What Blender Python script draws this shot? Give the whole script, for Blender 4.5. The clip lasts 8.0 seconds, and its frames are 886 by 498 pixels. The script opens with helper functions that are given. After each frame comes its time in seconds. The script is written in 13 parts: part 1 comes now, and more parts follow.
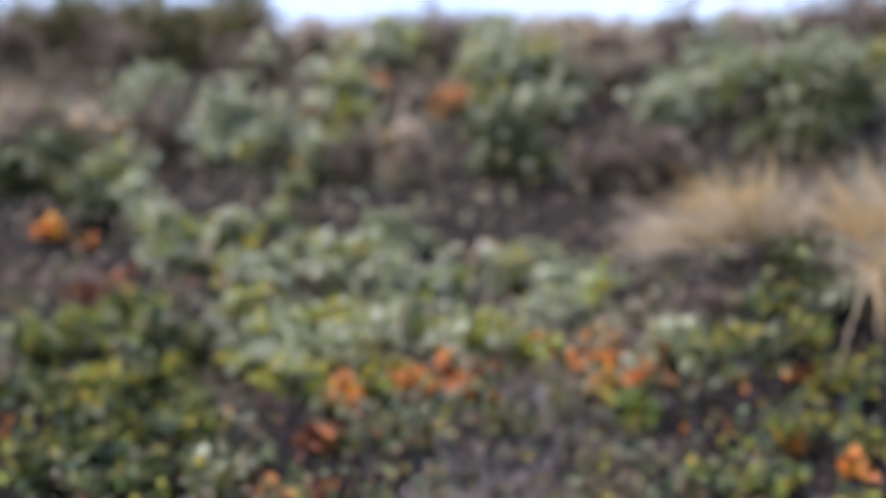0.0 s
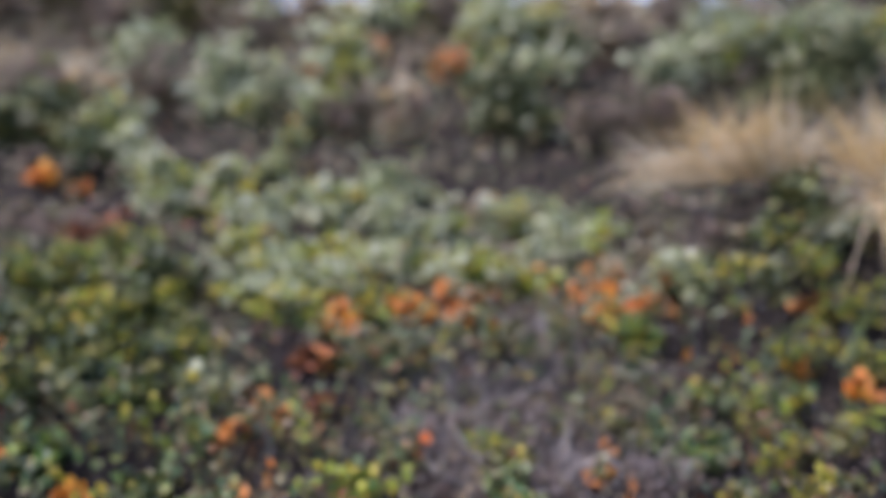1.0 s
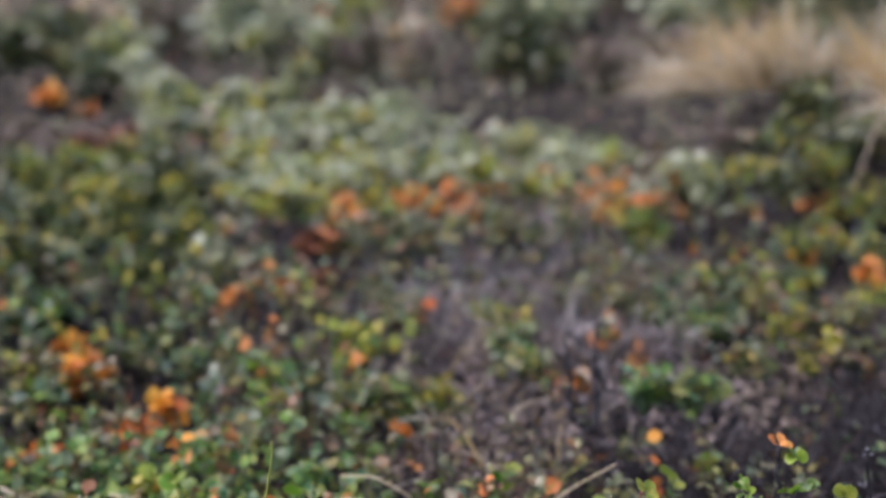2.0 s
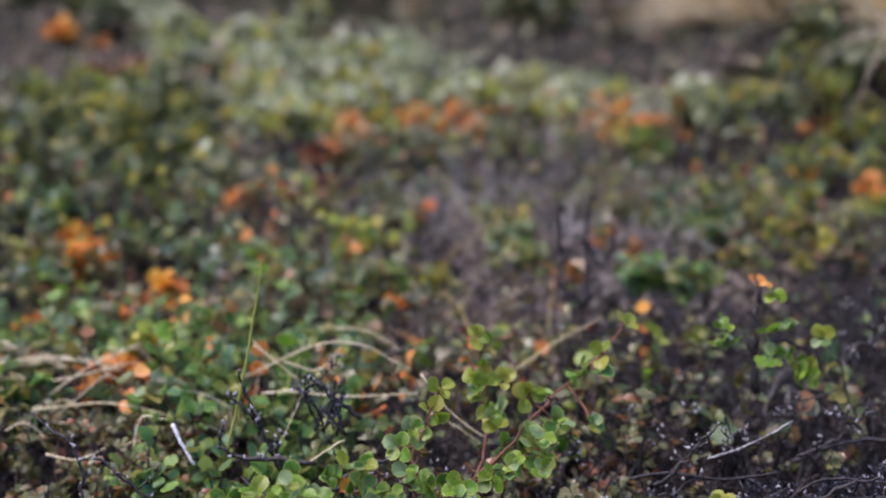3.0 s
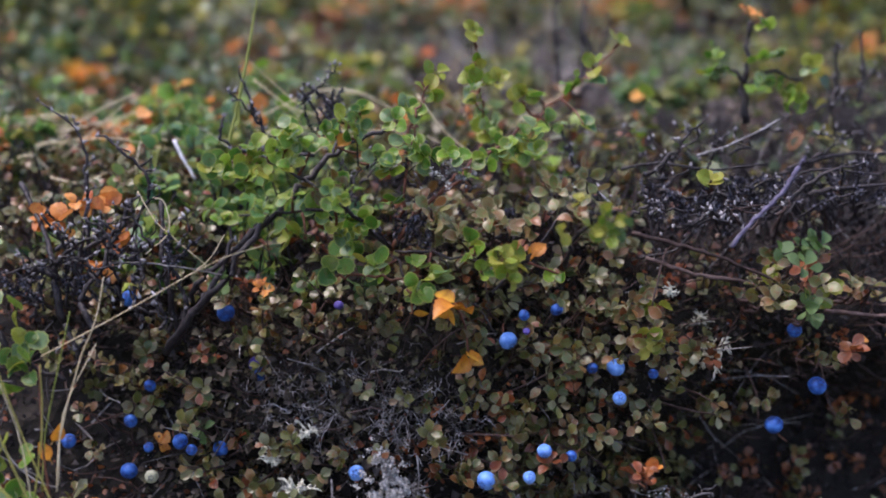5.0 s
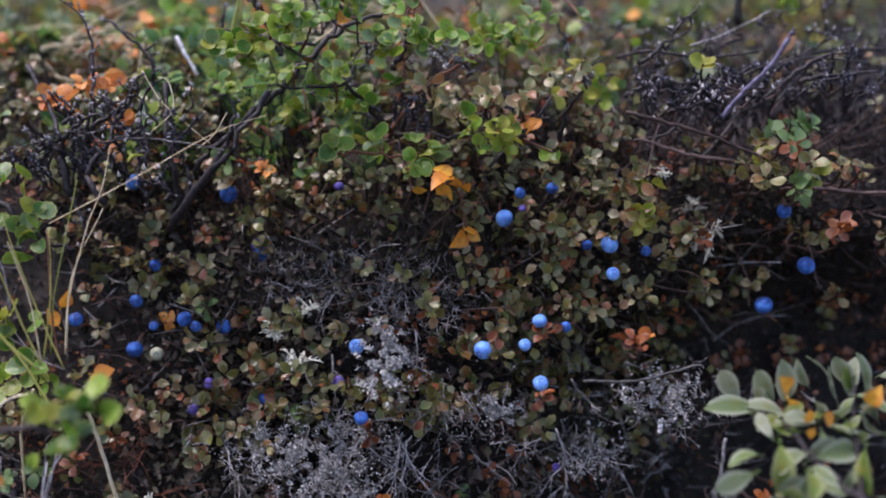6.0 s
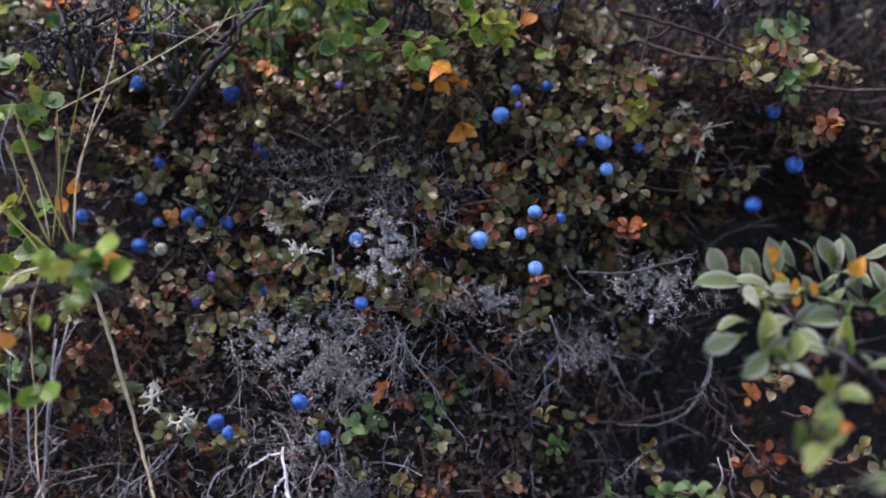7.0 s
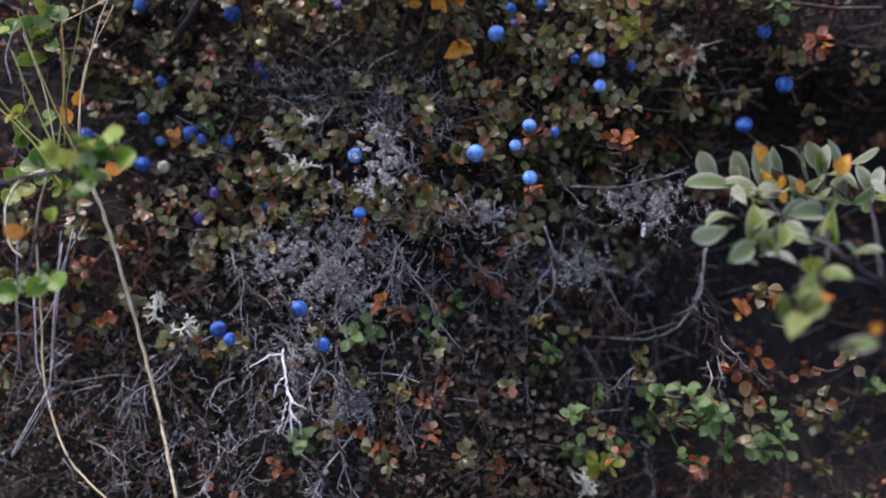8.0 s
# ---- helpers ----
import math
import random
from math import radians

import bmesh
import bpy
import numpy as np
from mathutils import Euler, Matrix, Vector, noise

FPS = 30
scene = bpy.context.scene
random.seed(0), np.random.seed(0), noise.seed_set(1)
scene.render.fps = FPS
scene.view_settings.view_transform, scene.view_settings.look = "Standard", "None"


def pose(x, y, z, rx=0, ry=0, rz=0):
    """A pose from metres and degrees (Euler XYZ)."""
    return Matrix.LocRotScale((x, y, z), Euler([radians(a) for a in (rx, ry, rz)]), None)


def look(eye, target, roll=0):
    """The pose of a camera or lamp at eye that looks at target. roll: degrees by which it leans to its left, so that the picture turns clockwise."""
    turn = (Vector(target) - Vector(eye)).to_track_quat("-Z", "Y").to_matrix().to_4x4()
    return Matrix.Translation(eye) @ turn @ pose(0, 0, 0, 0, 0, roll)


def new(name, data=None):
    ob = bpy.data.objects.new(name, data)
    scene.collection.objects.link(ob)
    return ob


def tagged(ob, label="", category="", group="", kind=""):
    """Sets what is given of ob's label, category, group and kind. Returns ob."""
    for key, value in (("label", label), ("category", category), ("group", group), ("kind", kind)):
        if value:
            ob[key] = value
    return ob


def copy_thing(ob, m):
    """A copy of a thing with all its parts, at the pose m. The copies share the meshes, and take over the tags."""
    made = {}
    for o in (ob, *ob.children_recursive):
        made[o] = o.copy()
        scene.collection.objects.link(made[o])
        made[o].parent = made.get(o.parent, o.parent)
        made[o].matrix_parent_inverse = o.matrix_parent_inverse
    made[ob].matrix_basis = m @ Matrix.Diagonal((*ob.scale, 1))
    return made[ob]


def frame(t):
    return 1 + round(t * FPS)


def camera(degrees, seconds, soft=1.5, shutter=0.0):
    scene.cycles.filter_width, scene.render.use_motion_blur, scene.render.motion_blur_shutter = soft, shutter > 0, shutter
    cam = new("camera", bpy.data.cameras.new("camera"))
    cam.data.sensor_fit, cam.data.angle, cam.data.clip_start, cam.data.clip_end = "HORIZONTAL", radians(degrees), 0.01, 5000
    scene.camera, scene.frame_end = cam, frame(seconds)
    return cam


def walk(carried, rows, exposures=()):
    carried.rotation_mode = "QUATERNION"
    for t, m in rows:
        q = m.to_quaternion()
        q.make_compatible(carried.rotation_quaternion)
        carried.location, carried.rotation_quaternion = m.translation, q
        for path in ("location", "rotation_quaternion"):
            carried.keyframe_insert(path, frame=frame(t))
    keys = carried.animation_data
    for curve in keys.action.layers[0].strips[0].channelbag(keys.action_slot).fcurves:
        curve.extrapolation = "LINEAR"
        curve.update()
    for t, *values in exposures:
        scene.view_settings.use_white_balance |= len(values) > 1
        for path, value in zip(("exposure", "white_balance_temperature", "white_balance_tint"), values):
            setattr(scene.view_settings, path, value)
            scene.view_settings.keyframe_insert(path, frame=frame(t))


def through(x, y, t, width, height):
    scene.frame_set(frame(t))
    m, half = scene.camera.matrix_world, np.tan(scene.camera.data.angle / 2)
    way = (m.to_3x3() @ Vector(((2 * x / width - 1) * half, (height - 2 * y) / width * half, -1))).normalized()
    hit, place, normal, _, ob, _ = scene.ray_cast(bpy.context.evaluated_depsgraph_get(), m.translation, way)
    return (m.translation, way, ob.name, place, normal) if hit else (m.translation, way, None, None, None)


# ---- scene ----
cam = camera(46.0, 8.0, soft=1.9)
PATH = [
    (0, (0.001, 0.021, 0.866), (0.005, 2.019, 0.783), -2.3),
    (0.5, (0.0, 0.033, 0.818), (0.006, 2.031, 0.735), -1.9),
    (1, (-0.007, 0.041, 0.771), (0.005, 2.039, 0.685), -1.7),
    (1.5, (-0.013, 0.049, 0.702), (0.003, 2.046, 0.614), -1.2),
    (3, (0.004, 0.028, 0.576), (-0.023, 2.022, 0.424), -0.0),
    (3.5, (0.005, 0.025, 0.538), (-0.022, 2.018, 0.38), 0.0),
    (4, (0.004, 0.019, 0.506), (-0.022, 2.012, 0.341), 0.2),
    (4.5, (0.004, 0.013, 0.468), (-0.02, 2.006, 0.302), 0.2),
    (5, (0.007, 0.005, 0.435), (-0.021, 1.997, 0.262), 0.2),
    (6.5, (0.008, -0.019, 0.368), (-0.014, 1.969, 0.149), 0.3),
    (7, (0.007, -0.028, 0.347), (-0.009, 1.959, 0.116), 0.4),
    (7.5, (0.009, -0.037, 0.327), (-0.009, 1.949, 0.084), 0.4),
    (8, (0.009, -0.043, 0.313), (-0.007, 1.941, 0.061), 0.4),
]
EXPOSURE, KELVIN, TINT = 1.68, 6750, 27
walk(cam, [(t, look(eye, target, roll)) for t, eye, target, roll in PATH], exposures=((0, EXPOSURE, KELVIN, TINT), (8, EXPOSURE, KELVIN, TINT)))
# one fixed focus on the brow of the bank, wide aperture
cam.data.dof.use_dof = True
cam.data.dof.focus_distance = 0.47
cam.data.dof.aperture_fstop = 4.4

# ---- light: a bright overcast sky ----
world = bpy.data.worlds.new("overcast_sky")
scene.world = world
world.use_nodes = True
wn = world.node_tree.nodes
sky = wn.new("ShaderNodeTexSky")
sky.sky_type = "NISHITA"
sky.sun_disc = False
sky.sun_elevation = radians(68)
sky.sun_rotation = radians(250)
sky.air_density, sky.dust_density = 1.0, 1.0
wn["Background"].inputs["Strength"].default_value = 0.105
world.node_tree.links.new(sky.outputs["Color"], wn["Background"].inputs["Color"])
sun = new("sun", bpy.data.lights.new("sun", "SUN"))
sun.data.energy, sun.data.angle, sun.data.color = 1.5, radians(25), (1.0, 0.975, 0.94)
sun.matrix_world = look((-3.2, -1.15, 8.3), (0, 0, 0))


# ---- materials ----
def graph(name):
    m = bpy.data.materials.new(name)
    m.use_nodes = True
    nodes, links = m.node_tree.nodes, m.node_tree.links
    return m, nodes, links, nodes["Principled BSDF"]


def ramp_of(nodes, colours, spread=True):
    r = nodes.new("ShaderNodeValToRGB")
    e = r.color_ramp.elements
    while len(e) > 1:
        e.remove(e[-1])
    for i, c in enumerate(colours):
        at = i / max(1, len(colours) - 1)
        el = e[0] if i == 0 else e.new(at)
        el.position = at
        el.color = (*c, 1)
    return r


def any_random(nodes, links):
    """A random number for each loose leaf of a joined mesh and for each object."""
    geo, info = nodes.new("ShaderNodeNewGeometry"), nodes.new("ShaderNodeObjectInfo")
    add, fract = nodes.new("ShaderNodeMath"), nodes.new("ShaderNodeMath")
    add.operation, fract.operation = "ADD", "FRACT"
    links.new(geo.outputs["Random Per Island"], add.inputs[0])
    links.new(info.outputs["Random"], add.inputs[1])
    links.new(add.outputs[0], fract.inputs[0])
    return fract.outputs[0]


def noise_of(nodes, links, scale, detail=3.0, space="Object"):
    tc, n = nodes.new("ShaderNodeTexCoord"), nodes.new("ShaderNodeTexNoise")
    n.inputs["Scale"].default_value, n.inputs["Detail"].default_value = scale, detail
    links.new(tc.outputs[space], n.inputs["Vector"])
    return n.outputs["Fac"]


def leaf_material(name, colours, rough=0.45, through_light=0.3, spot=(0.10, 0.05, 0.02), spotted=0.25, grain=350.0, rim=None, shine=0.5, veins=False):
    """Leaf: a colour for each leaf, blotches of decay, light that shines through."""
    m, nodes, links, bsdf = graph(name)
    r = ramp_of(nodes, colours)
    links.new(any_random(nodes, links), r.inputs[0])
    blot = nodes.new("ShaderNodeMapRange")
    blot.inputs["From Min"].default_value, blot.inputs["From Max"].default_value = 0.52, 0.75
    blot.inputs["To Max"].default_value = spotted
    links.new(noise_of(nodes, links, grain), blot.inputs["Value"])
    mix = nodes.new("ShaderNodeMix")
    mix.data_type = "RGBA"
    links.new(blot.outputs[0], mix.inputs["Factor"])
    links.new(r.outputs["Color"], mix.inputs["A"])
    mix.inputs["B"].default_value = (*spot, 1)
    if rim:
        # paler or redder margin of the leaf
        edge, margin, over = nodes.new("ShaderNodeAttribute"), nodes.new("ShaderNodeMapRange"), nodes.new("ShaderNodeMix")
        edge.attribute_name = "rim"
        margin.inputs["From Min"].default_value, margin.inputs["To Max"].default_value = rim[1], rim[2]
        links.new(edge.outputs["Fac"], margin.inputs["Value"])
        over.data_type = "RGBA"
        links.new(margin.outputs[0], over.inputs["Factor"])
        links.new(mix.outputs["Result"], over.inputs["A"])
        over.inputs["B"].default_value = (*rim[0], 1)
        mix = over
    links.new(mix.outputs["Result"], bsdf.inputs["Base Color"])
    bsdf.inputs["Roughness"].default_value = rough
    bsdf.inputs["Specular IOR Level"].default_value = shine
    bump = nodes.new("ShaderNodeBump")
    bump.inputs["Strength"].default_value, bump.inputs["Distance"].default_value = 0.35, 0.0006
    links.new(noise_of(nodes, links, grain * 2.2, 2.0), bump.inputs["Height"])
    if veins:
        # side veins that run forward from the midrib
        tc, sep = nodes.new("ShaderNodeTexCoord"), nodes.new("ShaderNodeSeparateXYZ")
        links.new(tc.outputs["Object"], sep.inputs[0])
        ops = []
        for op, val in (("ABSOLUTE", 0), ("MULTIPLY", 0.9), ("SUBTRACT", 0), ("MULTIPLY", 38.0), ("SINE", 0)):
            n = nodes.new("ShaderNodeMath")
            n.operation, n.inputs[1].default_value = op, val
            ops.append(n)
        links.new(sep.outputs["Y"], ops[0].inputs[0])
        links.new(ops[0].outputs[0], ops[1].inputs[0])
        links.new(sep.outputs["X"], ops[2].inputs[0])
        links.new(ops[1].outputs[0], ops[2].inputs[1])
        links.new(ops[2].outputs[0], ops[3].inputs[0])
        links.new(ops[3].outputs[0], ops[4].inputs[0])
        rib = nodes.new("ShaderNodeBump")
        rib.inputs["Strength"].default_value, rib.inputs["Distance"].default_value = 0.16, 0.0003
        links.new(ops[4].outputs[0], rib.inputs["Height"])
        links.new(rib.outputs[0], bump.inputs["Normal"])
    links.new(bump.outputs[0], bsdf.inputs["Normal"])
    thin = nodes.new("ShaderNodeBsdfTranslucent")
    links.new(mix.outputs["Result"], thin.inputs["Color"])
    both = nodes.new("ShaderNodeMixShader")
    both.inputs[0].default_value = through_light
    links.new(bsdf.outputs[0], both.inputs[1])
    links.new(thin.outputs[0], both.inputs[2])
    links.new(both.outputs[0], nodes["Material Output"].inputs["Surface"])
    return m


def rough_material(name, colours, scale, rough=0.85, bump=0.6, depth=0.003, per_piece=0.35, metal=0.0):
    """Bark, soil, lichen: mottled at two scales, with relief, a little different from piece to piece."""
    m, nodes, links, bsdf = graph(name)
    r = ramp_of(nodes, colours)
    a, b = noise_of(nodes, links, scale, 6.0), noise_of(nodes, links, scale * 0.13, 3.0)
    mix = nodes.new("ShaderNodeMix")
    mix.inputs["Factor"].default_value = 0.45
    links.new(a, mix.inputs["A"])
    links.new(b, mix.inputs["B"])
    wide = nodes.new("ShaderNodeMapRange")
    wide.inputs["From Min"].default_value, wide.inputs["From Max"].default_value = 0.33, 0.67
    links.new(mix.outputs["Result"], wide.inputs["Value"])
    add = nodes.new("ShaderNodeMath")
    add.operation, add.inputs[1].default_value = "MULTIPLY_ADD", per_piece
    links.new(any_random(nodes, links), add.inputs[0])
    links.new(wide.outputs[0], add.inputs[2])
    off = nodes.new("ShaderNodeMath")
    off.operation, off.inputs[1].default_value = "SUBTRACT", per_piece * 0.5
    links.new(add.outputs[0], off.inputs[0])
    links.new(off.outputs[0], r.inputs[0])
    links.new(r.outputs["Color"], bsdf.inputs["Base Color"])
    bsdf.inputs["Roughness"].default_value = rough
    bsdf.inputs["Specular IOR Level"].default_value = 0.3
    bp = nodes.new("ShaderNodeBump")
    bp.inputs["Strength"].default_value, bp.inputs["Distance"].default_value = bump, depth
    links.new(a, bp.inputs["Height"])
    links.new(bp.outputs[0], bsdf.inputs["Normal"])
    return m


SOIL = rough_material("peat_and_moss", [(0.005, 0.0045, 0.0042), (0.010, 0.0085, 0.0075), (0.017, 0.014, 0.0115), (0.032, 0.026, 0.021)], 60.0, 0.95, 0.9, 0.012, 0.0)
BARK = rough_material("dark_birch_bark", [(0.010, 0.008, 0.009), (0.020, 0.016, 0.018), (0.05, 0.043, 0.047)], 500.0, 0.5, 0.8, 0.0012)
RED_BARK = rough_material("young_reddish_bark", [(0.06, 0.02, 0.014), (0.14, 0.05, 0.03), (0.2, 0.1, 0.06)], 500.0, 0.6, 0.5, 0.0008)
GREY_TWIG = rough_material("weathered_grey_twig", [(0.045, 0.042, 0.043), (0.14, 0.135, 0.138), (0.42, 0.41, 0.425)], 400.0, 0.6, 0.6, 0.001, 0.6)
BROWN_TWIG = rough_material("brown_dead_twig", [(0.02, 0.012, 0.010), (0.05, 0.03, 0.026), (0.11, 0.075, 0.068)], 400.0, 0.6, 0.6, 0.001, 0.5)
STRAW = rough_material("dry_straw", [(0.46, 0.36, 0.20), (0.64, 0.54, 0.35), (0.82, 0.75, 0.56)], 260.0, 0.6, 0.3, 0.0006, 0.6)
PALE_TWIG = rough_material("bleached_grey_twig", [(0.15, 0.146, 0.155), (0.33, 0.32, 0.335), (0.62, 0.61, 0.63)], 400.0, 0.6, 0.6, 0.001, 0.5)
LICHEN = rough_material("pale_lichen", [(0.36, 0.37, 0.30), (0.58, 0.58, 0.48), (0.75, 0.75, 0.66)], 350.0, 0.9, 0.5, 0.001, 0.3)
CRUST = rough_material("grey_crust_lichen", [(0.10, 0.10, 0.10), (0.30, 0.30, 0.30), (0.62, 0.62, 0.60)], 450.0, 0.95, 0.6, 0.001, 0.8)
GREENS = [(0.03, 0.10, 0.027), (0.085, 0.20, 0.052), (0.13, 0.28, 0.064), (0.25, 0.34, 0.083), (0.06, 0.16, 0.083), (0.19, 0.29, 0.16), (0.05, 0.14, 0.033), (0.25, 0.25, 0.071)]
GREEN_LEAF = leaf_material("dwarf_birch_leaf", GREENS, 0.34, 0.42, spotted=0.2, rim=((0.42, 0.42, 0.06), 0.6, 0.5), shine=0.3)
LIME_LEAF = leaf_material("yellowing_birch_leaf", [(0.20, 0.28, 0.04), (0.30, 0.36, 0.06), (0.48, 0.38, 0.06), (0.14, 0.22, 0.035)], 0.4, 0.35, spotted=0.3, shine=0.3)
ORANGE_LEAF = leaf_material("orange_autumn_leaf", [(0.54, 0.16, 0.03), (0.70, 0.28, 0.08), (0.74, 0.36, 0.13), (0.48, 0.11, 0.03), (0.64, 0.30, 0.04)], 0.5, 0.35, spot=(0.3, 0.06, 0.02), shine=0.3)
GOLD_LEAF = leaf_material("golden_autumn_leaf", [(0.70, 0.30, 0.03), (0.75, 0.40, 0.04), (0.66, 0.22, 0.03)], 0.5, 0.35, spot=(0.4, 0.12, 0.02))
OLIVES = [(0.035, 0.058, 0.016), (0.075, 0.10, 0.03), (0.17, 0.17, 0.045), (0.11, 0.13, 0.065), (0.20, 0.05, 0.02), (0.10, 0.125, 0.065), (0.21, 0.215, 0.125), (0.07, 0.095, 0.022), (0.20, 0.10, 0.035), (0.05, 0.08, 0.026), (0.13, 0.12, 0.04), (0.15, 0.155, 0.075)]
OLIVE_LEAF = leaf_material("bilberry_leaf", OLIVES, 0.28, 0.28, spot=(0.16, 0.045, 0.018), spotted=0.45, rim=((0.36, 0.33, 0.20), 0.76, 0.5), shine=0.45)
RUST_LEAF = leaf_material("withered_rusty_leaf", [(0.06, 0.02, 0.010), (0.13, 0.04, 0.014), (0.23, 0.065, 0.02), (0.09, 0.035, 0.02), (0.32, 0.11, 0.03)], 0.42, 0.25)
SAGE_LEAF = leaf_material("downy_willow_leaf", [(0.15, 0.19, 0.10), (0.27, 0.32, 0.18), (0.40, 0.44, 0.30), (0.30, 0.35, 0.13), (0.55, 0.575, 0.44), (0.20, 0.24, 0.12)], 0.6, 0.3, spotted=0.1)
HEATH_LEAF = leaf_material("brown_heath_leaf", [(0.11, 0.085, 0.072), (0.19, 0.145, 0.12), (0.30, 0.235, 0.19), (0.15, 0.145, 0.09), (0.24, 0.15, 0.125)], 0.7, 0.2)
HUSK_LEAF = leaf_material("brown_husk", [(0.06, 0.042, 0.032), (0.12, 0.09, 0.07), (0.22, 0.17, 0.14), (0.17, 0.08, 0.05), (0.09, 0.11, 0.05)], 0.75, 0.15)
ASH_LEAF = leaf_material("grey_heath_litter", [(0.065, 0.054, 0.052), (0.12, 0.10, 0.098), (0.20, 0.175, 0.172), (0.10, 0.068, 0.055)], 0.75, 0.15)
DARK_LEAF = leaf_material("dark_shrub_leaf", [(0.04, 0.065, 0.025), (0.075, 0.105, 0.04), (0.12, 0.145, 0.06), (0.19, 0.18, 0.05)], 0.5, 0.25)
YELLOW_LEAF = leaf_material("yellow_green_leaf", [(0.42, 0.37, 0.05), (0.30, 0.37, 0.06), (0.20, 0.31, 0.06), (0.52, 0.36, 0.06), (0.14, 0.26, 0.08)], 0.45, 0.35, spotted=0.3, shine=0.3)
SCRUB_LEAF = leaf_material("mixed_heath_leaf", [(0.10, 0.09, 0.05), (0.17, 0.155, 0.085), (0.25, 0.21, 0.14), (0.14, 0.09, 0.06), (0.10, 0.13, 0.06), (0.20, 0.21, 0.12)], 0.65, 0.2)
GOLD_BLADE = leaf_material("golden_grass_blade", [(0.62, 0.44, 0.17), (0.74, 0.56, 0.26), (0.58, 0.34, 0.10), (0.74, 0.64, 0.42), (0.40, 0.32, 0.17)], 0.6, 0.3, spotted=0.1)
MOUND_LEAF = leaf_material("olive_mound_leaf", [(0.07, 0.075, 0.018), (0.13, 0.13, 0.03), (0.19, 0.18, 0.045), (0.11, 0.07, 0.025)], 0.5, 0.25)
# darker copy of the shrub leaf, with the shade between crowns put into its colour
SHADE_LEAF = leaf_material("shade_darkened_leaf", [(0.018, 0.034, 0.010), (0.04, 0.065, 0.018), (0.08, 0.11, 0.025), (0.16, 0.15, 0.03), (0.06, 0.10, 0.06), (0.13, 0.17, 0.11)], 0.5, 0.2, shine=0.3)
DEEP_LEAF = leaf_material("shaded_birch_leaf", [(0.030, 0.065, 0.022), (0.065, 0.125, 0.045), (0.16, 0.20, 0.06), (0.32, 0.25, 0.06), (0.10, 0.17, 0.12), (0.22, 0.09, 0.035), (0.17, 0.21, 0.14), (0.11, 0.18, 0.07), (0.20, 0.16, 0.09)], 0.42, 0.3, shine=0.4)
TAN_BLADE = leaf_material("tan_grass_blade", [(0.25, 0.21, 0.145), (0.54, 0.48, 0.35), (0.72, 0.67, 0.53), (0.66, 0.45, 0.16), (0.42, 0.37, 0.26)], 0.6, 0.3, spotted=0.1)
GREEN_BLADE = leaf_material("green_grass_blade", [(0.20, 0.26, 0.05), (0.34, 0.36, 0.08), (0.42, 0.38, 0.10)], 0.5, 0.3, spotted=0.1)


# ---- mesh tools ----
def unit(v):
    v = np.asarray(v, float)
    return v / np.maximum(np.linalg.norm(v, axis=-1, keepdims=True), 1e-9)


def lattice(ix, iy, seed):
    h = np.sin(ix * 127.1 + iy * 311.7 + seed * 74.7) * 43758.5453
    return h - np.floor(h)


def bumps(x, y, seed=0):
    """Smooth noise from 0 to 1, one bump to the unit."""
    x, y = np.asarray(x, float), np.asarray(y, float)
    ix, iy = np.floor(x), np.floor(y)
    fx, fy = x - ix, y - iy
    fx, fy = fx * fx * (3 - 2 * fx), fy * fy * (3 - 2 * fy)
    a = lattice(ix, iy, seed) * (1 - fx) + lattice(ix + 1, iy, seed) * fx
    b = lattice(ix, iy + 1, seed) * (1 - fx) + lattice(ix + 1, iy + 1, seed) * fx
    return a * (1 - fy) + b * fy


def step(a, b, x):
    t = np.clip((np.asarray(x, float) - a) / (b - a), 0, 1)
    return t * t * (3 - 2 * t)


def mesh_of(name, verts, faces, material, smooth=True):
    """A mesh of triangles from arrays."""
    verts, faces = np.asarray(verts, np.float32).reshape(-1, 3), np.asarray(faces, np.int32).reshape(-1, 3)
    me = bpy.data.meshes.new(name)
    me.vertices.add(len(verts))
    me.vertices.foreach_set("co", verts.ravel())
    me.loops.add(faces.size)
    me.loops.foreach_set("vertex_index", faces.ravel())
    me.polygons.add(len(faces))
    me.polygons.foreach_set("loop_start", np.arange(0, faces.size, 3, dtype=np.int32))
    me.polygons.foreach_set("use_smooth", np.full(len(faces), smooth))
    me.update(calc_edges=True)
    me.materials.append(material)
    return me


class Shape:
    """Gathers triangles for one mesh."""

    def __init__(self):
        self.v, self.f, self.r, self.n = [], [], [], 0

    def add(self, v, f, rim=None):
        v, f = np.asarray(v, float).reshape(-1, 3), np.asarray(f, int).reshape(-1, 3)
        self.v.append(v)
        self.f.append(f + self.n)
        self.r.append(np.zeros(len(v), np.float32) if rim is None else rim)
        self.n += len(v)

    def mesh(self, name, material, smooth=True):
        me = mesh_of(name, np.concatenate(self.v), np.concatenate(self.f), material, smooth)
        rim = np.concatenate(self.r)
        if rim.any():
            me.attributes.new("rim", "FLOAT", "POINT").data.foreach_set("value", rim.astype(np.float32))
        return me


def part(name, mesh, parent, label="", kind=""):
    ob = new(name, mesh)
    ob.parent = parent
    return tagged(ob, label=label, kind=kind)


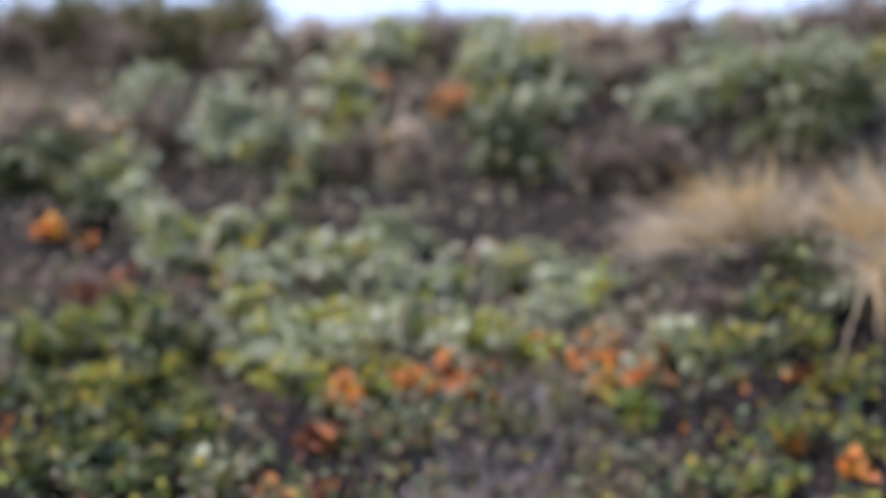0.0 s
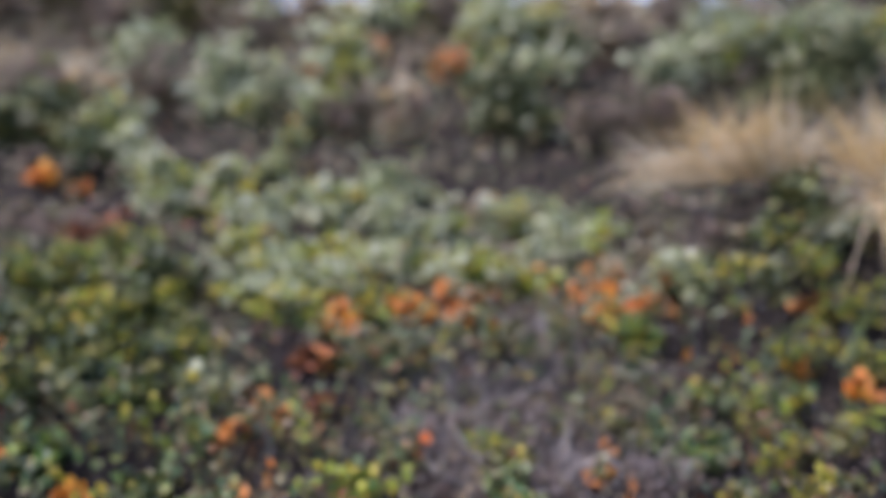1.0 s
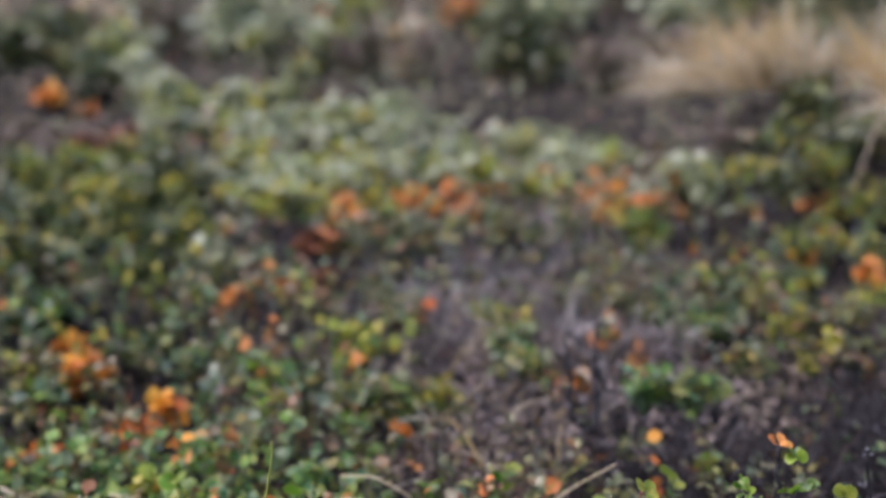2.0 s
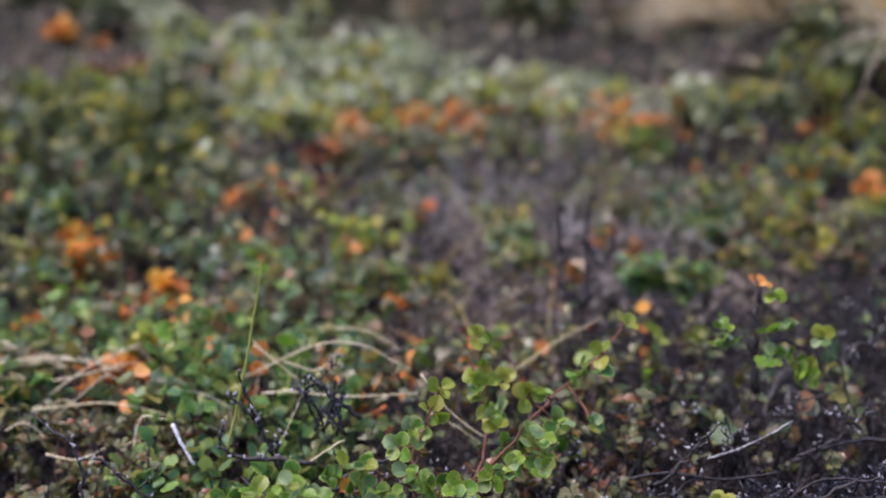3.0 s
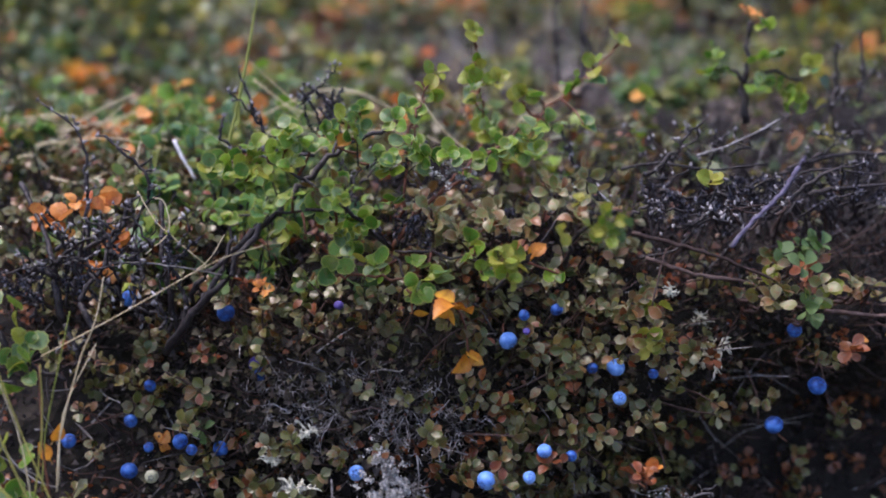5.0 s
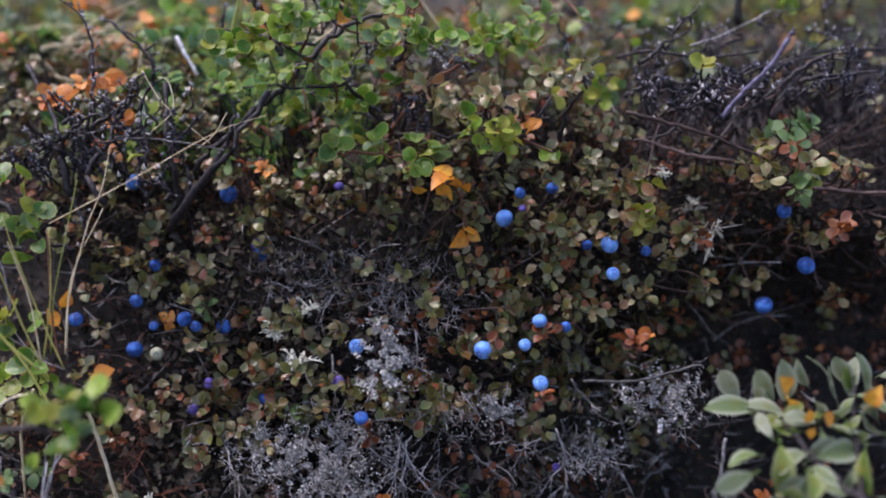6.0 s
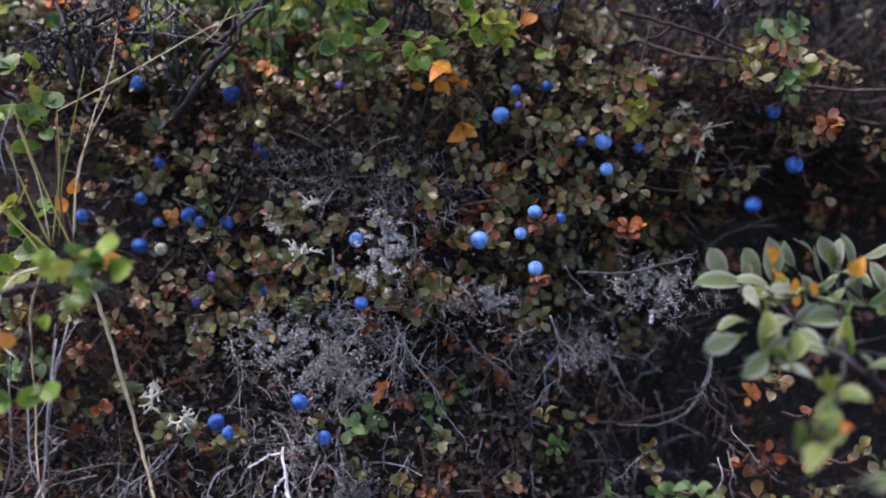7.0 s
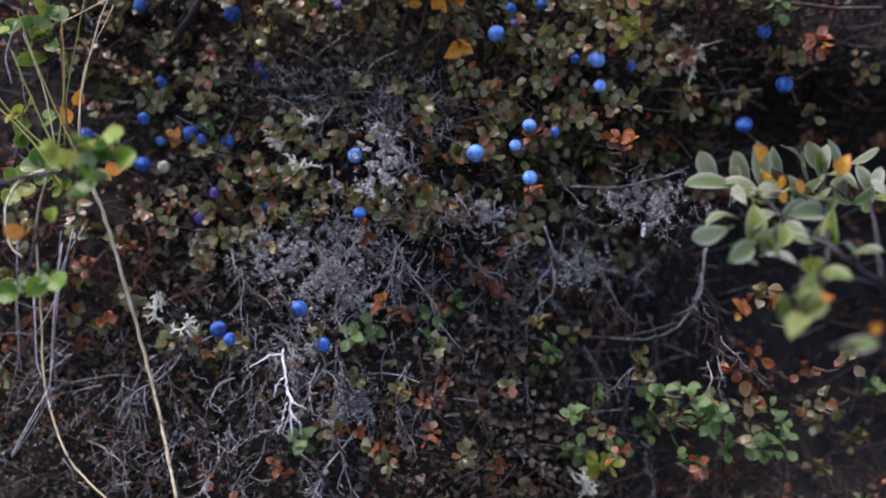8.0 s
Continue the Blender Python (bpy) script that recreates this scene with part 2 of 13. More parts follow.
def tube(path, r0, r1, sides=5, knots=0.0, rng=None):
    """A tapered, closed tube along a path; knots: unevenness of its thickness."""
    p = np.asarray(path, float)
    n = len(p)
    t = unit(np.gradient(p, axis=0))
    ref = np.where(np.abs(t[:, 2:3]) > 0.9, np.array([[1.0, 0, 0]]), np.array([[0, 0, 1.0]]))
    a = unit(np.cross(t, ref))
    b = np.cross(t, a)
    r = np.linspace(r0, r1, n)
    if knots and rng is not None:
        r = r * (1 + knots * rng.uniform(-1, 1, n))
    ang = np.arange(sides) * 2 * np.pi / sides
    ring = p[:, None] + r[:, None, None] * (np.cos(ang)[None, :, None] * a[:, None] + np.sin(ang)[None, :, None] * b[:, None])
    v = np.concatenate([ring.reshape(-1, 3), p[:1], p[-1:] + t[-1:] * r1])
    f = []
    for i in range(n - 1):
        for k in range(sides):
            q, w = i * sides + k, i * sides + (k + 1) % sides
            f += [(q, w, w + sides), (q, w + sides, q + sides)]
    for k in range(sides):
        f.append((n * sides, (k + 1) % sides, k))
        f.append((n * sides + 1, (n - 1) * sides + k, (n - 1) * sides + (k + 1) % sides))
    return v, f


def bend(points, steps=4, wobble=0.0, rng=None):
    """A smooth path through a few points."""
    p = np.asarray(points, float)
    if len(p) < 2:
        return p
    q = np.concatenate([2 * p[:1] - p[1:2], p, 2 * p[-1:] - p[-2:-1]])
    out = []
    for i in range(1, len(q) - 2):
        for s in np.arange(steps) / steps:
            a, b, c, d = q[i - 1], q[i], q[i + 1], q[i + 2]
            out.append(0.5 * (2 * b + (c - a) * s + (2 * a - 5 * b + 4 * c - d) * s * s + (3 * b - a - 3 * c + d) * s ** 3))
    out.append(p[-1])
    out = np.array(out)
    if wobble and rng is not None:
        w = rng.normal(0, wobble, out.shape)
        w[0] = w[-1] = 0
        out = out + w
    return out


def leaf_shape(kind, rows=4, fold=0.25, curl=0.25, notch=0.0):
    """A leaf along x, 1 long, folded on its midrib and curled: vertices, triangles."""
    t = np.linspace(0, 1, rows + 1)
    if kind == "round":
        w = 0.52 * np.sqrt(np.clip(1 - (2 * t ** 0.9 - 1) ** 2, 0, 1)) ** 0.9
    elif kind == "oval":
        w = 0.36 * np.sin(np.pi * np.clip(t, 0, 1) ** 1.45) ** 0.62
    elif kind == "willow":
        w = 0.20 * np.sin(np.pi * t ** 1.25) ** 0.7
    elif kind == "wide_willow":
        w = 0.25 * np.sin(np.pi * t ** 1.25) ** 0.65
    else:
        w = 0.40 * np.sin(np.pi * t ** 0.75) ** 0.9
    if notch:
        w[1:-1] *= 1 + notch * np.where(np.arange(rows - 1) % 2 == 0, 1, -1)
    z = -curl * (t - 0.35) ** 2 + curl * 0.12
    mid = np.stack([t, 0 * t, z], 1)
    left = np.stack([t, w, z + fold * w], 1)[1:-1]
    right = np.stack([t, -w, z + fold * w], 1)[1:-1]
    v = np.concatenate([mid, left, right])
    m, l0, r0 = rows + 1, rows + 1, rows + 1 + rows - 1
    f = [(0, 1, l0), (0, r0, 1)]
    for i in range(rows - 2):
        f += [(1 + i, 2 + i, l0 + i + 1), (1 + i, l0 + i + 1, l0 + i), (1 + i, r0 + i + 1, 2 + i), (1 + i, r0 + i, r0 + i + 1)]
    f += [(rows - 1, rows, l0 + rows - 2), (rows - 1, r0 + rows - 2, rows)]
    return v, np.array(f)


def strew(shape, shapes, at, axis, normal, size):
    """Adds a leaf from one of some templates at each place, along axis, facing normal."""
    at, axis, normal = np.asarray(at, float), unit(axis), np.asarray(normal, float)
    normal = unit(normal - (normal * axis).sum(-1, keepdims=True) * axis)
    side = np.cross(normal, axis)
    pick = np.arange(len(at)) % len(shapes)
    for k, (v, f) in enumerate(shapes):
        sel = pick == k
        n = int(sel.sum())
        if not n:
            continue
        s = np.asarray(size)[sel][:, None, None]
        p = at[sel][:, None] + s * (v[None, :, :1] * axis[sel][:, None] + v[None, :, 1:2] * side[sel][:, None] + v[None, :, 2:] * normal[sel][:, None])
        edge = (np.arange(len(v)) > (len(v) + 1) // 3).astype(np.float32)
        shape.add(p, (np.asarray(f)[None] + (np.arange(n) * len(v))[:, None, None]), np.tile(edge, n))


ROUND = [leaf_shape("round", 4, 0.3, 0.3), leaf_shape("round", 4, 0.05, -0.2), leaf_shape("round", 4, 0.5, 0.5)]
OVAL = [leaf_shape("oval", 4, 0.35, 0.3), leaf_shape("oval", 4, 0.1, 0.5), leaf_shape("oval", 4, 0.6, -0.2)]

# plainer leaves for what stays far off
ROUND_FAR = [leaf_shape("round", 3, 0.3, 0.3), leaf_shape("round", 3, 0.05, -0.2), leaf_shape("round", 3, 0.5, 0.5)]
OVAL_FAR = [leaf_shape("oval", 3, 0.35, 0.3), leaf_shape("oval", 3, 0.1, 0.5), leaf_shape("oval", 3, 0.6, -0.2)]
SLIM_FAR = [leaf_shape("willow", 3, 0.3, 0.5), leaf_shape("willow", 3, 0.1, -0.3)]


def turned(rng, n, up=0.5, facing=0.0):
    """Random leaf axes and normals; up: how much they look at the sky, facing: how much to the open side of the bank."""
    axis = rng.normal(0, 1, (n, 3))
    axis[:, 2] *= 0.6
    normal = rng.normal(0, 0.55, (n, 3))
    normal[:, 2] += up
    normal[:, 1] -= facing
    return unit(axis), unit(normal)


# ---- ground: one sheet from behind the camera, up the bank and the hill, to the horizon ----
PROFILE_Y = np.array([-400, -60, -8, -2, -0.4, 0.1, 0.27, 0.37, 0.43, 0.457, 0.470, 0.482, 0.496, 0.528, 0.60, 0.72, 0.86, 1.1, 1.35, 1.6, 2.0, 2.3, 2.7, 3.2, 3.9, 4.6, 5.4, 7, 12, 60, 400])
PROFILE_Z = np.array([-12, -2.5, -0.4, -0.1, -0.02, 0.0, 0.02, 0.06, 0.12, 0.19, 0.25, 0.30, 0.345, 0.385, 0.408, 0.428, 0.452, 0.51, 0.575, 0.635, 0.745, 0.83, 0.99, 1.19, 1.43, 1.58, 1.66, 1.7, 1.5, 0.9, -8])
PROFILE_S = np.concatenate([[0], np.cumsum(np.hypot(np.diff(PROFILE_Y), np.diff(PROFILE_Z)))])


def s_at(y):
    return np.interp(y, PROFILE_Y, PROFILE_S)


def sheet(x, s):
    """The ground at x, and s metres along the profile."""
    x, s = np.asarray(x, float), np.asarray(s, float)
    y, z = np.interp(s, PROFILE_S, PROFILE_Y), np.interp(s, PROFILE_S, PROFILE_Z)
    far = step(0.7, 2.0, y)
    near = step(0.2, 0.4, y) * (1 - step(6, 12, y))
    # dark hollow in the foot of the bank
    hollow = step(0.0, 0.11, x) * (1 - step(0.27 + 0.03 * step(0.1, 0.16, x), 0.33 + 0.03 * step(0.1, 0.16, x), z)) * step(0.05, 0.14, z) * (1 - step(0.35, 0.6, x))
    y = y + 0.075 * hollow + 0.65 * np.minimum(x * x, 0.09) * step(0.06, 0.14, z) * (1 - step(0.39, 0.43, z))
    lump = (bumps(x * 14, s * 14, 3) - 0.5) * 0.02 + (bumps(x * 45, s * 45, 4) - 0.5) * 0.008
    big = (bumps(x * 2.2 + 5, s * 2.2, 7) - 0.5) * 0.10 * far + (bumps(x * 0.7, s * 0.7, 8) - 0.5) * 0.22 * step(2.2, 4.5, y) * (1 - step(20, 60, y))
    z = z + (lump * near + big) * np.where(y > 0.53, 1.0, 0.3)
    y = y - lump * near * 0.9 * (1 - step(0.5, 0.7, y))
    # mounds under the tussocks, the hollow behind them
    for mx, my, amp, rad in ((0.46, 1.54, 0.17, 0.15), (0.74, 1.55, 0.17, 0.18), (0.25, 2.05, -0.08, 0.25), (-1.0, 2.6, 0.10, 0.4), (-1.5, 4.4, 0.26, 0.7), (2.1, 4.8, 0.20, 0.9)):
        z = z + amp * np.exp(-((x - mx) ** 2 + (y - my) ** 2) / rad ** 2)
    return np.stack([x, y, z], -1)


def surface(x, s):
    """Places on the ground and their normals."""
    p, e = sheet(x, s), 0.004
    n = unit(np.cross(sheet(x + e, s) - sheet(x - e, s), sheet(x, s + e) - sheet(x, s - e)))
    return p, n


def build_ground():
    xs = np.concatenate([-np.geomspace(400, 1.7, 26), np.linspace(-1.6, -0.5, 45), np.linspace(-0.48, 0.48, 140), np.linspace(0.5, 1.6, 45), np.geomspace(1.7, 400, 26)])
    s0, s1, s2, s3 = s_at(0.1), s_at(0.75), s_at(6.0), PROFILE_S[-1]
    ss = np.concatenate([np.linspace(0, s_at(-8), 14)[:-1], np.linspace(s_at(-8), s0, 24)[:-1], np.linspace(s0, s1, 150)[:-1], np.linspace(s1, s2, 170)[:-1], s2 + np.geomspace(0.05, s3 - s2, 30)])
    gx, gs = np.meshgrid(xs, ss)
    v = sheet(gx.ravel(), gs.ravel())
    w = len(xs)
    i, j = np.meshgrid(np.arange(w - 1), np.arange(len(ss) - 1))
    q = (j * w + i).ravel()
    f = np.concatenate([np.stack([q, q + 1, q + w + 1], 1), np.stack([q, q + w + 1, q + w], 1)])
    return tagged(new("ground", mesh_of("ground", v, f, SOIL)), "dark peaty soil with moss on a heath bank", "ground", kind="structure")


ground = build_ground()


# ---- low cover that nobody could count ----
def ragged(x, y, x_range, y_range):
    """Thins out a cover unevenly towards its sides and its far end."""
    wide = (x_range[1] - x_range[0]) * 0.12
    wander = (bumps(x * 2.0 / (wide + 0.05), y * 2.0 / (wide + 0.05), 51) - 0.5) * wide * 1.5
    side = np.minimum(x - x_range[0], x_range[1] - x) + wander
    return step(0, wide, side) * step(0, wide, y_range[1] - y + wander)


def cover(name, label, category, seed, count, x_range, y_range, shapes, material, size, lift, mask=None, up=0.5, facing=0.3):
    """Loose leaves strewn over a stretch of the ground. mask(x, y, z): chance from 0 to 1."""
    rng = np.random.default_rng(seed)
    x = rng.uniform(*x_range, count)
    s = rng.uniform(s_at(y_range[0]), s_at(y_range[1]), count)
    p, n = surface(x, s)
    if mask is not None:
        keep = rng.random(count) < mask(p[:, 0], p[:, 1], p[:, 2])
        p, n = p[keep], n[keep]
    keep = rng.random(len(p)) < ragged(p[:, 0], p[:, 1], x_range, y_range)
    p, n = p[keep], n[keep]
    m = len(p)
    p = p + n * (rng.random((m, 1)) ** 1.3 * lift)
    axis, normal = turned(rng, m, up, facing)
    shape = Shape()
    strew(shape, shapes, p, axis, normal + 0.5 * n, rng.uniform(*size, m))
    return tagged(new(name, shape.mesh(name, material)), label, category, kind="stuff")


def patchy(scale, low, high, seed):
    return lambda x, y, z: step(low, high, bumps(x * scale, (y + z) * scale, seed))


def both(a, b):
    return lambda x, y, z: a(x, y, z) * b(x, y, z)


def blades(name, material, base, axis, length, width, droop, rng):
    """Grass blades: narrow arched strips from base along axis."""
    n, k = len(base), 5
    t = np.linspace(0, 1, k)
    axis = unit(axis)
    side = unit(np.cross(axis, rng.normal(0, 1, (n, 3))))
    fall = np.stack([axis[:, 0] * 0.6, axis[:, 1] * 0.6, -np.ones(n)], 1)
    L, D = length[:, None, None], droop[:, None, None]
    path = base[:, None] + L * t[None, :, None] * axis[:, None] + L * D * (t ** 2)[None, :, None] * fall[:, None]
    w = width[:, None, None] * (1 - t ** 1.5 * 0.9)[None, :, None]
    v = np.stack([path - w * side[:, None], path + w * side[:, None]], 2).reshape(n, -1, 3)
    f = []
    for i in range(k - 1):
        f += [(2 * i, 2 * i + 1, 2 * i + 3), (2 * i, 2 * i + 3, 2 * i + 2)]
    f = np.array(f)[None] + (np.arange(n) * 2 * k)[:, None, None]
    return mesh_of(name, v, f, material)


def ground_point(x, y):
    """The ground at x, y (away from the bank face)."""
    return sheet(np.array([x]), np.array([s_at(y)]))[0]


# ---- plants of the shelf and the hill ----
def shrub(name, label, category, seed, x, y, height, radius, shapes, material, count, size, stem_material, stems=5, clumps=14, group="", lean=(0, 0), second=None, part_two=0.0):
    """A low shrub: branching stems and a crown of leaves in uneven clumps."""
    rng = np.random.default_rng(seed)
    g = ground_point(x, y)
    root = tagged(new(name), label, category, group)
    root.location = g
    wood, tips = Shape(), []
    for i in range(stems):
        a, r = rng.uniform(0, 2 * np.pi), radius * rng.uniform(0.3, 1.0)
        end = np.array([np.cos(a) * r + lean[0], np.sin(a) * r * 0.8 + lean[1], height * rng.uniform(0.55, 1.0)])
        mid = end * np.array([0.35, 0.35, 0.5]) + rng.normal(0, radius * 0.08, 3)
        path = bend([(0, 0, -0.02), mid, end], 4, radius * 0.02, rng)
        stem = Shape()
        stem.add(*tube(path, 0.0035 * (0.6 + height * 3), 0.0009, 5, 0.25, rng))
        part("stem", stem.mesh("stem", stem_material), root)
        tips += [path[-1], path[-3], path[-4]]
        for j in range(3):
            b = path[rng.integers(3, len(path) - 1)]
            e = b + rng.normal(0, radius * 0.3, 3) + np.array([0, 0, height * 0.2])
            wood.add(*tube(bend([b, (b + e) / 2 + rng.normal(0, radius * 0.05, 3), e], 2), 0.0014, 0.0006, 4))
            tips.append(e)
    tips = np.array(tips)
    tips[:, 2] = np.maximum(tips[:, 2], 0.01)
    part("twig_mass", wood.mesh("twig_mass", stem_material), root, kind="stuff")
    spread = radius * 0.16
    for k, (mat, share) in enumerate(((material, 1 - part_two), (second, part_two))):
        m = int(count * share)
        if not mat or not m:
            continue
        centre = tips[rng.integers(0, len(tips), m)] if k == 0 else tips[rng.integers(0, max(2, len(tips) // 3), m)]
        p = centre + rng.normal(0, spread, (m, 3)) * np.array([1, 1, 0.75])
        axis, normal = turned(rng, m, 0.6, 0.3)
        shape = Shape()
        strew(shape, shapes, p, axis, normal, rng.uniform(*size, m))
        part("crown" if k == 0 else "autumn_leaves", shape.mesh("crown", mat), root, kind="stuff")
    return root


def tussock(label, seed, x, y, count, length, spread, lean, material, group="grass tussocks", up=1.0, base_lift=0.0):
    rng = np.random.default_rng(seed)
    g = ground_point(x, y)
    root = tagged(new("grass_tussock"), label, "grass tussock", group)
    root.location = g
    def tuft(n):
        a, r = rng.uniform(0, 2 * np.pi, n), spread * 0.35 * np.sqrt(rng.random(n))
        base = np.stack([np.cos(a) * r, np.sin(a) * r, np.full(n, base_lift - 0.01)], 1)
        axis = np.stack([np.cos(a) * 0.55 * rng.random(n) + lean[0], np.sin(a) * 0.5 * rng.random(n) + lean[1], np.full(n, up)], 1) + rng.normal(0, 0.22, (n, 3))
        return base, axis, rng.uniform(length * 0.4, length, n), rng.uniform(0.0008, 0.0024, n), rng.uniform(0.05, 0.45, n) + 0.35 * rng.random(n) ** 3

    part("grass_mass", blades("grass_mass", material, *tuft(count), rng), root, kind="stuff")
    for k in range(8):
        part("blade", blades("blade", material, *tuft(1), rng), root)
    return root


def sward(name, label, seed, count, x_range, y_range, length, material, mask=None, width=(0.0008, 0.002)):
    """Dry grass standing loosely over a stretch of the slope."""
    rng = np.random.default_rng(seed)
    x = rng.uniform(*x_range, count)
    s = rng.uniform(s_at(y_range[0]), s_at(y_range[1]), count)
    p, n = surface(x, s)
    if mask is not None:
        keep = rng.random(count) < mask(p[:, 0], p[:, 1], p[:, 2])
        p = p[keep]
    p = p[rng.random(len(p)) < ragged(p[:, 0], p[:, 1], x_range, y_range)]
    m = len(p)
    axis = rng.normal(0, 0.5, (m, 3)) + np.array([0, 0, 1.0])
    return tagged(new(name, blades(name, material, p, axis, rng.uniform(*length, m), rng.uniform(*width, m), rng.uniform(0.1, 0.6, m), rng)), label, "grass", kind="stuff")


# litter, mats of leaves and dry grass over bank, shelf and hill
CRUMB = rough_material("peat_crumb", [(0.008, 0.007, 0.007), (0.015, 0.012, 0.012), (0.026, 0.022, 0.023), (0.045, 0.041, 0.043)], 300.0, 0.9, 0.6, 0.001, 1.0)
CRUMBS = [leaf_shape("oval", 2, 0.9, 0.6), leaf_shape("willow", 3, 0.8, -0.5), leaf_shape("round", 2, 0.7, 0.9)]
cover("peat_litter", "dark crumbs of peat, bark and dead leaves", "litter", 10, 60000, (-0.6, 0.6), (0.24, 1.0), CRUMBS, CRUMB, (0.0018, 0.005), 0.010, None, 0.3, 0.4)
cover("leaf_litter", "withered rusty leaves caught among the stems", "leaf litter", 12, 15000, (-0.42, 0.42), (0.28, 0.62), OVAL, RUST_LEAF, (0.002, 0.004), 0.012, patchy(22, 0.45, 0.75, 2), 0.35, 0.5)
cover("leaf_litter", "brown and grey dead leaves between the stems", "leaf litter", 14, 26000, (-1.0, 1.0), (1.4, 1.9), OVAL_FAR, HEATH_LEAF, (0.004, 0.010), 0.016, patchy(8, 0.1, 0.5, 4), 0.6, 0.3)
cover("leaf_mat", "brown withered heath cover on the hillside", "heath leaves", 16, 40000, (-3.4, 3.4), (1.6, 6.3), SLIM_FAR, SCRUB_LEAF, (0.014, 0.032), 0.06, patchy(2.5, 0.08, 0.45, 6), 0.6, 0.3)
cover("leaf_mat", "pale dead stems and leaves of the heath on the hillside", "heath leaves", 15, 22000, (-3.4, 3.4), (1.6, 6.3), SLIM_FAR, HEATH_LEAF, (0.012, 0.030), 0.08, patchy(3.1, 0.3, 0.6, 40), 0.6, 0.3)
cover("leaf_mat", "olive-green heath cover on the hillside", "heath leaves", 17, 24000, (-3.9, 3.9), (1.6, 6.5), OVAL_FAR, OLIVE_LEAF, (0.012, 0.024), 0.08, patchy(2.1, 0.2, 0.6, 7), 0.6, 0.3)
cover("leaf_mat", "grey-green willow leaves on the hillside", "heath leaves", 18, 14000, (-3.9, 3.9), (1.9, 6.5), SLIM_FAR, SAGE_LEAF, (0.018, 0.032), 0.10, patchy(1.8, 0.5, 0.8, 8), 0.6, 0.3)
sward("dry_grass", "thin tan grass between the shrubs of the slope", 19, 16000, (-3.9, 3.9), (1.5, 6.5), (0.04, 0.12), TAN_BLADE, patchy(2.3, 0.35, 0.75, 31), (0.0008, 0.0022))
BITS = leaf_material("brown_bark_bits", [(0.018, 0.012, 0.009), (0.04, 0.029, 0.022), (0.08, 0.06, 0.046), (0.05, 0.05, 0.02), (0.13, 0.10, 0.08)], 0.7, 0.1)
cover("leaf_litter", "brown litter of bark bits and dead leaves on the bank", "leaf litter", 29, 41000, (-0.28, 0.32), (0.20, 0.52), CRUMBS, BITS, (0.002, 0.006), 0.014, lambda x, y, z: 1 - 0.75 * step(-0.02, 0.04, -x) * (1 - step(0.19, 0.23, z)), 0.4, 0.5)
sward("dry_grass", "tan grass below the crest of the hill", 28, 12000, (-2.6, 2.8), (3.1, 5.6), (0.05, 0.13), TAN_BLADE, patchy(1.6, 0.3, 0.65, 39), (0.0010, 0.0026))
sward("dry_grass", "sparse dry grass on the shelf", 20, 800, (-0.35, 0.16), (0.75, 1.4), (0.03, 0.09), TAN_BLADE, patchy(4, 0.35, 0.65, 32), (0.0004, 0.0010))
sward("dry_grass", "dry tan grass blades among the birch of the shelf", 23, 500, (-0.5, -0.05), (0.62, 0.95), (0.04, 0.10), TAN_BLADE, patchy(5, 0.4, 0.7, 34), (0.0004, 0.0009))
MOSS = leaf_material("dark_moss", [(0.016, 0.014, 0.008), (0.03, 0.03, 0.012), (0.055, 0.05, 0.02), (0.035, 0.02, 0.012)], 0.6, 0.1)
cover("moss", "dark brown-green moss on the soil of the bank", "moss", 21, 42000, (-0.45, 0.45), (0.26, 0.60), CRUMBS, MOSS, (0.002, 0.0045), 0.012, patchy(11, 0.3, 0.6, 33), 0.4, 0.5)
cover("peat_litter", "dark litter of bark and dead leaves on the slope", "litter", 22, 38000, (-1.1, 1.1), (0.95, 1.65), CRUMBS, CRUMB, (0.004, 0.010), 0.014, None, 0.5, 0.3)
cover("lichen_flecks", "pale flecks of lichen and dead bits on the bank", "lichen", 24, 9000, (-0.36, 0.36), (0.34, 0.56), CRUMBS, CRUST, (0.0006, 0.0016), 0.014, patchy(15, 0.35, 0.7, 35), 0.3, 0.7)
cover("leaf_litter", "grey-brown litter of dead stems and leaves on the shelf", "leaf litter", 25, 22000, (-0.10, 0.55), (0.70, 1.35), CRUMBS, HEATH_LEAF, (0.003, 0.009), 0.018, both(patchy(9, 0.2, 0.6, 36), lambda x, y, z: (1 - step(0.06, 0.14, x) * (1 - step(0.8, 0.95, y))) * (1 - 0.75 * step(0.26, 0.36, x))), 0.5, 0.3)
cover("leaf_litter", "grey litter of dead heath in the middle of the shelf", "leaf litter", 27, 22000, (-0.25, 0.45), (0.72, 1.45), CRUMBS, ASH_LEAF, (0.004, 0.011), 0.022, both(patchy(7, 0.15, 0.55, 38), lambda x, y, z: np.exp(-(((x - 0.04) / 0.20) ** 2 + ((y - 1.08) / 0.27) ** 2) ** 2)), 0.5, 0.3)
cover("leaf_litter", "brown dead leaves and husks at the foot of the bank", "leaf litter", 26, 30000, (-0.30, 0.34), (0.20, 0.49), OVAL, HUSK_LEAF, (0.002, 0.0055), 0.018, both(patchy(14, 0.25, 0.6, 37), lambda x, y, z: 0.08 + 0.92 * step(-0.05, 0.05, x)), 0.4, 0.5)
GREY_BLADE = leaf_material("grey_dead_stem", [(0.16, 0.145, 0.135), (0.30, 0.28, 0.265), (0.46, 0.44, 0.42), (0.24, 0.19, 0.15)], 0.7, 0.15, spotted=0.1)
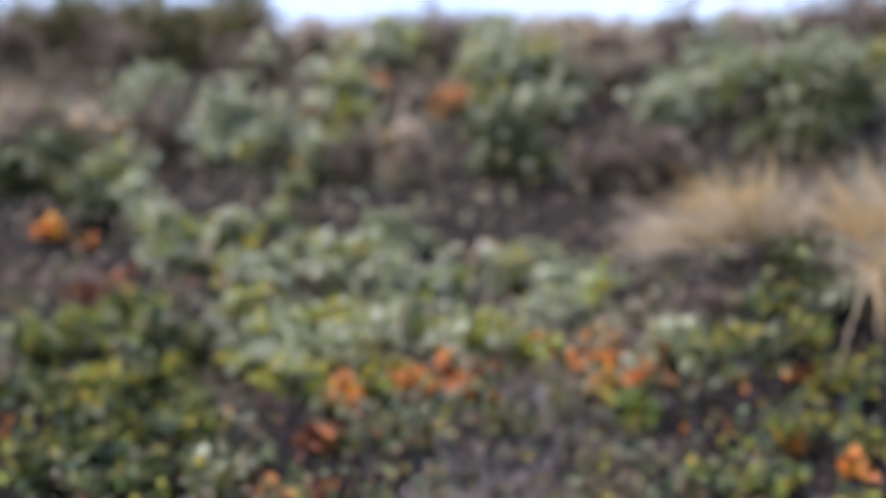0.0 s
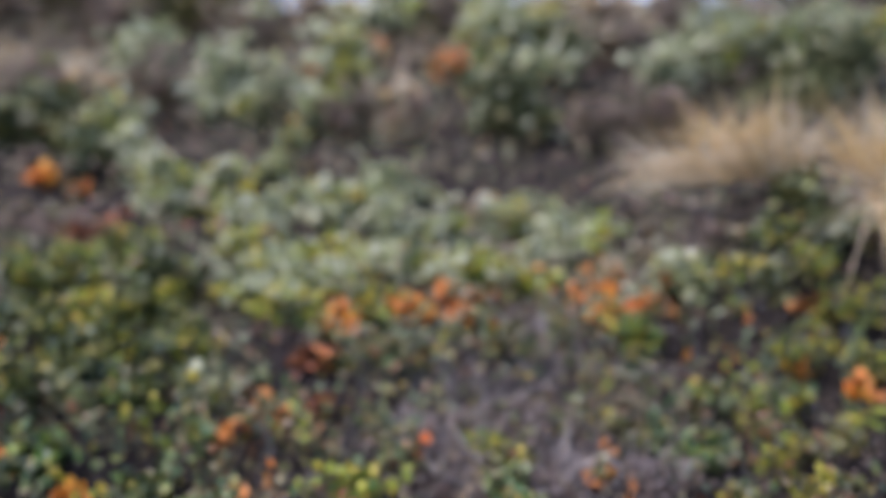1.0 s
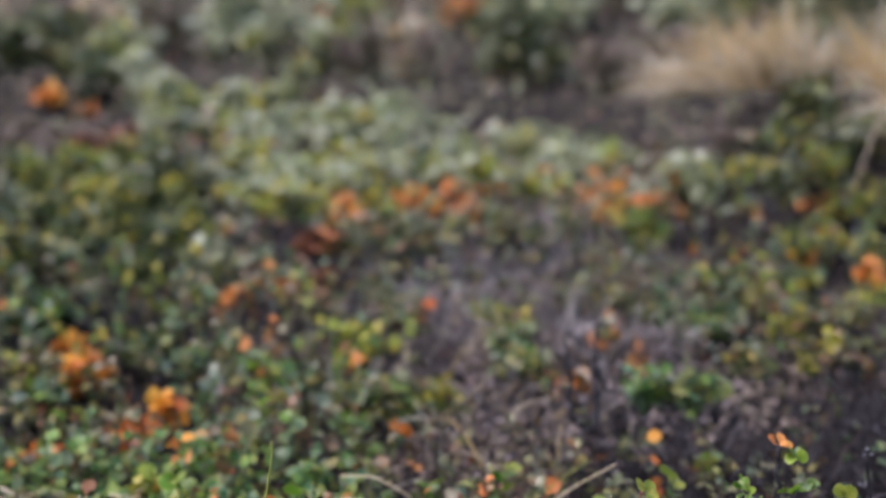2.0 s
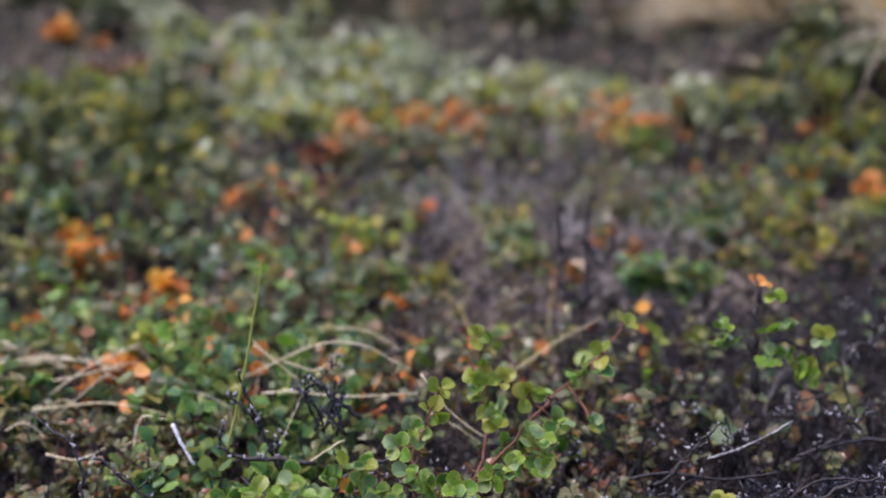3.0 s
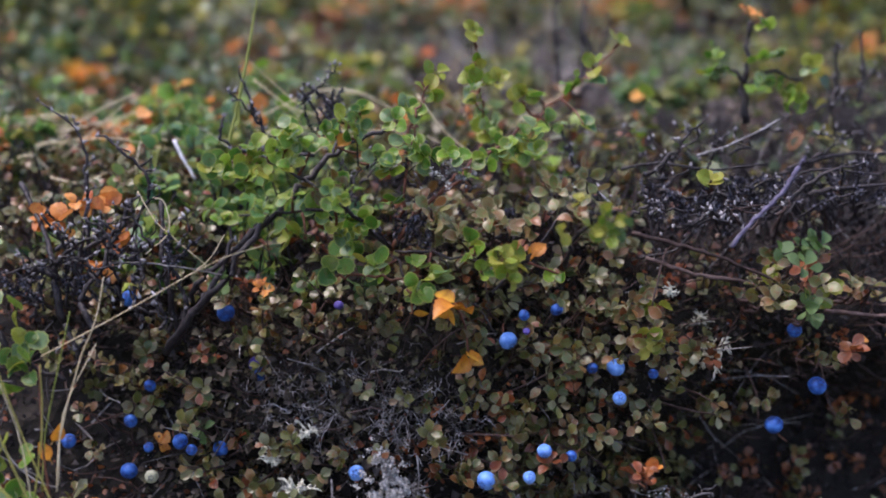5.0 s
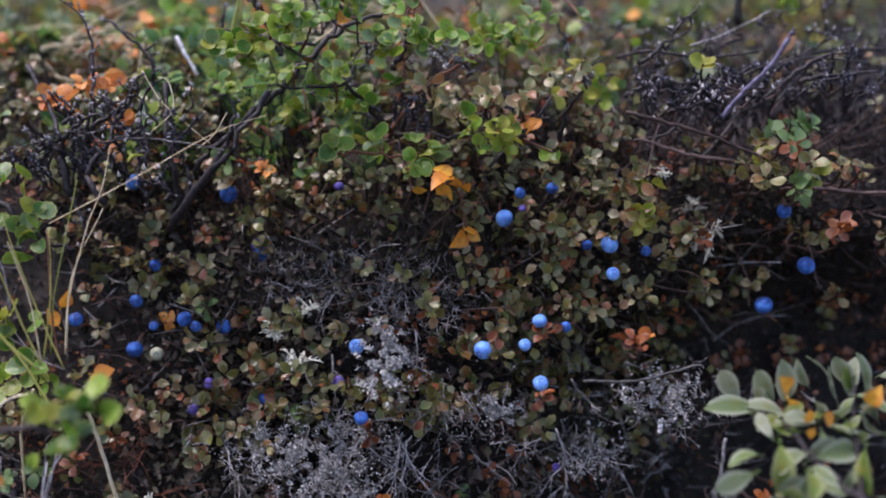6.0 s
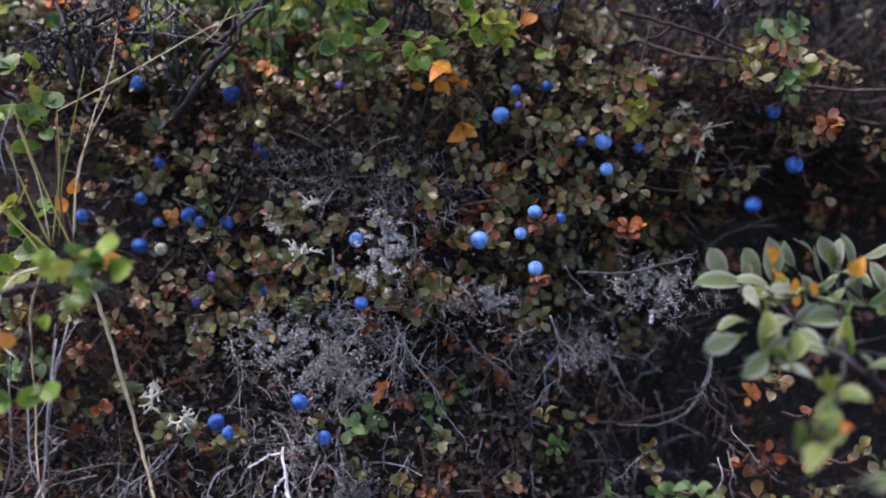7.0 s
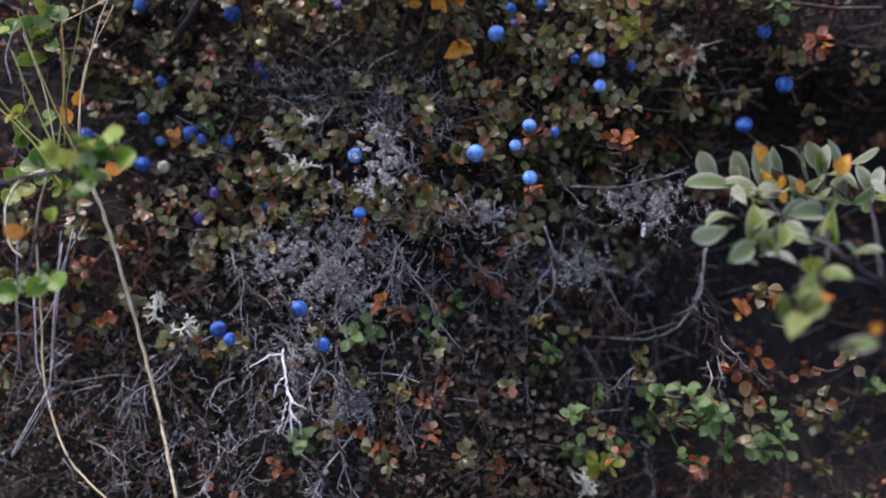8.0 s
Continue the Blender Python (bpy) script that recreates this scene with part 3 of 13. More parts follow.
sward("dead_stems", "thin grey dead stems standing on the shelf", 45, 2600, (-0.22, 0.28), (0.88, 1.45), (0.03, 0.09), GREY_BLADE, patchy(7, 0.2, 0.55, 42), (0.0005, 0.0013))
cover("leaf_mat", "mixed green and yellow leaves scattered over the shelf", "heath leaves", 44, 1500, (-0.16, 0.27), (0.90, 1.42), OVAL_FAR, DEEP_LEAF, (0.006, 0.014), 0.045, patchy(8, 0.3, 0.6, 41), 0.6, 0.3)
shrub("willow_shrub", "grey-green willow shrub with some yellow leaves", "willow", 200, -0.309, 1.910, 0.084, 0.077, OVAL_FAR, SAGE_LEAF, 437, (0.0180, 0.0314), BARK, group="shrubs of the hillside", second=LIME_LEAF, part_two=0.22)
shrub("willow_shrub", "grey-green willow shrub with some yellow leaves", "willow", 201, -0.190, 1.959, 0.087, 0.079, OVAL_FAR, SAGE_LEAF, 447, (0.0182, 0.0319), BARK, group="shrubs of the hillside", second=YELLOW_LEAF, part_two=0.18)
shrub("willow_shrub", "pale grey-green downy willow shrub on the heath", "willow", 202, -0.085, 1.931, 0.072, 0.067, OVAL_FAR, SAGE_LEAF, 395, (0.0181, 0.0316), BARK, group="shrubs of the hillside")
shrub("willow_shrub", "grey-green willow shrub with some yellow leaves", "willow", 203, -0.223, 1.693, 0.062, 0.059, OVAL_FAR, SAGE_LEAF, 391, (0.0148, 0.0264), BARK, group="shrubs of the hillside", second=LIME_LEAF, part_two=0.35)
shrub("willow_shrub", "grey-green willow shrub with some yellow leaves", "willow", 204, -0.110, 1.645, 0.063, 0.053, OVAL_FAR, SAGE_LEAF, 363, (0.0146, 0.0261), BARK, group="shrubs of the hillside", second=LIME_LEAF, part_two=0.35)
shrub("willow_shrub", "grey-green willow shrub with some yellow leaves", "willow", 205, -0.003, 1.966, 0.067, 0.063, OVAL_FAR, SAGE_LEAF, 411, (0.0160, 0.0285), BARK, group="shrubs of the hillside", second=LIME_LEAF, part_two=0.35)
shrub("willow_shrub", "grey-green willow shrub with some yellow leaves", "willow", 206, -0.351, 1.799, 0.064, 0.058, OVAL_FAR, SAGE_LEAF, 386, (0.0153, 0.0273), BARK, group="shrubs of the hillside", second=LIME_LEAF, part_two=0.35)
shrub("willow_shrub", "grey-green willow shrub with some yellow leaves", "willow", 207, 0.252, 1.981, 0.081, 0.080, OVAL_FAR, SAGE_LEAF, 452, (0.0183, 0.0321), BARK, group="shrubs of the hillside", second=YELLOW_LEAF, part_two=0.22)
shrub("willow_shrub", "grey-green willow shrub with some yellow leaves", "willow", 208, 0.122, 2.104, 0.056, 0.057, OVAL_FAR, SAGE_LEAF, 379, (0.0165, 0.0295), BARK, group="shrubs of the hillside", second=LIME_LEAF, part_two=0.35)
shrub("willow_shrub", "grey-green willow shrub with some yellow leaves", "willow", 209, 0.144, 1.730, 0.055, 0.046, OVAL_FAR, SAGE_LEAF, 334, (0.0150, 0.0267), BARK, group="shrubs of the hillside", second=LIME_LEAF, part_two=0.35)
shrub("willow_shrub", "grey-green willow shrub with some yellow leaves", "willow", 210, 0.053, 1.537, 0.057, 0.045, OVAL_FAR, SAGE_LEAF, 330, (0.0141, 0.0252), BARK, group="shrubs of the hillside", second=LIME_LEAF, part_two=0.35)
shrub("dwarf_birch", "dwarf birch turning yellow-green", "dwarf birch", 211, -0.371, 1.968, 0.060, 0.053, ROUND_FAR, LIME_LEAF, 302, (0.0125, 0.0205), BARK, group="shrubs of the hillside", second=GREEN_LEAF, part_two=0.4)
shrub("dwarf_birch", "green dwarf birch with a few yellowing leaves", "dwarf birch", 212, -0.022, 1.592, 0.052, 0.043, ROUND_FAR, DEEP_LEAF, 371, (0.0103, 0.0164), BARK, group="shrubs of the hillside", second=LIME_LEAF, part_two=0.12)
shrub("willow_shrub", "grey-green willow shrub with some yellow leaves", "willow", 213, -0.254, 1.540, 0.045, 0.045, OVAL_FAR, SAGE_LEAF, 330, (0.0141, 0.0252), BARK, group="shrubs of the hillside", second=LIME_LEAF, part_two=0.35)
shrub("dwarf_birch", "green dwarf birch with a few yellowing leaves", "dwarf birch", 214, -0.130, 1.449, 0.053, 0.047, ROUND_FAR, DEEP_LEAF, 391, (0.0098, 0.0157), BARK, group="shrubs of the hillside", second=LIME_LEAF, part_two=0.12)
shrub("dwarf_birch", "dwarf birch with orange autumn leaves", "dwarf birch", 215, -0.033, 1.401, 0.030, 0.033, ROUND_FAR, ORANGE_LEAF, 135, (0.0096, 0.0164), BARK, group="shrubs of the hillside", second=OLIVE_LEAF, part_two=0.4)
shrub("dwarf_birch", "dwarf birch with orange autumn leaves", "dwarf birch", 216, 0.034, 1.399, 0.030, 0.037, ROUND_FAR, ORANGE_LEAF, 141, (0.0096, 0.0164), BARK, group="shrubs of the hillside", second=OLIVE_LEAF, part_two=0.4)
shrub("dwarf_birch", "dwarf birch with orange autumn leaves", "dwarf birch", 217, 0.009, 1.454, 0.030, 0.023, ROUND_FAR, ORANGE_LEAF, 119, (0.0098, 0.0167), BARK, group="shrubs of the hillside", second=OLIVE_LEAF, part_two=0.4)
shrub("dwarf_birch", "dwarf birch with orange autumn leaves", "dwarf birch", 218, 0.191, 1.467, 0.052, 0.054, ROUND_FAR, ORANGE_LEAF, 174, (0.0098, 0.0167), BARK, group="shrubs of the hillside", second=OLIVE_LEAF, part_two=0.4)
shrub("dwarf_birch", "dwarf birch with orange autumn leaves", "dwarf birch", 219, 0.230, 1.381, 0.046, 0.047, ROUND_FAR, ORANGE_LEAF, 159, (0.0096, 0.0162), BARK, group="shrubs of the hillside", second=OLIVE_LEAF, part_two=0.4)
shrub("dwarf_birch", "dwarf birch with orange autumn leaves", "dwarf birch", 220, 0.277, 1.425, 0.030, 0.036, ROUND_FAR, ORANGE_LEAF, 139, (0.0097, 0.0165), BARK, group="shrubs of the hillside", second=OLIVE_LEAF, part_two=0.4)
shrub("dwarf_birch", "small dwarf birch with golden orange leaves", "dwarf birch", 221, -0.127, 1.393, 0.030, 0.022, ROUND_FAR, GOLD_LEAF, 102, (0.0106, 0.0173), BARK, group="shrubs of the hillside", second=ORANGE_LEAF, part_two=0.4)
shrub("dwarf_birch", "dwarf birch turning yellow-green", "dwarf birch", 222, 0.131, 1.501, 0.038, 0.036, ROUND_FAR, LIME_LEAF, 243, (0.0110, 0.0179), BARK, group="shrubs of the hillside", second=GREEN_LEAF, part_two=0.4)
shrub("dwarf_birch", "dwarf birch turning yellow-green", "dwarf birch", 223, 0.234, 1.326, 0.040, 0.036, ROUND_FAR, LIME_LEAF, 241, (0.0103, 0.0169), BARK, group="shrubs of the hillside", second=GREEN_LEAF, part_two=0.4)
shrub("dwarf_birch", "dwarf birch turning yellow-green", "dwarf birch", 224, -0.159, 1.415, 0.030, 0.034, ROUND_FAR, LIME_LEAF, 236, (0.0106, 0.0174), BARK, group="shrubs of the hillside", second=GREEN_LEAF, part_two=0.4)
shrub("bilberry_bush", "low olive-green bilberry bush with bare grey stems", "bilberry", 225, -0.042, 1.251, 0.051, 0.047, OVAL_FAR, DEEP_LEAF, 393, (0.0082, 0.0136), GREY_TWIG, group="shrubs of the hillside", second=OLIVE_LEAF, part_two=0.5)
shrub("bilberry_bush", "low olive-green bilberry bush with bare grey stems", "bilberry", 226, 0.150, 1.338, 0.030, 0.032, OVAL_FAR, DEEP_LEAF, 322, (0.0085, 0.0141), GREY_TWIG, group="shrubs of the hillside", second=OLIVE_LEAF, part_two=0.5)
shrub("bilberry_bush", "low olive-green bilberry bush with bare grey stems", "bilberry", 227, -0.104, 1.269, 0.039, 0.041, OVAL_FAR, DEEP_LEAF, 363, (0.0082, 0.0137), GREY_TWIG, group="shrubs of the hillside", second=OLIVE_LEAF, part_two=0.5)
shrub("bilberry_bush", "low olive-green bilberry bush with bare grey stems", "bilberry", 228, 0.074, 1.274, 0.039, 0.034, OVAL_FAR, DEEP_LEAF, 331, (0.0083, 0.0138), GREY_TWIG, group="shrubs of the hillside", second=OLIVE_LEAF, part_two=0.5)
shrub("dwarf_birch", "low rusty red-brown heath shrub", "heath", 229, -0.158, 1.266, 0.037, 0.027, ROUND_FAR, RUST_LEAF, 129, (0.0091, 0.0146), BROWN_TWIG, group="shrubs of the hillside", second=ORANGE_LEAF, part_two=0.15)
# left slope: gap shade is coloured into most of these crowns by SHADE_LEAF
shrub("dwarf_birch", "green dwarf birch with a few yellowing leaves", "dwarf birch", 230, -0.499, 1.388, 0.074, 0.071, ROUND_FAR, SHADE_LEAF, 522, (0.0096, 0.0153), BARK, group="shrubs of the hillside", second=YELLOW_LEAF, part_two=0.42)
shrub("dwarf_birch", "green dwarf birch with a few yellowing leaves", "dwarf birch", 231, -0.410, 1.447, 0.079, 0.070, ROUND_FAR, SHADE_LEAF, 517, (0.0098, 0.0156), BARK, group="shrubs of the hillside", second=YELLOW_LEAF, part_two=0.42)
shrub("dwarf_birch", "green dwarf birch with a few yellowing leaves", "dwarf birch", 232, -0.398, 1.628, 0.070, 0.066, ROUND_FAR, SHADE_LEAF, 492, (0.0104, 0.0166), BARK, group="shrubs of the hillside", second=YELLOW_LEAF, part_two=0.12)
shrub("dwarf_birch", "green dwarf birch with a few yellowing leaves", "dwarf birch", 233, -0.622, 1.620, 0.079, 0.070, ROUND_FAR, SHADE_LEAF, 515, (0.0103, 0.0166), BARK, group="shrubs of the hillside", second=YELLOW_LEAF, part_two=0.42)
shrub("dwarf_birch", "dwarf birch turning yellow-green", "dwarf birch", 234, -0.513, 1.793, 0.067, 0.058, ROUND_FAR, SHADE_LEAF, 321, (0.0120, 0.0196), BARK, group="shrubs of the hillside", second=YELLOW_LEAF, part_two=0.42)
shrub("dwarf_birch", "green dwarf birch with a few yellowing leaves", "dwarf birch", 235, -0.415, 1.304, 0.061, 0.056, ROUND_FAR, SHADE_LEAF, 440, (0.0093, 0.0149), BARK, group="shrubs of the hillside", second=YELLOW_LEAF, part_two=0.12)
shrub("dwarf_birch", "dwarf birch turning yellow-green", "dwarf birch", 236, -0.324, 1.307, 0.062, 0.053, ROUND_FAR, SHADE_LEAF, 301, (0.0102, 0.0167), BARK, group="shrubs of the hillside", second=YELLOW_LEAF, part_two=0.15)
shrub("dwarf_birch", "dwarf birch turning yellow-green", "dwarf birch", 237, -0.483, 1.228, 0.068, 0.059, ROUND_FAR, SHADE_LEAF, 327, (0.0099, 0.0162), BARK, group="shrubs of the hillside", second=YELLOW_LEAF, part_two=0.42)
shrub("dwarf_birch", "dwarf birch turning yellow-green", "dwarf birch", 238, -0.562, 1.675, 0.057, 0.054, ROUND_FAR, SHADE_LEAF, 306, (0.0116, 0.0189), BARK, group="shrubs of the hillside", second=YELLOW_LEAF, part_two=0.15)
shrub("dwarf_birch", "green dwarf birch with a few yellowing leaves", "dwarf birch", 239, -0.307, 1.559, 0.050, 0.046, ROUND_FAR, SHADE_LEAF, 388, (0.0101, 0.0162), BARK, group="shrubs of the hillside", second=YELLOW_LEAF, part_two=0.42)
shrub("willow_shrub", "grey-green willow shrub with some yellow leaves", "willow", 240, -0.260, 1.195, 0.038, 0.038, OVAL_FAR, SAGE_LEAF, 301, (0.0124, 0.0222), BARK, group="shrubs of the hillside", second=LIME_LEAF, part_two=0.35)
shrub("dwarf_birch", "dwarf birch turning yellow-green", "dwarf birch", 241, -0.597, 1.466, 0.047, 0.047, ROUND_FAR, SHADE_LEAF, 281, (0.0108, 0.0177), BARK, group="shrubs of the hillside", second=YELLOW_LEAF, part_two=0.15)
# right slope: SHADE_LEAF darkens the bilberry crowns like the shaded side of a mound
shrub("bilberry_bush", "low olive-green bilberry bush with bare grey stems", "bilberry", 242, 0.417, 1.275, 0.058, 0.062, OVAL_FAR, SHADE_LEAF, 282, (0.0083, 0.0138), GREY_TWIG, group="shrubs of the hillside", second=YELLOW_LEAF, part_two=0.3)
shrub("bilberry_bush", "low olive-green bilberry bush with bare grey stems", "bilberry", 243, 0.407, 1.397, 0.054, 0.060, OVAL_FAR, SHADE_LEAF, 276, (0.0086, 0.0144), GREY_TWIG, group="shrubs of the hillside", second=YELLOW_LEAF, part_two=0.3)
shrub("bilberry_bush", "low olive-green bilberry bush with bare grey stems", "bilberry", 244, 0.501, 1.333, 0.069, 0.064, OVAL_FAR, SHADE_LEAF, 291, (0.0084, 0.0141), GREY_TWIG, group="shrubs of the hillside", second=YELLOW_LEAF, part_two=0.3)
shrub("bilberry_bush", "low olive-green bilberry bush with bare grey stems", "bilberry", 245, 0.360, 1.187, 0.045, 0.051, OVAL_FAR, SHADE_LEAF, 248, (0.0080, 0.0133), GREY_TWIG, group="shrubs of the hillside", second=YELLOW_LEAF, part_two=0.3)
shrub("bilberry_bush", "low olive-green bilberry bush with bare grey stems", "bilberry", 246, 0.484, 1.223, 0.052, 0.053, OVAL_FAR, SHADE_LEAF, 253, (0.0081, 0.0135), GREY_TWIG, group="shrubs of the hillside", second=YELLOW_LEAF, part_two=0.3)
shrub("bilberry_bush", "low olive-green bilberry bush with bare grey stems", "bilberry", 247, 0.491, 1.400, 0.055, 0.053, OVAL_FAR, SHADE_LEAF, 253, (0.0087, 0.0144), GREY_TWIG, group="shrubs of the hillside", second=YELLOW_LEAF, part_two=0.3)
shrub("willow_shrub", "grey-green willow shrub with some yellow leaves", "willow", 248, 0.336, 1.444, 0.051, 0.046, OVAL_FAR, SAGE_LEAF, 307, (0.0156, 0.0274), BARK, group="shrubs of the hillside", second=LIME_LEAF, part_two=0.18)
shrub("heath_bush", "withered brown heath bush", "heath", 249, 0.373, 1.495, 0.030, 0.040, OVAL_FAR, HEATH_LEAF, 359, (0.0099, 0.0179), BROWN_TWIG, group="shrubs of the hillside", second=OLIVE_LEAF, part_two=0.2)
shrub("bilberry_bush", "low olive-green bilberry bush with bare grey stems", "bilberry", 250, 0.433, 1.452, 0.052, 0.047, OVAL_FAR, SHADE_LEAF, 234, (0.0088, 0.0147), GREY_TWIG, group="shrubs of the hillside", second=YELLOW_LEAF, part_two=0.3)
shrub("dwarf_birch", "low rusty red-brown heath shrub", "heath", 251, 0.471, 1.370, 0.030, 0.022, ROUND_FAR, RUST_LEAF, 199, (0.0095, 0.0152), BROWN_TWIG, group="shrubs of the hillside", second=ORANGE_LEAF, part_two=0.15)
shrub("dwarf_birch", "small dwarf birch with golden orange leaves", "dwarf birch", 252, 0.467, 1.197, 0.030, 0.018, ROUND_FAR, GOLD_LEAF, 56, (0.0098, 0.0160), BARK, group="shrubs of the hillside", second=ORANGE_LEAF, part_two=0.4)
shrub("dwarf_birch", "small dwarf birch with golden orange leaves", "dwarf birch", 253, 0.419, 1.266, 0.030, 0.014, ROUND_FAR, GOLD_LEAF, 52, (0.0101, 0.0165), BARK, group="shrubs of the hillside", second=ORANGE_LEAF, part_two=0.4)
shrub("willow_shrub", "pale grey-green downy willow shrub on the heath", "willow", 254, -0.433, 2.694, 0.163, 0.137, OVAL_FAR, SAGE_LEAF, 481, (0.0213, 0.0373), BARK, group="shrubs of the hillside")
shrub("willow_shrub", "grey-green willow shrub with some yellow leaves", "willow", 255, -0.267, 2.958, 0.122, 0.111, OVAL_FAR, SAGE_LEAF, 481, (0.0223, 0.0391), BARK, group="shrubs of the hillside", second=LIME_LEAF, part_two=0.22)
shrub("willow_shrub", "grey-green willow shrub with some yellow leaves", "willow", 256, -0.191, 2.724, 0.103, 0.087, OVAL_FAR, SAGE_LEAF, 525, (0.0188, 0.0335), BARK, group="shrubs of the hillside", second=LIME_LEAF, part_two=0.35)
shrub("willow_shrub", "grey-green willow shrub with some yellow leaves", "willow", 257, -0.294, 2.580, 0.093, 0.083, OVAL_FAR, SAGE_LEAF, 466, (0.0209, 0.0365), BARK, group="shrubs of the hillside", second=YELLOW_LEAF, part_two=0.18)
shrub("willow_shrub", "pale grey-green downy willow shrub on the heath", "willow", 258, -0.524, 2.634, 0.097, 0.092, OVAL_FAR, SAGE_LEAF, 481, (0.0211, 0.0369), BARK, group="shrubs of the hillside")
shrub("heath_bush", "pale tan dry bush", "heath", 259, -0.074, 2.640, 0.080, 0.078, OVAL_FAR, TAN_BLADE, 482, (0.0132, 0.0264), BROWN_TWIG, group="shrubs of the hillside", second=HEATH_LEAF, part_two=0.4)
shrub("heath_bush", "withered brown heath bush", "heath", 260, -0.100, 2.551, 0.076, 0.068, OVAL_FAR, HEATH_LEAF, 508, (0.0130, 0.0233), BROWN_TWIG, group="shrubs of the hillside", second=OLIVE_LEAF, part_two=0.2)
shrub("willow_shrub", "grey-green willow shrub with some yellow leaves", "willow", 261, -0.450, 2.603, 0.082, 0.077, OVAL_FAR, SAGE_LEAF, 476, (0.0183, 0.0327), BARK, group="shrubs of the hillside", second=LIME_LEAF, part_two=0.35)
shrub("heath_bush", "withered brown heath bush", "heath", 262, -0.209, 2.544, 0.086, 0.082, OVAL_FAR, HEATH_LEAF, 586, (0.0130, 0.0233), BROWN_TWIG, group="shrubs of the hillside", second=OLIVE_LEAF, part_two=0.2)
shrub("dwarf_birch", "dwarf birch turning yellow-green", "dwarf birch", 263, 0.125, 2.920, 0.068, 0.070, ROUND_FAR, LIME_LEAF, 371, (0.0153, 0.0250), BARK, group="shrubs of the hillside", second=GREEN_LEAF, part_two=0.4)
shrub("dwarf_birch", "dwarf birch with orange autumn leaves", "dwarf birch", 264, 0.032, 2.922, 0.077, 0.076, ROUND_FAR, ORANGE_LEAF, 218, (0.0139, 0.0236), BARK, group="shrubs of the hillside", second=OLIVE_LEAF, part_two=0.4)
shrub("dwarf_birch", "dwarf birch with orange autumn leaves", "dwarf birch", 265, -0.181, 3.121, 0.060, 0.066, ROUND_FAR, ORANGE_LEAF, 196, (0.0143, 0.0244), BARK, group="shrubs of the hillside", second=OLIVE_LEAF, part_two=0.4)
shrub("dwarf_birch", "dwarf birch with orange autumn leaves", "dwarf birch", 266, -0.332, 2.955, 0.038, 0.047, ROUND_FAR, ORANGE_LEAF, 161, (0.0140, 0.0237), BARK, group="shrubs of the hillside", second=OLIVE_LEAF, part_two=0.4)
shrub("dwarf_birch", "dwarf birch turning yellow-green", "dwarf birch", 267, -0.268, 3.167, 0.060, 0.058, ROUND_FAR, LIME_LEAF, 320, (0.0159, 0.0260), BARK, group="shrubs of the hillside", second=GREEN_LEAF, part_two=0.4)
shrub("willow_shrub", "grey-green willow shrub with some yellow leaves", "willow", 268, 0.245, 3.005, 0.168, 0.145, OVAL_FAR, SAGE_LEAF, 481, (0.0225, 0.0394), BARK, group="shrubs of the hillside", second=YELLOW_LEAF, part_two=0.22)
shrub("willow_shrub", "grey-green willow shrub with some yellow leaves", "willow", 269, 0.140, 3.172, 0.112, 0.102, OVAL_FAR, SAGE_LEAF, 481, (0.0231, 0.0405), BARK, group="shrubs of the hillside", second=LIME_LEAF, part_two=0.18)
shrub("willow_shrub", "pale grey-green downy willow shrub on the heath", "willow", 270, 0.306, 2.858, 0.086, 0.092, OVAL_FAR, SAGE_LEAF, 481, (0.0220, 0.0384), BARK, group="shrubs of the hillside")
shrub("dark_shrub", "dark green leafy shrub on the hillside", "shrub", 271, 0.150, 2.591, 0.128, 0.111, OVAL_FAR, DARK_LEAF, 700, (0.0183, 0.0340), BARK, group="shrubs of the hillside", second=SAGE_LEAF, part_two=0.25)
shrub("dark_shrub", "dark green leafy shrub on the hillside", "shrub", 272, 0.227, 2.544, 0.093, 0.082, OVAL_FAR, DARK_LEAF, 670, (0.0181, 0.0337), BARK, group="shrubs of the hillside", second=SAGE_LEAF, part_two=0.25)
shrub("dark_shrub", "dark green leafy shrub on the hillside", "shrub", 273, 0.365, 2.949, 0.094, 0.095, OVAL_FAR, DARK_LEAF, 700, (0.0195, 0.0362), BARK, group="shrubs of the hillside", second=SAGE_LEAF, part_two=0.25)
shrub("willow_shrub", "grey-green willow shrub with some yellow leaves", "willow", 274, 0.741, 2.879, 0.154, 0.131, OVAL_FAR, SAGE_LEAF, 481, (0.0220, 0.0386), BARK, group="shrubs of the hillside", second=LIME_LEAF, part_two=0.22)
shrub("willow_shrub", "grey-green willow shrub with some yellow leaves", "willow", 275, 0.901, 2.996, 0.156, 0.136, OVAL_FAR, SAGE_LEAF, 481, (0.0225, 0.0393), BARK, group="shrubs of the hillside", second=YELLOW_LEAF, part_two=0.18)
shrub("dark_shrub", "dark green leafy shrub on the hillside", "shrub", 276, 0.945, 2.715, 0.172, 0.145, OVAL_FAR, DARK_LEAF, 700, (0.0187, 0.0348), BARK, group="shrubs of the hillside", second=SAGE_LEAF, part_two=0.25)
shrub("dark_shrub", "dark green leafy shrub on the hillside", "shrub", 277, 1.090, 2.714, 0.174, 0.145, OVAL_FAR, DARK_LEAF, 700, (0.0187, 0.0348), BARK, group="shrubs of the hillside", second=SAGE_LEAF, part_two=0.25)
shrub("willow_shrub", "pale grey-green downy willow shrub on the heath", "willow", 278, 0.616, 2.808, 0.118, 0.105, OVAL_FAR, SAGE_LEAF, 481, (0.0218, 0.0381), BARK, group="shrubs of the hillside")
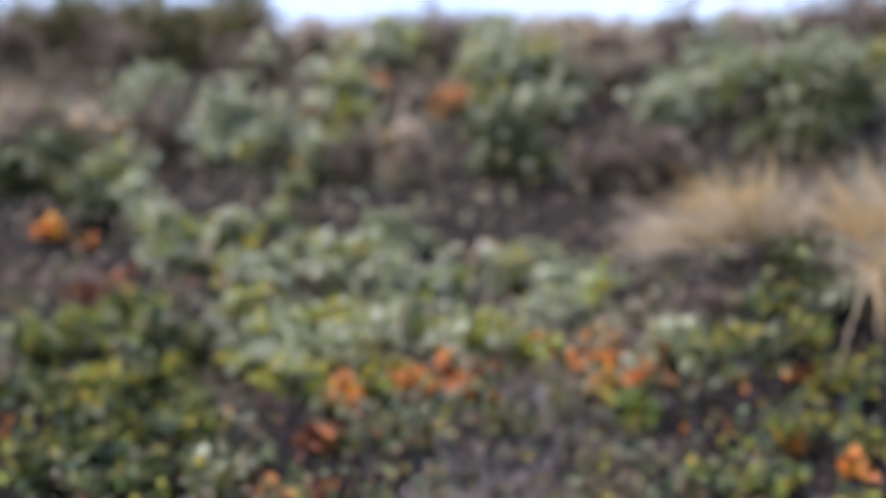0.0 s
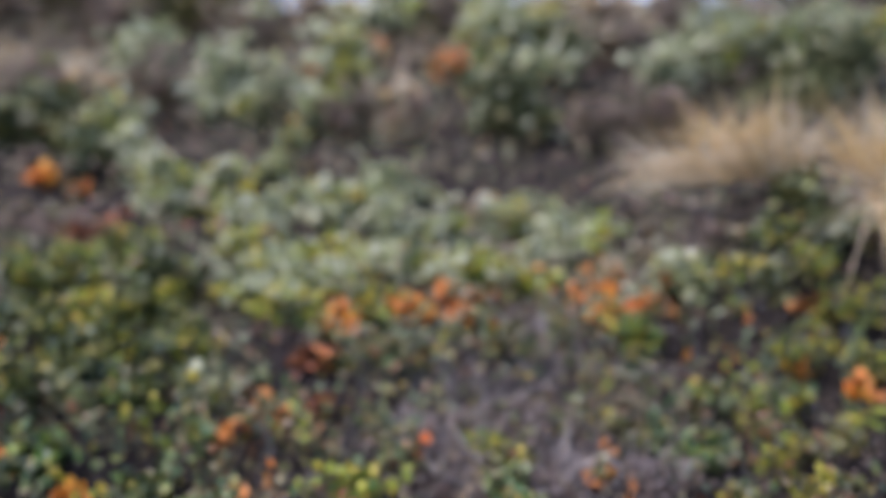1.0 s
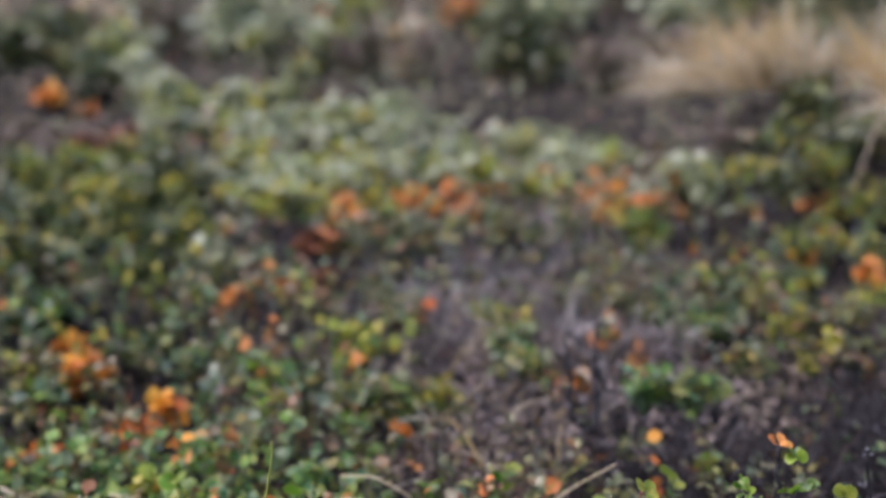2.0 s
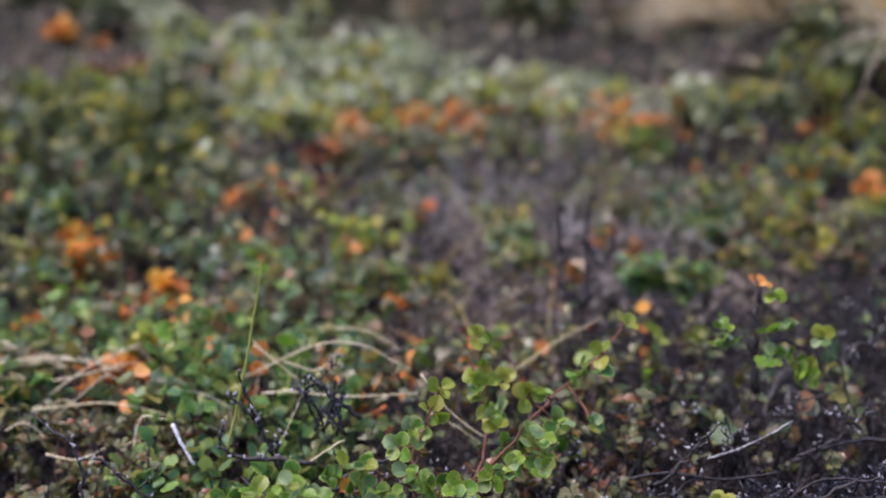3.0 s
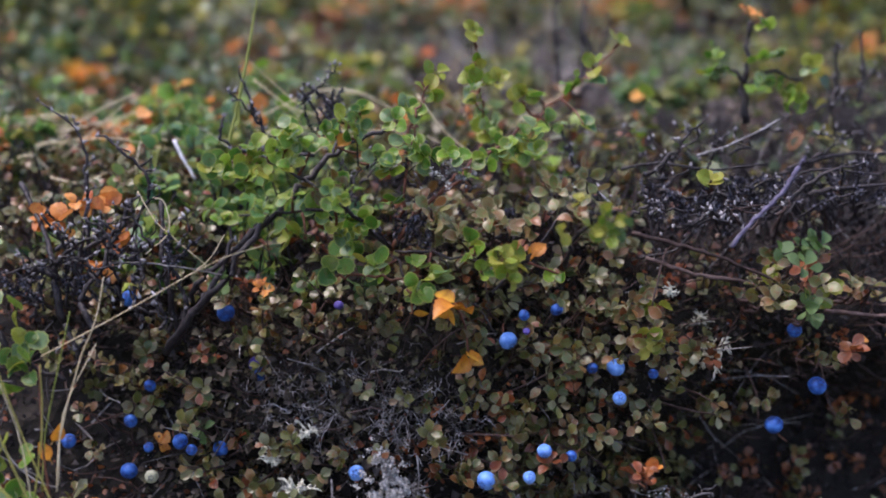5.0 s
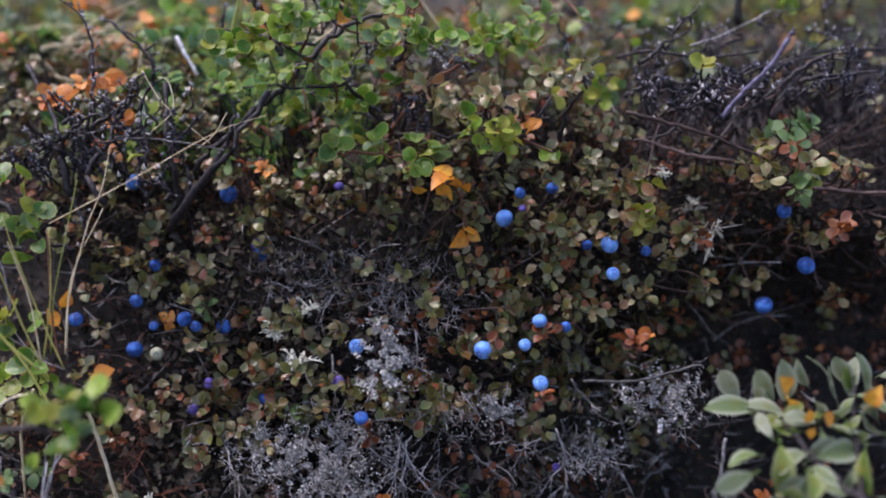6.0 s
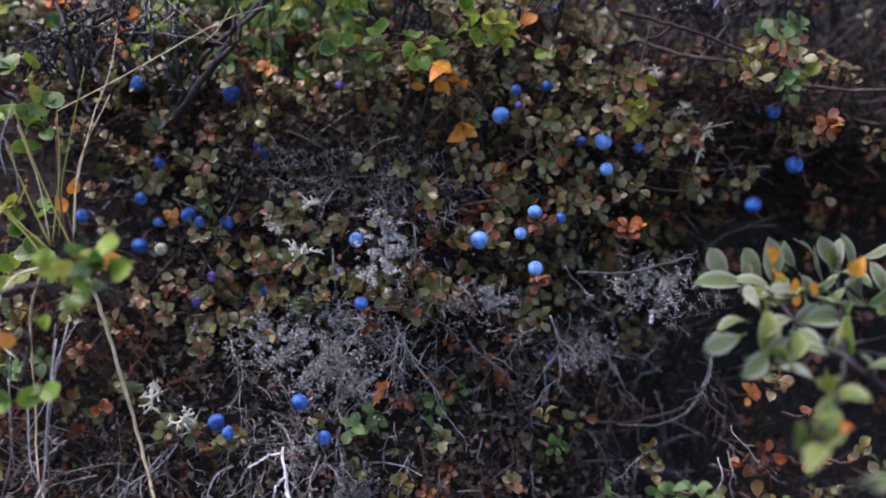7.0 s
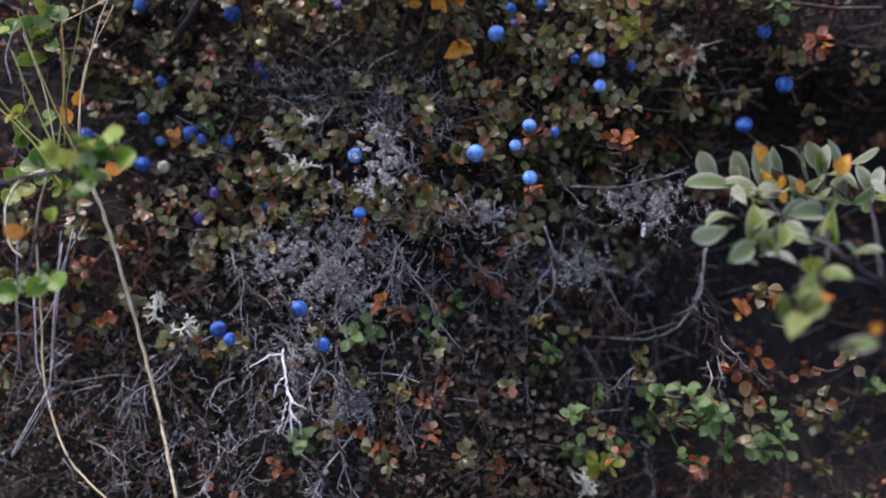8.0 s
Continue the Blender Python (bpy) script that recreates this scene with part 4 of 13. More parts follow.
shrub("dark_shrub", "dark green leafy shrub on the hillside", "shrub", 279, 0.887, 2.637, 0.097, 0.099, OVAL_FAR, DARK_LEAF, 700, (0.0185, 0.0343), BARK, group="shrubs of the hillside", second=SAGE_LEAF, part_two=0.25)
shrub("willow_shrub", "grey-green willow shrub with some yellow leaves", "willow", 280, 1.223, 3.118, 0.155, 0.134, OVAL_FAR, SAGE_LEAF, 481, (0.0229, 0.0401), BARK, group="shrubs of the hillside", second=YELLOW_LEAF, part_two=0.22)
shrub("heath_bush", "withered brown heath bush", "heath", 281, 0.479, 2.509, 0.114, 0.114, OVAL_FAR, HEATH_LEAF, 613, (0.0129, 0.0232), BROWN_TWIG, group="shrubs of the hillside", second=OLIVE_LEAF, part_two=0.2)
shrub("heath_bush", "withered brown heath bush", "heath", 282, 0.367, 2.484, 0.092, 0.080, OVAL_FAR, HEATH_LEAF, 575, (0.0128, 0.0230), BROWN_TWIG, group="shrubs of the hillside", second=OLIVE_LEAF, part_two=0.2)
shrub("heath_bush", "withered brown heath bush", "heath", 283, 0.579, 2.533, 0.067, 0.068, OVAL_FAR, HEATH_LEAF, 505, (0.0129, 0.0233), BROWN_TWIG, group="shrubs of the hillside", second=OLIVE_LEAF, part_two=0.2)
shrub("willow_shrub", "grey-green willow shrub with some yellow leaves", "willow", 284, -0.712, 2.317, 0.077, 0.081, OVAL_FAR, SAGE_LEAF, 455, (0.0198, 0.0346), BARK, group="shrubs of the hillside", second=LIME_LEAF, part_two=0.18)
shrub("dark_shrub", "dark green leafy shrub on the hillside", "shrub", 285, -0.744, 2.221, 0.068, 0.065, OVAL_FAR, DARK_LEAF, 561, (0.0169, 0.0315), BARK, group="shrubs of the hillside", second=SAGE_LEAF, part_two=0.25)
shrub("dwarf_birch", "dwarf birch turning yellow-green", "dwarf birch", 286, -0.864, 2.310, 0.031, 0.035, ROUND_FAR, DEEP_LEAF, 237, (0.0136, 0.0222), BARK, group="shrubs of the hillside", second=LIME_LEAF, part_two=0.15)
shrub("willow_shrub", "pale grey-green downy willow shrub on the heath", "willow", 287, -0.657, 2.249, 0.061, 0.054, OVAL_FAR, SAGE_LEAF, 338, (0.0195, 0.0341), BARK, group="shrubs of the hillside")
shrub("willow_shrub", "grey-green willow shrub with some yellow leaves", "willow", 288, -0.512, 2.087, 0.071, 0.061, OVAL_FAR, SAGE_LEAF, 403, (0.0164, 0.0293), BARK, group="shrubs of the hillside", second=LIME_LEAF, part_two=0.35)
shrub("willow_shrub", "grey-green willow shrub with some yellow leaves", "willow", 289, -0.594, 2.184, 0.037, 0.044, OVAL_FAR, SAGE_LEAF, 299, (0.0192, 0.0336), BARK, group="shrubs of the hillside", second=LIME_LEAF, part_two=0.22)
shrub("willow_shrub", "grey-green willow shrub with some yellow leaves", "willow", 290, -0.434, 2.143, 0.041, 0.046, OVAL_FAR, SAGE_LEAF, 332, (0.0166, 0.0297), BARK, group="shrubs of the hillside", second=LIME_LEAF, part_two=0.35)
shrub("willow_shrub", "grey-green willow shrub with some yellow leaves", "willow", 291, -0.339, 2.199, 0.035, 0.033, OVAL_FAR, SAGE_LEAF, 256, (0.0193, 0.0337), BARK, group="shrubs of the hillside", second=YELLOW_LEAF, part_two=0.18)
shrub("willow_shrub", "grey-green willow shrub with some yellow leaves", "willow", 292, -0.316, 2.405, 0.035, 0.036, OVAL_FAR, SAGE_LEAF, 291, (0.0176, 0.0315), BARK, group="shrubs of the hillside", second=LIME_LEAF, part_two=0.35)
shrub("dwarf_birch", "small dwarf birch with golden orange leaves", "dwarf birch", 293, -0.783, 2.123, 0.030, 0.026, ROUND_FAR, GOLD_LEAF, 107, (0.0130, 0.0213), BARK, group="shrubs of the hillside", second=ORANGE_LEAF, part_two=0.4)
shrub("dwarf_birch", "dwarf birch with orange autumn leaves", "dwarf birch", 294, -0.710, 2.107, 0.030, 0.020, ROUND_FAR, ORANGE_LEAF, 114, (0.0118, 0.0200), BARK, group="shrubs of the hillside", second=OLIVE_LEAF, part_two=0.4)
shrub("dark_shrub", "dark green leafy shrub on the hillside", "shrub", 295, 0.495, 1.493, 0.030, 0.040, OVAL_FAR, DARK_LEAF, 409, (0.0139, 0.0258), BARK, group="shrubs of the hillside", second=SAGE_LEAF, part_two=0.25)
shrub("dark_shrub", "dark green leafy shrub on the hillside", "shrub", 296, 0.522, 1.451, 0.034, 0.039, OVAL_FAR, DARK_LEAF, 403, (0.0137, 0.0254), BARK, group="shrubs of the hillside", second=SAGE_LEAF, part_two=0.25)
shrub("heath_bush", "withered brown heath bush", "heath", 297, -0.951, 2.506, 0.116, 0.100, OVAL_FAR, HEATH_LEAF, 613, (0.0128, 0.0231), BROWN_TWIG, group="shrubs of the hillside", second=OLIVE_LEAF, part_two=0.2)
shrub("heath_bush", "pale tan dry bush", "heath", 298, -0.844, 2.545, 0.098, 0.082, OVAL_FAR, TAN_BLADE, 502, (0.0129, 0.0259), BROWN_TWIG, group="shrubs of the hillside", second=HEATH_LEAF, part_two=0.4)
shrub("dark_shrub", "dark green leafy shrub on the hillside", "shrub", 299, -0.863, 2.400, 0.070, 0.077, OVAL_FAR, DARK_LEAF, 638, (0.0176, 0.0327), BARK, group="shrubs of the hillside", second=SAGE_LEAF, part_two=0.25)
shrub("willow_shrub", "pale grey-green downy willow shrub on the heath", "willow", 300, -0.724, 2.774, 0.163, 0.133, OVAL_FAR, SAGE_LEAF, 481, (0.0216, 0.0378), BARK, group="shrubs of the hillside")
shrub("heath_bush", "withered brown heath bush", "heath", 301, -0.707, 2.588, 0.107, 0.097, OVAL_FAR, HEATH_LEAF, 613, (0.0131, 0.0235), BROWN_TWIG, group="shrubs of the hillside", second=OLIVE_LEAF, part_two=0.2)
shrub("dark_shrub", "dark green leafy shrub on the hillside", "shrub", 302, -0.911, 2.291, 0.078, 0.073, OVAL_FAR, DARK_LEAF, 614, (0.0172, 0.0319), BARK, group="shrubs of the hillside", second=SAGE_LEAF, part_two=0.25)
shrub("heath_bush", "withered brown heath bush", "heath", 303, -0.669, 1.886, 0.068, 0.061, OVAL_FAR, HEATH_LEAF, 465, (0.0112, 0.0201), BROWN_TWIG, group="shrubs of the hillside", second=OLIVE_LEAF, part_two=0.2)
shrub("dwarf_birch", "low rusty red-brown heath shrub", "heath", 304, -0.586, 1.877, 0.066, 0.060, ROUND_FAR, RUST_LEAF, 331, (0.0111, 0.0178), BROWN_TWIG, group="shrubs of the hillside", second=ORANGE_LEAF, part_two=0.15)
shrub("heath_bush", "withered brown heath bush", "heath", 305, -0.766, 1.925, 0.056, 0.052, OVAL_FAR, HEATH_LEAF, 417, (0.0113, 0.0203), BROWN_TWIG, group="shrubs of the hillside", second=OLIVE_LEAF, part_two=0.2)
shrub("willow_shrub", "grey-green willow shrub with some yellow leaves", "willow", 306, -0.536, 2.041, 0.034, 0.044, OVAL_FAR, SAGE_LEAF, 296, (0.0186, 0.0325), BARK, group="shrubs of the hillside", second=YELLOW_LEAF, part_two=0.22)
shrub("willow_shrub", "grey-green willow shrub with some yellow leaves", "willow", 307, -0.484, 2.055, 0.030, 0.040, OVAL_FAR, SAGE_LEAF, 280, (0.0186, 0.0326), BARK, group="shrubs of the hillside", second=LIME_LEAF, part_two=0.18)
shrub("willow_shrub", "pale grey-green downy willow shrub on the heath", "willow", 308, -0.117, 2.222, 0.049, 0.048, OVAL_FAR, SAGE_LEAF, 311, (0.0194, 0.0339), BARK, group="shrubs of the hillside")
shrub("willow_shrub", "grey-green willow shrub with some yellow leaves", "willow", 309, -0.258, 2.095, 0.030, 0.040, OVAL_FAR, SAGE_LEAF, 283, (0.0188, 0.0329), BARK, group="shrubs of the hillside", second=LIME_LEAF, part_two=0.22)
shrub("willow_shrub", "grey-green willow shrub with some yellow leaves", "willow", 310, -0.059, 2.223, 0.033, 0.043, OVAL_FAR, SAGE_LEAF, 293, (0.0194, 0.0339), BARK, group="shrubs of the hillside", second=YELLOW_LEAF, part_two=0.18)
shrub("willow_shrub", "pale grey-green downy willow shrub on the heath", "willow", 311, 0.209, 2.174, 0.041, 0.040, OVAL_FAR, SAGE_LEAF, 280, (0.0192, 0.0336), BARK, group="shrubs of the hillside")
shrub("heath_bush", "pale tan dry bush", "heath", 312, 0.105, 2.182, 0.043, 0.047, OVAL_FAR, TAN_BLADE, 336, (0.0120, 0.0240), BROWN_TWIG, group="shrubs of the hillside", second=HEATH_LEAF, part_two=0.4)
shrub("dark_shrub", "dark green leafy shrub on the hillside", "shrub", 313, -0.863, 3.721, 0.170, 0.240, OVAL_FAR, MOUND_LEAF, 700, (0.0210, 0.0390), BARK, group="shrubs of the hillside", second=DARK_LEAF, part_two=0.25)
shrub("dark_shrub", "dark green leafy shrub on the hillside", "shrub", 314, -1.083, 3.799, 0.150, 0.220, OVAL_FAR, MOUND_LEAF, 700, (0.0210, 0.0390), BARK, group="shrubs of the hillside", second=DARK_LEAF, part_two=0.25)
shrub("dark_shrub", "dark green leafy shrub on the hillside", "shrub", 315, -0.791, 4.079, 0.150, 0.240, OVAL_FAR, MOUND_LEAF, 700, (0.0210, 0.0390), BARK, group="shrubs of the hillside", second=DARK_LEAF, part_two=0.25)
shrub("heath_bush", "withered brown heath bush", "heath", 316, -1.035, 3.487, 0.147, 0.130, OVAL_FAR, HEATH_LEAF, 613, (0.0150, 0.0270), BROWN_TWIG, group="shrubs of the hillside", second=OLIVE_LEAF, part_two=0.2)
shrub("dark_shrub", "dark green leafy shrub on the hillside", "shrub", 317, -1.352, 3.709, 0.150, 0.220, OVAL_FAR, MOUND_LEAF, 700, (0.0210, 0.0390), BARK, group="shrubs of the hillside", second=DARK_LEAF, part_two=0.25)
shrub("heath_bush", "withered brown heath bush", "heath", 318, -1.226, 3.620, 0.138, 0.135, OVAL_FAR, HEATH_LEAF, 613, (0.0150, 0.0270), BROWN_TWIG, group="shrubs of the hillside", second=OLIVE_LEAF, part_two=0.2)
shrub("heath_bush", "withered brown heath bush", "heath", 319, -0.521, 3.412, 0.153, 0.128, OVAL_FAR, HEATH_LEAF, 613, (0.0150, 0.0270), BROWN_TWIG, group="shrubs of the hillside", second=OLIVE_LEAF, part_two=0.2)
shrub("heath_bush", "withered brown heath bush", "heath", 320, -0.620, 3.342, 0.115, 0.107, OVAL_FAR, HEATH_LEAF, 613, (0.0148, 0.0267), BROWN_TWIG, group="shrubs of the hillside", second=OLIVE_LEAF, part_two=0.2)
shrub("heath_bush", "withered brown heath bush", "heath", 321, -1.397, 3.561, 0.114, 0.114, OVAL_FAR, HEATH_LEAF, 613, (0.0150, 0.0270), BROWN_TWIG, group="shrubs of the hillside", second=OLIVE_LEAF, part_two=0.2)
shrub("heath_bush", "pale tan dry bush", "heath", 322, -0.389, 3.547, 0.136, 0.114, OVAL_FAR, TAN_BLADE, 525, (0.0150, 0.0300), BROWN_TWIG, group="shrubs of the hillside", second=HEATH_LEAF, part_two=0.4)
shrub("willow_shrub", "grey-green willow shrub with some yellow leaves", "willow", 323, -0.120, 3.446, 0.149, 0.129, OVAL_FAR, SAGE_LEAF, 481, (0.0240, 0.0420), BARK, group="shrubs of the hillside", second=YELLOW_LEAF, part_two=0.22)
shrub("willow_shrub", "grey-green willow shrub with some yellow leaves", "willow", 324, -0.228, 3.386, 0.107, 0.090, OVAL_FAR, SAGE_LEAF, 481, (0.0239, 0.0418), BARK, group="shrubs of the hillside", second=LIME_LEAF, part_two=0.18)
shrub("heath_bush", "withered brown heath bush", "heath", 325, 0.027, 3.449, 0.124, 0.111, OVAL_FAR, HEATH_LEAF, 613, (0.0150, 0.0270), BROWN_TWIG, group="shrubs of the hillside", second=OLIVE_LEAF, part_two=0.2)
shrub("heath_bush", "pale tan dry bush", "heath", 326, 0.453, 3.605, 0.137, 0.116, OVAL_FAR, TAN_BLADE, 525, (0.0150, 0.0300), BROWN_TWIG, group="shrubs of the hillside", second=HEATH_LEAF, part_two=0.4)
shrub("heath_bush", "pale tan dry bush", "heath", 327, 0.563, 3.347, 0.161, 0.125, OVAL_FAR, TAN_BLADE, 525, (0.0148, 0.0297), BROWN_TWIG, group="shrubs of the hillside", second=HEATH_LEAF, part_two=0.4)
shrub("heath_bush", "withered brown heath bush", "heath", 328, 0.782, 3.365, 0.173, 0.144, OVAL_FAR, HEATH_LEAF, 613, (0.0149, 0.0268), BROWN_TWIG, group="shrubs of the hillside", second=OLIVE_LEAF, part_two=0.2)
shrub("heath_bush", "pale tan dry bush", "heath", 329, 1.232, 4.300, 0.179, 0.161, OVAL_FAR, TAN_BLADE, 525, (0.0150, 0.0300), BROWN_TWIG, group="shrubs of the hillside", second=HEATH_LEAF, part_two=0.4)
shrub("dark_shrub", "dark green leafy shrub on the hillside", "shrub", 330, 0.953, 4.285, 0.085, 0.075, OVAL_FAR, DARK_LEAF, 700, (0.0210, 0.0390), BARK, group="shrubs of the hillside", second=SAGE_LEAF, part_two=0.25)
shrub("heath_bush", "withered brown heath bush", "heath", 331, 1.190, 3.505, 0.182, 0.150, OVAL_FAR, HEATH_LEAF, 613, (0.0150, 0.0270), BROWN_TWIG, group="shrubs of the hillside", second=OLIVE_LEAF, part_two=0.2)
shrub("heath_bush", "withered brown heath bush", "heath", 332, 1.410, 3.492, 0.192, 0.168, OVAL_FAR, HEATH_LEAF, 613, (0.0150, 0.0270), BROWN_TWIG, group="shrubs of the hillside", second=OLIVE_LEAF, part_two=0.2)
shrub("willow_shrub", "pale grey-green downy willow shrub on the heath", "willow", 333, 0.883, 3.348, 0.108, 0.107, OVAL_FAR, SAGE_LEAF, 481, (0.0238, 0.0416), BARK, group="shrubs of the hillside")
shrub("heath_bush", "withered brown heath bush", "heath", 334, 0.537, 3.024, 0.112, 0.113, OVAL_FAR, HEATH_LEAF, 613, (0.0141, 0.0254), BROWN_TWIG, group="shrubs of the hillside", second=OLIVE_LEAF, part_two=0.2)
shrub("willow_shrub", "grey-green willow shrub with some yellow leaves", "willow", 335, 0.211, 3.444, 0.129, 0.110, OVAL_FAR, SAGE_LEAF, 481, (0.0240, 0.0420), BARK, group="shrubs of the hillside", second=LIME_LEAF, part_two=0.22)
shrub("dwarf_birch", "small dwarf birch with golden orange leaves", "dwarf birch", 336, -0.328, 0.940, 0.030, 0.014, ROUND_FAR, GOLD_LEAF, 91, (0.0093, 0.0153), BARK, group="shrubs of the hillside", second=ORANGE_LEAF, part_two=0.4)
shrub("dwarf_birch", "dwarf birch with orange autumn leaves", "dwarf birch", 337, -0.204, 0.977, 0.030, 0.008, ROUND_FAR, ORANGE_LEAF, 99, (0.0085, 0.0145), BARK, group="shrubs of the hillside", second=OLIVE_LEAF, part_two=0.4)
shrub("dwarf_birch", "dwarf birch with orange autumn leaves", "dwarf birch", 338, 0.099, 0.933, 0.030, 0.010, ROUND_FAR, ORANGE_LEAF, 57, (0.0085, 0.0145), BARK, group="shrubs of the hillside", second=OLIVE_LEAF, part_two=0.4)
shrub("dwarf_birch", "dwarf birch with orange autumn leaves", "dwarf birch", 339, 0.138, 1.005, 0.030, 0.009, ROUND_FAR, ORANGE_LEAF, 57, (0.0085, 0.0145), BARK, group="shrubs of the hillside", second=OLIVE_LEAF, part_two=0.4)
shrub("dwarf_birch", "dwarf birch with orange autumn leaves", "dwarf birch", 340, -0.038, 1.054, 0.030, 0.011, ROUND_FAR, ORANGE_LEAF, 103, (0.0085, 0.0145), BARK, group="shrubs of the hillside", second=OLIVE_LEAF, part_two=0.4)
shrub("dwarf_birch", "dwarf birch with orange autumn leaves", "dwarf birch", 341, -0.196, 1.159, 0.030, 0.022, ROUND_FAR, ORANGE_LEAF, 118, (0.0086, 0.0147), BARK, group="shrubs of the hillside", second=OLIVE_LEAF, part_two=0.4)
shrub("dwarf_birch", "low rusty red-brown heath shrub", "heath", 342, -0.143, 1.167, 0.030, 0.009, ROUND_FAR, RUST_LEAF, 164, (0.0087, 0.0138), BROWN_TWIG, group="shrubs of the hillside", second=ORANGE_LEAF, part_two=0.15)
shrub("dwarf_birch", "dwarf birch turning yellow-green", "dwarf birch", 343, -0.083, 0.997, 0.030, 0.023, ROUND_FAR, LIME_LEAF, 202, (0.0093, 0.0153), BARK, group="shrubs of the hillside", second=GREEN_LEAF, part_two=0.4)
shrub("dwarf_birch", "green dwarf birch with a few yellowing leaves", "dwarf birch", 344, -0.228, 0.974, 0.030, 0.025, ROUND_FAR, DEEP_LEAF, 291, (0.0085, 0.0136), BARK, group="shrubs of the hillside", second=GREEN_LEAF, part_two=0.22)
shrub("dwarf_birch", "green dwarf birch with a few yellowing leaves", "dwarf birch", 345, -0.406, 1.061, 0.046, 0.038, ROUND_FAR, GREEN_LEAF, 351, (0.0085, 0.0136), BARK, group="shrubs of the hillside", second=SHADE_LEAF, part_two=0.5)
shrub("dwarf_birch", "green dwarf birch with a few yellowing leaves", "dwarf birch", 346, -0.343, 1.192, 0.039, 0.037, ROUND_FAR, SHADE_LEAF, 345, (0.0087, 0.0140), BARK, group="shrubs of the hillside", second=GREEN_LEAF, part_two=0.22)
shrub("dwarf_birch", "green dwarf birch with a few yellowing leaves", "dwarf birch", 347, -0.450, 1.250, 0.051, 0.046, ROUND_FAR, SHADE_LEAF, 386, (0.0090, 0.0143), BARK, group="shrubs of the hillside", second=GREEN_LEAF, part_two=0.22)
shrub("dwarf_birch", "dwarf birch turning yellow-green", "dwarf birch", 348, -0.339, 1.384, 0.049, 0.043, ROUND_FAR, LIME_LEAF, 268, (0.0104, 0.0170), BARK, group="shrubs of the hillside", second=GREEN_LEAF, part_two=0.4)
shrub("dwarf_birch", "dwarf birch turning yellow-green", "dwarf birch", 349, -0.423, 1.308, 0.037, 0.034, ROUND_FAR, LIME_LEAF, 236, (0.0101, 0.0165), BARK, group="shrubs of the hillside", second=GREEN_LEAF, part_two=0.4)
shrub("dwarf_birch", "green dwarf birch with a few yellowing leaves", "dwarf birch", 350, 0.159, 0.893, 0.030, 0.023, ROUND_FAR, GREEN_LEAF, 282, (0.0085, 0.0136), BARK, group="shrubs of the hillside", second=DEEP_LEAF, part_two=0.5)
shrub("bilberry_bush", "low olive-green bilberry bush with bare grey stems", "bilberry", 351, 0.325, 1.037, 0.043, 0.038, OVAL_FAR, OLIVE_LEAF, 348, (0.0076, 0.0127), GREY_TWIG, group="shrubs of the hillside", second=LIME_LEAF, part_two=0.3)
shrub("dwarf_birch", "green dwarf birch with a few yellowing leaves", "dwarf birch", 352, 0.245, 1.041, 0.036, 0.033, ROUND_FAR, DEEP_LEAF, 323, (0.0085, 0.0136), BARK, group="shrubs of the hillside", second=GREEN_LEAF, part_two=0.22)
shrub("dwarf_birch", "green dwarf birch with a few yellowing leaves", "dwarf birch", 353, 0.064, 0.961, 0.032, 0.030, ROUND_FAR, DEEP_LEAF, 311, (0.0085, 0.0136), BARK, group="shrubs of the hillside", second=GREEN_LEAF, part_two=0.22)
shrub("dwarf_birch", "green dwarf birch with a few yellowing leaves", "dwarf birch", 354, -0.159, 0.948, 0.030, 0.025, ROUND_FAR, DEEP_LEAF, 288, (0.0085, 0.0136), BARK, group="shrubs of the hillside", second=GREEN_LEAF, part_two=0.22)
shrub("bilberry_bush", "low olive-green bilberry bush with bare grey stems", "bilberry", 355, 0.342, 0.969, 0.032, 0.030, OVAL_FAR, OLIVE_LEAF, 313, (0.0076, 0.0127), GREY_TWIG, group="shrubs of the hillside", second=LIME_LEAF, part_two=0.3)
shrub("bilberry_bush", "low olive-green bilberry bush with bare grey stems", "bilberry", 356, 0.056, 1.054, 0.031, 0.027, OVAL_FAR, OLIVE_LEAF, 301, (0.0076, 0.0127), GREY_TWIG, group="shrubs of the hillside", second=LIME_LEAF, part_two=0.3)
shrub("dwarf_birch", "green dwarf birch with a few yellowing leaves", "dwarf birch", 357, -0.285, 0.999, 0.033, 0.031, ROUND_FAR, SHADE_LEAF, 316, (0.0085, 0.0136), BARK, group="shrubs of the hillside", second=GREEN_LEAF, part_two=0.22)
shrub("bilberry_bush", "low olive-green bilberry bush with bare grey stems", "bilberry", 358, -0.365, 0.950, 0.031, 0.029, OVAL_FAR, OLIVE_LEAF, 309, (0.0076, 0.0127), GREY_TWIG, group="shrubs of the hillside", second=LIME_LEAF, part_two=0.3)
shrub("dwarf_birch", "dwarf birch turning yellow-green", "dwarf birch", 359, 0.267, 0.973, 0.030, 0.020, ROUND_FAR, DEEP_LEAF, 193, (0.0093, 0.0153), BARK, group="shrubs of the hillside", second=LIME_LEAF, part_two=0.2)
shrub("dwarf_birch", "green dwarf birch with a few yellowing leaves", "dwarf birch", 360, 0.194, 0.884, 0.030, 0.018, ROUND_FAR, GREEN_LEAF, 263, (0.0085, 0.0136), BARK, group="shrubs of the hillside", second=DEEP_LEAF, part_two=0.5)
shrub("bilberry_bush", "low olive-green bilberry bush with bare grey stems", "bilberry", 361, 0.174, 1.136, 0.030, 0.024, OVAL_FAR, OLIVE_LEAF, 285, (0.0077, 0.0128), GREY_TWIG, group="shrubs of the hillside", second=LIME_LEAF, part_two=0.3)
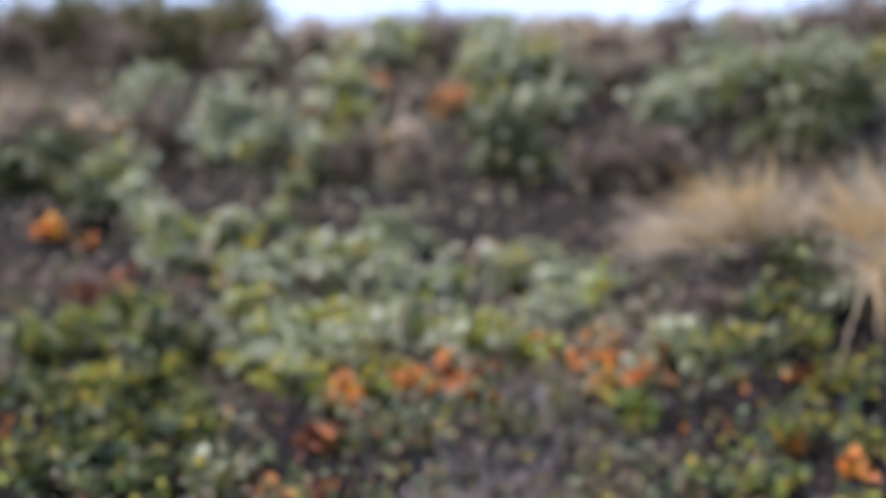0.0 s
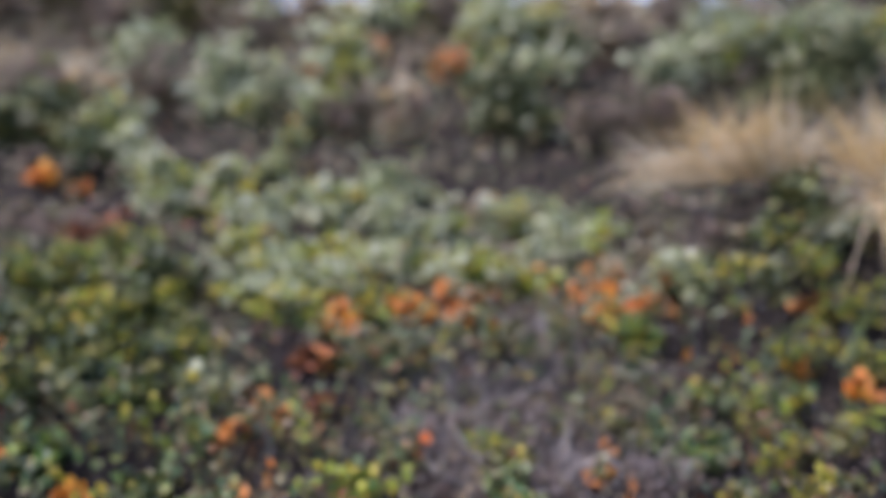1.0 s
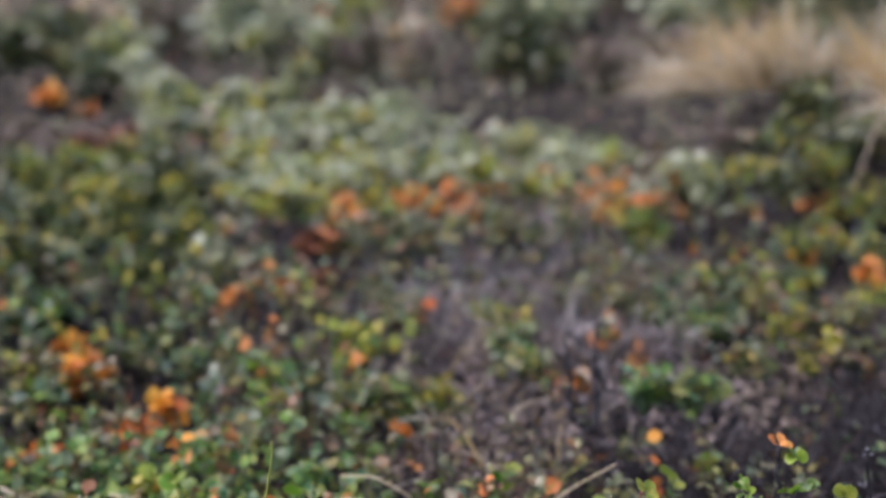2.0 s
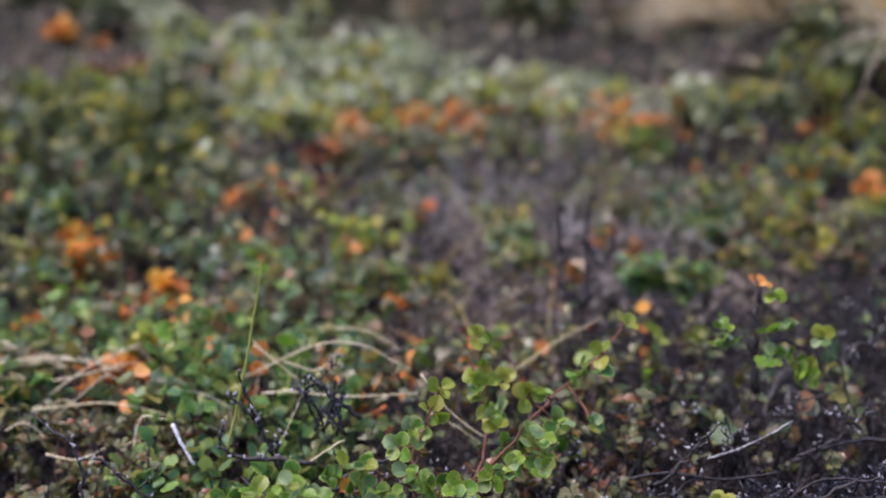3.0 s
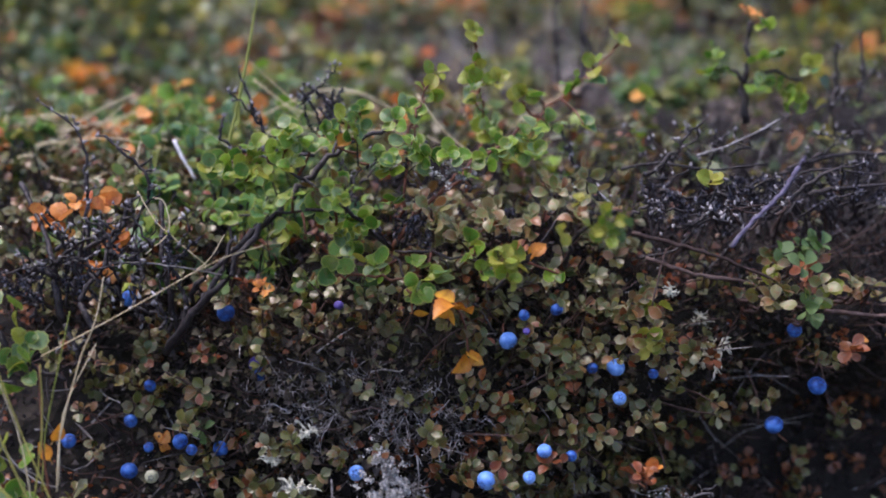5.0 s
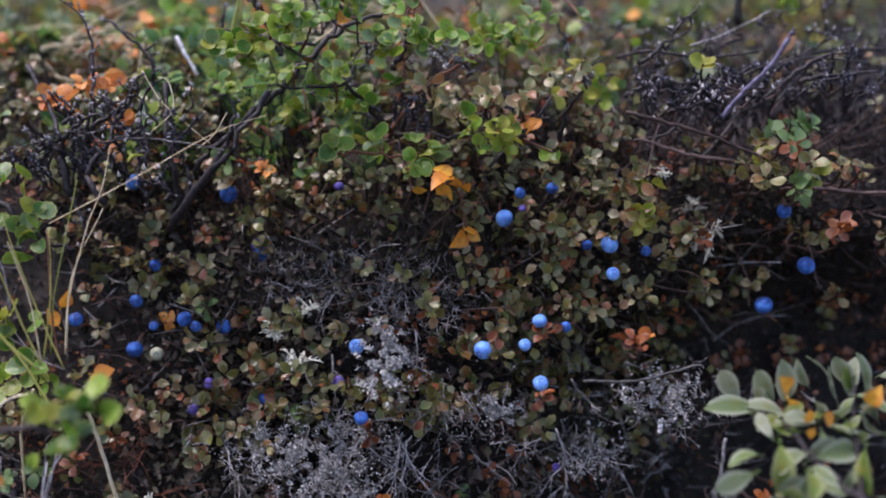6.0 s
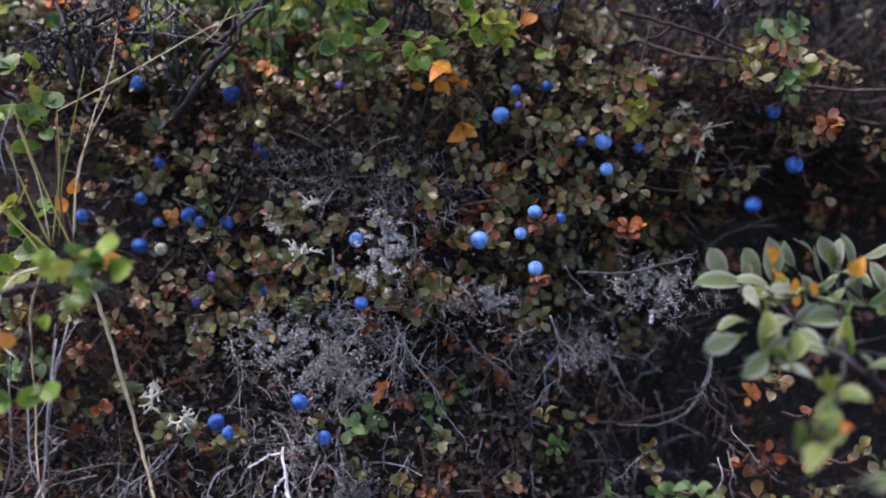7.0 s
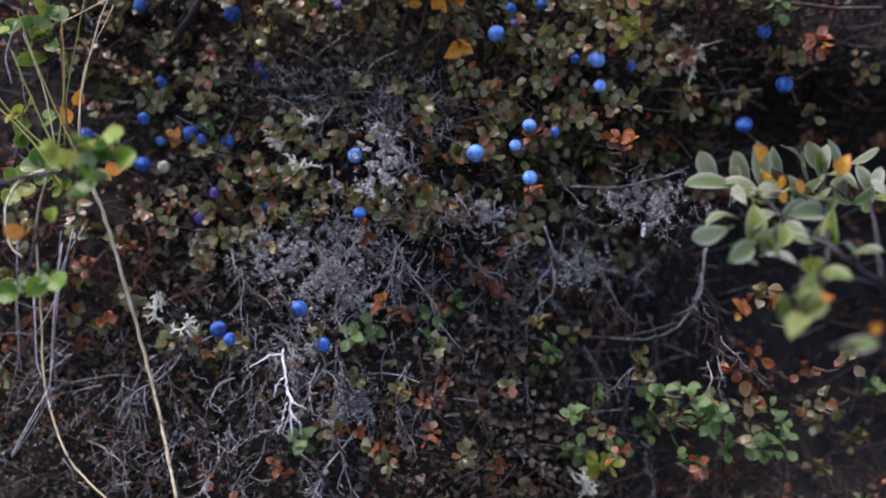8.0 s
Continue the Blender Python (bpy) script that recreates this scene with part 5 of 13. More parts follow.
shrub("bilberry_bush", "low olive-green bilberry bush with bare grey stems", "bilberry", 362, -0.021, 0.894, 0.030, 0.023, OVAL_FAR, OLIVE_LEAF, 282, (0.0076, 0.0127), GREY_TWIG, group="shrubs of the hillside", second=LIME_LEAF, part_two=0.3)
shrub("dwarf_birch", "green dwarf birch with a few yellowing leaves", "dwarf birch", 363, -0.087, 0.909, 0.030, 0.019, ROUND_FAR, DEEP_LEAF, 265, (0.0085, 0.0136), BARK, group="shrubs of the hillside", second=GREEN_LEAF, part_two=0.22)
shrub("dwarf_birch", "green dwarf birch with a few yellowing leaves", "dwarf birch", 364, -0.356, 0.908, 0.030, 0.024, ROUND_FAR, SHADE_LEAF, 286, (0.0085, 0.0136), BARK, group="shrubs of the hillside", second=GREEN_LEAF, part_two=0.22)
shrub("dwarf_birch", "dwarf birch with orange autumn leaves", "dwarf birch", 365, -0.314, 0.942, 0.030, 0.017, ROUND_FAR, ORANGE_LEAF, 110, (0.0085, 0.0145), BARK, group="shrubs of the hillside", second=OLIVE_LEAF, part_two=0.4)
shrub("dwarf_birch", "small dwarf birch with golden orange leaves", "dwarf birch", 366, -0.354, 1.003, 0.030, 0.013, ROUND_FAR, GOLD_LEAF, 90, (0.0093, 0.0153), BARK, group="shrubs of the hillside", second=ORANGE_LEAF, part_two=0.4)
shrub("dwarf_birch", "dwarf birch with orange autumn leaves", "dwarf birch", 367, -0.249, 0.843, 0.030, 0.018, ROUND_FAR, ORANGE_LEAF, 112, (0.0085, 0.0145), BARK, group="shrubs of the hillside", second=OLIVE_LEAF, part_two=0.4)
shrub("dwarf_birch", "small dwarf birch with golden orange leaves", "dwarf birch", 368, -0.233, 0.880, 0.030, 0.014, ROUND_FAR, GOLD_LEAF, 92, (0.0093, 0.0153), BARK, group="shrubs of the hillside", second=ORANGE_LEAF, part_two=0.4)
shrub("dwarf_birch", "dwarf birch with orange autumn leaves", "dwarf birch", 369, -0.181, 0.801, 0.030, 0.013, ROUND_FAR, ORANGE_LEAF, 104, (0.0085, 0.0145), BARK, group="shrubs of the hillside", second=OLIVE_LEAF, part_two=0.4)
shrub("dwarf_birch", "dwarf birch turning yellow-green", "dwarf birch", 370, -0.208, 0.722, 0.030, 0.013, ROUND_FAR, LIME_LEAF, 175, (0.0093, 0.0153), BARK, group="shrubs of the hillside", second=GREEN_LEAF, part_two=0.4)
shrub("bilberry_bush", "low olive-green bilberry bush with bare grey stems", "bilberry", 371, -0.272, 0.698, 0.030, 0.015, OVAL_FAR, OLIVE_LEAF, 250, (0.0076, 0.0127), GREY_TWIG, group="shrubs of the hillside", second=LIME_LEAF, part_two=0.3)
shrub("dwarf_birch", "green dwarf birch with a few yellowing leaves", "dwarf birch", 372, -0.206, 0.973, 0.030, 0.021, ROUND_FAR, DEEP_LEAF, 272, (0.0085, 0.0136), BARK, group="shrubs of the hillside", second=GREEN_LEAF, part_two=0.22)
shrub("dwarf_birch", "green dwarf birch with a few yellowing leaves", "dwarf birch", 373, -0.074, 0.880, 0.030, 0.026, ROUND_FAR, DEEP_LEAF, 293, (0.0085, 0.0136), BARK, group="shrubs of the hillside", second=GREEN_LEAF, part_two=0.22)
shrub("dwarf_birch", "green dwarf birch with a few yellowing leaves", "dwarf birch", 374, -0.050, 0.881, 0.030, 0.019, ROUND_FAR, DEEP_LEAF, 265, (0.0085, 0.0136), BARK, group="shrubs of the hillside", second=GREEN_LEAF, part_two=0.22)
shrub("dwarf_birch", "dwarf birch with orange autumn leaves", "dwarf birch", 375, -0.191, 1.126, 0.030, 0.021, ROUND_FAR, ORANGE_LEAF, 115, (0.0086, 0.0146), BARK, group="shrubs of the hillside", second=OLIVE_LEAF, part_two=0.4)
shrub("dwarf_birch", "dwarf birch with orange autumn leaves", "dwarf birch", 376, -0.227, 1.099, 0.030, 0.009, ROUND_FAR, ORANGE_LEAF, 101, (0.0085, 0.0145), BARK, group="shrubs of the hillside", second=OLIVE_LEAF, part_two=0.4)
shrub("dwarf_birch", "green dwarf birch with a few yellowing leaves", "dwarf birch", 377, -0.128, 0.936, 0.030, 0.020, ROUND_FAR, DEEP_LEAF, 269, (0.0085, 0.0136), BARK, group="shrubs of the hillside", second=GREEN_LEAF, part_two=0.22)
shrub("dwarf_birch", "green dwarf birch with a few yellowing leaves", "dwarf birch", 378, -0.150, 0.838, 0.030, 0.018, ROUND_FAR, DEEP_LEAF, 261, (0.0085, 0.0136), BARK, group="shrubs of the hillside", second=GREEN_LEAF, part_two=0.22)
shrub("dwarf_birch", "green dwarf birch with a few yellowing leaves", "dwarf birch", 379, 0.209, 1.104, 0.030, 0.027, ROUND_FAR, DEEP_LEAF, 298, (0.0085, 0.0136), BARK, group="shrubs of the hillside", second=GREEN_LEAF, part_two=0.22)
shrub("dwarf_birch", "dwarf birch turning yellow-green", "dwarf birch", 380, 0.293, 1.188, 0.030, 0.029, ROUND_FAR, DEEP_LEAF, 219, (0.0097, 0.0158), BARK, group="shrubs of the hillside", second=LIME_LEAF, part_two=0.2)
shrub("dwarf_birch", "dwarf birch turning yellow-green", "dwarf birch", 381, 0.374, 1.187, 0.033, 0.031, ROUND_FAR, DEEP_LEAF, 227, (0.0096, 0.0158), BARK, group="shrubs of the hillside", second=LIME_LEAF, part_two=0.2)
shrub("bilberry_bush", "low olive-green bilberry bush with bare grey stems", "bilberry", 382, 0.323, 1.117, 0.030, 0.024, OVAL_FAR, OLIVE_LEAF, 284, (0.0077, 0.0128), GREY_TWIG, group="shrubs of the hillside", second=LIME_LEAF, part_two=0.3)
shrub("dwarf_birch", "green dwarf birch with a few yellowing leaves", "dwarf birch", 383, 0.048, 0.996, 0.030, 0.019, ROUND_FAR, DEEP_LEAF, 266, (0.0085, 0.0136), BARK, group="shrubs of the hillside", second=GREEN_LEAF, part_two=0.22)
shrub("dwarf_birch", "green dwarf birch with a few yellowing leaves", "dwarf birch", 384, -0.404, 1.267, 0.044, 0.037, ROUND_FAR, SHADE_LEAF, 344, (0.0091, 0.0146), BARK, group="shrubs of the hillside", second=GREEN_LEAF, part_two=0.22)
shrub("dwarf_birch", "green dwarf birch with a few yellowing leaves", "dwarf birch", 385, -0.260, 1.091, 0.038, 0.032, ROUND_FAR, GREEN_LEAF, 320, (0.0085, 0.0136), BARK, group="shrubs of the hillside", second=DEEP_LEAF, part_two=0.5)
shrub("dwarf_birch", "green dwarf birch with a few yellowing leaves", "dwarf birch", 386, -0.055, 1.048, 0.030, 0.020, ROUND_FAR, DEEP_LEAF, 270, (0.0085, 0.0136), BARK, group="shrubs of the hillside", second=GREEN_LEAF, part_two=0.22)
shrub("dwarf_birch", "dwarf birch turning yellow-green", "dwarf birch", 387, 0.034, 1.085, 0.030, 0.016, ROUND_FAR, LIME_LEAF, 182, (0.0093, 0.0153), BARK, group="shrubs of the hillside", second=GREEN_LEAF, part_two=0.4)
shrub("bilberry_bush", "low olive-green bilberry bush with bare grey stems", "bilberry", 388, 0.394, 1.073, 0.033, 0.028, OVAL_FAR, OLIVE_LEAF, 304, (0.0076, 0.0127), GREY_TWIG, group="shrubs of the hillside", second=LIME_LEAF, part_two=0.3)
shrub("dwarf_birch", "dwarf birch with orange autumn leaves", "dwarf birch", 389, -0.292, 0.811, 0.030, 0.020, ROUND_FAR, ORANGE_LEAF, 114, (0.0085, 0.0145), BARK, group="shrubs of the hillside", second=OLIVE_LEAF, part_two=0.4)
shrub("dwarf_birch", "green dwarf birch with a few yellowing leaves", "dwarf birch", 390, -0.245, 0.615, 0.030, 0.016, ROUND_FAR, GREEN_LEAF, 256, (0.0085, 0.0136), BARK, group="shrubs of the hillside", second=DEEP_LEAF, part_two=0.5)
shrub("dwarf_birch", "green dwarf birch with a few yellowing leaves", "dwarf birch", 391, -0.217, 0.639, 0.030, 0.015, ROUND_FAR, DEEP_LEAF, 252, (0.0085, 0.0136), BARK, group="shrubs of the hillside", second=GREEN_LEAF, part_two=0.22)
shrub("dwarf_birch", "green dwarf birch with a few yellowing leaves", "dwarf birch", 392, -0.174, 0.640, 0.030, 0.014, ROUND_FAR, DEEP_LEAF, 246, (0.0085, 0.0136), BARK, group="shrubs of the hillside", second=GREEN_LEAF, part_two=0.22)
shrub("dwarf_birch", "small dwarf birch with golden orange leaves", "dwarf birch", 393, -0.211, 0.692, 0.030, 0.010, ROUND_FAR, GOLD_LEAF, 88, (0.0093, 0.0153), BARK, group="shrubs of the hillside", second=ORANGE_LEAF, part_two=0.4)
shrub("dwarf_birch", "green dwarf birch with a few yellowing leaves", "dwarf birch", 394, -0.173, 0.705, 0.030, 0.013, ROUND_FAR, DEEP_LEAF, 245, (0.0085, 0.0136), BARK, group="shrubs of the hillside", second=GREEN_LEAF, part_two=0.22)
shrub("dwarf_birch", "green dwarf birch with a few yellowing leaves", "dwarf birch", 395, -0.402, 1.066, 0.030, 0.023, ROUND_FAR, GREEN_LEAF, 280, (0.0085, 0.0136), BARK, group="shrubs of the hillside", second=SHADE_LEAF, part_two=0.5)

shrub("willow_shrub", "pale grey-green downy willow shrub on the heath", "willow", 400, -0.271, 1.650, 0.060, 0.050, OVAL_FAR, SAGE_LEAF, 300, (0.0140, 0.0250), BARK, group="shrubs of the hillside", second=LIME_LEAF, part_two=0.2)
shrub("willow_shrub", "pale grey-green downy willow shrub on the heath", "willow", 401, -0.190, 1.540, 0.060, 0.050, OVAL_FAR, SAGE_LEAF, 300, (0.0140, 0.0250), BARK, group="shrubs of the hillside", second=LIME_LEAF, part_two=0.2)
shrub("willow_shrub", "pale grey-green downy willow shrub on the heath", "willow", 402, -0.120, 1.580, 0.055, 0.050, OVAL_FAR, SAGE_LEAF, 300, (0.0140, 0.0250), BARK, group="shrubs of the hillside", second=LIME_LEAF, part_two=0.2)
shrub("dwarf_birch", "dwarf birch turning yellow-green", "dwarf birch", 403, -0.173, 1.720, 0.060, 0.045, ROUND_FAR, LIME_LEAF, 220, (0.0105, 0.0170), BARK, group="shrubs of the hillside", second=SAGE_LEAF, part_two=0.4)
shrub("willow_shrub", "pale grey-green downy willow shrub on the heath", "willow", 404, -0.071, 1.620, 0.050, 0.050, OVAL_FAR, SAGE_LEAF, 300, (0.0140, 0.0250), BARK, group="shrubs of the hillside", second=LIME_LEAF, part_two=0.2)
shrub("dwarf_birch", "dwarf birch turning yellow-green", "dwarf birch", 405, -0.219, 1.460, 0.050, 0.045, ROUND_FAR, LIME_LEAF, 220, (0.0105, 0.0170), BARK, group="shrubs of the hillside", second=SAGE_LEAF, part_two=0.4)
shrub("dwarf_birch", "dwarf birch turning yellow-green", "dwarf birch", 406, -0.341, 1.800, 0.060, 0.045, ROUND_FAR, LIME_LEAF, 220, (0.0105, 0.0170), BARK, group="shrubs of the hillside", second=SAGE_LEAF, part_two=0.4)
shrub("dwarf_birch", "dwarf birch turning yellow-green", "dwarf birch", 407, 0.070, 1.700, 0.050, 0.045, ROUND_FAR, LIME_LEAF, 220, (0.0105, 0.0170), BARK, group="shrubs of the hillside", second=SAGE_LEAF, part_two=0.4)
shrub("willow_shrub", "pale grey-green downy willow shrub on the heath", "willow", 408, 0.190, 1.770, 0.070, 0.050, OVAL_FAR, SAGE_LEAF, 300, (0.0140, 0.0250), BARK, group="shrubs of the hillside", second=LIME_LEAF, part_two=0.2)
shrub("dwarf_birch", "dwarf birch turning yellow-green", "dwarf birch", 409, -0.095, 1.430, 0.040, 0.045, ROUND_FAR, LIME_LEAF, 220, (0.0105, 0.0170), BARK, group="shrubs of the hillside", second=SAGE_LEAF, part_two=0.4)
shrub("willow_shrub", "pale grey-green downy willow shrub on the heath", "willow", 410, -0.020, 1.810, 0.060, 0.050, OVAL_FAR, SAGE_LEAF, 300, (0.0140, 0.0250), BARK, group="shrubs of the hillside", second=LIME_LEAF, part_two=0.2)


# grass tussocks on the slope
tussock("tussock of long blond dry grass beside a dark hollow", 31, 0.48, 1.55, 300, 0.17, 0.15, (-0.22, -0.1), TAN_BLADE, base_lift=0.03)
tussock("blond dry grass leaning out of a tussock", 33, 0.40, 1.56, 150, 0.17, 0.12, (-1.0, -0.1), TAN_BLADE, up=0.9, base_lift=0.06)
tussock("tussock of golden dry grass with hanging blades", 32, 0.665, 1.53, 420, 0.22, 0.17, (-0.02, -0.1), TAN_BLADE, base_lift=0.03)
tussock("low tuft of tan grass near the crest", 34, -1.15, 2.75, 420, 0.22, 0.4, (0.1, -0.1), TAN_BLADE)
tussock("low tuft of tan grass on the slope", 35, -0.10, 2.55, 160, 0.16, 0.16, (0.1, -0.1), TAN_BLADE)
tussock("dry grass blades hanging over the side of a mound", 36, 0.645, 1.42, 200, 0.22, 0.20, (-0.05, -0.8), TAN_BLADE, up=0.15, base_lift=0.10)
tussock("golden blades standing up out of a dry tussock", 41, 0.425, 1.56, 70, 0.13, 0.20, (-0.1, -0.05), GOLD_BLADE, base_lift=0.10)
tussock("golden blades standing up out of a dry tussock", 42, 0.615, 1.52, 70, 0.17, 0.12, (-0.05, -0.1), GOLD_BLADE, base_lift=0.06)
tussock("pale blades arching over the edge of a tussock", 38, 0.37, 1.53, 45, 0.13, 0.10, (-0.9, -0.25), TAN_BLADE, up=0.6, base_lift=0.09)


# ---- the near plants, piece by piece ----
BERRY = rough_material("blue_bloom_berry", [(0.008, 0.02, 0.08), (0.022, 0.10, 0.38), (0.07, 0.24, 0.66)], 3.0, 0.55, 0.15, 0.0005, 0.25)
PURPLE = rough_material("purple_berry", [(0.05, 0.03, 0.13), (0.11, 0.08, 0.33), (0.17, 0.13, 0.45)], 3.0, 0.55, 0.15, 0.0005, 0.25)
# lit copy of the blue berry: bloom plus light falling on it, both in the colour
LIT_BERRY = rough_material("lit_blue_bloom_berry", [(0.05, 0.16, 0.50), (0.12, 0.30, 0.72), (0.25, 0.46, 0.85)], 3.0, 0.6, 0.15, 0.0005, 0.25)
PALE_BERRY = rough_material("unripe_pale_berry", [(0.30, 0.31, 0.20), (0.46, 0.46, 0.32), (0.55, 0.55, 0.42)], 3.0, 0.5, 0.1, 0.0005, 0.1)
CALYX = rough_material("dark_calyx", [(0.02, 0.02, 0.05), (0.05, 0.05, 0.12), (0.09, 0.08, 0.16)], 300.0, 0.7, 0.3, 0.0005, 0.1)
BUD = rough_material("grey_bud", [(0.06, 0.056, 0.062), (0.20, 0.192, 0.205), (0.50, 0.49, 0.52)], 3.0, 0.6, 0.4, 0.0006, 0.6)
VIOLET_BARK = rough_material("violet_grey_bark", [(0.05, 0.045, 0.075), (0.12, 0.11, 0.18), (0.22, 0.2, 0.29)], 300.0, 0.7, 0.6, 0.001)
WHITE_STEM = rough_material("bleached_stem", [(0.48, 0.48, 0.53), (0.66, 0.66, 0.71), (0.84, 0.84, 0.88)], 300.0, 0.6, 0.3, 0.0006)
FRESH_LEAF = leaf_material("fresh_green_leaf", [(0.05, 0.11, 0.03), (0.09, 0.175, 0.05), (0.13, 0.21, 0.07)], 0.4, 0.3, spotted=0.15)
HEATH_TIP = rough_material("withered_heath_tip", [(0.016, 0.014, 0.016), (0.035, 0.032, 0.036), (0.17, 0.16, 0.18)], 500.0, 0.8, 0.4, 0.0006, 0.7)


def crenate_meshes(name, material, teeth=11, depth=0.055, wide=1.0, stalk=0.25):
    """Three round leaves with a scalloped margin, each with its stalk."""
    out = []
    for k, (fold, curl) in enumerate(((0.28, 0.30), (0.12, -0.22), (0.48, 0.50))):
        n = teeth * 2
        a = (np.arange(n) + 0.5) / n * 2 * np.pi
        r = 0.5 * (1 + depth * np.where(np.arange(n) % 2 == 0, 1, -1))
        rim_x, rim_y = 0.5 - r * np.cos(a), wide * r * np.sin(a)
        rings = [np.stack([0.46 + q * (rim_x - 0.46), q * rim_y], 1) for q in (0.45, 0.84, 1.0)]
        flat = np.concatenate([np.array([[0.46, 0.0]])] + rings)
        wave = 0.03 * np.sin(3 * np.arctan2(flat[:, 1], flat[:, 0] - 0.46) + k)
        z = fold * np.abs(flat[:, 1]) - curl * (flat[:, 0] - 0.35) ** 2 + wave * np.hypot(flat[:, 0] - 0.46, flat[:, 1]) * 2
        f = [(0, 1 + i, 1 + (i + 1) % n) for i in range(n)]
        for ring in range(2):
            for i in range(n):
                q, w = 1 + ring * n + i, 1 + ring * n + (i + 1) % n
                f += [(q, q + n, w + n), (q, w + n, w)]
        rim = np.concatenate([[0.0], np.zeros(n), np.full(n, 0.35), np.ones(n)]).astype(np.float32)
        shape = Shape()
        shape.add(np.concatenate([flat, z[:, None]], 1), f, rim)
        shape.add(*tube([(-stalk, 0, -0.04), (0, 0, -curl * 0.12), (0.3, 0, -0.006)], 0.028, 0.012, 3))
        out.append(shape.mesh(name, material))
    return out


def leaf_meshes(name, kind, material, rows, notch=0.0, stalk=0.25):
    """Three leaves of different bend, each with its stalk."""
    out = []
    for k, (fold, curl) in enumerate(((0.30, 0.35), (0.08, -0.25), (0.55, 0.55))):
        shape = Shape()
        v, f = leaf_shape(kind, rows, fold, curl, notch)
        shape.add(v, f)
        shape.add(*tube([(-stalk, 0, -0.04), (0, 0, v[0][2]), (0.3, 0, np.interp(0.3, v[: rows + 1, 0], v[: rows + 1, 2]) - 0.004)], 0.028, 0.012, 3))
        me = shape.mesh(name, material)
        rim = np.zeros(len(me.vertices), np.float32)
        rim[rows + 1 : rows + 1 + 2 * (rows - 1)] = 1
        me.attributes.new("rim", "FLOAT", "POINT").data.foreach_set("value", rim)
        out.append(me)
    return out


def close_leaf(name, colours, rough, through, rim, spot=(0.10, 0.05, 0.02), spotted=0.4, shine=0.5):
    """The leaf material for leaves that are objects one unit long."""
    return leaf_material(name, colours, rough, through, spot, spotted, 3.2, rim, shine, True)


NEAR_GREEN = close_leaf("crenate_birch_leaf", [(0.032, 0.11, 0.014), (0.075, 0.20, 0.019), (0.125, 0.275, 0.026), (0.235, 0.36, 0.041), (0.045, 0.15, 0.038), (0.21, 0.31, 0.15), (0.045, 0.135, 0.015), (0.29, 0.31, 0.041), (0.09, 0.225, 0.028)], 0.34, 0.40, ((0.48, 0.54, 0.13), 0.35, 0.65), (0.12, 0.09, 0.021), 0.5, 0.4)
NEAR_LIME = close_leaf("yellowing_crenate_leaf", [(0.13, 0.22, 0.02), (0.19, 0.28, 0.03), (0.31, 0.31, 0.05), (0.10, 0.19, 0.015)], 0.38, 0.38, ((0.46, 0.40, 0.10), 0.35, 0.5), (0.20, 0.10, 0.01), 0.4, 0.35)
NEAR_ORANGE = close_leaf("orange_crenate_leaf", [(0.50, 0.16, 0.04), (0.66, 0.27, 0.08), (0.72, 0.32, 0.06), (0.46, 0.11, 0.03)], 0.45, 0.35, ((0.55, 0.16, 0.03), 0.5, 0.5), (0.36, 0.07, 0.02), 0.6)
NEAR_GOLD = close_leaf("golden_crenate_leaf", [(0.70, 0.30, 0.03), (0.75, 0.40, 0.04), (0.66, 0.22, 0.03)], 0.45, 0.35, ((0.5, 0.14, 0.03), 0.4, 0.6), (0.4, 0.12, 0.02), 0.6)
NEAR_OLIVE = close_leaf("small_bilberry_leaf", [(r * 1.05, g * 0.96, b * 0.92) for r, g, b in OLIVES], 0.27, 0.28, ((0.38, 0.34, 0.21), 0.76, 0.55), (0.17, 0.045, 0.018), 0.6, 0.45)
NEAR_KHAKI = close_leaf("khaki_bilberry_leaf", [(0.10, 0.13, 0.035), (0.15, 0.17, 0.05), (0.20, 0.19, 0.08), (0.12, 0.145, 0.06), (0.24, 0.10, 0.035), (0.22, 0.225, 0.11)], 0.3, 0.32, ((0.42, 0.38, 0.22), 0.72, 0.65), (0.24, 0.07, 0.025), 0.55, 0.55)
NEAR_RUST = close_leaf("small_rusty_leaf", [(0.07, 0.02, 0.010), (0.20, 0.05, 0.014), (0.32, 0.08, 0.02), (0.12, 0.035, 0.018), (0.40, 0.13, 0.03)], 0.4, 0.3, ((0.40, 0.22, 0.14), 0.5, 0.4), (0.05, 0.02, 0.01), 0.5)
NEAR_WILLOW = close_leaf("felted_willow_leaf", [(0.08, 0.135, 0.04), (0.12, 0.17, 0.07), (0.20, 0.235, 0.15), (0.09, 0.16, 0.025), (0.28, 0.31, 0.23), (0.15, 0.195, 0.10)], 0.55, 0.34, ((0.44, 0.47, 0.38), 0.45, 0.65), (0.14, 0.16, 0.02), 0.45)
NEAR_WILLOW_GREEN = close_leaf("green_willow_leaf", [(0.06, 0.12, 0.012), (0.10, 0.18, 0.025), (0.16, 0.20, 0.035)], 0.5, 0.32, ((0.34, 0.36, 0.18), 0.3, 0.6), (0.24, 0.17, 0.02), 0.5)
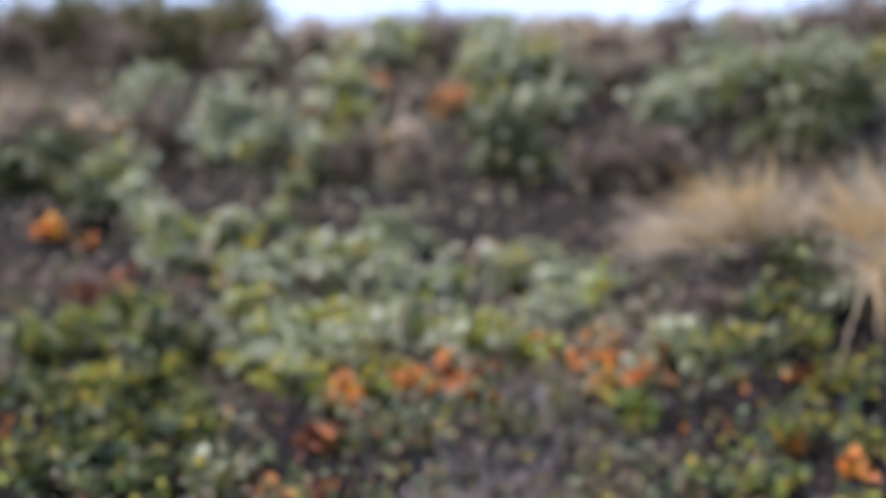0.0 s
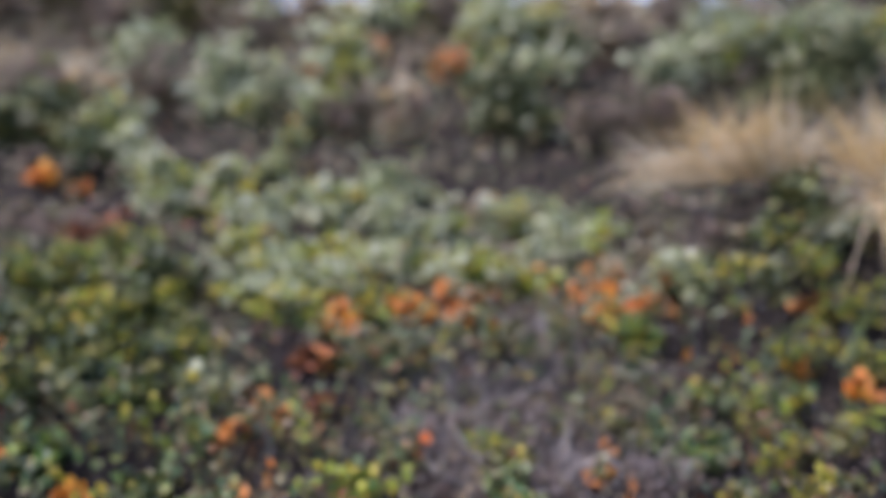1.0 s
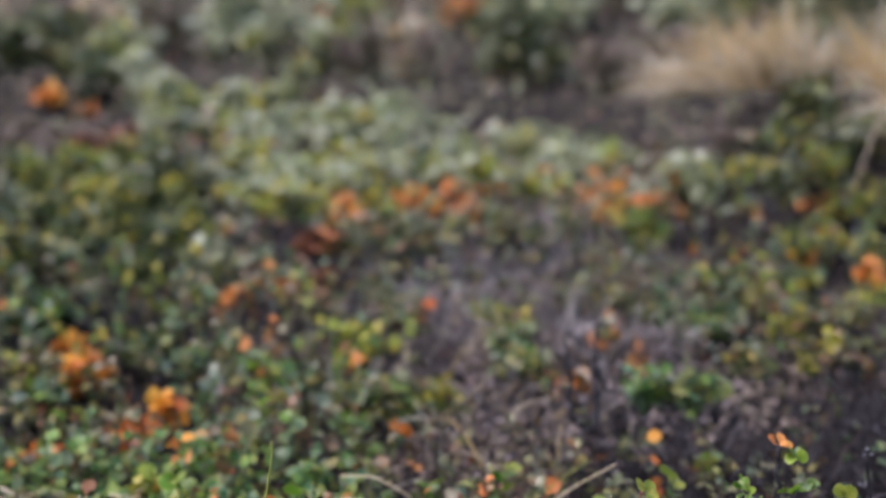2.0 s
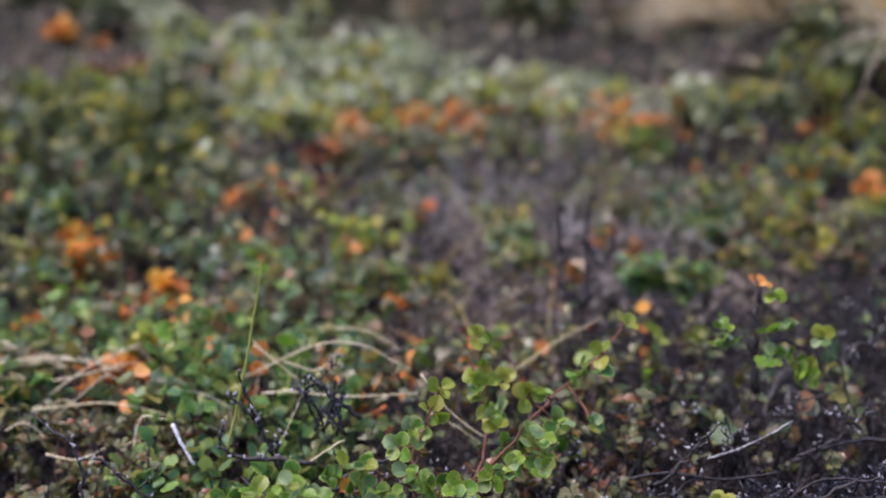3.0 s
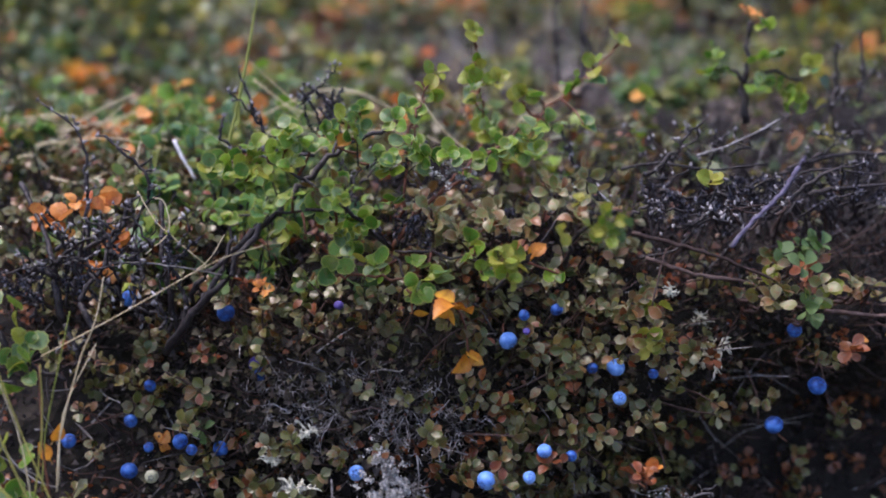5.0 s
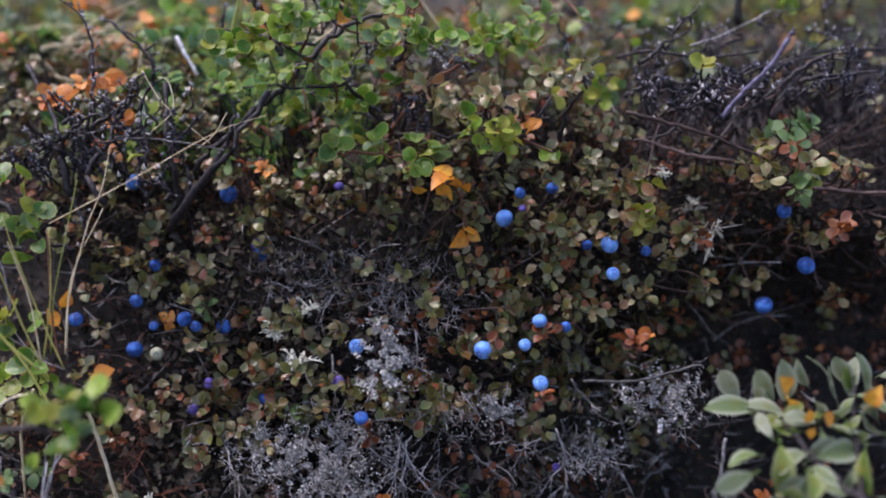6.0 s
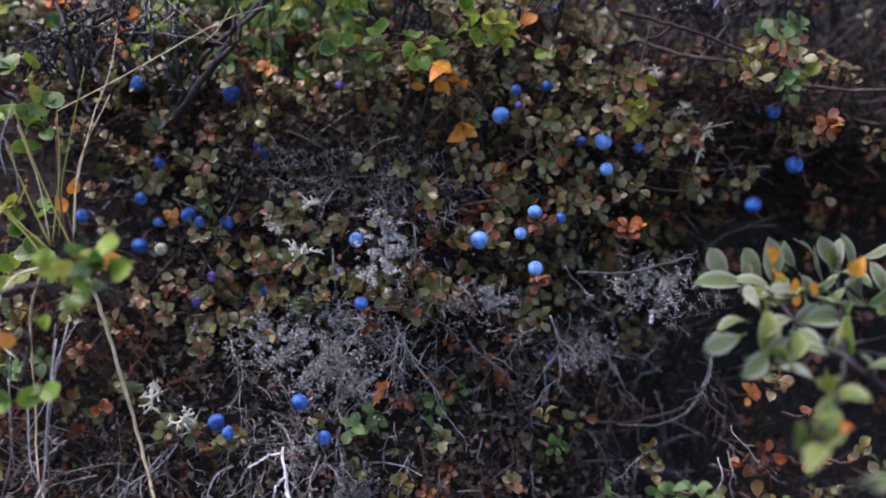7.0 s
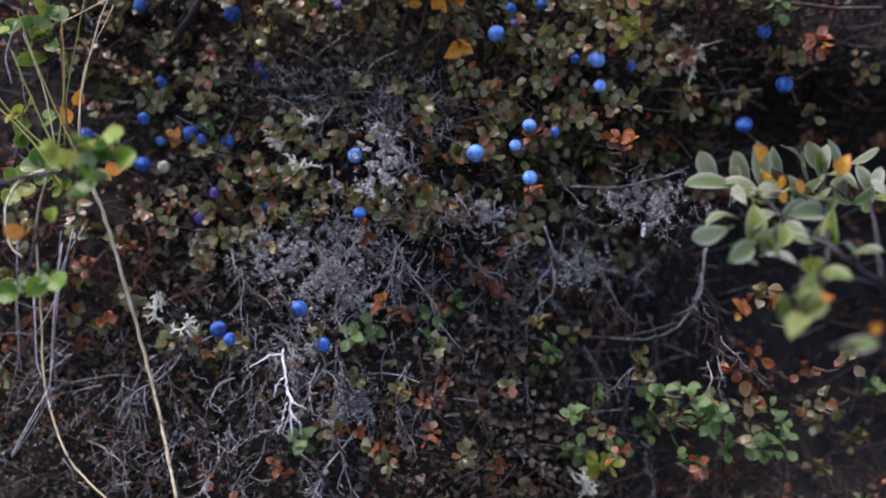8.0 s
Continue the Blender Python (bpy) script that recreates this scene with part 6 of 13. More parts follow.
LEAVES = {
    "green": crenate_meshes("birch_leaf", NEAR_GREEN),
    "lime": crenate_meshes("yellow_green_leaf", NEAR_LIME),
    "orange": crenate_meshes("orange_leaf", NEAR_ORANGE, 10, 0.05, 0.9),
    "gold": leaf_meshes("golden_leaf", "broad", NEAR_GOLD, 13, 0.06),
    "olive": leaf_meshes("bilberry_leaf", "oval", NEAR_OLIVE, 6),
    "khaki": leaf_meshes("khaki_leaf", "oval", NEAR_KHAKI, 6),
    "rust": leaf_meshes("rusty_leaf", "oval", NEAR_RUST, 6),
    "fresh": leaf_meshes("fresh_leaf", "oval", FRESH_LEAF, 6),
    "willow": leaf_meshes("willow_leaf", "willow", NEAR_WILLOW, 9, 0.0, 0.15),
    "willowgreen": leaf_meshes("willow_leaf", "wide_willow", NEAR_WILLOW_GREEN, 9, 0.0, 0.15),
}


def basis(at, axis, normal, size):
    a = Vector(axis).normalized()
    n = Vector(normal)
    n = n - n.dot(a) * a
    n = n.normalized() if n.length > 1e-6 else a.orthogonal().normalized()
    b = n.cross(a)
    m = Matrix((a, b, n)).transposed().to_4x4()
    return Matrix.Translation(at) @ m @ Matrix.Scale(size, 4)


def bud_mesh():
    shape = Shape()
    shape.add(*tube([(-0.25, 0, 0), (0, 0, 0), (0.3, 0.03, 0), (0.65, 0.02, 0), (0.95, 0, 0)], 0.30, 0.12, 6))
    shape.v[0][6:18] *= np.array([1, 1.5, 1.5])
    return shape.mesh("bud", BUD)


BUD_MESH = bud_mesh()


def leaf(parent, kind, at, axis, normal, size, pick, name="leaf"):
    """One leaf, at a world place, under a plant that is not turned."""
    ob = new(name, LEAVES[kind][pick % 3])
    ob.parent = parent
    ob.matrix_basis = basis(Vector(at) - parent.location, axis, normal, size)
    return ob


def plant(name, label, category, base, group=""):
    root = tagged(new(name), label, category, group)
    root.location = base
    return root


def branch(root, points, r0, r1, material=BARK, name="branch", wobble=0.0008, seed=0, sides=6):
    """A branch through world places."""
    rng = np.random.default_rng(seed + 17)
    p = bend(np.asarray(points, float) - np.array(root.location), 5, wobble, rng)
    shape = Shape()
    shape.add(*tube(p, r0, r1, sides, 0.18, rng))
    return part(name, shape.mesh(name, material), root)


def cluster(root, at, radius, count, kind, size, seed, stem_from=None, facing=0.5, up=0.5, stem_material=RED_BARK):
    """Leaves round the end of a short twig."""
    rng = np.random.default_rng(seed)
    at = np.asarray(at, float)
    if stem_from is not None:
        p = np.asarray(stem_from, float)
        shape = Shape()
        mid = (p + at) / 2 + rng.normal(0, 0.001, 3)
        shape.add(*tube(bend([p - np.array(root.location), mid - np.array(root.location), at - np.array(root.location)], 3), 0.0007, 0.0005, 5))
        part("twig", shape.mesh("twig", stem_material), root)
    # small whorls of leaves
    for i in range(count):
        if i % 4 == 0:
            off = rng.normal(0, 1, 3)
            head = at + off / np.linalg.norm(off) * radius * rng.uniform(0.1, 0.75) * np.array([1, 0.8, 1]) * (count > 4)
            way = unit(rng.normal(0, 0.45, 3) + np.array([0, -facing, up]))
            side = unit(np.cross(way, rng.normal(0, 1, 3)))
            over = np.cross(way, side)
        a = i * 1.75 + rng.normal(0, 0.25)
        s = size * rng.uniform(0.65, 1.12)
        axis = np.cos(a) * side + np.sin(a) * over + rng.uniform(0.1, 0.7) * way
        leaf(root, kind, head + axis * s * 0.12 + rng.normal(0, radius * 0.12, 3), axis, way + rng.normal(0, 0.3, 3), s, int(rng.integers(0, 3)))


def bare_twig(root, points, r0, seed, buds=9, spurs=4, material=BARK, spur=0.012):
    """A dark twig with short spurs and pale buds."""
    rng = np.random.default_rng(seed)
    base = np.array(root.location)
    p = bend(np.asarray(points, float) - base, 5, 0.0007, rng)
    shape = Shape()
    shape.add(*tube(p, r0, r0 * 0.45, 6, 0.25, rng))
    wood = part("branch", shape.mesh("branch", material), root)
    tips = [p[-1]]
    for i in range(spurs):
        k = rng.integers(len(p) // 4, len(p))
        e = p[k] + unit(rng.normal(0, 1, 3) + np.array([0, -0.2, 0.7])) * spur * rng.uniform(0.4, 1.0)
        side = Shape()
        side.add(*tube([p[k], (p[k] + e) / 2 + rng.normal(0, 0.0008, 3), e], r0 * 0.5, r0 * 0.3, 5))
        part("spur", side.mesh("spur", material), wood)
        tips.append(e)
    for i in range(buds):
        c = tips[i] if i < len(tips) else p[rng.integers(len(p) // 3, len(p))] + rng.normal(0, r0 * 0.7, 3)
        ob = new("bud", BUD_MESH)
        ob.parent = wood
        ob.matrix_basis = basis(c, rng.normal(0, 0.8, 3) + np.array([0, 0, 1.0]), (0, -1, 0.1), rng.uniform(0.0013, 0.0024))


def stalk(name, label, category, points, r0, r1, material, seed=0, group="", sides=6):
    """One stick or grass stem as a thing of its own."""
    rng = np.random.default_rng(seed + 5)
    base = np.asarray(points[0], float)
    shape = Shape()
    shape.add(*tube(bend(np.asarray(points, float) - base, 6, r0 * 0.2, rng), r0, r1, sides, 0.12, rng))
    ob = new(name, shape.mesh(name, material))
    ob.location = base
    return tagged(ob, label, category, group)


def berry_mesh(name, material):
    """A round berry, 1 across, with a dimple at its crown (+z)."""
    nu, nv = 18, 11
    v, f = [], []
    for j in range(nv + 1):
        a = np.pi * j / nv
        for i in range(nu):
            b = 2 * np.pi * i / nu
            r = 0.5 * (1 + 0.015 * np.sin(3 * b))
            z = 0.46 * np.cos(a)
            if j == 0:
                z -= 0.10
            elif j == 1:
                z -= 0.02
            v.append((r * np.sin(a) * np.cos(b), r * np.sin(a) * np.sin(b), z))
    for j in range(nv):
        for i in range(nu):
            q, w = j * nu + i, j * nu + (i + 1) % nu
            f += [(q, q + nu, w + nu), (q, w + nu, w)]
    return mesh_of(name, v, f, material)


def calyx_mesh():
    shape = Shape()
    for k in range(5):
        a = 2 * np.pi * k / 5
        c, s = np.cos(a), np.sin(a)
        shape.add([(0.12 * c - 0.07 * s, 0.12 * s + 0.07 * c, 0.42), (0.12 * c + 0.07 * s, 0.12 * s - 0.07 * c, 0.42), (0.24 * c, 0.24 * s, 0.47), (0.15 * c, 0.15 * s, 0.46)], [(0, 1, 3), (1, 2, 3), (2, 0, 3), (0, 2, 1)])
    return shape.mesh("calyx", CALYX)


BERRIES = {"blue": berry_mesh("berry", BERRY), "purple": berry_mesh("berry", PURPLE), "pale": berry_mesh("berry", PALE_BERRY), "bright": berry_mesh("berry", LIT_BERRY)}
CALYX_MESH = calyx_mesh()
BERRY_LABEL = {"blue": "ripe blue bilberry with a dull waxy bloom", "purple": "half-ripe purple bilberry on its stalk", "pale": "unripe pale greenish bilberry", "bright": "ripe blue bilberry with waxy bloom, coloured paler as if lit"}


def berry(at, size, kind="blue", seed=0):
    rng = random.Random(seed)
    ob = tagged(new("bilberry", BERRIES[kind]), BERRY_LABEL[kind], "berry", "berries on the bank")
    crown = Vector((rng.uniform(-0.7, 0.7), rng.uniform(-1.0, -0.1), rng.uniform(-0.8, 0.6)))
    ob.matrix_basis = Matrix.Translation(at) @ crown.to_track_quat("Z", "Y").to_matrix().to_4x4() @ Matrix.Scale(size, 4)
    c = new("calyx", CALYX_MESH)
    c.parent = ob
    pedicel = Shape()
    pedicel.add(*tube([(0, 0, -0.44), (0.1, 0.05, -0.75), (0.3, 0.2, -1.1)], 0.06, 0.05, 4))
    part("stalk", pedicel.mesh("stalk", RED_BARK), ob)
    return ob


def forked(shape, p, d, length, r, depth, rng, spread=0.6, droop=0.0):
    """Branching twigs, each fork thinner than the last."""
    n = 4
    path = [p]
    for i in range(n):
        d = unit(d + rng.normal(0, 0.22, 3) + np.array([0, 0, -droop]))
        path.append(path[-1] + d * length / n)
    shape.add(*tube(path, r, r * 0.6, 4))
    if depth:
        for k in range(int(rng.integers(2, 5))):
            i = int(rng.integers(2, n + 1))
            forked(shape, path[i], unit(d + rng.normal(0, spread, 3)), length * rng.uniform(0.45, 0.8), r * 0.65, depth - 1, rng, spread, droop)


def heath_spray(shape, path, length, r, rng, droop):
    """Side twigs along a dead stem, alternating, each with short knobbly spurs."""
    path = np.asarray(path)
    turn = unit(np.cross(path[-1] - path[0], rng.normal(0, 1, 3)))
    for k in range(int(rng.integers(5, 9))):
        i = int(rng.integers(1, len(path)))
        ahead = unit(path[i] - path[i - 1])
        turn = unit(-turn + rng.normal(0, 0.5, 3))
        d = unit(ahead + turn * rng.uniform(0.5, 1.0))
        span = length * rng.uniform(0.16, 0.42)
        q = [path[i]]
        for j in range(4):
            d = unit(d + rng.normal(0, 0.20, 3) + np.array([0, 0, -droop]))
            q.append(q[-1] + d * span / 4)
        shape.add(*tube(q, r * 0.58, r * 0.38, 3))
        for j in range(int(rng.integers(3, 7))):
            c = q[int(rng.integers(1, 5))]
            e = c + unit(d + rng.normal(0, 0.75, 3)) * span * rng.uniform(0.12, 0.34)
            shape.add(*tube([c, (c + e) / 2 + rng.normal(0, r * 0.3, 3), e], r * 0.34, r * 0.5, 3))


def dead_twig(at, way, length, r, seed, material=GREY_TWIG, depth=3, name="dead_twig", label="weathered grey forked twig hanging on the bank", group="dead heath twigs", droop=0.06, whole=False):
    rng = np.random.default_rng(seed)
    d = unit(np.asarray(way, float))
    path = [np.zeros(3)]
    for i in range(7):
        d = unit(d + rng.normal(0, 0.17, 3) + np.array([0, 0, -droop]))
        path.append(path[-1] + d * length / 7)
    r = r * 0.5
    main, side = Shape(), Shape()
    main.add(*tube(bend(path, 2), r, r * 0.55, 5, 0.2, rng))
    heath_spray(main if whole else side, path, length, r, rng, droop)
    if whole:
        ob = new(name, main.mesh(name, material))
        ob.location = at
        return tagged(ob, label, "twig", group)
    root = plant(name, label, "twig", at, group)
    part("main_stem", main.mesh("main_stem", material), root)
    part("twig_mass", side.mesh("twig_mass", material), root, kind="stuff")
    return root


def branched_lichen(at, radius, seed, label="pale branching lichen clinging to the bank", count=7):
    rng = np.random.default_rng(seed)
    root = plant("lichen", label, "lichen", at, "pale lichens")
    for k in range(count):
        shape = Shape()
        d = unit(rng.normal(0, 1, 3) * np.array([1, 0.5, 1]) + np.array([0, -0.4, 0.1]))
        forked(shape, np.zeros(3), d, radius * rng.uniform(0.5, 0.9), radius * 0.055 + 0.0004, 2, rng, 0.8)
        part("lobe", shape.mesh("lobe", LICHEN), root, kind="stuff")
    return root


def crust(at, rx, rz, count, seed, label="speckled grey crust of lichen on the soil", material=CRUST):
    """Pale grains with dark gaps between them, dense in the middle and scattered at the margin."""
    rng = np.random.default_rng(seed)
    at = np.asarray(at, float)
    count = int(count * 5)
    x, z = at[0] + rx * 0.62 * rng.normal(0, 1, count), at[2] + rz * 0.62 * rng.normal(0, 1, count)
    spot = 0.3 * bumps(x * 110, z * 110, seed % 13) + 0.7 * bumps(x * 420, z * 420, seed % 7)
    keep = spot > 0.44 + 0.16 * np.hypot((x - at[0]) / rx, (z - at[2]) / rz)
    keep[:3] = True
    x, z = x[keep], z[keep]
    n = len(x)
    y = at[1] + (z - at[2]) * 0.33 + rng.uniform(-0.0022, 0.0022, n) + (bumps(x * 60, z * 60, 5) - 0.5) * 0.012 + (bumps(x * 240, z * 240, 6) - 0.5) * 0.004
    shape = Shape()
    axis, normal = turned(rng, n, 0.2, 0.8)
    strew(shape, [leaf_shape("willow", 3, 0.8, 0.4), leaf_shape("oval", 3, 0.5, -0.6), leaf_shape("willow", 3, 0.9, 0.5)], np.stack([x, y, z], 1), axis, normal, rng.uniform(0.0006, 0.0017, n))
    return tagged(new("crust_lichen", shape.mesh("crust_lichen", material)), label, "lichen", "grey crusts", kind="stuff")


def frosted_twigs(at, rx, rz, count, seed, label="mat of fine grey heath twigs frosted with lichen"):
    """Short pale twigs, spread over a patch of the bank."""
    rng = np.random.default_rng(seed)
    at = np.asarray(at, float)
    shape = Shape()
    for i in range(count):
        q = rng.normal(0, 0.6, 2)
        p = np.array([at[0] + rx * q[0], at[1] + rz * q[1] * 0.33 + rng.uniform(-0.006, 0.006), at[2] + rz * q[1]])
        d = unit(np.array([rng.normal(0, 0.8), -0.5 + rng.normal(0, 0.4), rng.normal(-0.3, 0.7)]))
        path = [p]
        for j in range(4):
            d = unit(d + rng.normal(0, 0.3, 3))
            path.append(path[-1] + d * rng.uniform(0.0012, 0.0034))
        r = rng.uniform(0.00012, 0.00026)
        shape.add(*tube(path, r, r * 0.8, 3))
        for j in range(4):
            c = path[int(rng.integers(1, 5))]
            e = c + unit(d + rng.normal(0, 0.9, 3)) * rng.uniform(0.001, 0.0028)
            shape.add(*tube([c, (c + e) / 2, e], r * 0.8, r * 1.1, 3))
    return tagged(new("frosted_twigs", shape.mesh("frosted_twigs", GREY_TWIG)), label, "twigs", kind="stuff")


HEATHER_NEEDLE = rough_material("dark_heather_needle", [(0.008, 0.009, 0.014), (0.02, 0.021, 0.031), (0.06, 0.062, 0.085), (0.20, 0.20, 0.25)], 200.0, 0.6, 0.4, 0.0005, 0.9)


def heather(at, spread, height, shoots, seed, label="dark withered heather clump with grey-tipped shoots"):
    """A clump of upright shoots, each thick with needles."""
    rng = np.random.default_rng(seed)
    root = plant("heather_clump", label, "heather", at, "heather clumps")
    needles = Shape()
    for i in range(shoots):
        base = np.array([rng.normal(0, spread * 0.35), rng.normal(0, spread * 0.25), -0.004])
        tip = base + np.array([rng.normal(0, spread * 0.5), rng.normal(-0.15, 0.4) * spread, height * rng.uniform(0.5, 1.1)])
        path = bend([base, (base + tip) / 2 + rng.normal(0, spread * 0.12, 3), tip], 5, 0.0003, rng)
        stem = Shape()
        stem.add(*tube(path, 0.0007, 0.0004, 4))
        part("stem", stem.mesh("stem", BARK), root)
        m = 70
        u = rng.uniform(0.25, 1.0, m) * (len(path) - 1)
        k = np.minimum(u.astype(int), len(path) - 2)
        at_leaf = path[k] + (path[k + 1] - path[k]) * (u - k)[:, None]
        ahead = unit(path[k + 1] - path[k])
        axis = unit(rng.normal(0, 0.8, (m, 3)) + ahead * 0.8)
        strew(needles, [leaf_shape("willow", 3, 0.9, 0.3)], at_leaf, axis, rng.normal(0, 1, (m, 3)) + np.array([0, -0.4, 0.5]), rng.uniform(0.0013, 0.0028, m))
    part("needles", needles.mesh("needles", HEATHER_NEEDLE), root, kind="stuff")
    return root


# thickets of small stems with leaves along them
def thicket(name, label, category, seed, count, x_range, y_range, height, shapes, material, size, per_stem, stem_material=BARK, mask=None, lean=0.5, out=0.0, leaf_at=0.35, radius=0.0009, whorl=False):
    """Stems that rise from the ground (out: that stick out of the bank) with leaves on their upper part."""
    rng = np.random.default_rng(seed)
    x = rng.uniform(*x_range, count)
    s = rng.uniform(s_at(y_range[0]), s_at(y_range[1]), count)
    p, n = surface(x, s)
    if mask is not None:
        keep = rng.random(count) < mask(p[:, 0], p[:, 1], p[:, 2])
        p, n = p[keep], n[keep]
    m = len(p)
    way = unit(np.array([0, 0, 1.0]) * (1 - out) + n * out + rng.normal(0, lean, (m, 3)) * np.array([1, 1, 0.4]))
    L = rng.uniform(height[0], height[1], m)
    kink = rng.normal(0, 0.22, (m, 3))
    t = np.array([-0.1, 0.3, 0.65, 1.0])
    path = p[:, None] + L[:, None, None] * (t[None, :, None] * way[:, None] + (t ** 2 - t)[None, :, None] * kink[:, None])
    wood = Shape()
    ang = np.arange(3) * 2.1
    side_a = unit(np.cross(way, np.array([0.3, 0.9, 0.1])))
    side_b = np.cross(way, side_a)
    rad = radius * np.array([1.2, 1.0, 0.8, 0.5])
    ring = path[:, :, None] + rad[None, :, None, None] * (np.cos(ang)[None, None, :, None] * side_a[:, None, None] + np.sin(ang)[None, None, :, None] * side_b[:, None, None])
    f = []
    for i in range(3):
        for k in range(3):
            q, w = i * 3 + k, i * 3 + (k + 1) % 3
            f += [(q, w, w + 3), (q, w + 3, q + 3)]
    wood.add(ring, np.array(f)[None] + (np.arange(m) * 12)[:, None, None])
    ob = tagged(new(name, wood.mesh(name, stem_material)), label, category, kind="stuff")
    if per_stem:
        u = rng.uniform(leaf_at, 1.05, (m, per_stem, 1))
        at = p[:, None] + L[:, None, None] * (u * way[:, None] + (u ** 2 - u) * kink[:, None])
        axis = unit(rng.normal(0, 1, (m, per_stem, 3)) + 0.5 * way[:, None]).reshape(-1, 3)
        normal = unit(rng.normal(0, 0.5, (m * per_stem, 3)) + np.array([0, -0.45, 0.75]))
        if whorl:
            # leaves in a whorl about the stem's end
            a = (np.arange(per_stem) * 2.4)[None, :, None] + rng.normal(0, 0.3, (m, per_stem, 1))
            axis = unit(np.cos(a) * side_a[:, None] + np.sin(a) * side_b[:, None] + rng.uniform(0.1, 0.8, (m, per_stem, 1)) * way[:, None]).reshape(-1, 3)
            normal = unit(rng.normal(0, 0.3, (m, per_stem, 3)) + way[:, None]).reshape(-1, 3)
        leaves = Shape()
        sz = rng.uniform(*size, m * per_stem)
        strew(leaves, shapes, at.reshape(-1, 3) + axis * 0.001, axis, normal, sz)
        part("leafage", leaves.mesh("leafage", material), ob, kind="stuff")
    return ob


def bilberry_sprig(label, base, tip, radius, count, kind, size, seed):
    root = plant("bilberry_sprig", label, "bilberry", base, "bilberry sprigs")
    branch(root, [base, ((base[0] + tip[0]) / 2 + 0.002, (base[1] + tip[1]) / 2, (base[2] + tip[2]) / 2 - 0.003), tip], 0.0009, 0.0006, BROWN_TWIG, "stem", 0.0003, seed, 5)
    cluster(root, tip, radius, count, kind, size, seed, facing=0.6, up=0.45)
    return root


# thickets of the shelf behind the brow and of the bank face
LEFT = lambda x, y, z: 1 - step(-0.12, 0.10, x + 0.25 * (bumps(x * 6, y * 6, 21) - 0.5))
RIGHT = lambda x, y, z: 1 - LEFT(x, y, z)


def BANK_LEAVES(x, y, z):
    """Leaves thin out towards the foot of the bank and in the dark hollow."""
    bare = np.exp(-(((x + 0.042) / 0.055) ** 2 + ((z - 0.314) / 0.032) ** 2) ** 2)
    brow = (1 - 0.92 * bare) * (1 - 0.75 * step(0.06, 0.12, x) * step(0.375, 0.395, z))
    return brow * (0.07 + 0.93 * step(0.215, 0.262, z)) * (1 - 0.8 * step(0.085, 0.13, x) * (1 - step(0.35, 0.385, z)))


def NO_CORNER(x, y, z):
    """Few leaves on the bare twiggy corner of the shelf."""
    return ((1 - 0.55 * step(0.11, 0.21, x) * (1 - step(0.78, 0.95, y))) * (1 - 0.6 * step(0.26, 0.36, x) * (1 - step(1.3, 1.45, y)))) * (1 - 0.75 * step(0.26, 0.34, x) * step(0.98, 1.06, y))


def BARE_SHELF(x, y, z):
    """Few leaves in the grey middle of the shelf."""
    return 1 - 0.6 * np.exp(-(((x - 0.06) / 0.15) ** 2 + ((y - 1.0) / 0.24) ** 2) ** 2)


thicket("birch_thicket", "low thicket of green dwarf birch stems", "dwarf birch", 41, 800, (-0.75, 0.75), (0.60, 1.35), (0.03, 0.075), ROUND, DEEP_LEAF, (0.008, 0.013), 6, BARK, both(patchy(6, 0.45, 0.6, 3), both(BARE_SHELF, lambda x, y, z: 0.25 + 0.75 * LEFT(x, y, z))))
thicket("bilberry_thicket", "low olive-green bilberry stems on the shelf", "bilberry", 42, 2600, (-0.85, 0.85), (0.55, 1.5), (0.02, 0.06), OVAL, OLIVE_LEAF, (0.007, 0.011), 7, BROWN_TWIG, both(patchy(6, 0.42, 0.6, 9), both(BARE_SHELF, both(NO_CORNER, lambda x, y, z: (1 - 0.6 * step(0.25, 0.36, -x) * step(1.05, 1.2, y)) * (1 - 0.6 * step(0.04, 0.10, -x) * (1 - step(0.75, 0.85, y)))))), whorl=True)
thicket("birch_thicket", "fresh green dwarf birch shoots behind the brow", "dwarf birch", 65, 700, (-0.42, -0.06), (0.505, 0.80), (0.02, 0.055), ROUND, GREEN_LEAF, (0.006, 0.010), 7, BARK, patchy(9, 0.35, 0.6, 48), 0.6)
thicket("yellow_thicket", "yellowing birch shoots among the heath", "dwarf birch", 43, 200, (-0.85, 0.85), (0.60, 1.5), (0.03, 0.07), ROUND, LIME_LEAF, (0.007, 0.012), 6, BARK, both(patchy(6, 0.45, 0.7, 12), lambda x, y, z: 0.15 + 0.85 * LEFT(x, y, z)))
thicket("orange_thicket", "shoots with orange autumn leaves among the heath", "dwarf birch", 44, 300, (-0.85, 0.60), (0.60, 1.4), (0.03, 0.06), ROUND, ORANGE_LEAF, (0.007, 0.012), 5, BARK, both(patchy(7, 0.5, 0.72, 15), lambda x, y, z: 0.2 + 0.8 * LEFT(x, y, z)))
thicket("sage_thicket", "grey-green willow shoots on the shelf", "willow", 45, 500, (-0.95, 0.95), (1.35, 2.0), (0.03, 0.08), OVAL_FAR, SAGE_LEAF, (0.009, 0.015), 7, BARK, patchy(4, 0.4, 0.7, 16))
thicket("heath_stems", "bare dark heath stems", "heath twigs", 46, 7000, (-0.75, 0.85), (0.53, 1.4), (0.015, 0.06), OVAL, OLIVE_LEAF, (0.004, 0.006), 0, BARK, patchy(9, 0.25, 0.6, 18), 0.8, 0.0, 0.35, 0.0008)
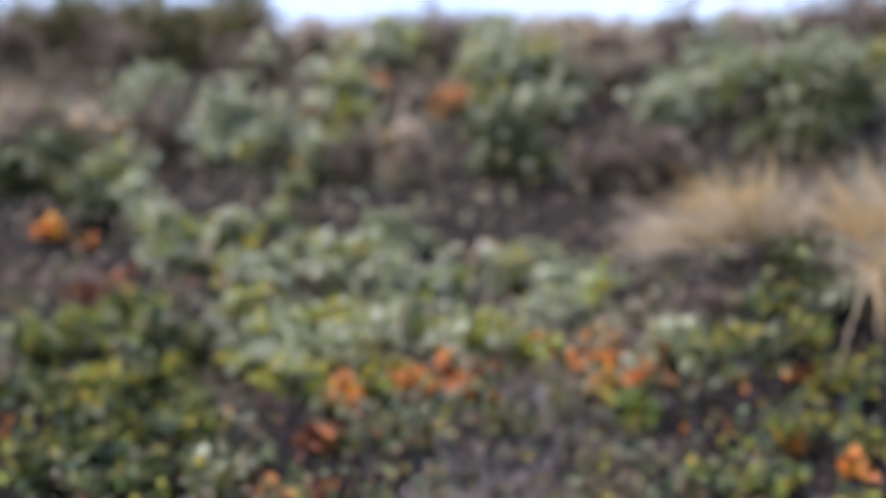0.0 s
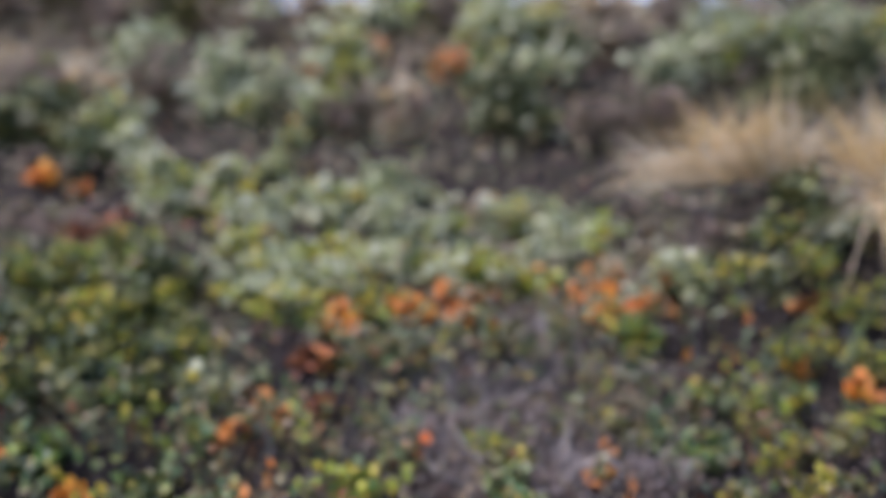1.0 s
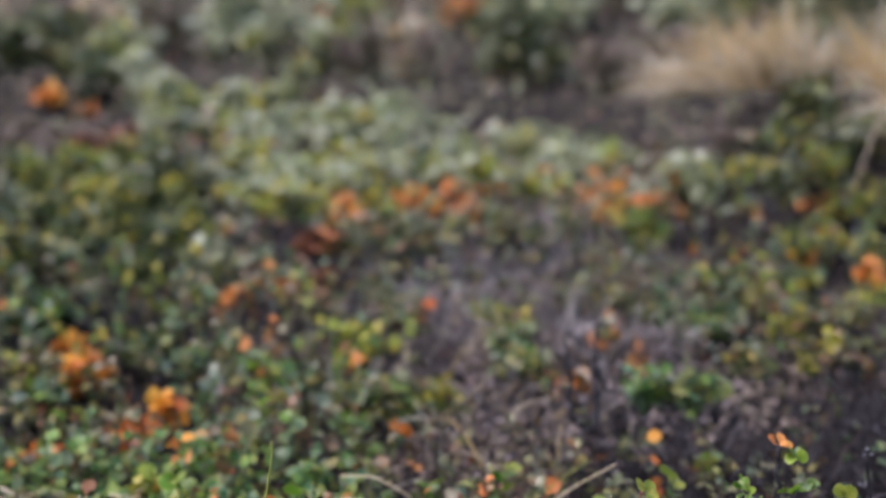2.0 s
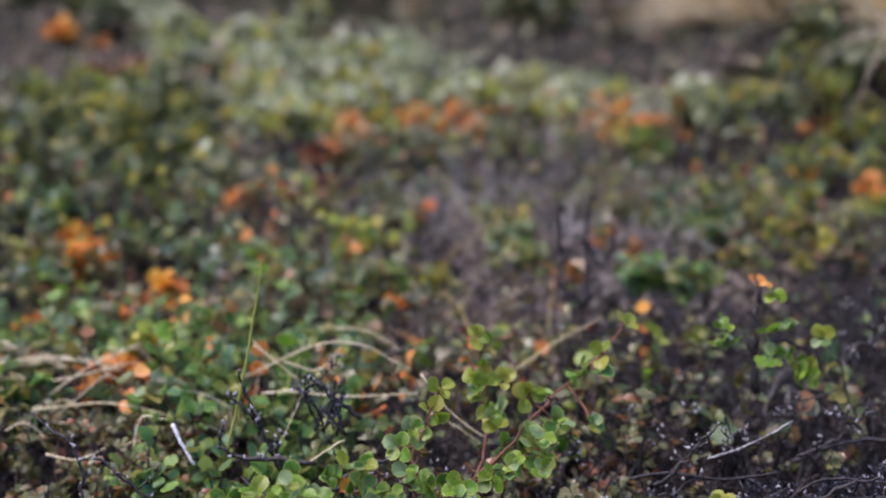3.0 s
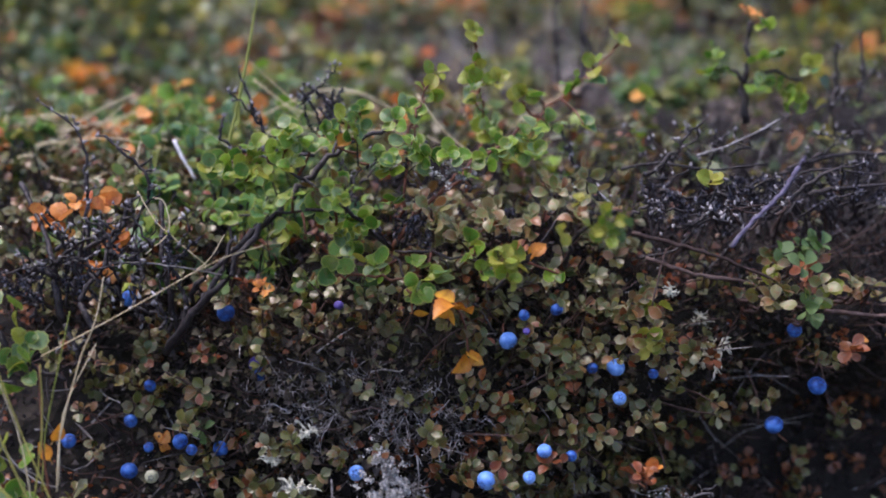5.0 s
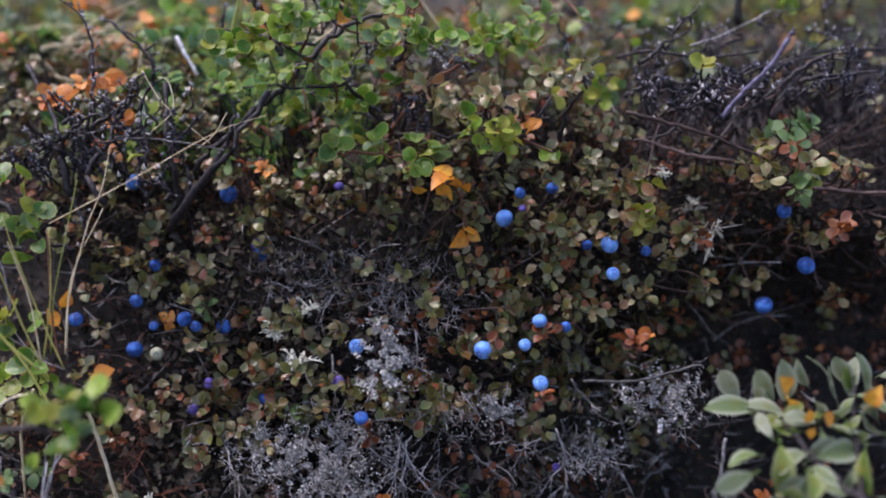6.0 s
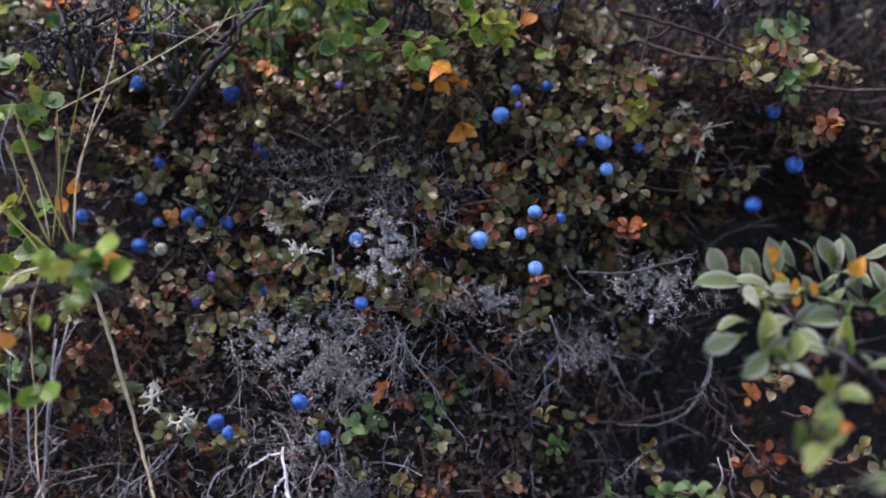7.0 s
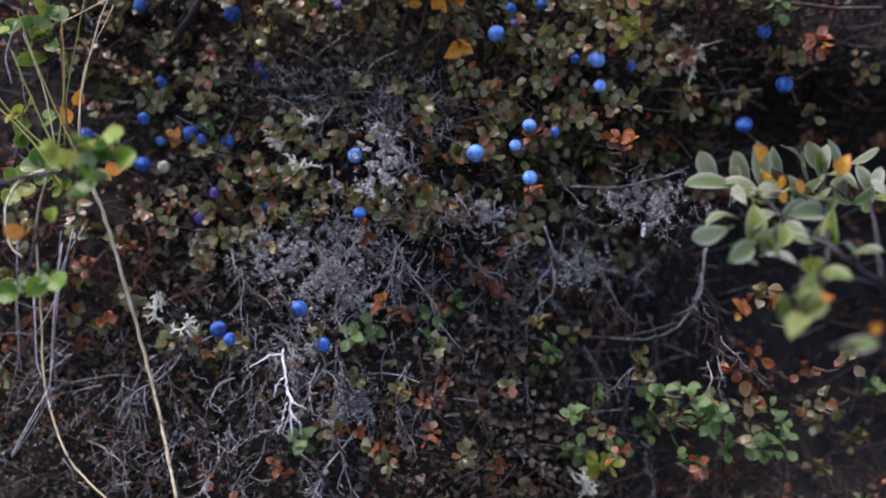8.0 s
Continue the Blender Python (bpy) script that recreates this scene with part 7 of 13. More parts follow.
thicket("heath_stems", "bare weathered grey heath stems", "heath twigs", 47, 900, (-0.75, 0.85), (0.52, 1.4), (0.015, 0.05), OVAL, OLIVE_LEAF, (0.004, 0.006), 0, GREY_TWIG, both(patchy(9, 0.35, 0.65, 19), lambda x, y, z: 0.3 + 0.7 * RIGHT(x, y, z)), 0.9, 0.0, 0.35, 0.0007)
thicket("bilberry_mat", "olive bilberry shoots with reddish stems on the bank", "bilberry", 48, 3000, (-0.36, 0.36), (0.43, 0.62), (0.012, 0.040), OVAL, OLIVE_LEAF, (0.0042, 0.0070), 8, BROWN_TWIG, both(patchy(13, 0.33, 0.6, 22), BANK_LEAVES), 0.55, 0.75, 0.72, 0.0007, True)
thicket("bilberry_mat", "withered rusty bilberry shoots on the bank", "bilberry", 49, 600, (-0.36, 0.36), (0.40, 0.60), (0.008, 0.03), OVAL, RUST_LEAF, (0.003, 0.0058), 7, BROWN_TWIG, patchy(17, 0.45, 0.72, 23), 0.6, 0.7, 0.6, 0.0007, True)
thicket("dead_stems", "fine weathered grey stems over the foot of the bank", "heath twigs", 50, 800, (-0.36, 0.36), (0.33, 0.50), (0.012, 0.045), OVAL, OLIVE_LEAF, (0.004, 0.006), 0, GREY_TWIG, patchy(9, 0.35, 0.65, 24), 1.0, 0.6, 0.35, 0.0005)
thicket("dead_stems", "fine brown dead stems on the bank", "heath twigs", 51, 4200, (-0.36, 0.36), (0.33, 0.54), (0.012, 0.045), OVAL, OLIVE_LEAF, (0.004, 0.006), 0, BROWN_TWIG, patchy(10, 0.3, 0.6, 25), 1.0, 0.6, 0.35, 0.0005)
thicket("fresh_shoots", "fresh green shoots at the foot of the bank", "bilberry", 52, 760, (-0.02, 0.32), (0.27, 0.41), (0.012, 0.03), OVAL, FRESH_LEAF, (0.004, 0.008), 6, BROWN_TWIG, patchy(12, 0.3, 0.55, 26), 0.6, 0.4, 0.5, 0.0006, True)


thicket("fibres", "fine brown root fibres and dead grass on the bank", "fibres", 55, 9000, (-0.36, 0.36), (0.34, 0.56), (0.005, 0.02), OVAL, OLIVE_LEAF, (0.004, 0.006), 0, BROWN_TWIG, patchy(16, 0.3, 0.7, 43), 1.3, 0.5, 0.35, 0.0002)
thicket("golden_heath", "low heath shoots with golden-brown leaves on the shelf", "heath", 56, 1500, (-0.6, 0.85), (0.62, 1.6), (0.015, 0.05), OVAL, DEEP_LEAF, (0.006, 0.010), 7, BROWN_TWIG, both(patchy(6, 0.4, 0.6, 44), both(BARE_SHELF, NO_CORNER)), whorl=True)
thicket("rusty_heath", "low heath shoots with rusty leaves on the shelf", "heath", 57, 500, (-0.6, 0.85), (0.55, 1.6), (0.012, 0.04), OVAL, RUST_LEAF, (0.005, 0.009), 7, BROWN_TWIG, both(patchy(9, 0.35, 0.65, 45), NO_CORNER), whorl=True)

sward("dry_grass", "short dry grass at the foot of the bank", 59, 1200, (-0.05, 0.30), (0.27, 0.42), (0.010, 0.035), TAN_BLADE, patchy(11, 0.3, 0.6, 47), (0.0002, 0.0005))

# twiggy heath with pale tips on the brow and the shelf
thicket("heath_shoots", "black heath shoots with pale withered tips", "heath twigs", 53, 2600, (-0.42, 0.48), (0.50, 0.80), (0.012, 0.035), CRUMBS, HEATH_TIP, (0.0010, 0.0022), 6, BARK, both(patchy(10, 0.25, 0.55, 41), lambda x, y, z: 0.3 + 0.7 * step(0.04, 0.12, x)), 0.9, 0.0, 0.4, 0.0006)
thicket("heath_shoots", "grey lying heath stems on the shelf", "heath twigs", 54, 2600, (-0.35, 0.5), (0.78, 1.35), (0.03, 0.09), CRUMBS, HEATH_TIP, (0.002, 0.004), 5, BARK, patchy(5, 0.35, 0.65, 42), 2.2, 0.0, 0.4, 0.0009)

thicket("black_stems", "tangle of bare black heath stems on the shelf corner", "heath twigs", 58, 1600, (0.06, 0.40), (0.52, 0.90), (0.015, 0.05), CRUMBS, HEATH_TIP, (0.0012, 0.0026), 5, BARK, patchy(9, 0.2, 0.5, 46), 1.1, 0.0, 0.4, 0.0009)

# sprigs that one could pick, copied over the bank and the shelf
def sprigs_over(kind, label, name, category, seed, count, x_range, y_range, mask, height, size, leaves, out, material):
    rng = np.random.default_rng(seed)
    models = []
    for k in range(6):
        root = plant(name, label, category, (0, 0, 0), name + "s")
        h = height * (0.7 + 0.12 * k)
        tip = (rng.normal(0, h * 0.2), rng.normal(0, h * 0.2), h)
        branch(root, [(0, 0, -0.004), (tip[0] * 0.3 + 0.001, tip[1] * 0.2, h * 0.5), tip], 0.0008, 0.0005, material, "stem", 0.0003, seed + k, 5)
        for j in range(leaves):
            u = 0.3 + 0.7 * (j + 0.5) / leaves
            a = j * 2.4 + k
            axis = (np.cos(a), np.sin(a), 0.5)
            at = (tip[0] * u, tip[1] * u, h * u)
            leaf(root, kind, at, axis, (rng.normal(0, 0.4), rng.normal(0, 0.4), 0.9), size * rng.uniform(0.75, 1.15), j)
        models.append(root)
    x = rng.uniform(*x_range, count * 6)
    s = rng.uniform(s_at(y_range[0]), s_at(y_range[1]), count * 6)
    p, n = surface(x, s)
    keep = rng.random(len(x)) < mask(p[:, 0], p[:, 1], p[:, 2])
    p, n = p[keep][:count], n[keep][:count]
    for i in range(len(p)):
        way = Vector(n[i] * out + np.array([0, 0, 1 - out]) + rng.normal(0, 0.3, 3))
        m = Matrix.Translation(p[i]) @ way.to_track_quat("Z", "Y").to_matrix().to_4x4() @ pose(0, 0, 0, 0, 0, rng.uniform(0, 360))
        if i < 6:
            models[i].matrix_basis = m
        else:
            copy_thing(models[i % 6], m)


sprigs_over("olive", "bilberry sprig with dull olive leaves on the bank", "bilberry_sprig", "bilberry", 61, 44, (-0.33, 0.33), (0.44, 0.60), both(patchy(13, 0.3, 0.6, 22), BANK_LEAVES), 0.030, 0.0058, 9, 0.75, BROWN_TWIG)
sprigs_over("green", "green dwarf birch sprig on the shelf", "birch_sprig", "dwarf birch", 62, 41, (-0.50, 0.20), (0.60, 0.95), both(patchy(6, 0.25, 0.55, 3), lambda x, y, z: 0.15 + 0.85 * LEFT(x, y, z)), 0.05, 0.0110, 8, 0.0, BARK)
sprigs_over("orange", "birch sprig with orange leaves on the shelf", "birch_sprig", "dwarf birch", 63, 18, (-0.50, 0.30), (0.60, 0.95), both(patchy(7, 0.4, 0.7, 15), lambda x, y, z: 0.1 + 0.9 * LEFT(x, y, z)), 0.04, 0.0078, 7, 0.0, BARK)
sprigs_over("rust", "withered sprig with rusty leaves on the bank", "withered_sprig", "bilberry", 64, 20, (-0.33, 0.33), (0.38, 0.56), patchy(17, 0.4, 0.7, 23), 0.018, 0.0062, 6, 0.7, BROWN_TWIG)


def dead_twigs_over(seed, count, x_range, z_range, material, label, length):
    rng = np.random.default_rng(seed)
    for i in range(count):
        x, z = rng.uniform(*x_range), rng.uniform(*z_range)
        s = np.interp(z, PROFILE_Z[5:14], PROFILE_S[5:14])
        p, n = surface(np.array([x]), np.array([s]))
        way = n[0] * 0.5 + np.array([rng.normal(0, 0.6), 0, rng.normal(-0.6, 0.5)])
        dead_twig(tuple(p[0] + n[0] * 0.006), way, rng.uniform(*length), rng.choice([0.0006, 0.0008, 0.0010]), seed + i, material, 3, label=label, whole=True)


dead_twigs_over(3000, 34, (-0.21, -0.03), (0.09, 0.215), GREY_TWIG, "weathered grey forked twig hanging on the bank", (0.02, 0.05))
dead_twigs_over(3700, 28, (-0.20, -0.03), (0.10, 0.215), PALE_TWIG, "bleached grey forked twig hanging on the bank", (0.022, 0.045))
dead_twigs_over(3600, 40, (-0.03, 0.13), (0.10, 0.25), GREY_TWIG, "weathered grey forked twig hanging on the bank", (0.015, 0.035))
dead_twigs_over(3900, 24, (-0.20, -0.12), (0.19, 0.262), RED_BARK, "reddish-brown dead forked twig on the bank", (0.018, 0.04))
dead_twigs_over(3200, 30, (0.0, 0.20), (0.12, 0.26), BROWN_TWIG, "brown dead forked twig on the bank", (0.015, 0.035))
dead_twigs_over(3300, 34, (-0.05, 0.08), (0.22, 0.32), GREY_TWIG, "weathered grey forked twig hanging on the bank", (0.012, 0.025))

# ---- near things ----
# the dwarf birch on the brow
birch = plant("dwarf_birch", "green dwarf birch spreading over the brow of the bank", "dwarf birch", (-0.025, 0.508, 0.374))
branch(birch, [(-0.024, 0.490, 0.392), (-0.008, 0.489, 0.413), (0.016, 0.508, 0.433), (0.042, 0.543, 0.453), (0.060, 0.555, 0.467), (0.079, 0.561, 0.482), (0.094, 0.576, 0.497)], 0.00108, 0.00049, RED_BARK, seed=0)
branch(birch, [(-0.022, 0.489, 0.395), (-0.018, 0.486, 0.421), (-0.015, 0.496, 0.441), (-0.010, 0.504, 0.459), (-0.006, 0.510, 0.473)], 0.00084, 0.00038, RED_BARK, seed=1)
branch(birch, [(-0.008, 0.489, 0.413), (0.010, 0.497, 0.431), (0.021, 0.559, 0.447), (0.018, 0.536, 0.473), (0.015, 0.530, 0.496)], 0.00084, 0.00038, RED_BARK, seed=2)
branch(birch, [(-0.024, 0.490, 0.393), (-0.041, 0.454, 0.414), (-0.056, 0.461, 0.423), (-0.071, 0.462, 0.431), (-0.092, 0.484, 0.439)], 0.00108, 0.00049, BARK, seed=3)
branch(birch, [(-0.041, 0.454, 0.414), (-0.061, 0.459, 0.411), (-0.074, 0.437, 0.412), (-0.098, 0.449, 0.408)], 0.00084, 0.00038, BARK, seed=4)
branch(birch, [(-0.041, 0.454, 0.414), (-0.037, 0.470, 0.433), (-0.036, 0.456, 0.453)], 0.00078, 0.00035, BARK, seed=5)
branch(birch, [(-0.022, 0.486, 0.390), (-0.018, 0.478, 0.383), (-0.014, 0.476, 0.373)], 0.00072, 0.00032, BARK, seed=6)
branch(birch, [(-0.022, 0.488, 0.392), (0.000, 0.477, 0.391), (0.022, 0.452, 0.391), (0.039, 0.468, 0.391)], 0.00078, 0.00035, BARK, seed=7)
branch(birch, [(0.000, 0.477, 0.391), (0.003, 0.475, 0.379), (0.007, 0.474, 0.366)], 0.00060, 0.00027, BARK, seed=8)
branch(birch, [(0.016, 0.508, 0.433), (0.031, 0.539, 0.436), (0.048, 0.540, 0.439)], 0.00072, 0.00032, BARK, seed=9)
cluster(birch, (-0.089, 0.431, 0.410), 0.0084, 11, "green", 0.0062, 1001, (-0.090, 0.441, 0.409))
cluster(birch, (-0.096, 0.440, 0.413), 0.0049, 5, "green", 0.0063, 1002, (-0.090, 0.441, 0.409))
cluster(birch, (-0.071, 0.426, 0.412), 0.0071, 7, "green", 0.0061, 1003, (-0.074, 0.437, 0.412))
cluster(birch, (-0.097, 0.469, 0.431), 0.0065, 7, "green", 0.0067, 1004, (-0.086, 0.477, 0.437))
cluster(birch, (-0.084, 0.462, 0.433), 0.0064, 7, "lime", 0.0065, 1005, (-0.086, 0.477, 0.437))
cluster(birch, (-0.084, 0.452, 0.425), 0.0063, 7, "green", 0.0065, 1006, (-0.081, 0.470, 0.435))
cluster(birch, (-0.073, 0.455, 0.438), 0.0056, 5, "green", 0.0065, 1007, (-0.076, 0.465, 0.433))
cluster(birch, (-0.062, 0.447, 0.441), 0.0094, 12, "green", 0.0064, 1008, (-0.071, 0.462, 0.431))
cluster(birch, (-0.051, 0.459, 0.444), 0.0051, 5, "green", 0.0065, 1009, (-0.037, 0.468, 0.443))
cluster(birch, (-0.041, 0.438, 0.420), 0.0078, 12, "green", 0.0063, 1010, (-0.044, 0.449, 0.417))
cluster(birch, (-0.047, 0.445, 0.425), 0.0062, 7, "olive", 0.0072, 1011, (-0.052, 0.457, 0.421))
cluster(birch, (-0.040, 0.494, 0.396), 0.0105, 12, "green", 0.0071, 1012, (-0.035, 0.498, 0.401))
cluster(birch, (-0.048, 0.472, 0.401), 0.0074, 9, "green", 0.0068, 1013, (-0.046, 0.454, 0.414))
cluster(birch, (-0.034, 0.445, 0.454), 0.0088, 11, "green", 0.0064, 1014, (-0.037, 0.462, 0.448))
cluster(birch, (-0.045, 0.459, 0.451), 0.0046, 5, "green", 0.0065, 1015, (-0.037, 0.462, 0.448))
cluster(birch, (-0.041, 0.456, 0.447), 0.0050, 5, "green", 0.0065, 1016, (-0.037, 0.462, 0.448))
cluster(birch, (-0.031, 0.466, 0.434), 0.0065, 7, "green", 0.0066, 1017, (-0.037, 0.470, 0.433))
cluster(birch, (-0.025, 0.471, 0.430), 0.0052, 5, "lime", 0.0065, 1018, (-0.017, 0.488, 0.426))
cluster(birch, (-0.017, 0.494, 0.456), 0.0066, 7, "green", 0.0071, 1019, (-0.011, 0.503, 0.455))
cluster(birch, (-0.007, 0.497, 0.464), 0.0055, 5, "lime", 0.0069, 1020, (-0.009, 0.505, 0.463))
cluster(birch, (-0.008, 0.485, 0.437), 0.0075, 7, "green", 0.0070, 1021, (-0.016, 0.493, 0.436))
cluster(birch, (-0.017, 0.482, 0.438), 0.0054, 5, "green", 0.0069, 1022, (-0.016, 0.493, 0.436))
cluster(birch, (0.005, 0.477, 0.438), 0.0079, 9, "green", 0.0068, 1023, (0.013, 0.499, 0.435))
cluster(birch, (0.017, 0.528, 0.469), 0.0076, 7, "green", 0.0075, 1024, (0.018, 0.542, 0.467))
cluster(birch, (0.026, 0.531, 0.473), 0.0053, 4, "lime", 0.0074, 1025, (0.018, 0.536, 0.473))
cluster(birch, (0.023, 0.553, 0.450), 0.0104, 11, "green", 0.0085, 1026, (0.021, 0.559, 0.447))
cluster(birch, (0.016, 0.534, 0.462), 0.0065, 5, "lime", 0.0074, 1027, (0.019, 0.549, 0.460))
cluster(birch, (0.039, 0.532, 0.439), 0.0118, 14, "green", 0.0076, 1028, (0.039, 0.542, 0.437))
cluster(birch, (0.047, 0.529, 0.437), 0.0059, 5, "green", 0.0076, 1029, (0.044, 0.541, 0.438))
cluster(birch, (0.031, 0.527, 0.433), 0.0053, 5, "lime", 0.0073, 1030, (0.031, 0.539, 0.436))
cluster(birch, (0.028, 0.533, 0.441), 0.0071, 7, "green", 0.0077, 1031, (0.029, 0.544, 0.441))
cluster(birch, (0.039, 0.535, 0.464), 0.0065, 5, "lime", 0.0074, 1032, (0.046, 0.543, 0.457))
cluster(birch, (0.046, 0.535, 0.465), 0.0047, 4, "green", 0.0077, 1033, (0.051, 0.545, 0.460))
cluster(birch, (0.053, 0.531, 0.452), 0.0065, 5, "green", 0.0076, 1034, (0.046, 0.543, 0.457))
cluster(birch, (0.077, 0.552, 0.483), 0.0043, 4, "lime", 0.0077, 1035, (0.079, 0.561, 0.482))
cluster(birch, (0.073, 0.549, 0.475), 0.0036, 2, "green", 0.0084, 1036, (0.074, 0.559, 0.478))
cluster(birch, (0.066, 0.549, 0.473), 0.0055, 5, "green", 0.0084, 1037, (0.065, 0.559, 0.471))
cluster(birch, (0.092, 0.565, 0.496), 0.0037, 4, "lime", 0.0084, 1038, (0.090, 0.574, 0.493))
cluster(birch, (0.015, 0.520, 0.497), 0.0034, 4, "lime", 0.0071, 1039, (0.016, 0.531, 0.490))
cluster(birch, (0.015, 0.521, 0.481), 0.0040, 4, "lime", 0.0072, 1040, (0.017, 0.533, 0.479))
cluster(birch, (-0.004, 0.503, 0.475), 0.0039, 4, "lime", 0.0070, 1041, (-0.007, 0.508, 0.469))
cluster(birch, (0.070, 0.531, 0.452), 0.0041, 4, "green", 0.0076, 1042, (0.060, 0.555, 0.467))
cluster(birch, (-0.028, 0.479, 0.384), 0.0054, 4, "green", 0.0069, 1043, (-0.021, 0.484, 0.388))
cluster(birch, (-0.007, 0.464, 0.386), 0.0073, 5, "green", 0.0067, 1044, (-0.005, 0.477, 0.392))
cluster(birch, (-0.013, 0.467, 0.375), 0.0058, 4, "green", 0.0067, 1045, (-0.015, 0.476, 0.376))
cluster(birch, (0.014, 0.459, 0.393), 0.0056, 4, "green", 0.0066, 1046, (0.011, 0.472, 0.390))
cluster(birch, (0.017, 0.452, 0.386), 0.0045, 4, "green", 0.0065, 1047, (0.017, 0.463, 0.390))
cluster(birch, (0.025, 0.439, 0.392), 0.0086, 9, "lime", 0.0061, 1048, (0.026, 0.449, 0.392))
cluster(birch, (0.038, 0.457, 0.391), 0.0031, 1, "gold", 0.0093, 1049, (0.034, 0.460, 0.391))
cluster(birch, (0.003, 0.464, 0.369), 0.0047, 2, "gold", 0.0095, 1050, (0.006, 0.474, 0.370))
cluster(birch, (0.011, 0.464, 0.369), 0.0042, 2, "gold", 0.0095, 1051, (0.006, 0.474, 0.370))
cluster(birch, (-0.013, 0.467, 0.366), 0.0026, 1, "gold", 0.0096, 1052, (-0.015, 0.476, 0.376))
cluster(birch, (-0.046, 0.459, 0.440), 0.0020, 1, "gold", 0.0093, 1053, (-0.037, 0.471, 0.437))
cluster(birch, (-0.059, 0.456, 0.400), 0.0056, 5, "green", 0.0065, 1054, (-0.061, 0.459, 0.411))
cluster(birch, (0.028, 0.446, 0.385), 0.0045, 4, "lime", 0.0063, 1055, (0.026, 0.449, 0.392))
cluster(birch, (-0.022, 0.486, 0.452), 0.0048, 4, "green", 0.0070, 1056, (-0.012, 0.502, 0.450))
cluster(birch, (-0.055, 0.452, 0.441), 0.0045, 4, "green", 0.0065, 1057, (-0.063, 0.462, 0.427))
cluster(birch, (-0.064, 0.451, 0.431), 0.0055, 5, "green", 0.0065, 1058, (-0.067, 0.462, 0.429))
cluster(birch, (-0.077, 0.453, 0.428), 0.0045, 4, "lime", 0.0063, 1059, (-0.076, 0.465, 0.433))
cluster(birch, (-0.034, 0.487, 0.387), 0.0044, 4, "lime", 0.0069, 1060, (-0.024, 0.490, 0.392))
cluster(birch, (0.012, 0.466, 0.348), 0.0042, 2, "gold", 0.0096, 1061, (0.006, 0.474, 0.370))
cluster(birch, (0.053, 0.474, 0.383), 0.0037, 2, "green", 0.0068, 1062, (0.034, 0.460, 0.391))
cluster(birch, (-0.053, 0.449, 0.422), 0.0050, 4, "olive", 0.0072, 1063, (-0.052, 0.457, 0.421))
cluster(birch, (-0.063, 0.445, 0.418), 0.0050, 5, "green", 0.0064, 1064, (-0.064, 0.452, 0.412))
cluster(birch, (0.010, 0.489, 0.426), 0.0049, 4, "green", 0.0070, 1065, (0.010, 0.498, 0.428))
cluster(birch, (-0.023, 0.473, 0.415), 0.0053, 4, "green", 0.0068, 1066, (-0.019, 0.485, 0.415))
branch(birch, [(-0.070, 0.468, 0.414), (-0.060, 0.472, 0.426), (-0.049, 0.476, 0.437), (-0.037, 0.480, 0.444), (-0.024, 0.485, 0.448)], 0.00170, 0.00090, BARK, seed=60)
branch(birch, [(-0.049, 0.476, 0.437), (-0.047, 0.480, 0.444), (-0.051, 0.484, 0.452)], 0.00090, 0.00050, BARK, seed=61)
branch(birch, [(-0.022, 0.482, 0.422), (-0.018, 0.484, 0.430), (-0.013, 0.486, 0.435), (-0.005, 0.490, 0.438)], 0.00160, 0.00090, BARK, seed=62)
branch(birch, [(-0.013, 0.486, 0.435), (-0.016, 0.488, 0.446), (-0.012, 0.490, 0.457), (-0.005, 0.495, 0.472)], 0.00100, 0.00050, RED_BARK, seed=63)
branch(birch, [(-0.070, 0.468, 0.414), (-0.078, 0.465, 0.406), (-0.088, 0.462, 0.398), (-0.098, 0.460, 0.388)], 0.00170, 0.00130, BARK, seed=64)
branch(birch, [(-0.098, 0.460, 0.388), (-0.108, 0.462, 0.379), (-0.114, 0.466, 0.368), (-0.123, 0.470, 0.357)], 0.00140, 0.00100, BARK, seed=65)
branch(birch, [(-0.048, 0.468, 0.382), (-0.036, 0.466, 0.383), (-0.020, 0.464, 0.382), (-0.009, 0.462, 0.383)], 0.00080, 0.00050, RED_BARK, seed=66)
branch(birch, [(0.020, 0.462, 0.386), (0.029, 0.458, 0.389), (0.039, 0.455, 0.393), (0.048, 0.452, 0.399)], 0.00090, 0.00060, BARK, seed=67)
cluster(birch, (-0.068, 0.462, 0.442), 0.0070, 7, "green", 0.0071, 1850)
cluster(birch, (-0.082, 0.460, 0.439), 0.0070, 7, "green", 0.0069, 1851)
cluster(birch, (-0.096, 0.458, 0.430), 0.0060, 6, "green", 0.0067, 1852)
cluster(birch, (-0.086, 0.455, 0.428), 0.0070, 7, "green", 0.0067, 1853)
cluster(birch, (-0.045, 0.460, 0.425), 0.0070, 7, "green", 0.0067, 1854)
cluster(birch, (-0.035, 0.462, 0.407), 0.0080, 9, "green", 0.0069, 1855)
cluster(birch, (-0.045, 0.464, 0.405), 0.0080, 9, "green", 0.0071, 1856)
cluster(birch, (-0.055, 0.462, 0.415), 0.0060, 5, "green", 0.0067, 1857)
cluster(birch, (-0.069, 0.455, 0.403), 0.0060, 5, "lime", 0.0065, 1858)
cluster(birch, (-0.023, 0.470, 0.433), 0.0070, 7, "green", 0.0067, 1859)
cluster(birch, (-0.013, 0.472, 0.439), 0.0060, 6, "green", 0.0067, 1860)
cluster(birch, (0.031, 0.500, 0.439), 0.0090, 9, "green", 0.0071, 1861)
cluster(birch, (0.020, 0.500, 0.434), 0.0070, 7, "green", 0.0071, 1862)
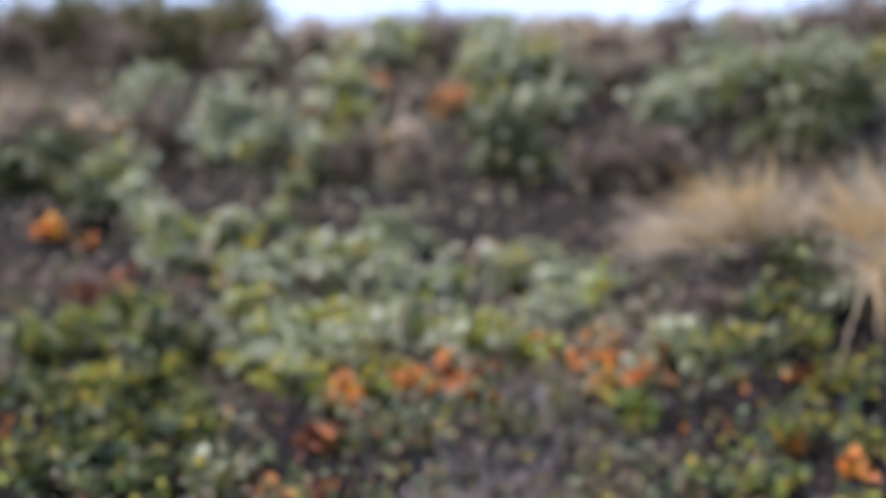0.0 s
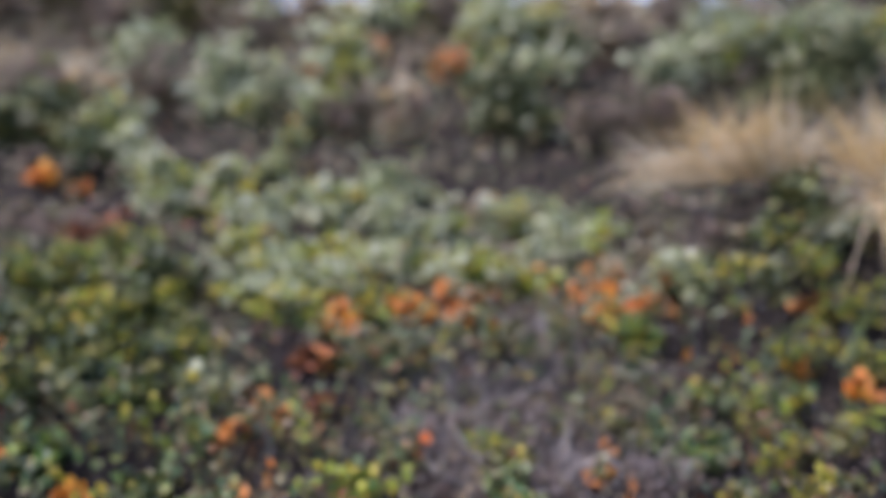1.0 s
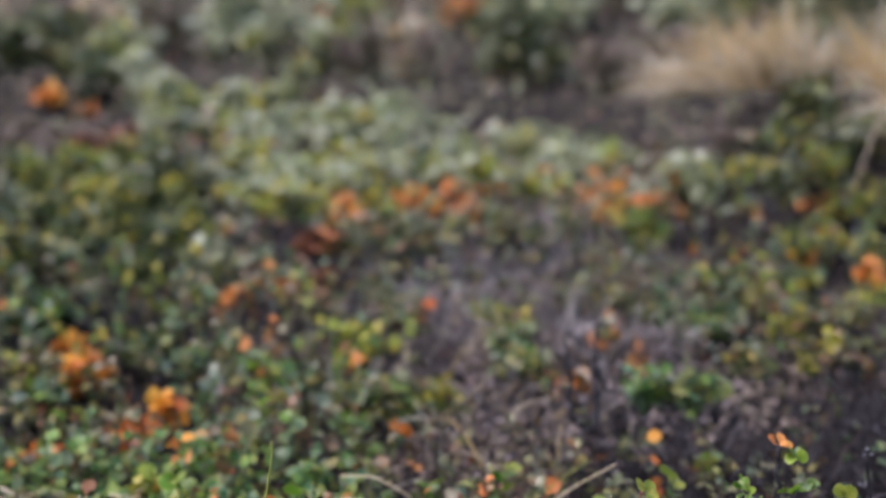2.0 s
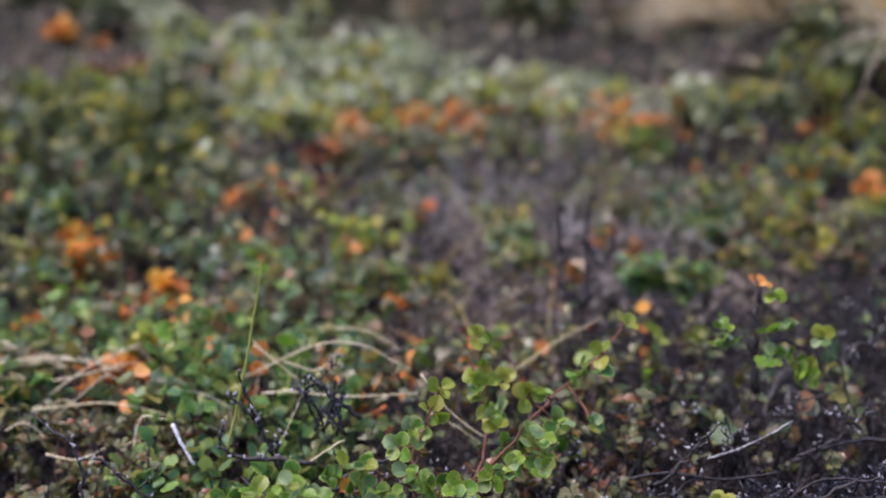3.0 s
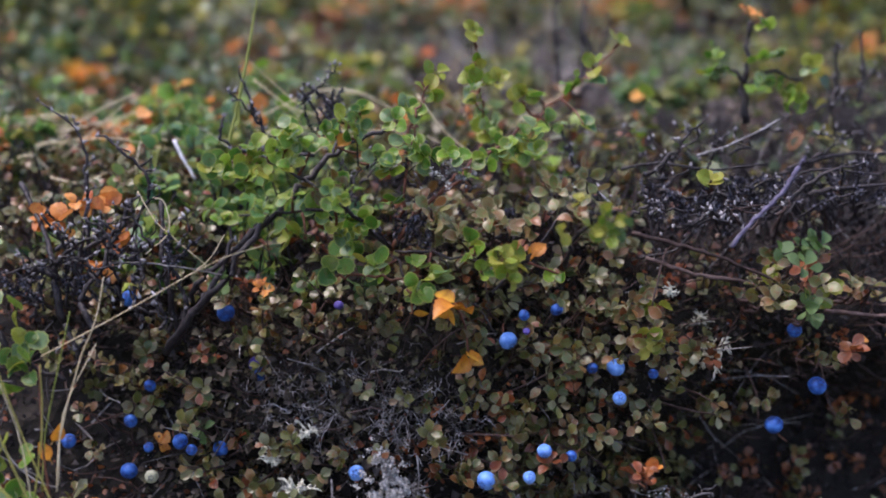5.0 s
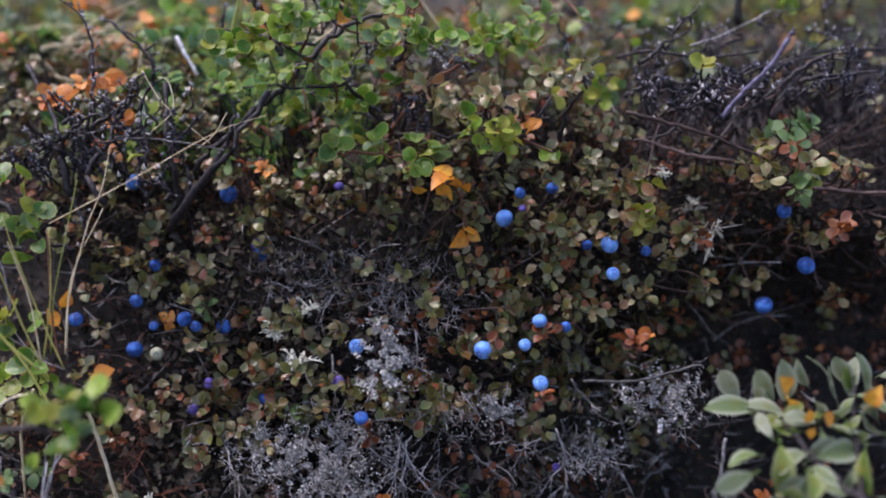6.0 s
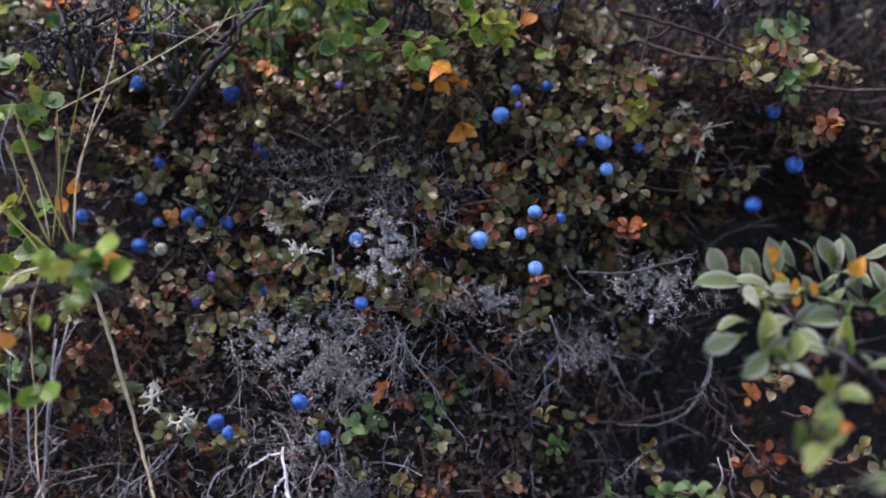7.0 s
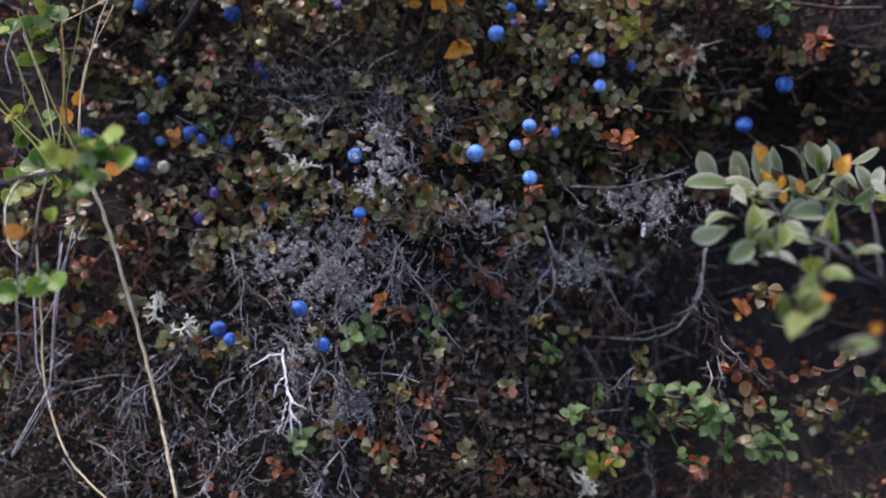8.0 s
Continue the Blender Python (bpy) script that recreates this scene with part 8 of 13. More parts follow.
cluster(birch, (0.042, 0.510, 0.445), 0.0070, 7, "green", 0.0072, 1863)
cluster(birch, (0.044, 0.500, 0.434), 0.0060, 5, "green", 0.0072, 1864)
cluster(birch, (-0.028, 0.458, 0.388), 0.0050, 4, "green", 0.0090, 1865)
cluster(birch, (-0.011, 0.455, 0.379), 0.0050, 4, "green", 0.0090, 1866)
cluster(birch, (-0.004, 0.460, 0.386), 0.0050, 4, "green", 0.0085, 1867)
cluster(birch, (-0.048, 0.462, 0.385), 0.0040, 3, "green", 0.0090, 1868)
cluster(birch, (0.012, 0.452, 0.398), 0.0030, 2, "green", 0.0086, 1869)
cluster(birch, (0.028, 0.450, 0.391), 0.0040, 3, "lime", 0.0086, 1870)
cluster(birch, (0.039, 0.452, 0.392), 0.0030, 1, "gold", 0.0088, 1871)
cluster(birch, (0.007, 0.452, 0.372), 0.0030, 2, "gold", 0.0125, 1872)
cluster(birch, (0.012, 0.462, 0.349), 0.0030, 2, "gold", 0.0085, 1873)
# the small birch with orange leaves and its bare twigs
autumn_birch = plant("dwarf_birch", "dwarf birch with orange leaves and bare budded twigs", "dwarf birch", (-0.160, 0.476, 0.388))
bare_twig(autumn_birch, [(-0.162, 0.480, 0.377), (-0.163, 0.482, 0.398), (-0.164, 0.483, 0.418)], 0.00136, 1067, 4, 2)
bare_twig(autumn_birch, [(-0.169, 0.498, 0.416), (-0.170, 0.500, 0.432), (-0.173, 0.501, 0.446), (-0.186, 0.502, 0.457)], 0.00102, 1068, 10, 5)
bare_twig(autumn_birch, [(-0.156, 0.486, 0.386), (-0.140, 0.488, 0.407), (-0.137, 0.489, 0.425), (-0.150, 0.490, 0.438), (-0.161, 0.491, 0.445)], 0.00119, 1069, 10, 5)
bare_twig(autumn_birch, [(-0.160, 0.476, 0.388), (-0.173, 0.477, 0.398), (-0.182, 0.477, 0.408)], 0.00102, 1070, 4, 2)
bare_twig(autumn_birch, [(-0.159, 0.477, 0.398), (-0.153, 0.478, 0.414)], 0.00094, 1071, 4, 2)
cluster(autumn_birch, (-0.181, 0.475, 0.409), 0.0046, 3, "orange", 0.0068, 1072)
cluster(autumn_birch, (-0.175, 0.475, 0.406), 0.0041, 2, "orange", 0.0068, 1073)
cluster(autumn_birch, (-0.167, 0.476, 0.414), 0.0046, 3, "orange", 0.0068, 1074)
cluster(autumn_birch, (-0.160, 0.476, 0.416), 0.0041, 2, "orange", 0.0068, 1075)
cluster(autumn_birch, (-0.153, 0.476, 0.414), 0.0041, 3, "orange", 0.0068, 1076)
cluster(autumn_birch, (-0.149, 0.475, 0.397), 0.0046, 3, "orange", 0.0068, 1077)
cluster(autumn_birch, (-0.156, 0.474, 0.387), 0.0041, 2, "orange", 0.0068, 1078)
cluster(autumn_birch, (-0.148, 0.474, 0.391), 0.0036, 2, "orange", 0.0068, 1079)
cluster(autumn_birch, (-0.172, 0.475, 0.400), 0.0036, 2, "orange", 0.0068, 1080)
cluster(autumn_birch, (-0.149, 0.474, 0.394), 0.0030, 2, "orange", 0.0085, 1950)
cluster(autumn_birch, (-0.158, 0.472, 0.383), 0.0030, 2, "orange", 0.0095, 1951)
cluster(autumn_birch, (-0.154, 0.470, 0.387), 0.0030, 2, "orange", 0.0085, 1952)
cluster(autumn_birch, (-0.180, 0.476, 0.409), 0.0030, 2, "orange", 0.0080, 1953)
cluster(autumn_birch, (-0.173, 0.476, 0.406), 0.0030, 2, "orange", 0.0080, 1954)
cluster(autumn_birch, (-0.152, 0.476, 0.412), 0.0030, 2, "orange", 0.0085, 1955)
cluster(autumn_birch, (-0.162, 0.476, 0.414), 0.0030, 2, "orange", 0.0085, 1956)
cluster(autumn_birch, (-0.158, 0.478, 0.414), 0.0030, 2, "orange", 0.0080, 1957)
cluster(autumn_birch, (-0.148, 0.474, 0.396), 0.0030, 2, "orange", 0.0070, 1958)
budded_twigs = plant("dead_birch_twig", "bare dark birch twigs with pale buds behind the birch", "twig", (-0.086, 0.551, 0.429))
bare_twig(budded_twigs, [(-0.081, 0.521, 0.431), (-0.086, 0.521, 0.441), (-0.091, 0.522, 0.452), (-0.095, 0.523, 0.461), (-0.100, 0.524, 0.473)], 0.00126, 1081, 9, 4, spur=0.007)
bare_twig(budded_twigs, [(-0.091, 0.522, 0.452), (-0.097, 0.523, 0.459), (-0.106, 0.523, 0.467)], 0.00090, 1082, 9, 4, spur=0.007)
bare_twig(budded_twigs, [(-0.063, 0.516, 0.436), (-0.091, 0.516, 0.438), (-0.108, 0.516, 0.443), (-0.107, 0.517, 0.455)], 0.00135, 1083, 9, 4, spur=0.007)
bare_twig(budded_twigs, [(-0.044, 0.543, 0.451), (-0.055, 0.543, 0.460), (-0.067, 0.544, 0.470), (-0.073, 0.544, 0.473)], 0.00144, 1084, 9, 4, spur=0.007)
bare_twig(budded_twigs, [(-0.067, 0.544, 0.470), (-0.061, 0.545, 0.474), (-0.054, 0.545, 0.483)], 0.00072, 1085, 9, 4, spur=0.007)
bare_twig(budded_twigs, [(-0.081, 0.521, 0.431), (-0.083, 0.522, 0.445), (-0.081, 0.522, 0.450)], 0.00117, 1086, 9, 4, spur=0.007)
bare_twig(budded_twigs, [(-0.067, 0.544, 0.470), (-0.073, 0.544, 0.464), (-0.075, 0.544, 0.467)], 0.00117, 1087, 9, 4, spur=0.007)
# the upright shoot with one orange leaf
shoot = plant("dwarf_birch", "small upright dwarf birch with one orange leaf on top", "dwarf birch", (0.167, 0.591, 0.455))
branch(shoot, [(0.167, 0.591, 0.455), (0.166, 0.593, 0.477), (0.167, 0.594, 0.496), (0.169, 0.596, 0.511)], 0.0022, 0.0012)
branch(shoot, [(0.166, 0.589, 0.474), (0.178, 0.590, 0.483), (0.197, 0.590, 0.479)], 0.0013, 0.0007)
branch(shoot, [(0.166, 0.590, 0.477), (0.157, 0.590, 0.485), (0.147, 0.590, 0.485)], 0.0012, 0.0007)
cluster(shoot, (0.166, 0.589, 0.514), 0.0043, 3, "orange", 0.0062, 1088)
cluster(shoot, (0.175, 0.588, 0.508), 0.0049, 5, "green", 0.0074, 1089)
cluster(shoot, (0.151, 0.587, 0.491), 0.0074, 6, "green", 0.0074, 1090)
cluster(shoot, (0.146, 0.586, 0.484), 0.0049, 5, "green", 0.0074, 1091)
cluster(shoot, (0.156, 0.586, 0.483), 0.0062, 5, "green", 0.0074, 1092)
cluster(shoot, (0.171, 0.587, 0.489), 0.0056, 5, "green", 0.0074, 1093)
cluster(shoot, (0.183, 0.587, 0.491), 0.0056, 5, "green", 0.0074, 1094)
cluster(shoot, (0.174, 0.586, 0.475), 0.0068, 6, "green", 0.0074, 1095)
cluster(shoot, (0.168, 0.585, 0.469), 0.0056, 5, "green", 0.0074, 1096)
cluster(shoot, (0.183, 0.586, 0.472), 0.0068, 6, "green", 0.0074, 1097)
cluster(shoot, (0.194, 0.586, 0.474), 0.0062, 5, "lime", 0.0074, 1098)
cluster(shoot, (0.200, 0.587, 0.485), 0.0043, 4, "green", 0.0074, 1099)
cluster(shoot, (0.196, 0.585, 0.465), 0.0049, 4, "green", 0.0074, 1100)
cluster(shoot, (0.186, 0.585, 0.466), 0.0043, 4, "green", 0.0074, 1101)
sprig = plant("dwarf_birch_sprig", "yellow-green birch sprig jutting out from the brow", "dwarf birch", (0.053, 0.449, 0.389))
branch(sprig, [(0.053, 0.449, 0.389), (0.055, 0.430, 0.402), (0.059, 0.410, 0.413), (0.070, 0.411, 0.415)], 0.0011, 0.0006)
cluster(sprig, (0.055, 0.411, 0.418), 0.0035, 3, "lime", 0.0058, 1102)
cluster(sprig, (0.058, 0.410, 0.408), 0.0052, 5, "lime", 0.0058, 1103)
cluster(sprig, (0.067, 0.410, 0.412), 0.0061, 6, "lime", 0.0058, 1104)
cluster(sprig, (0.065, 0.410, 0.405), 0.0043, 4, "lime", 0.0058, 1105)
cluster(sprig, (0.048, 0.410, 0.407), 0.0019, 2, "lime", 0.0058, 1106)
cluster(sprig, (0.072, 0.410, 0.409), 0.0035, 3, "fresh", 0.0058, 1107)
# bilberry sprigs with a few large leaves
bilberry_sprig("bilberry sprig with pale khaki leaves on the brow", (-0.007, 0.511, 0.396), (-0.005, 0.479, 0.404), 0.0098, 12, "khaki", 0.0078, 1108)
bilberry_sprig("bilberry sprig with pale khaki leaves on the brow", (0.012, 0.504, 0.391), (0.008, 0.472, 0.399), 0.0083, 9, "khaki", 0.0078, 1109)
bilberry_sprig("bilberry sprig with pale khaki leaves on the brow", (0.020, 0.507, 0.402), (0.020, 0.475, 0.410), 0.0090, 10, "khaki", 0.0078, 1110)
bilberry_sprig("bilberry sprig with pale khaki leaves on the brow", (0.024, 0.513, 0.395), (0.029, 0.481, 0.403), 0.0064, 7, "khaki", 0.0078, 1111)
bilberry_sprig("bilberry sprig with pale khaki leaves on the brow", (0.049, 0.546, 0.402), (0.047, 0.514, 0.410), 0.0106, 12, "khaki", 0.0078, 1112)
bilberry_sprig("bilberry sprig with pale khaki leaves on the brow", (0.055, 0.547, 0.410), (0.057, 0.515, 0.418), 0.0087, 9, "khaki", 0.0078, 1113)
bilberry_sprig("bilberry sprig with pale khaki leaves on the brow", (-0.012, 0.516, 0.406), (-0.012, 0.484, 0.414), 0.0065, 7, "khaki", 0.0078, 1114)
bilberry_sprig("withered bilberry sprig with rusty leaves", (0.019, 0.509, 0.394), (0.023, 0.477, 0.402), 0.0063, 7, "rust", 0.0058, 1115)
bilberry_sprig("withered bilberry sprig with rusty leaves", (0.034, 0.503, 0.388), (0.039, 0.471, 0.396), 0.0059, 5, "rust", 0.0058, 1116)
bilberry_sprig("bilberry sprig with pale khaki leaves on the brow", (0.073, 0.546, 0.412), (0.068, 0.514, 0.420), 0.0062, 5, "khaki", 0.0078, 1117)
bilberry_sprig("bilberry sprig with fresh green leaves", (0.167, 0.516, 0.388), (0.164, 0.484, 0.396), 0.0071, 8, "fresh", 0.0074, 1118)
bilberry_sprig("bilberry sprig with dull olive leaves on the bank", (0.173, 0.515, 0.381), (0.170, 0.483, 0.389), 0.0062, 7, "olive", 0.0061, 1119)
bilberry_sprig("bilberry sprig with dull olive leaves on the bank", (0.148, 0.513, 0.380), (0.151, 0.481, 0.388), 0.0072, 8, "olive", 0.0061, 1120)
bilberry_sprig("bilberry sprig with dull olive leaves on the bank", (0.144, 0.505, 0.368), (0.141, 0.473, 0.376), 0.0083, 9, "olive", 0.0061, 1121)
bilberry_sprig("bilberry sprig with dull olive leaves on the bank", (0.151, 0.517, 0.363), (0.156, 0.485, 0.371), 0.0073, 8, "olive", 0.0061, 1122)
bilberry_sprig("bilberry sprig with fresh green leaves", (0.168, 0.515, 0.357), (0.171, 0.483, 0.365), 0.0073, 8, "fresh", 0.0074, 1123)
bilberry_sprig("bilberry sprig with dull olive leaves on the bank", (0.194, 0.517, 0.366), (0.191, 0.485, 0.374), 0.0083, 9, "olive", 0.0061, 1124)
bilberry_sprig("withered bilberry sprig with rusty leaves", (0.172, 0.516, 0.373), (0.167, 0.484, 0.381), 0.0054, 5, "rust", 0.0058, 1125)
bilberry_sprig("withered bilberry sprig with rusty leaves", (0.186, 0.521, 0.334), (0.191, 0.489, 0.342), 0.0058, 5, "rust", 0.0058, 1126)
bilberry_sprig("bilberry sprig with dull olive leaves on the bank", (0.179, 0.518, 0.336), (0.179, 0.486, 0.344), 0.0056, 5, "olive", 0.0061, 1127)
bilberry_sprig("bilberry sprig with dull olive leaves on the bank", (0.084, 0.500, 0.363), (0.085, 0.468, 0.371), 0.0084, 9, "olive", 0.0061, 1128)
bilberry_sprig("bilberry sprig with dull olive leaves on the bank", (0.071, 0.504, 0.357), (0.076, 0.472, 0.365), 0.0074, 8, "olive", 0.0061, 1129)
bilberry_sprig("bilberry sprig with dull olive leaves on the bank", (0.093, 0.499, 0.348), (0.098, 0.467, 0.356), 0.0084, 9, "olive", 0.0061, 1130)
bilberry_sprig("bilberry sprig with dull olive leaves on the bank", (0.073, 0.503, 0.344), (0.068, 0.471, 0.352), 0.0084, 9, "olive", 0.0061, 1131)
bilberry_sprig("bilberry sprig with dull olive leaves on the bank", (0.037, 0.502, 0.342), (0.043, 0.470, 0.350), 0.0069, 8, "olive", 0.0061, 1132)
bilberry_sprig("bilberry sprig with yellow-green leaves", (0.125, 0.523, 0.417), (0.124, 0.491, 0.425), 0.0065, 5, "lime", 0.007, 1133)
bilberry_sprig("bilberry sprig with dull olive leaves on the bank", (-0.102, 0.515, 0.362), (-0.097, 0.483, 0.370), 0.0088, 9, "olive", 0.0061, 1134)
bilberry_sprig("bilberry sprig with dull olive leaves on the bank", (-0.077, 0.519, 0.348), (-0.082, 0.487, 0.356), 0.0088, 9, "olive", 0.0061, 1135)
bilberry_sprig("bilberry sprig with fresh green leaves", (-0.104, 0.517, 0.370), (-0.103, 0.485, 0.378), 0.0078, 8, "fresh", 0.0074, 1136)
bilberry_sprig("bilberry sprig with dull olive leaves on the bank", (-0.048, 0.519, 0.354), (-0.043, 0.487, 0.362), 0.0094, 10, "olive", 0.0061, 1137)
bilberry_sprig("bilberry sprig with dull olive leaves on the bank", (-0.064, 0.522, 0.351), (-0.060, 0.490, 0.359), 0.0083, 9, "olive", 0.0061, 1138)
bilberry_sprig("small sprig with orange autumn leaves", (-0.078, 0.517, 0.367), (-0.084, 0.485, 0.375), 0.0047, 5, "orange", 0.006, 1139)
bilberry_sprig("withered bilberry sprig with rusty leaves", (0.088, 0.469, 0.290), (0.087, 0.437, 0.298), 0.0042, 7, "rust", 0.0058, 1140)
bilberry_sprig("small sprig with orange autumn leaves", (0.087, 0.476, 0.295), (0.092, 0.444, 0.303), 0.0036, 5, "orange", 0.006, 1141)
bilberry_sprig("withered bilberry sprig with rusty leaves", (0.033, 0.499, 0.320), (0.027, 0.467, 0.328), 0.0042, 5, "rust", 0.0058, 1142)
bilberry_sprig("withered bilberry sprig with rusty leaves", (0.057, 0.505, 0.320), (0.061, 0.473, 0.328), 0.0042, 5, "rust", 0.0058, 1143)
bilberry_sprig("withered bilberry sprig with rusty leaves", (-0.026, 0.473, 0.253), (-0.031, 0.441, 0.261), 0.0052, 7, "rust", 0.0058, 1144)
bilberry_sprig("small sprig with orange autumn leaves", (-0.130, 0.515, 0.293), (-0.132, 0.483, 0.301), 0.0031, 4, "orange", 0.006, 1145)
bilberry_sprig("bilberry sprig with fresh green leaves", (-0.039, 0.516, 0.368), (-0.037, 0.484, 0.376), 0.0078, 8, "fresh", 0.0074, 1146)
bilberry_sprig("bilberry sprig with dull olive leaves on the bank", (-0.077, 0.528, 0.337), (-0.078, 0.496, 0.345), 0.0094, 10, "olive", 0.0061, 1147)
bilberry_sprig("bilberry sprig with dull olive leaves on the bank", (-0.098, 0.521, 0.341), (-0.093, 0.489, 0.349), 0.0068, 7, "olive", 0.0061, 1148)
bilberry_sprig("bilberry sprig with dull olive leaves on the bank", (-0.143, 0.521, 0.320), (-0.147, 0.489, 0.328), 0.0083, 9, "olive", 0.0061, 1149)
bilberry_sprig("bilberry sprig with dull olive leaves on the bank", (-0.131, 0.521, 0.318), (-0.130, 0.489, 0.326), 0.0088, 10, "olive", 0.0061, 1150)
bilberry_sprig("bilberry sprig with dull olive leaves on the bank", (-0.150, 0.524, 0.323), (-0.156, 0.492, 0.331), 0.0073, 8, "olive", 0.0061, 1151)
bilberry_sprig("bilberry sprig with dull olive leaves on the bank", (-0.169, 0.518, 0.290), (-0.164, 0.486, 0.298), 0.0073, 8, "olive", 0.0061, 1152)
bilberry_sprig("bilberry sprig with dull olive leaves on the bank", (-0.115, 0.516, 0.293), (-0.113, 0.484, 0.301), 0.0094, 10, "olive", 0.0061, 1153)
bilberry_sprig("bilberry sprig with dull olive leaves on the bank", (-0.099, 0.514, 0.296), (-0.095, 0.482, 0.304), 0.0088, 9, "olive", 0.0061, 1154)
bilberry_sprig("bilberry sprig with dull olive leaves on the bank", (-0.094, 0.512, 0.285), (-0.092, 0.480, 0.293), 0.0088, 9, "olive", 0.0061, 1155)
bilberry_sprig("bilberry sprig with dull olive leaves on the bank", (-0.101, 0.505, 0.280), (-0.102, 0.473, 0.288), 0.0078, 8, "olive", 0.0061, 1156)
bilberry_sprig("bilberry sprig with dull olive leaves on the bank", (-0.084, 0.498, 0.267), (-0.087, 0.466, 0.275), 0.0099, 10, "olive", 0.0061, 1157)
bilberry_sprig("bilberry sprig with dull olive leaves on the bank", (-0.069, 0.491, 0.258), (-0.073, 0.459, 0.266), 0.0094, 10, "olive", 0.0061, 1158)
bilberry_sprig("bilberry sprig with dull olive leaves on the bank", (-0.057, 0.497, 0.268), (-0.057, 0.465, 0.276), 0.0083, 9, "olive", 0.0061, 1159)
bilberry_sprig("bilberry sprig with fresh green leaves", (-0.067, 0.489, 0.254), (-0.064, 0.457, 0.262), 0.0073, 8, "fresh", 0.0074, 1160)
bilberry_sprig("bilberry sprig with dull olive leaves on the bank", (-0.092, 0.501, 0.249), (-0.091, 0.469, 0.257), 0.0078, 8, "olive", 0.0061, 1161)
bilberry_sprig("bilberry sprig with dull olive leaves on the bank", (-0.119, 0.505, 0.263), (-0.124, 0.473, 0.271), 0.0068, 7, "olive", 0.0061, 1162)
bilberry_sprig("bilberry sprig with fresh green leaves", (-0.114, 0.514, 0.299), (-0.112, 0.482, 0.307), 0.0062, 7, "fresh", 0.0074, 1163)
bilberry_sprig("bilberry sprig with dull olive leaves on the bank", (-0.005, 0.498, 0.268), (-0.003, 0.466, 0.276), 0.0088, 9, "olive", 0.0061, 1164)
bilberry_sprig("bilberry sprig with dull olive leaves on the bank", (-0.013, 0.495, 0.252), (-0.009, 0.463, 0.260), 0.0094, 10, "olive", 0.0061, 1165)
bilberry_sprig("bilberry sprig with dull olive leaves on the bank", (-0.022, 0.490, 0.258), (-0.019, 0.458, 0.266), 0.0073, 8, "olive", 0.0061, 1166)
bilberry_sprig("bilberry sprig with dull olive leaves on the bank", (0.005, 0.495, 0.290), (-0.001, 0.463, 0.298), 0.0078, 8, "olive", 0.0061, 1167)
bilberry_sprig("bilberry sprig with dull olive leaves on the bank", (-0.004, 0.503, 0.316), (-0.009, 0.471, 0.324), 0.0068, 7, "olive", 0.0061, 1168)
bilberry_sprig("withered bilberry sprig with rusty leaves", (0.000, 0.508, 0.314), (-0.001, 0.476, 0.322), 0.0057, 5, "rust", 0.0058, 1169)
bilberry_sprig("bilberry sprig with dull olive leaves on the bank", (0.010, 0.499, 0.322), (0.015, 0.467, 0.330), 0.0073, 7, "olive", 0.0061, 1170)
bilberry_sprig("bilberry sprig with dull olive leaves on the bank", (0.006, 0.491, 0.288), (0.007, 0.459, 0.296), 0.0073, 8, "olive", 0.0061, 1171)
bilberry_sprig("bilberry sprig with dull olive leaves on the bank", (0.036, 0.487, 0.294), (0.031, 0.455, 0.302), 0.0099, 10, "olive", 0.0061, 1172)
bilberry_sprig("bilberry sprig with dull olive leaves on the bank", (0.021, 0.481, 0.284), (0.025, 0.449, 0.292), 0.0088, 9, "olive", 0.0061, 1173)
bilberry_sprig("bilberry sprig with dull olive leaves on the bank", (0.035, 0.500, 0.317), (0.039, 0.468, 0.325), 0.0088, 9, "olive", 0.0061, 1174)
bilberry_sprig("bilberry sprig with dull olive leaves on the bank", (0.029, 0.497, 0.317), (0.028, 0.465, 0.325), 0.0078, 8, "olive", 0.0061, 1175)
bilberry_sprig("bilberry sprig with dull olive leaves on the bank", (0.053, 0.499, 0.306), (0.058, 0.467, 0.314), 0.0088, 9, "olive", 0.0061, 1176)
bilberry_sprig("bilberry sprig with dull olive leaves on the bank", (0.075, 0.491, 0.307), (0.073, 0.459, 0.315), 0.0094, 10, "olive", 0.0061, 1177)
bilberry_sprig("bilberry sprig with dull olive leaves on the bank", (0.085, 0.494, 0.310), (0.087, 0.462, 0.318), 0.0094, 10, "olive", 0.0061, 1178)
bilberry_sprig("bilberry sprig with dull olive leaves on the bank", (0.068, 0.504, 0.317), (0.072, 0.472, 0.325), 0.0068, 7, "olive", 0.0061, 1179)
bilberry_sprig("bilberry sprig with dull olive leaves on the bank", (0.045, 0.507, 0.338), (0.042, 0.475, 0.346), 0.0088, 9, "olive", 0.0061, 1180)
bilberry_sprig("bilberry sprig with dull olive leaves on the bank", (0.050, 0.510, 0.346), (0.050, 0.478, 0.354), 0.0083, 8, "olive", 0.0061, 1181)
bilberry_sprig("bilberry sprig with dull olive leaves on the bank", (0.055, 0.501, 0.336), (0.060, 0.469, 0.344), 0.0078, 8, "olive", 0.0061, 1182)
bilberry_sprig("bilberry sprig with dull olive leaves on the bank", (0.079, 0.492, 0.349), (0.083, 0.460, 0.357), 0.0083, 8, "olive", 0.0061, 1183)
bilberry_sprig("bilberry sprig with yellow-green leaves", (0.089, 0.497, 0.347), (0.094, 0.465, 0.355), 0.0083, 8, "lime", 0.007, 1184)
bilberry_sprig("bilberry sprig with dull olive leaves on the bank", (0.099, 0.511, 0.336), (0.102, 0.479, 0.344), 0.0078, 8, "olive", 0.0061, 1185)
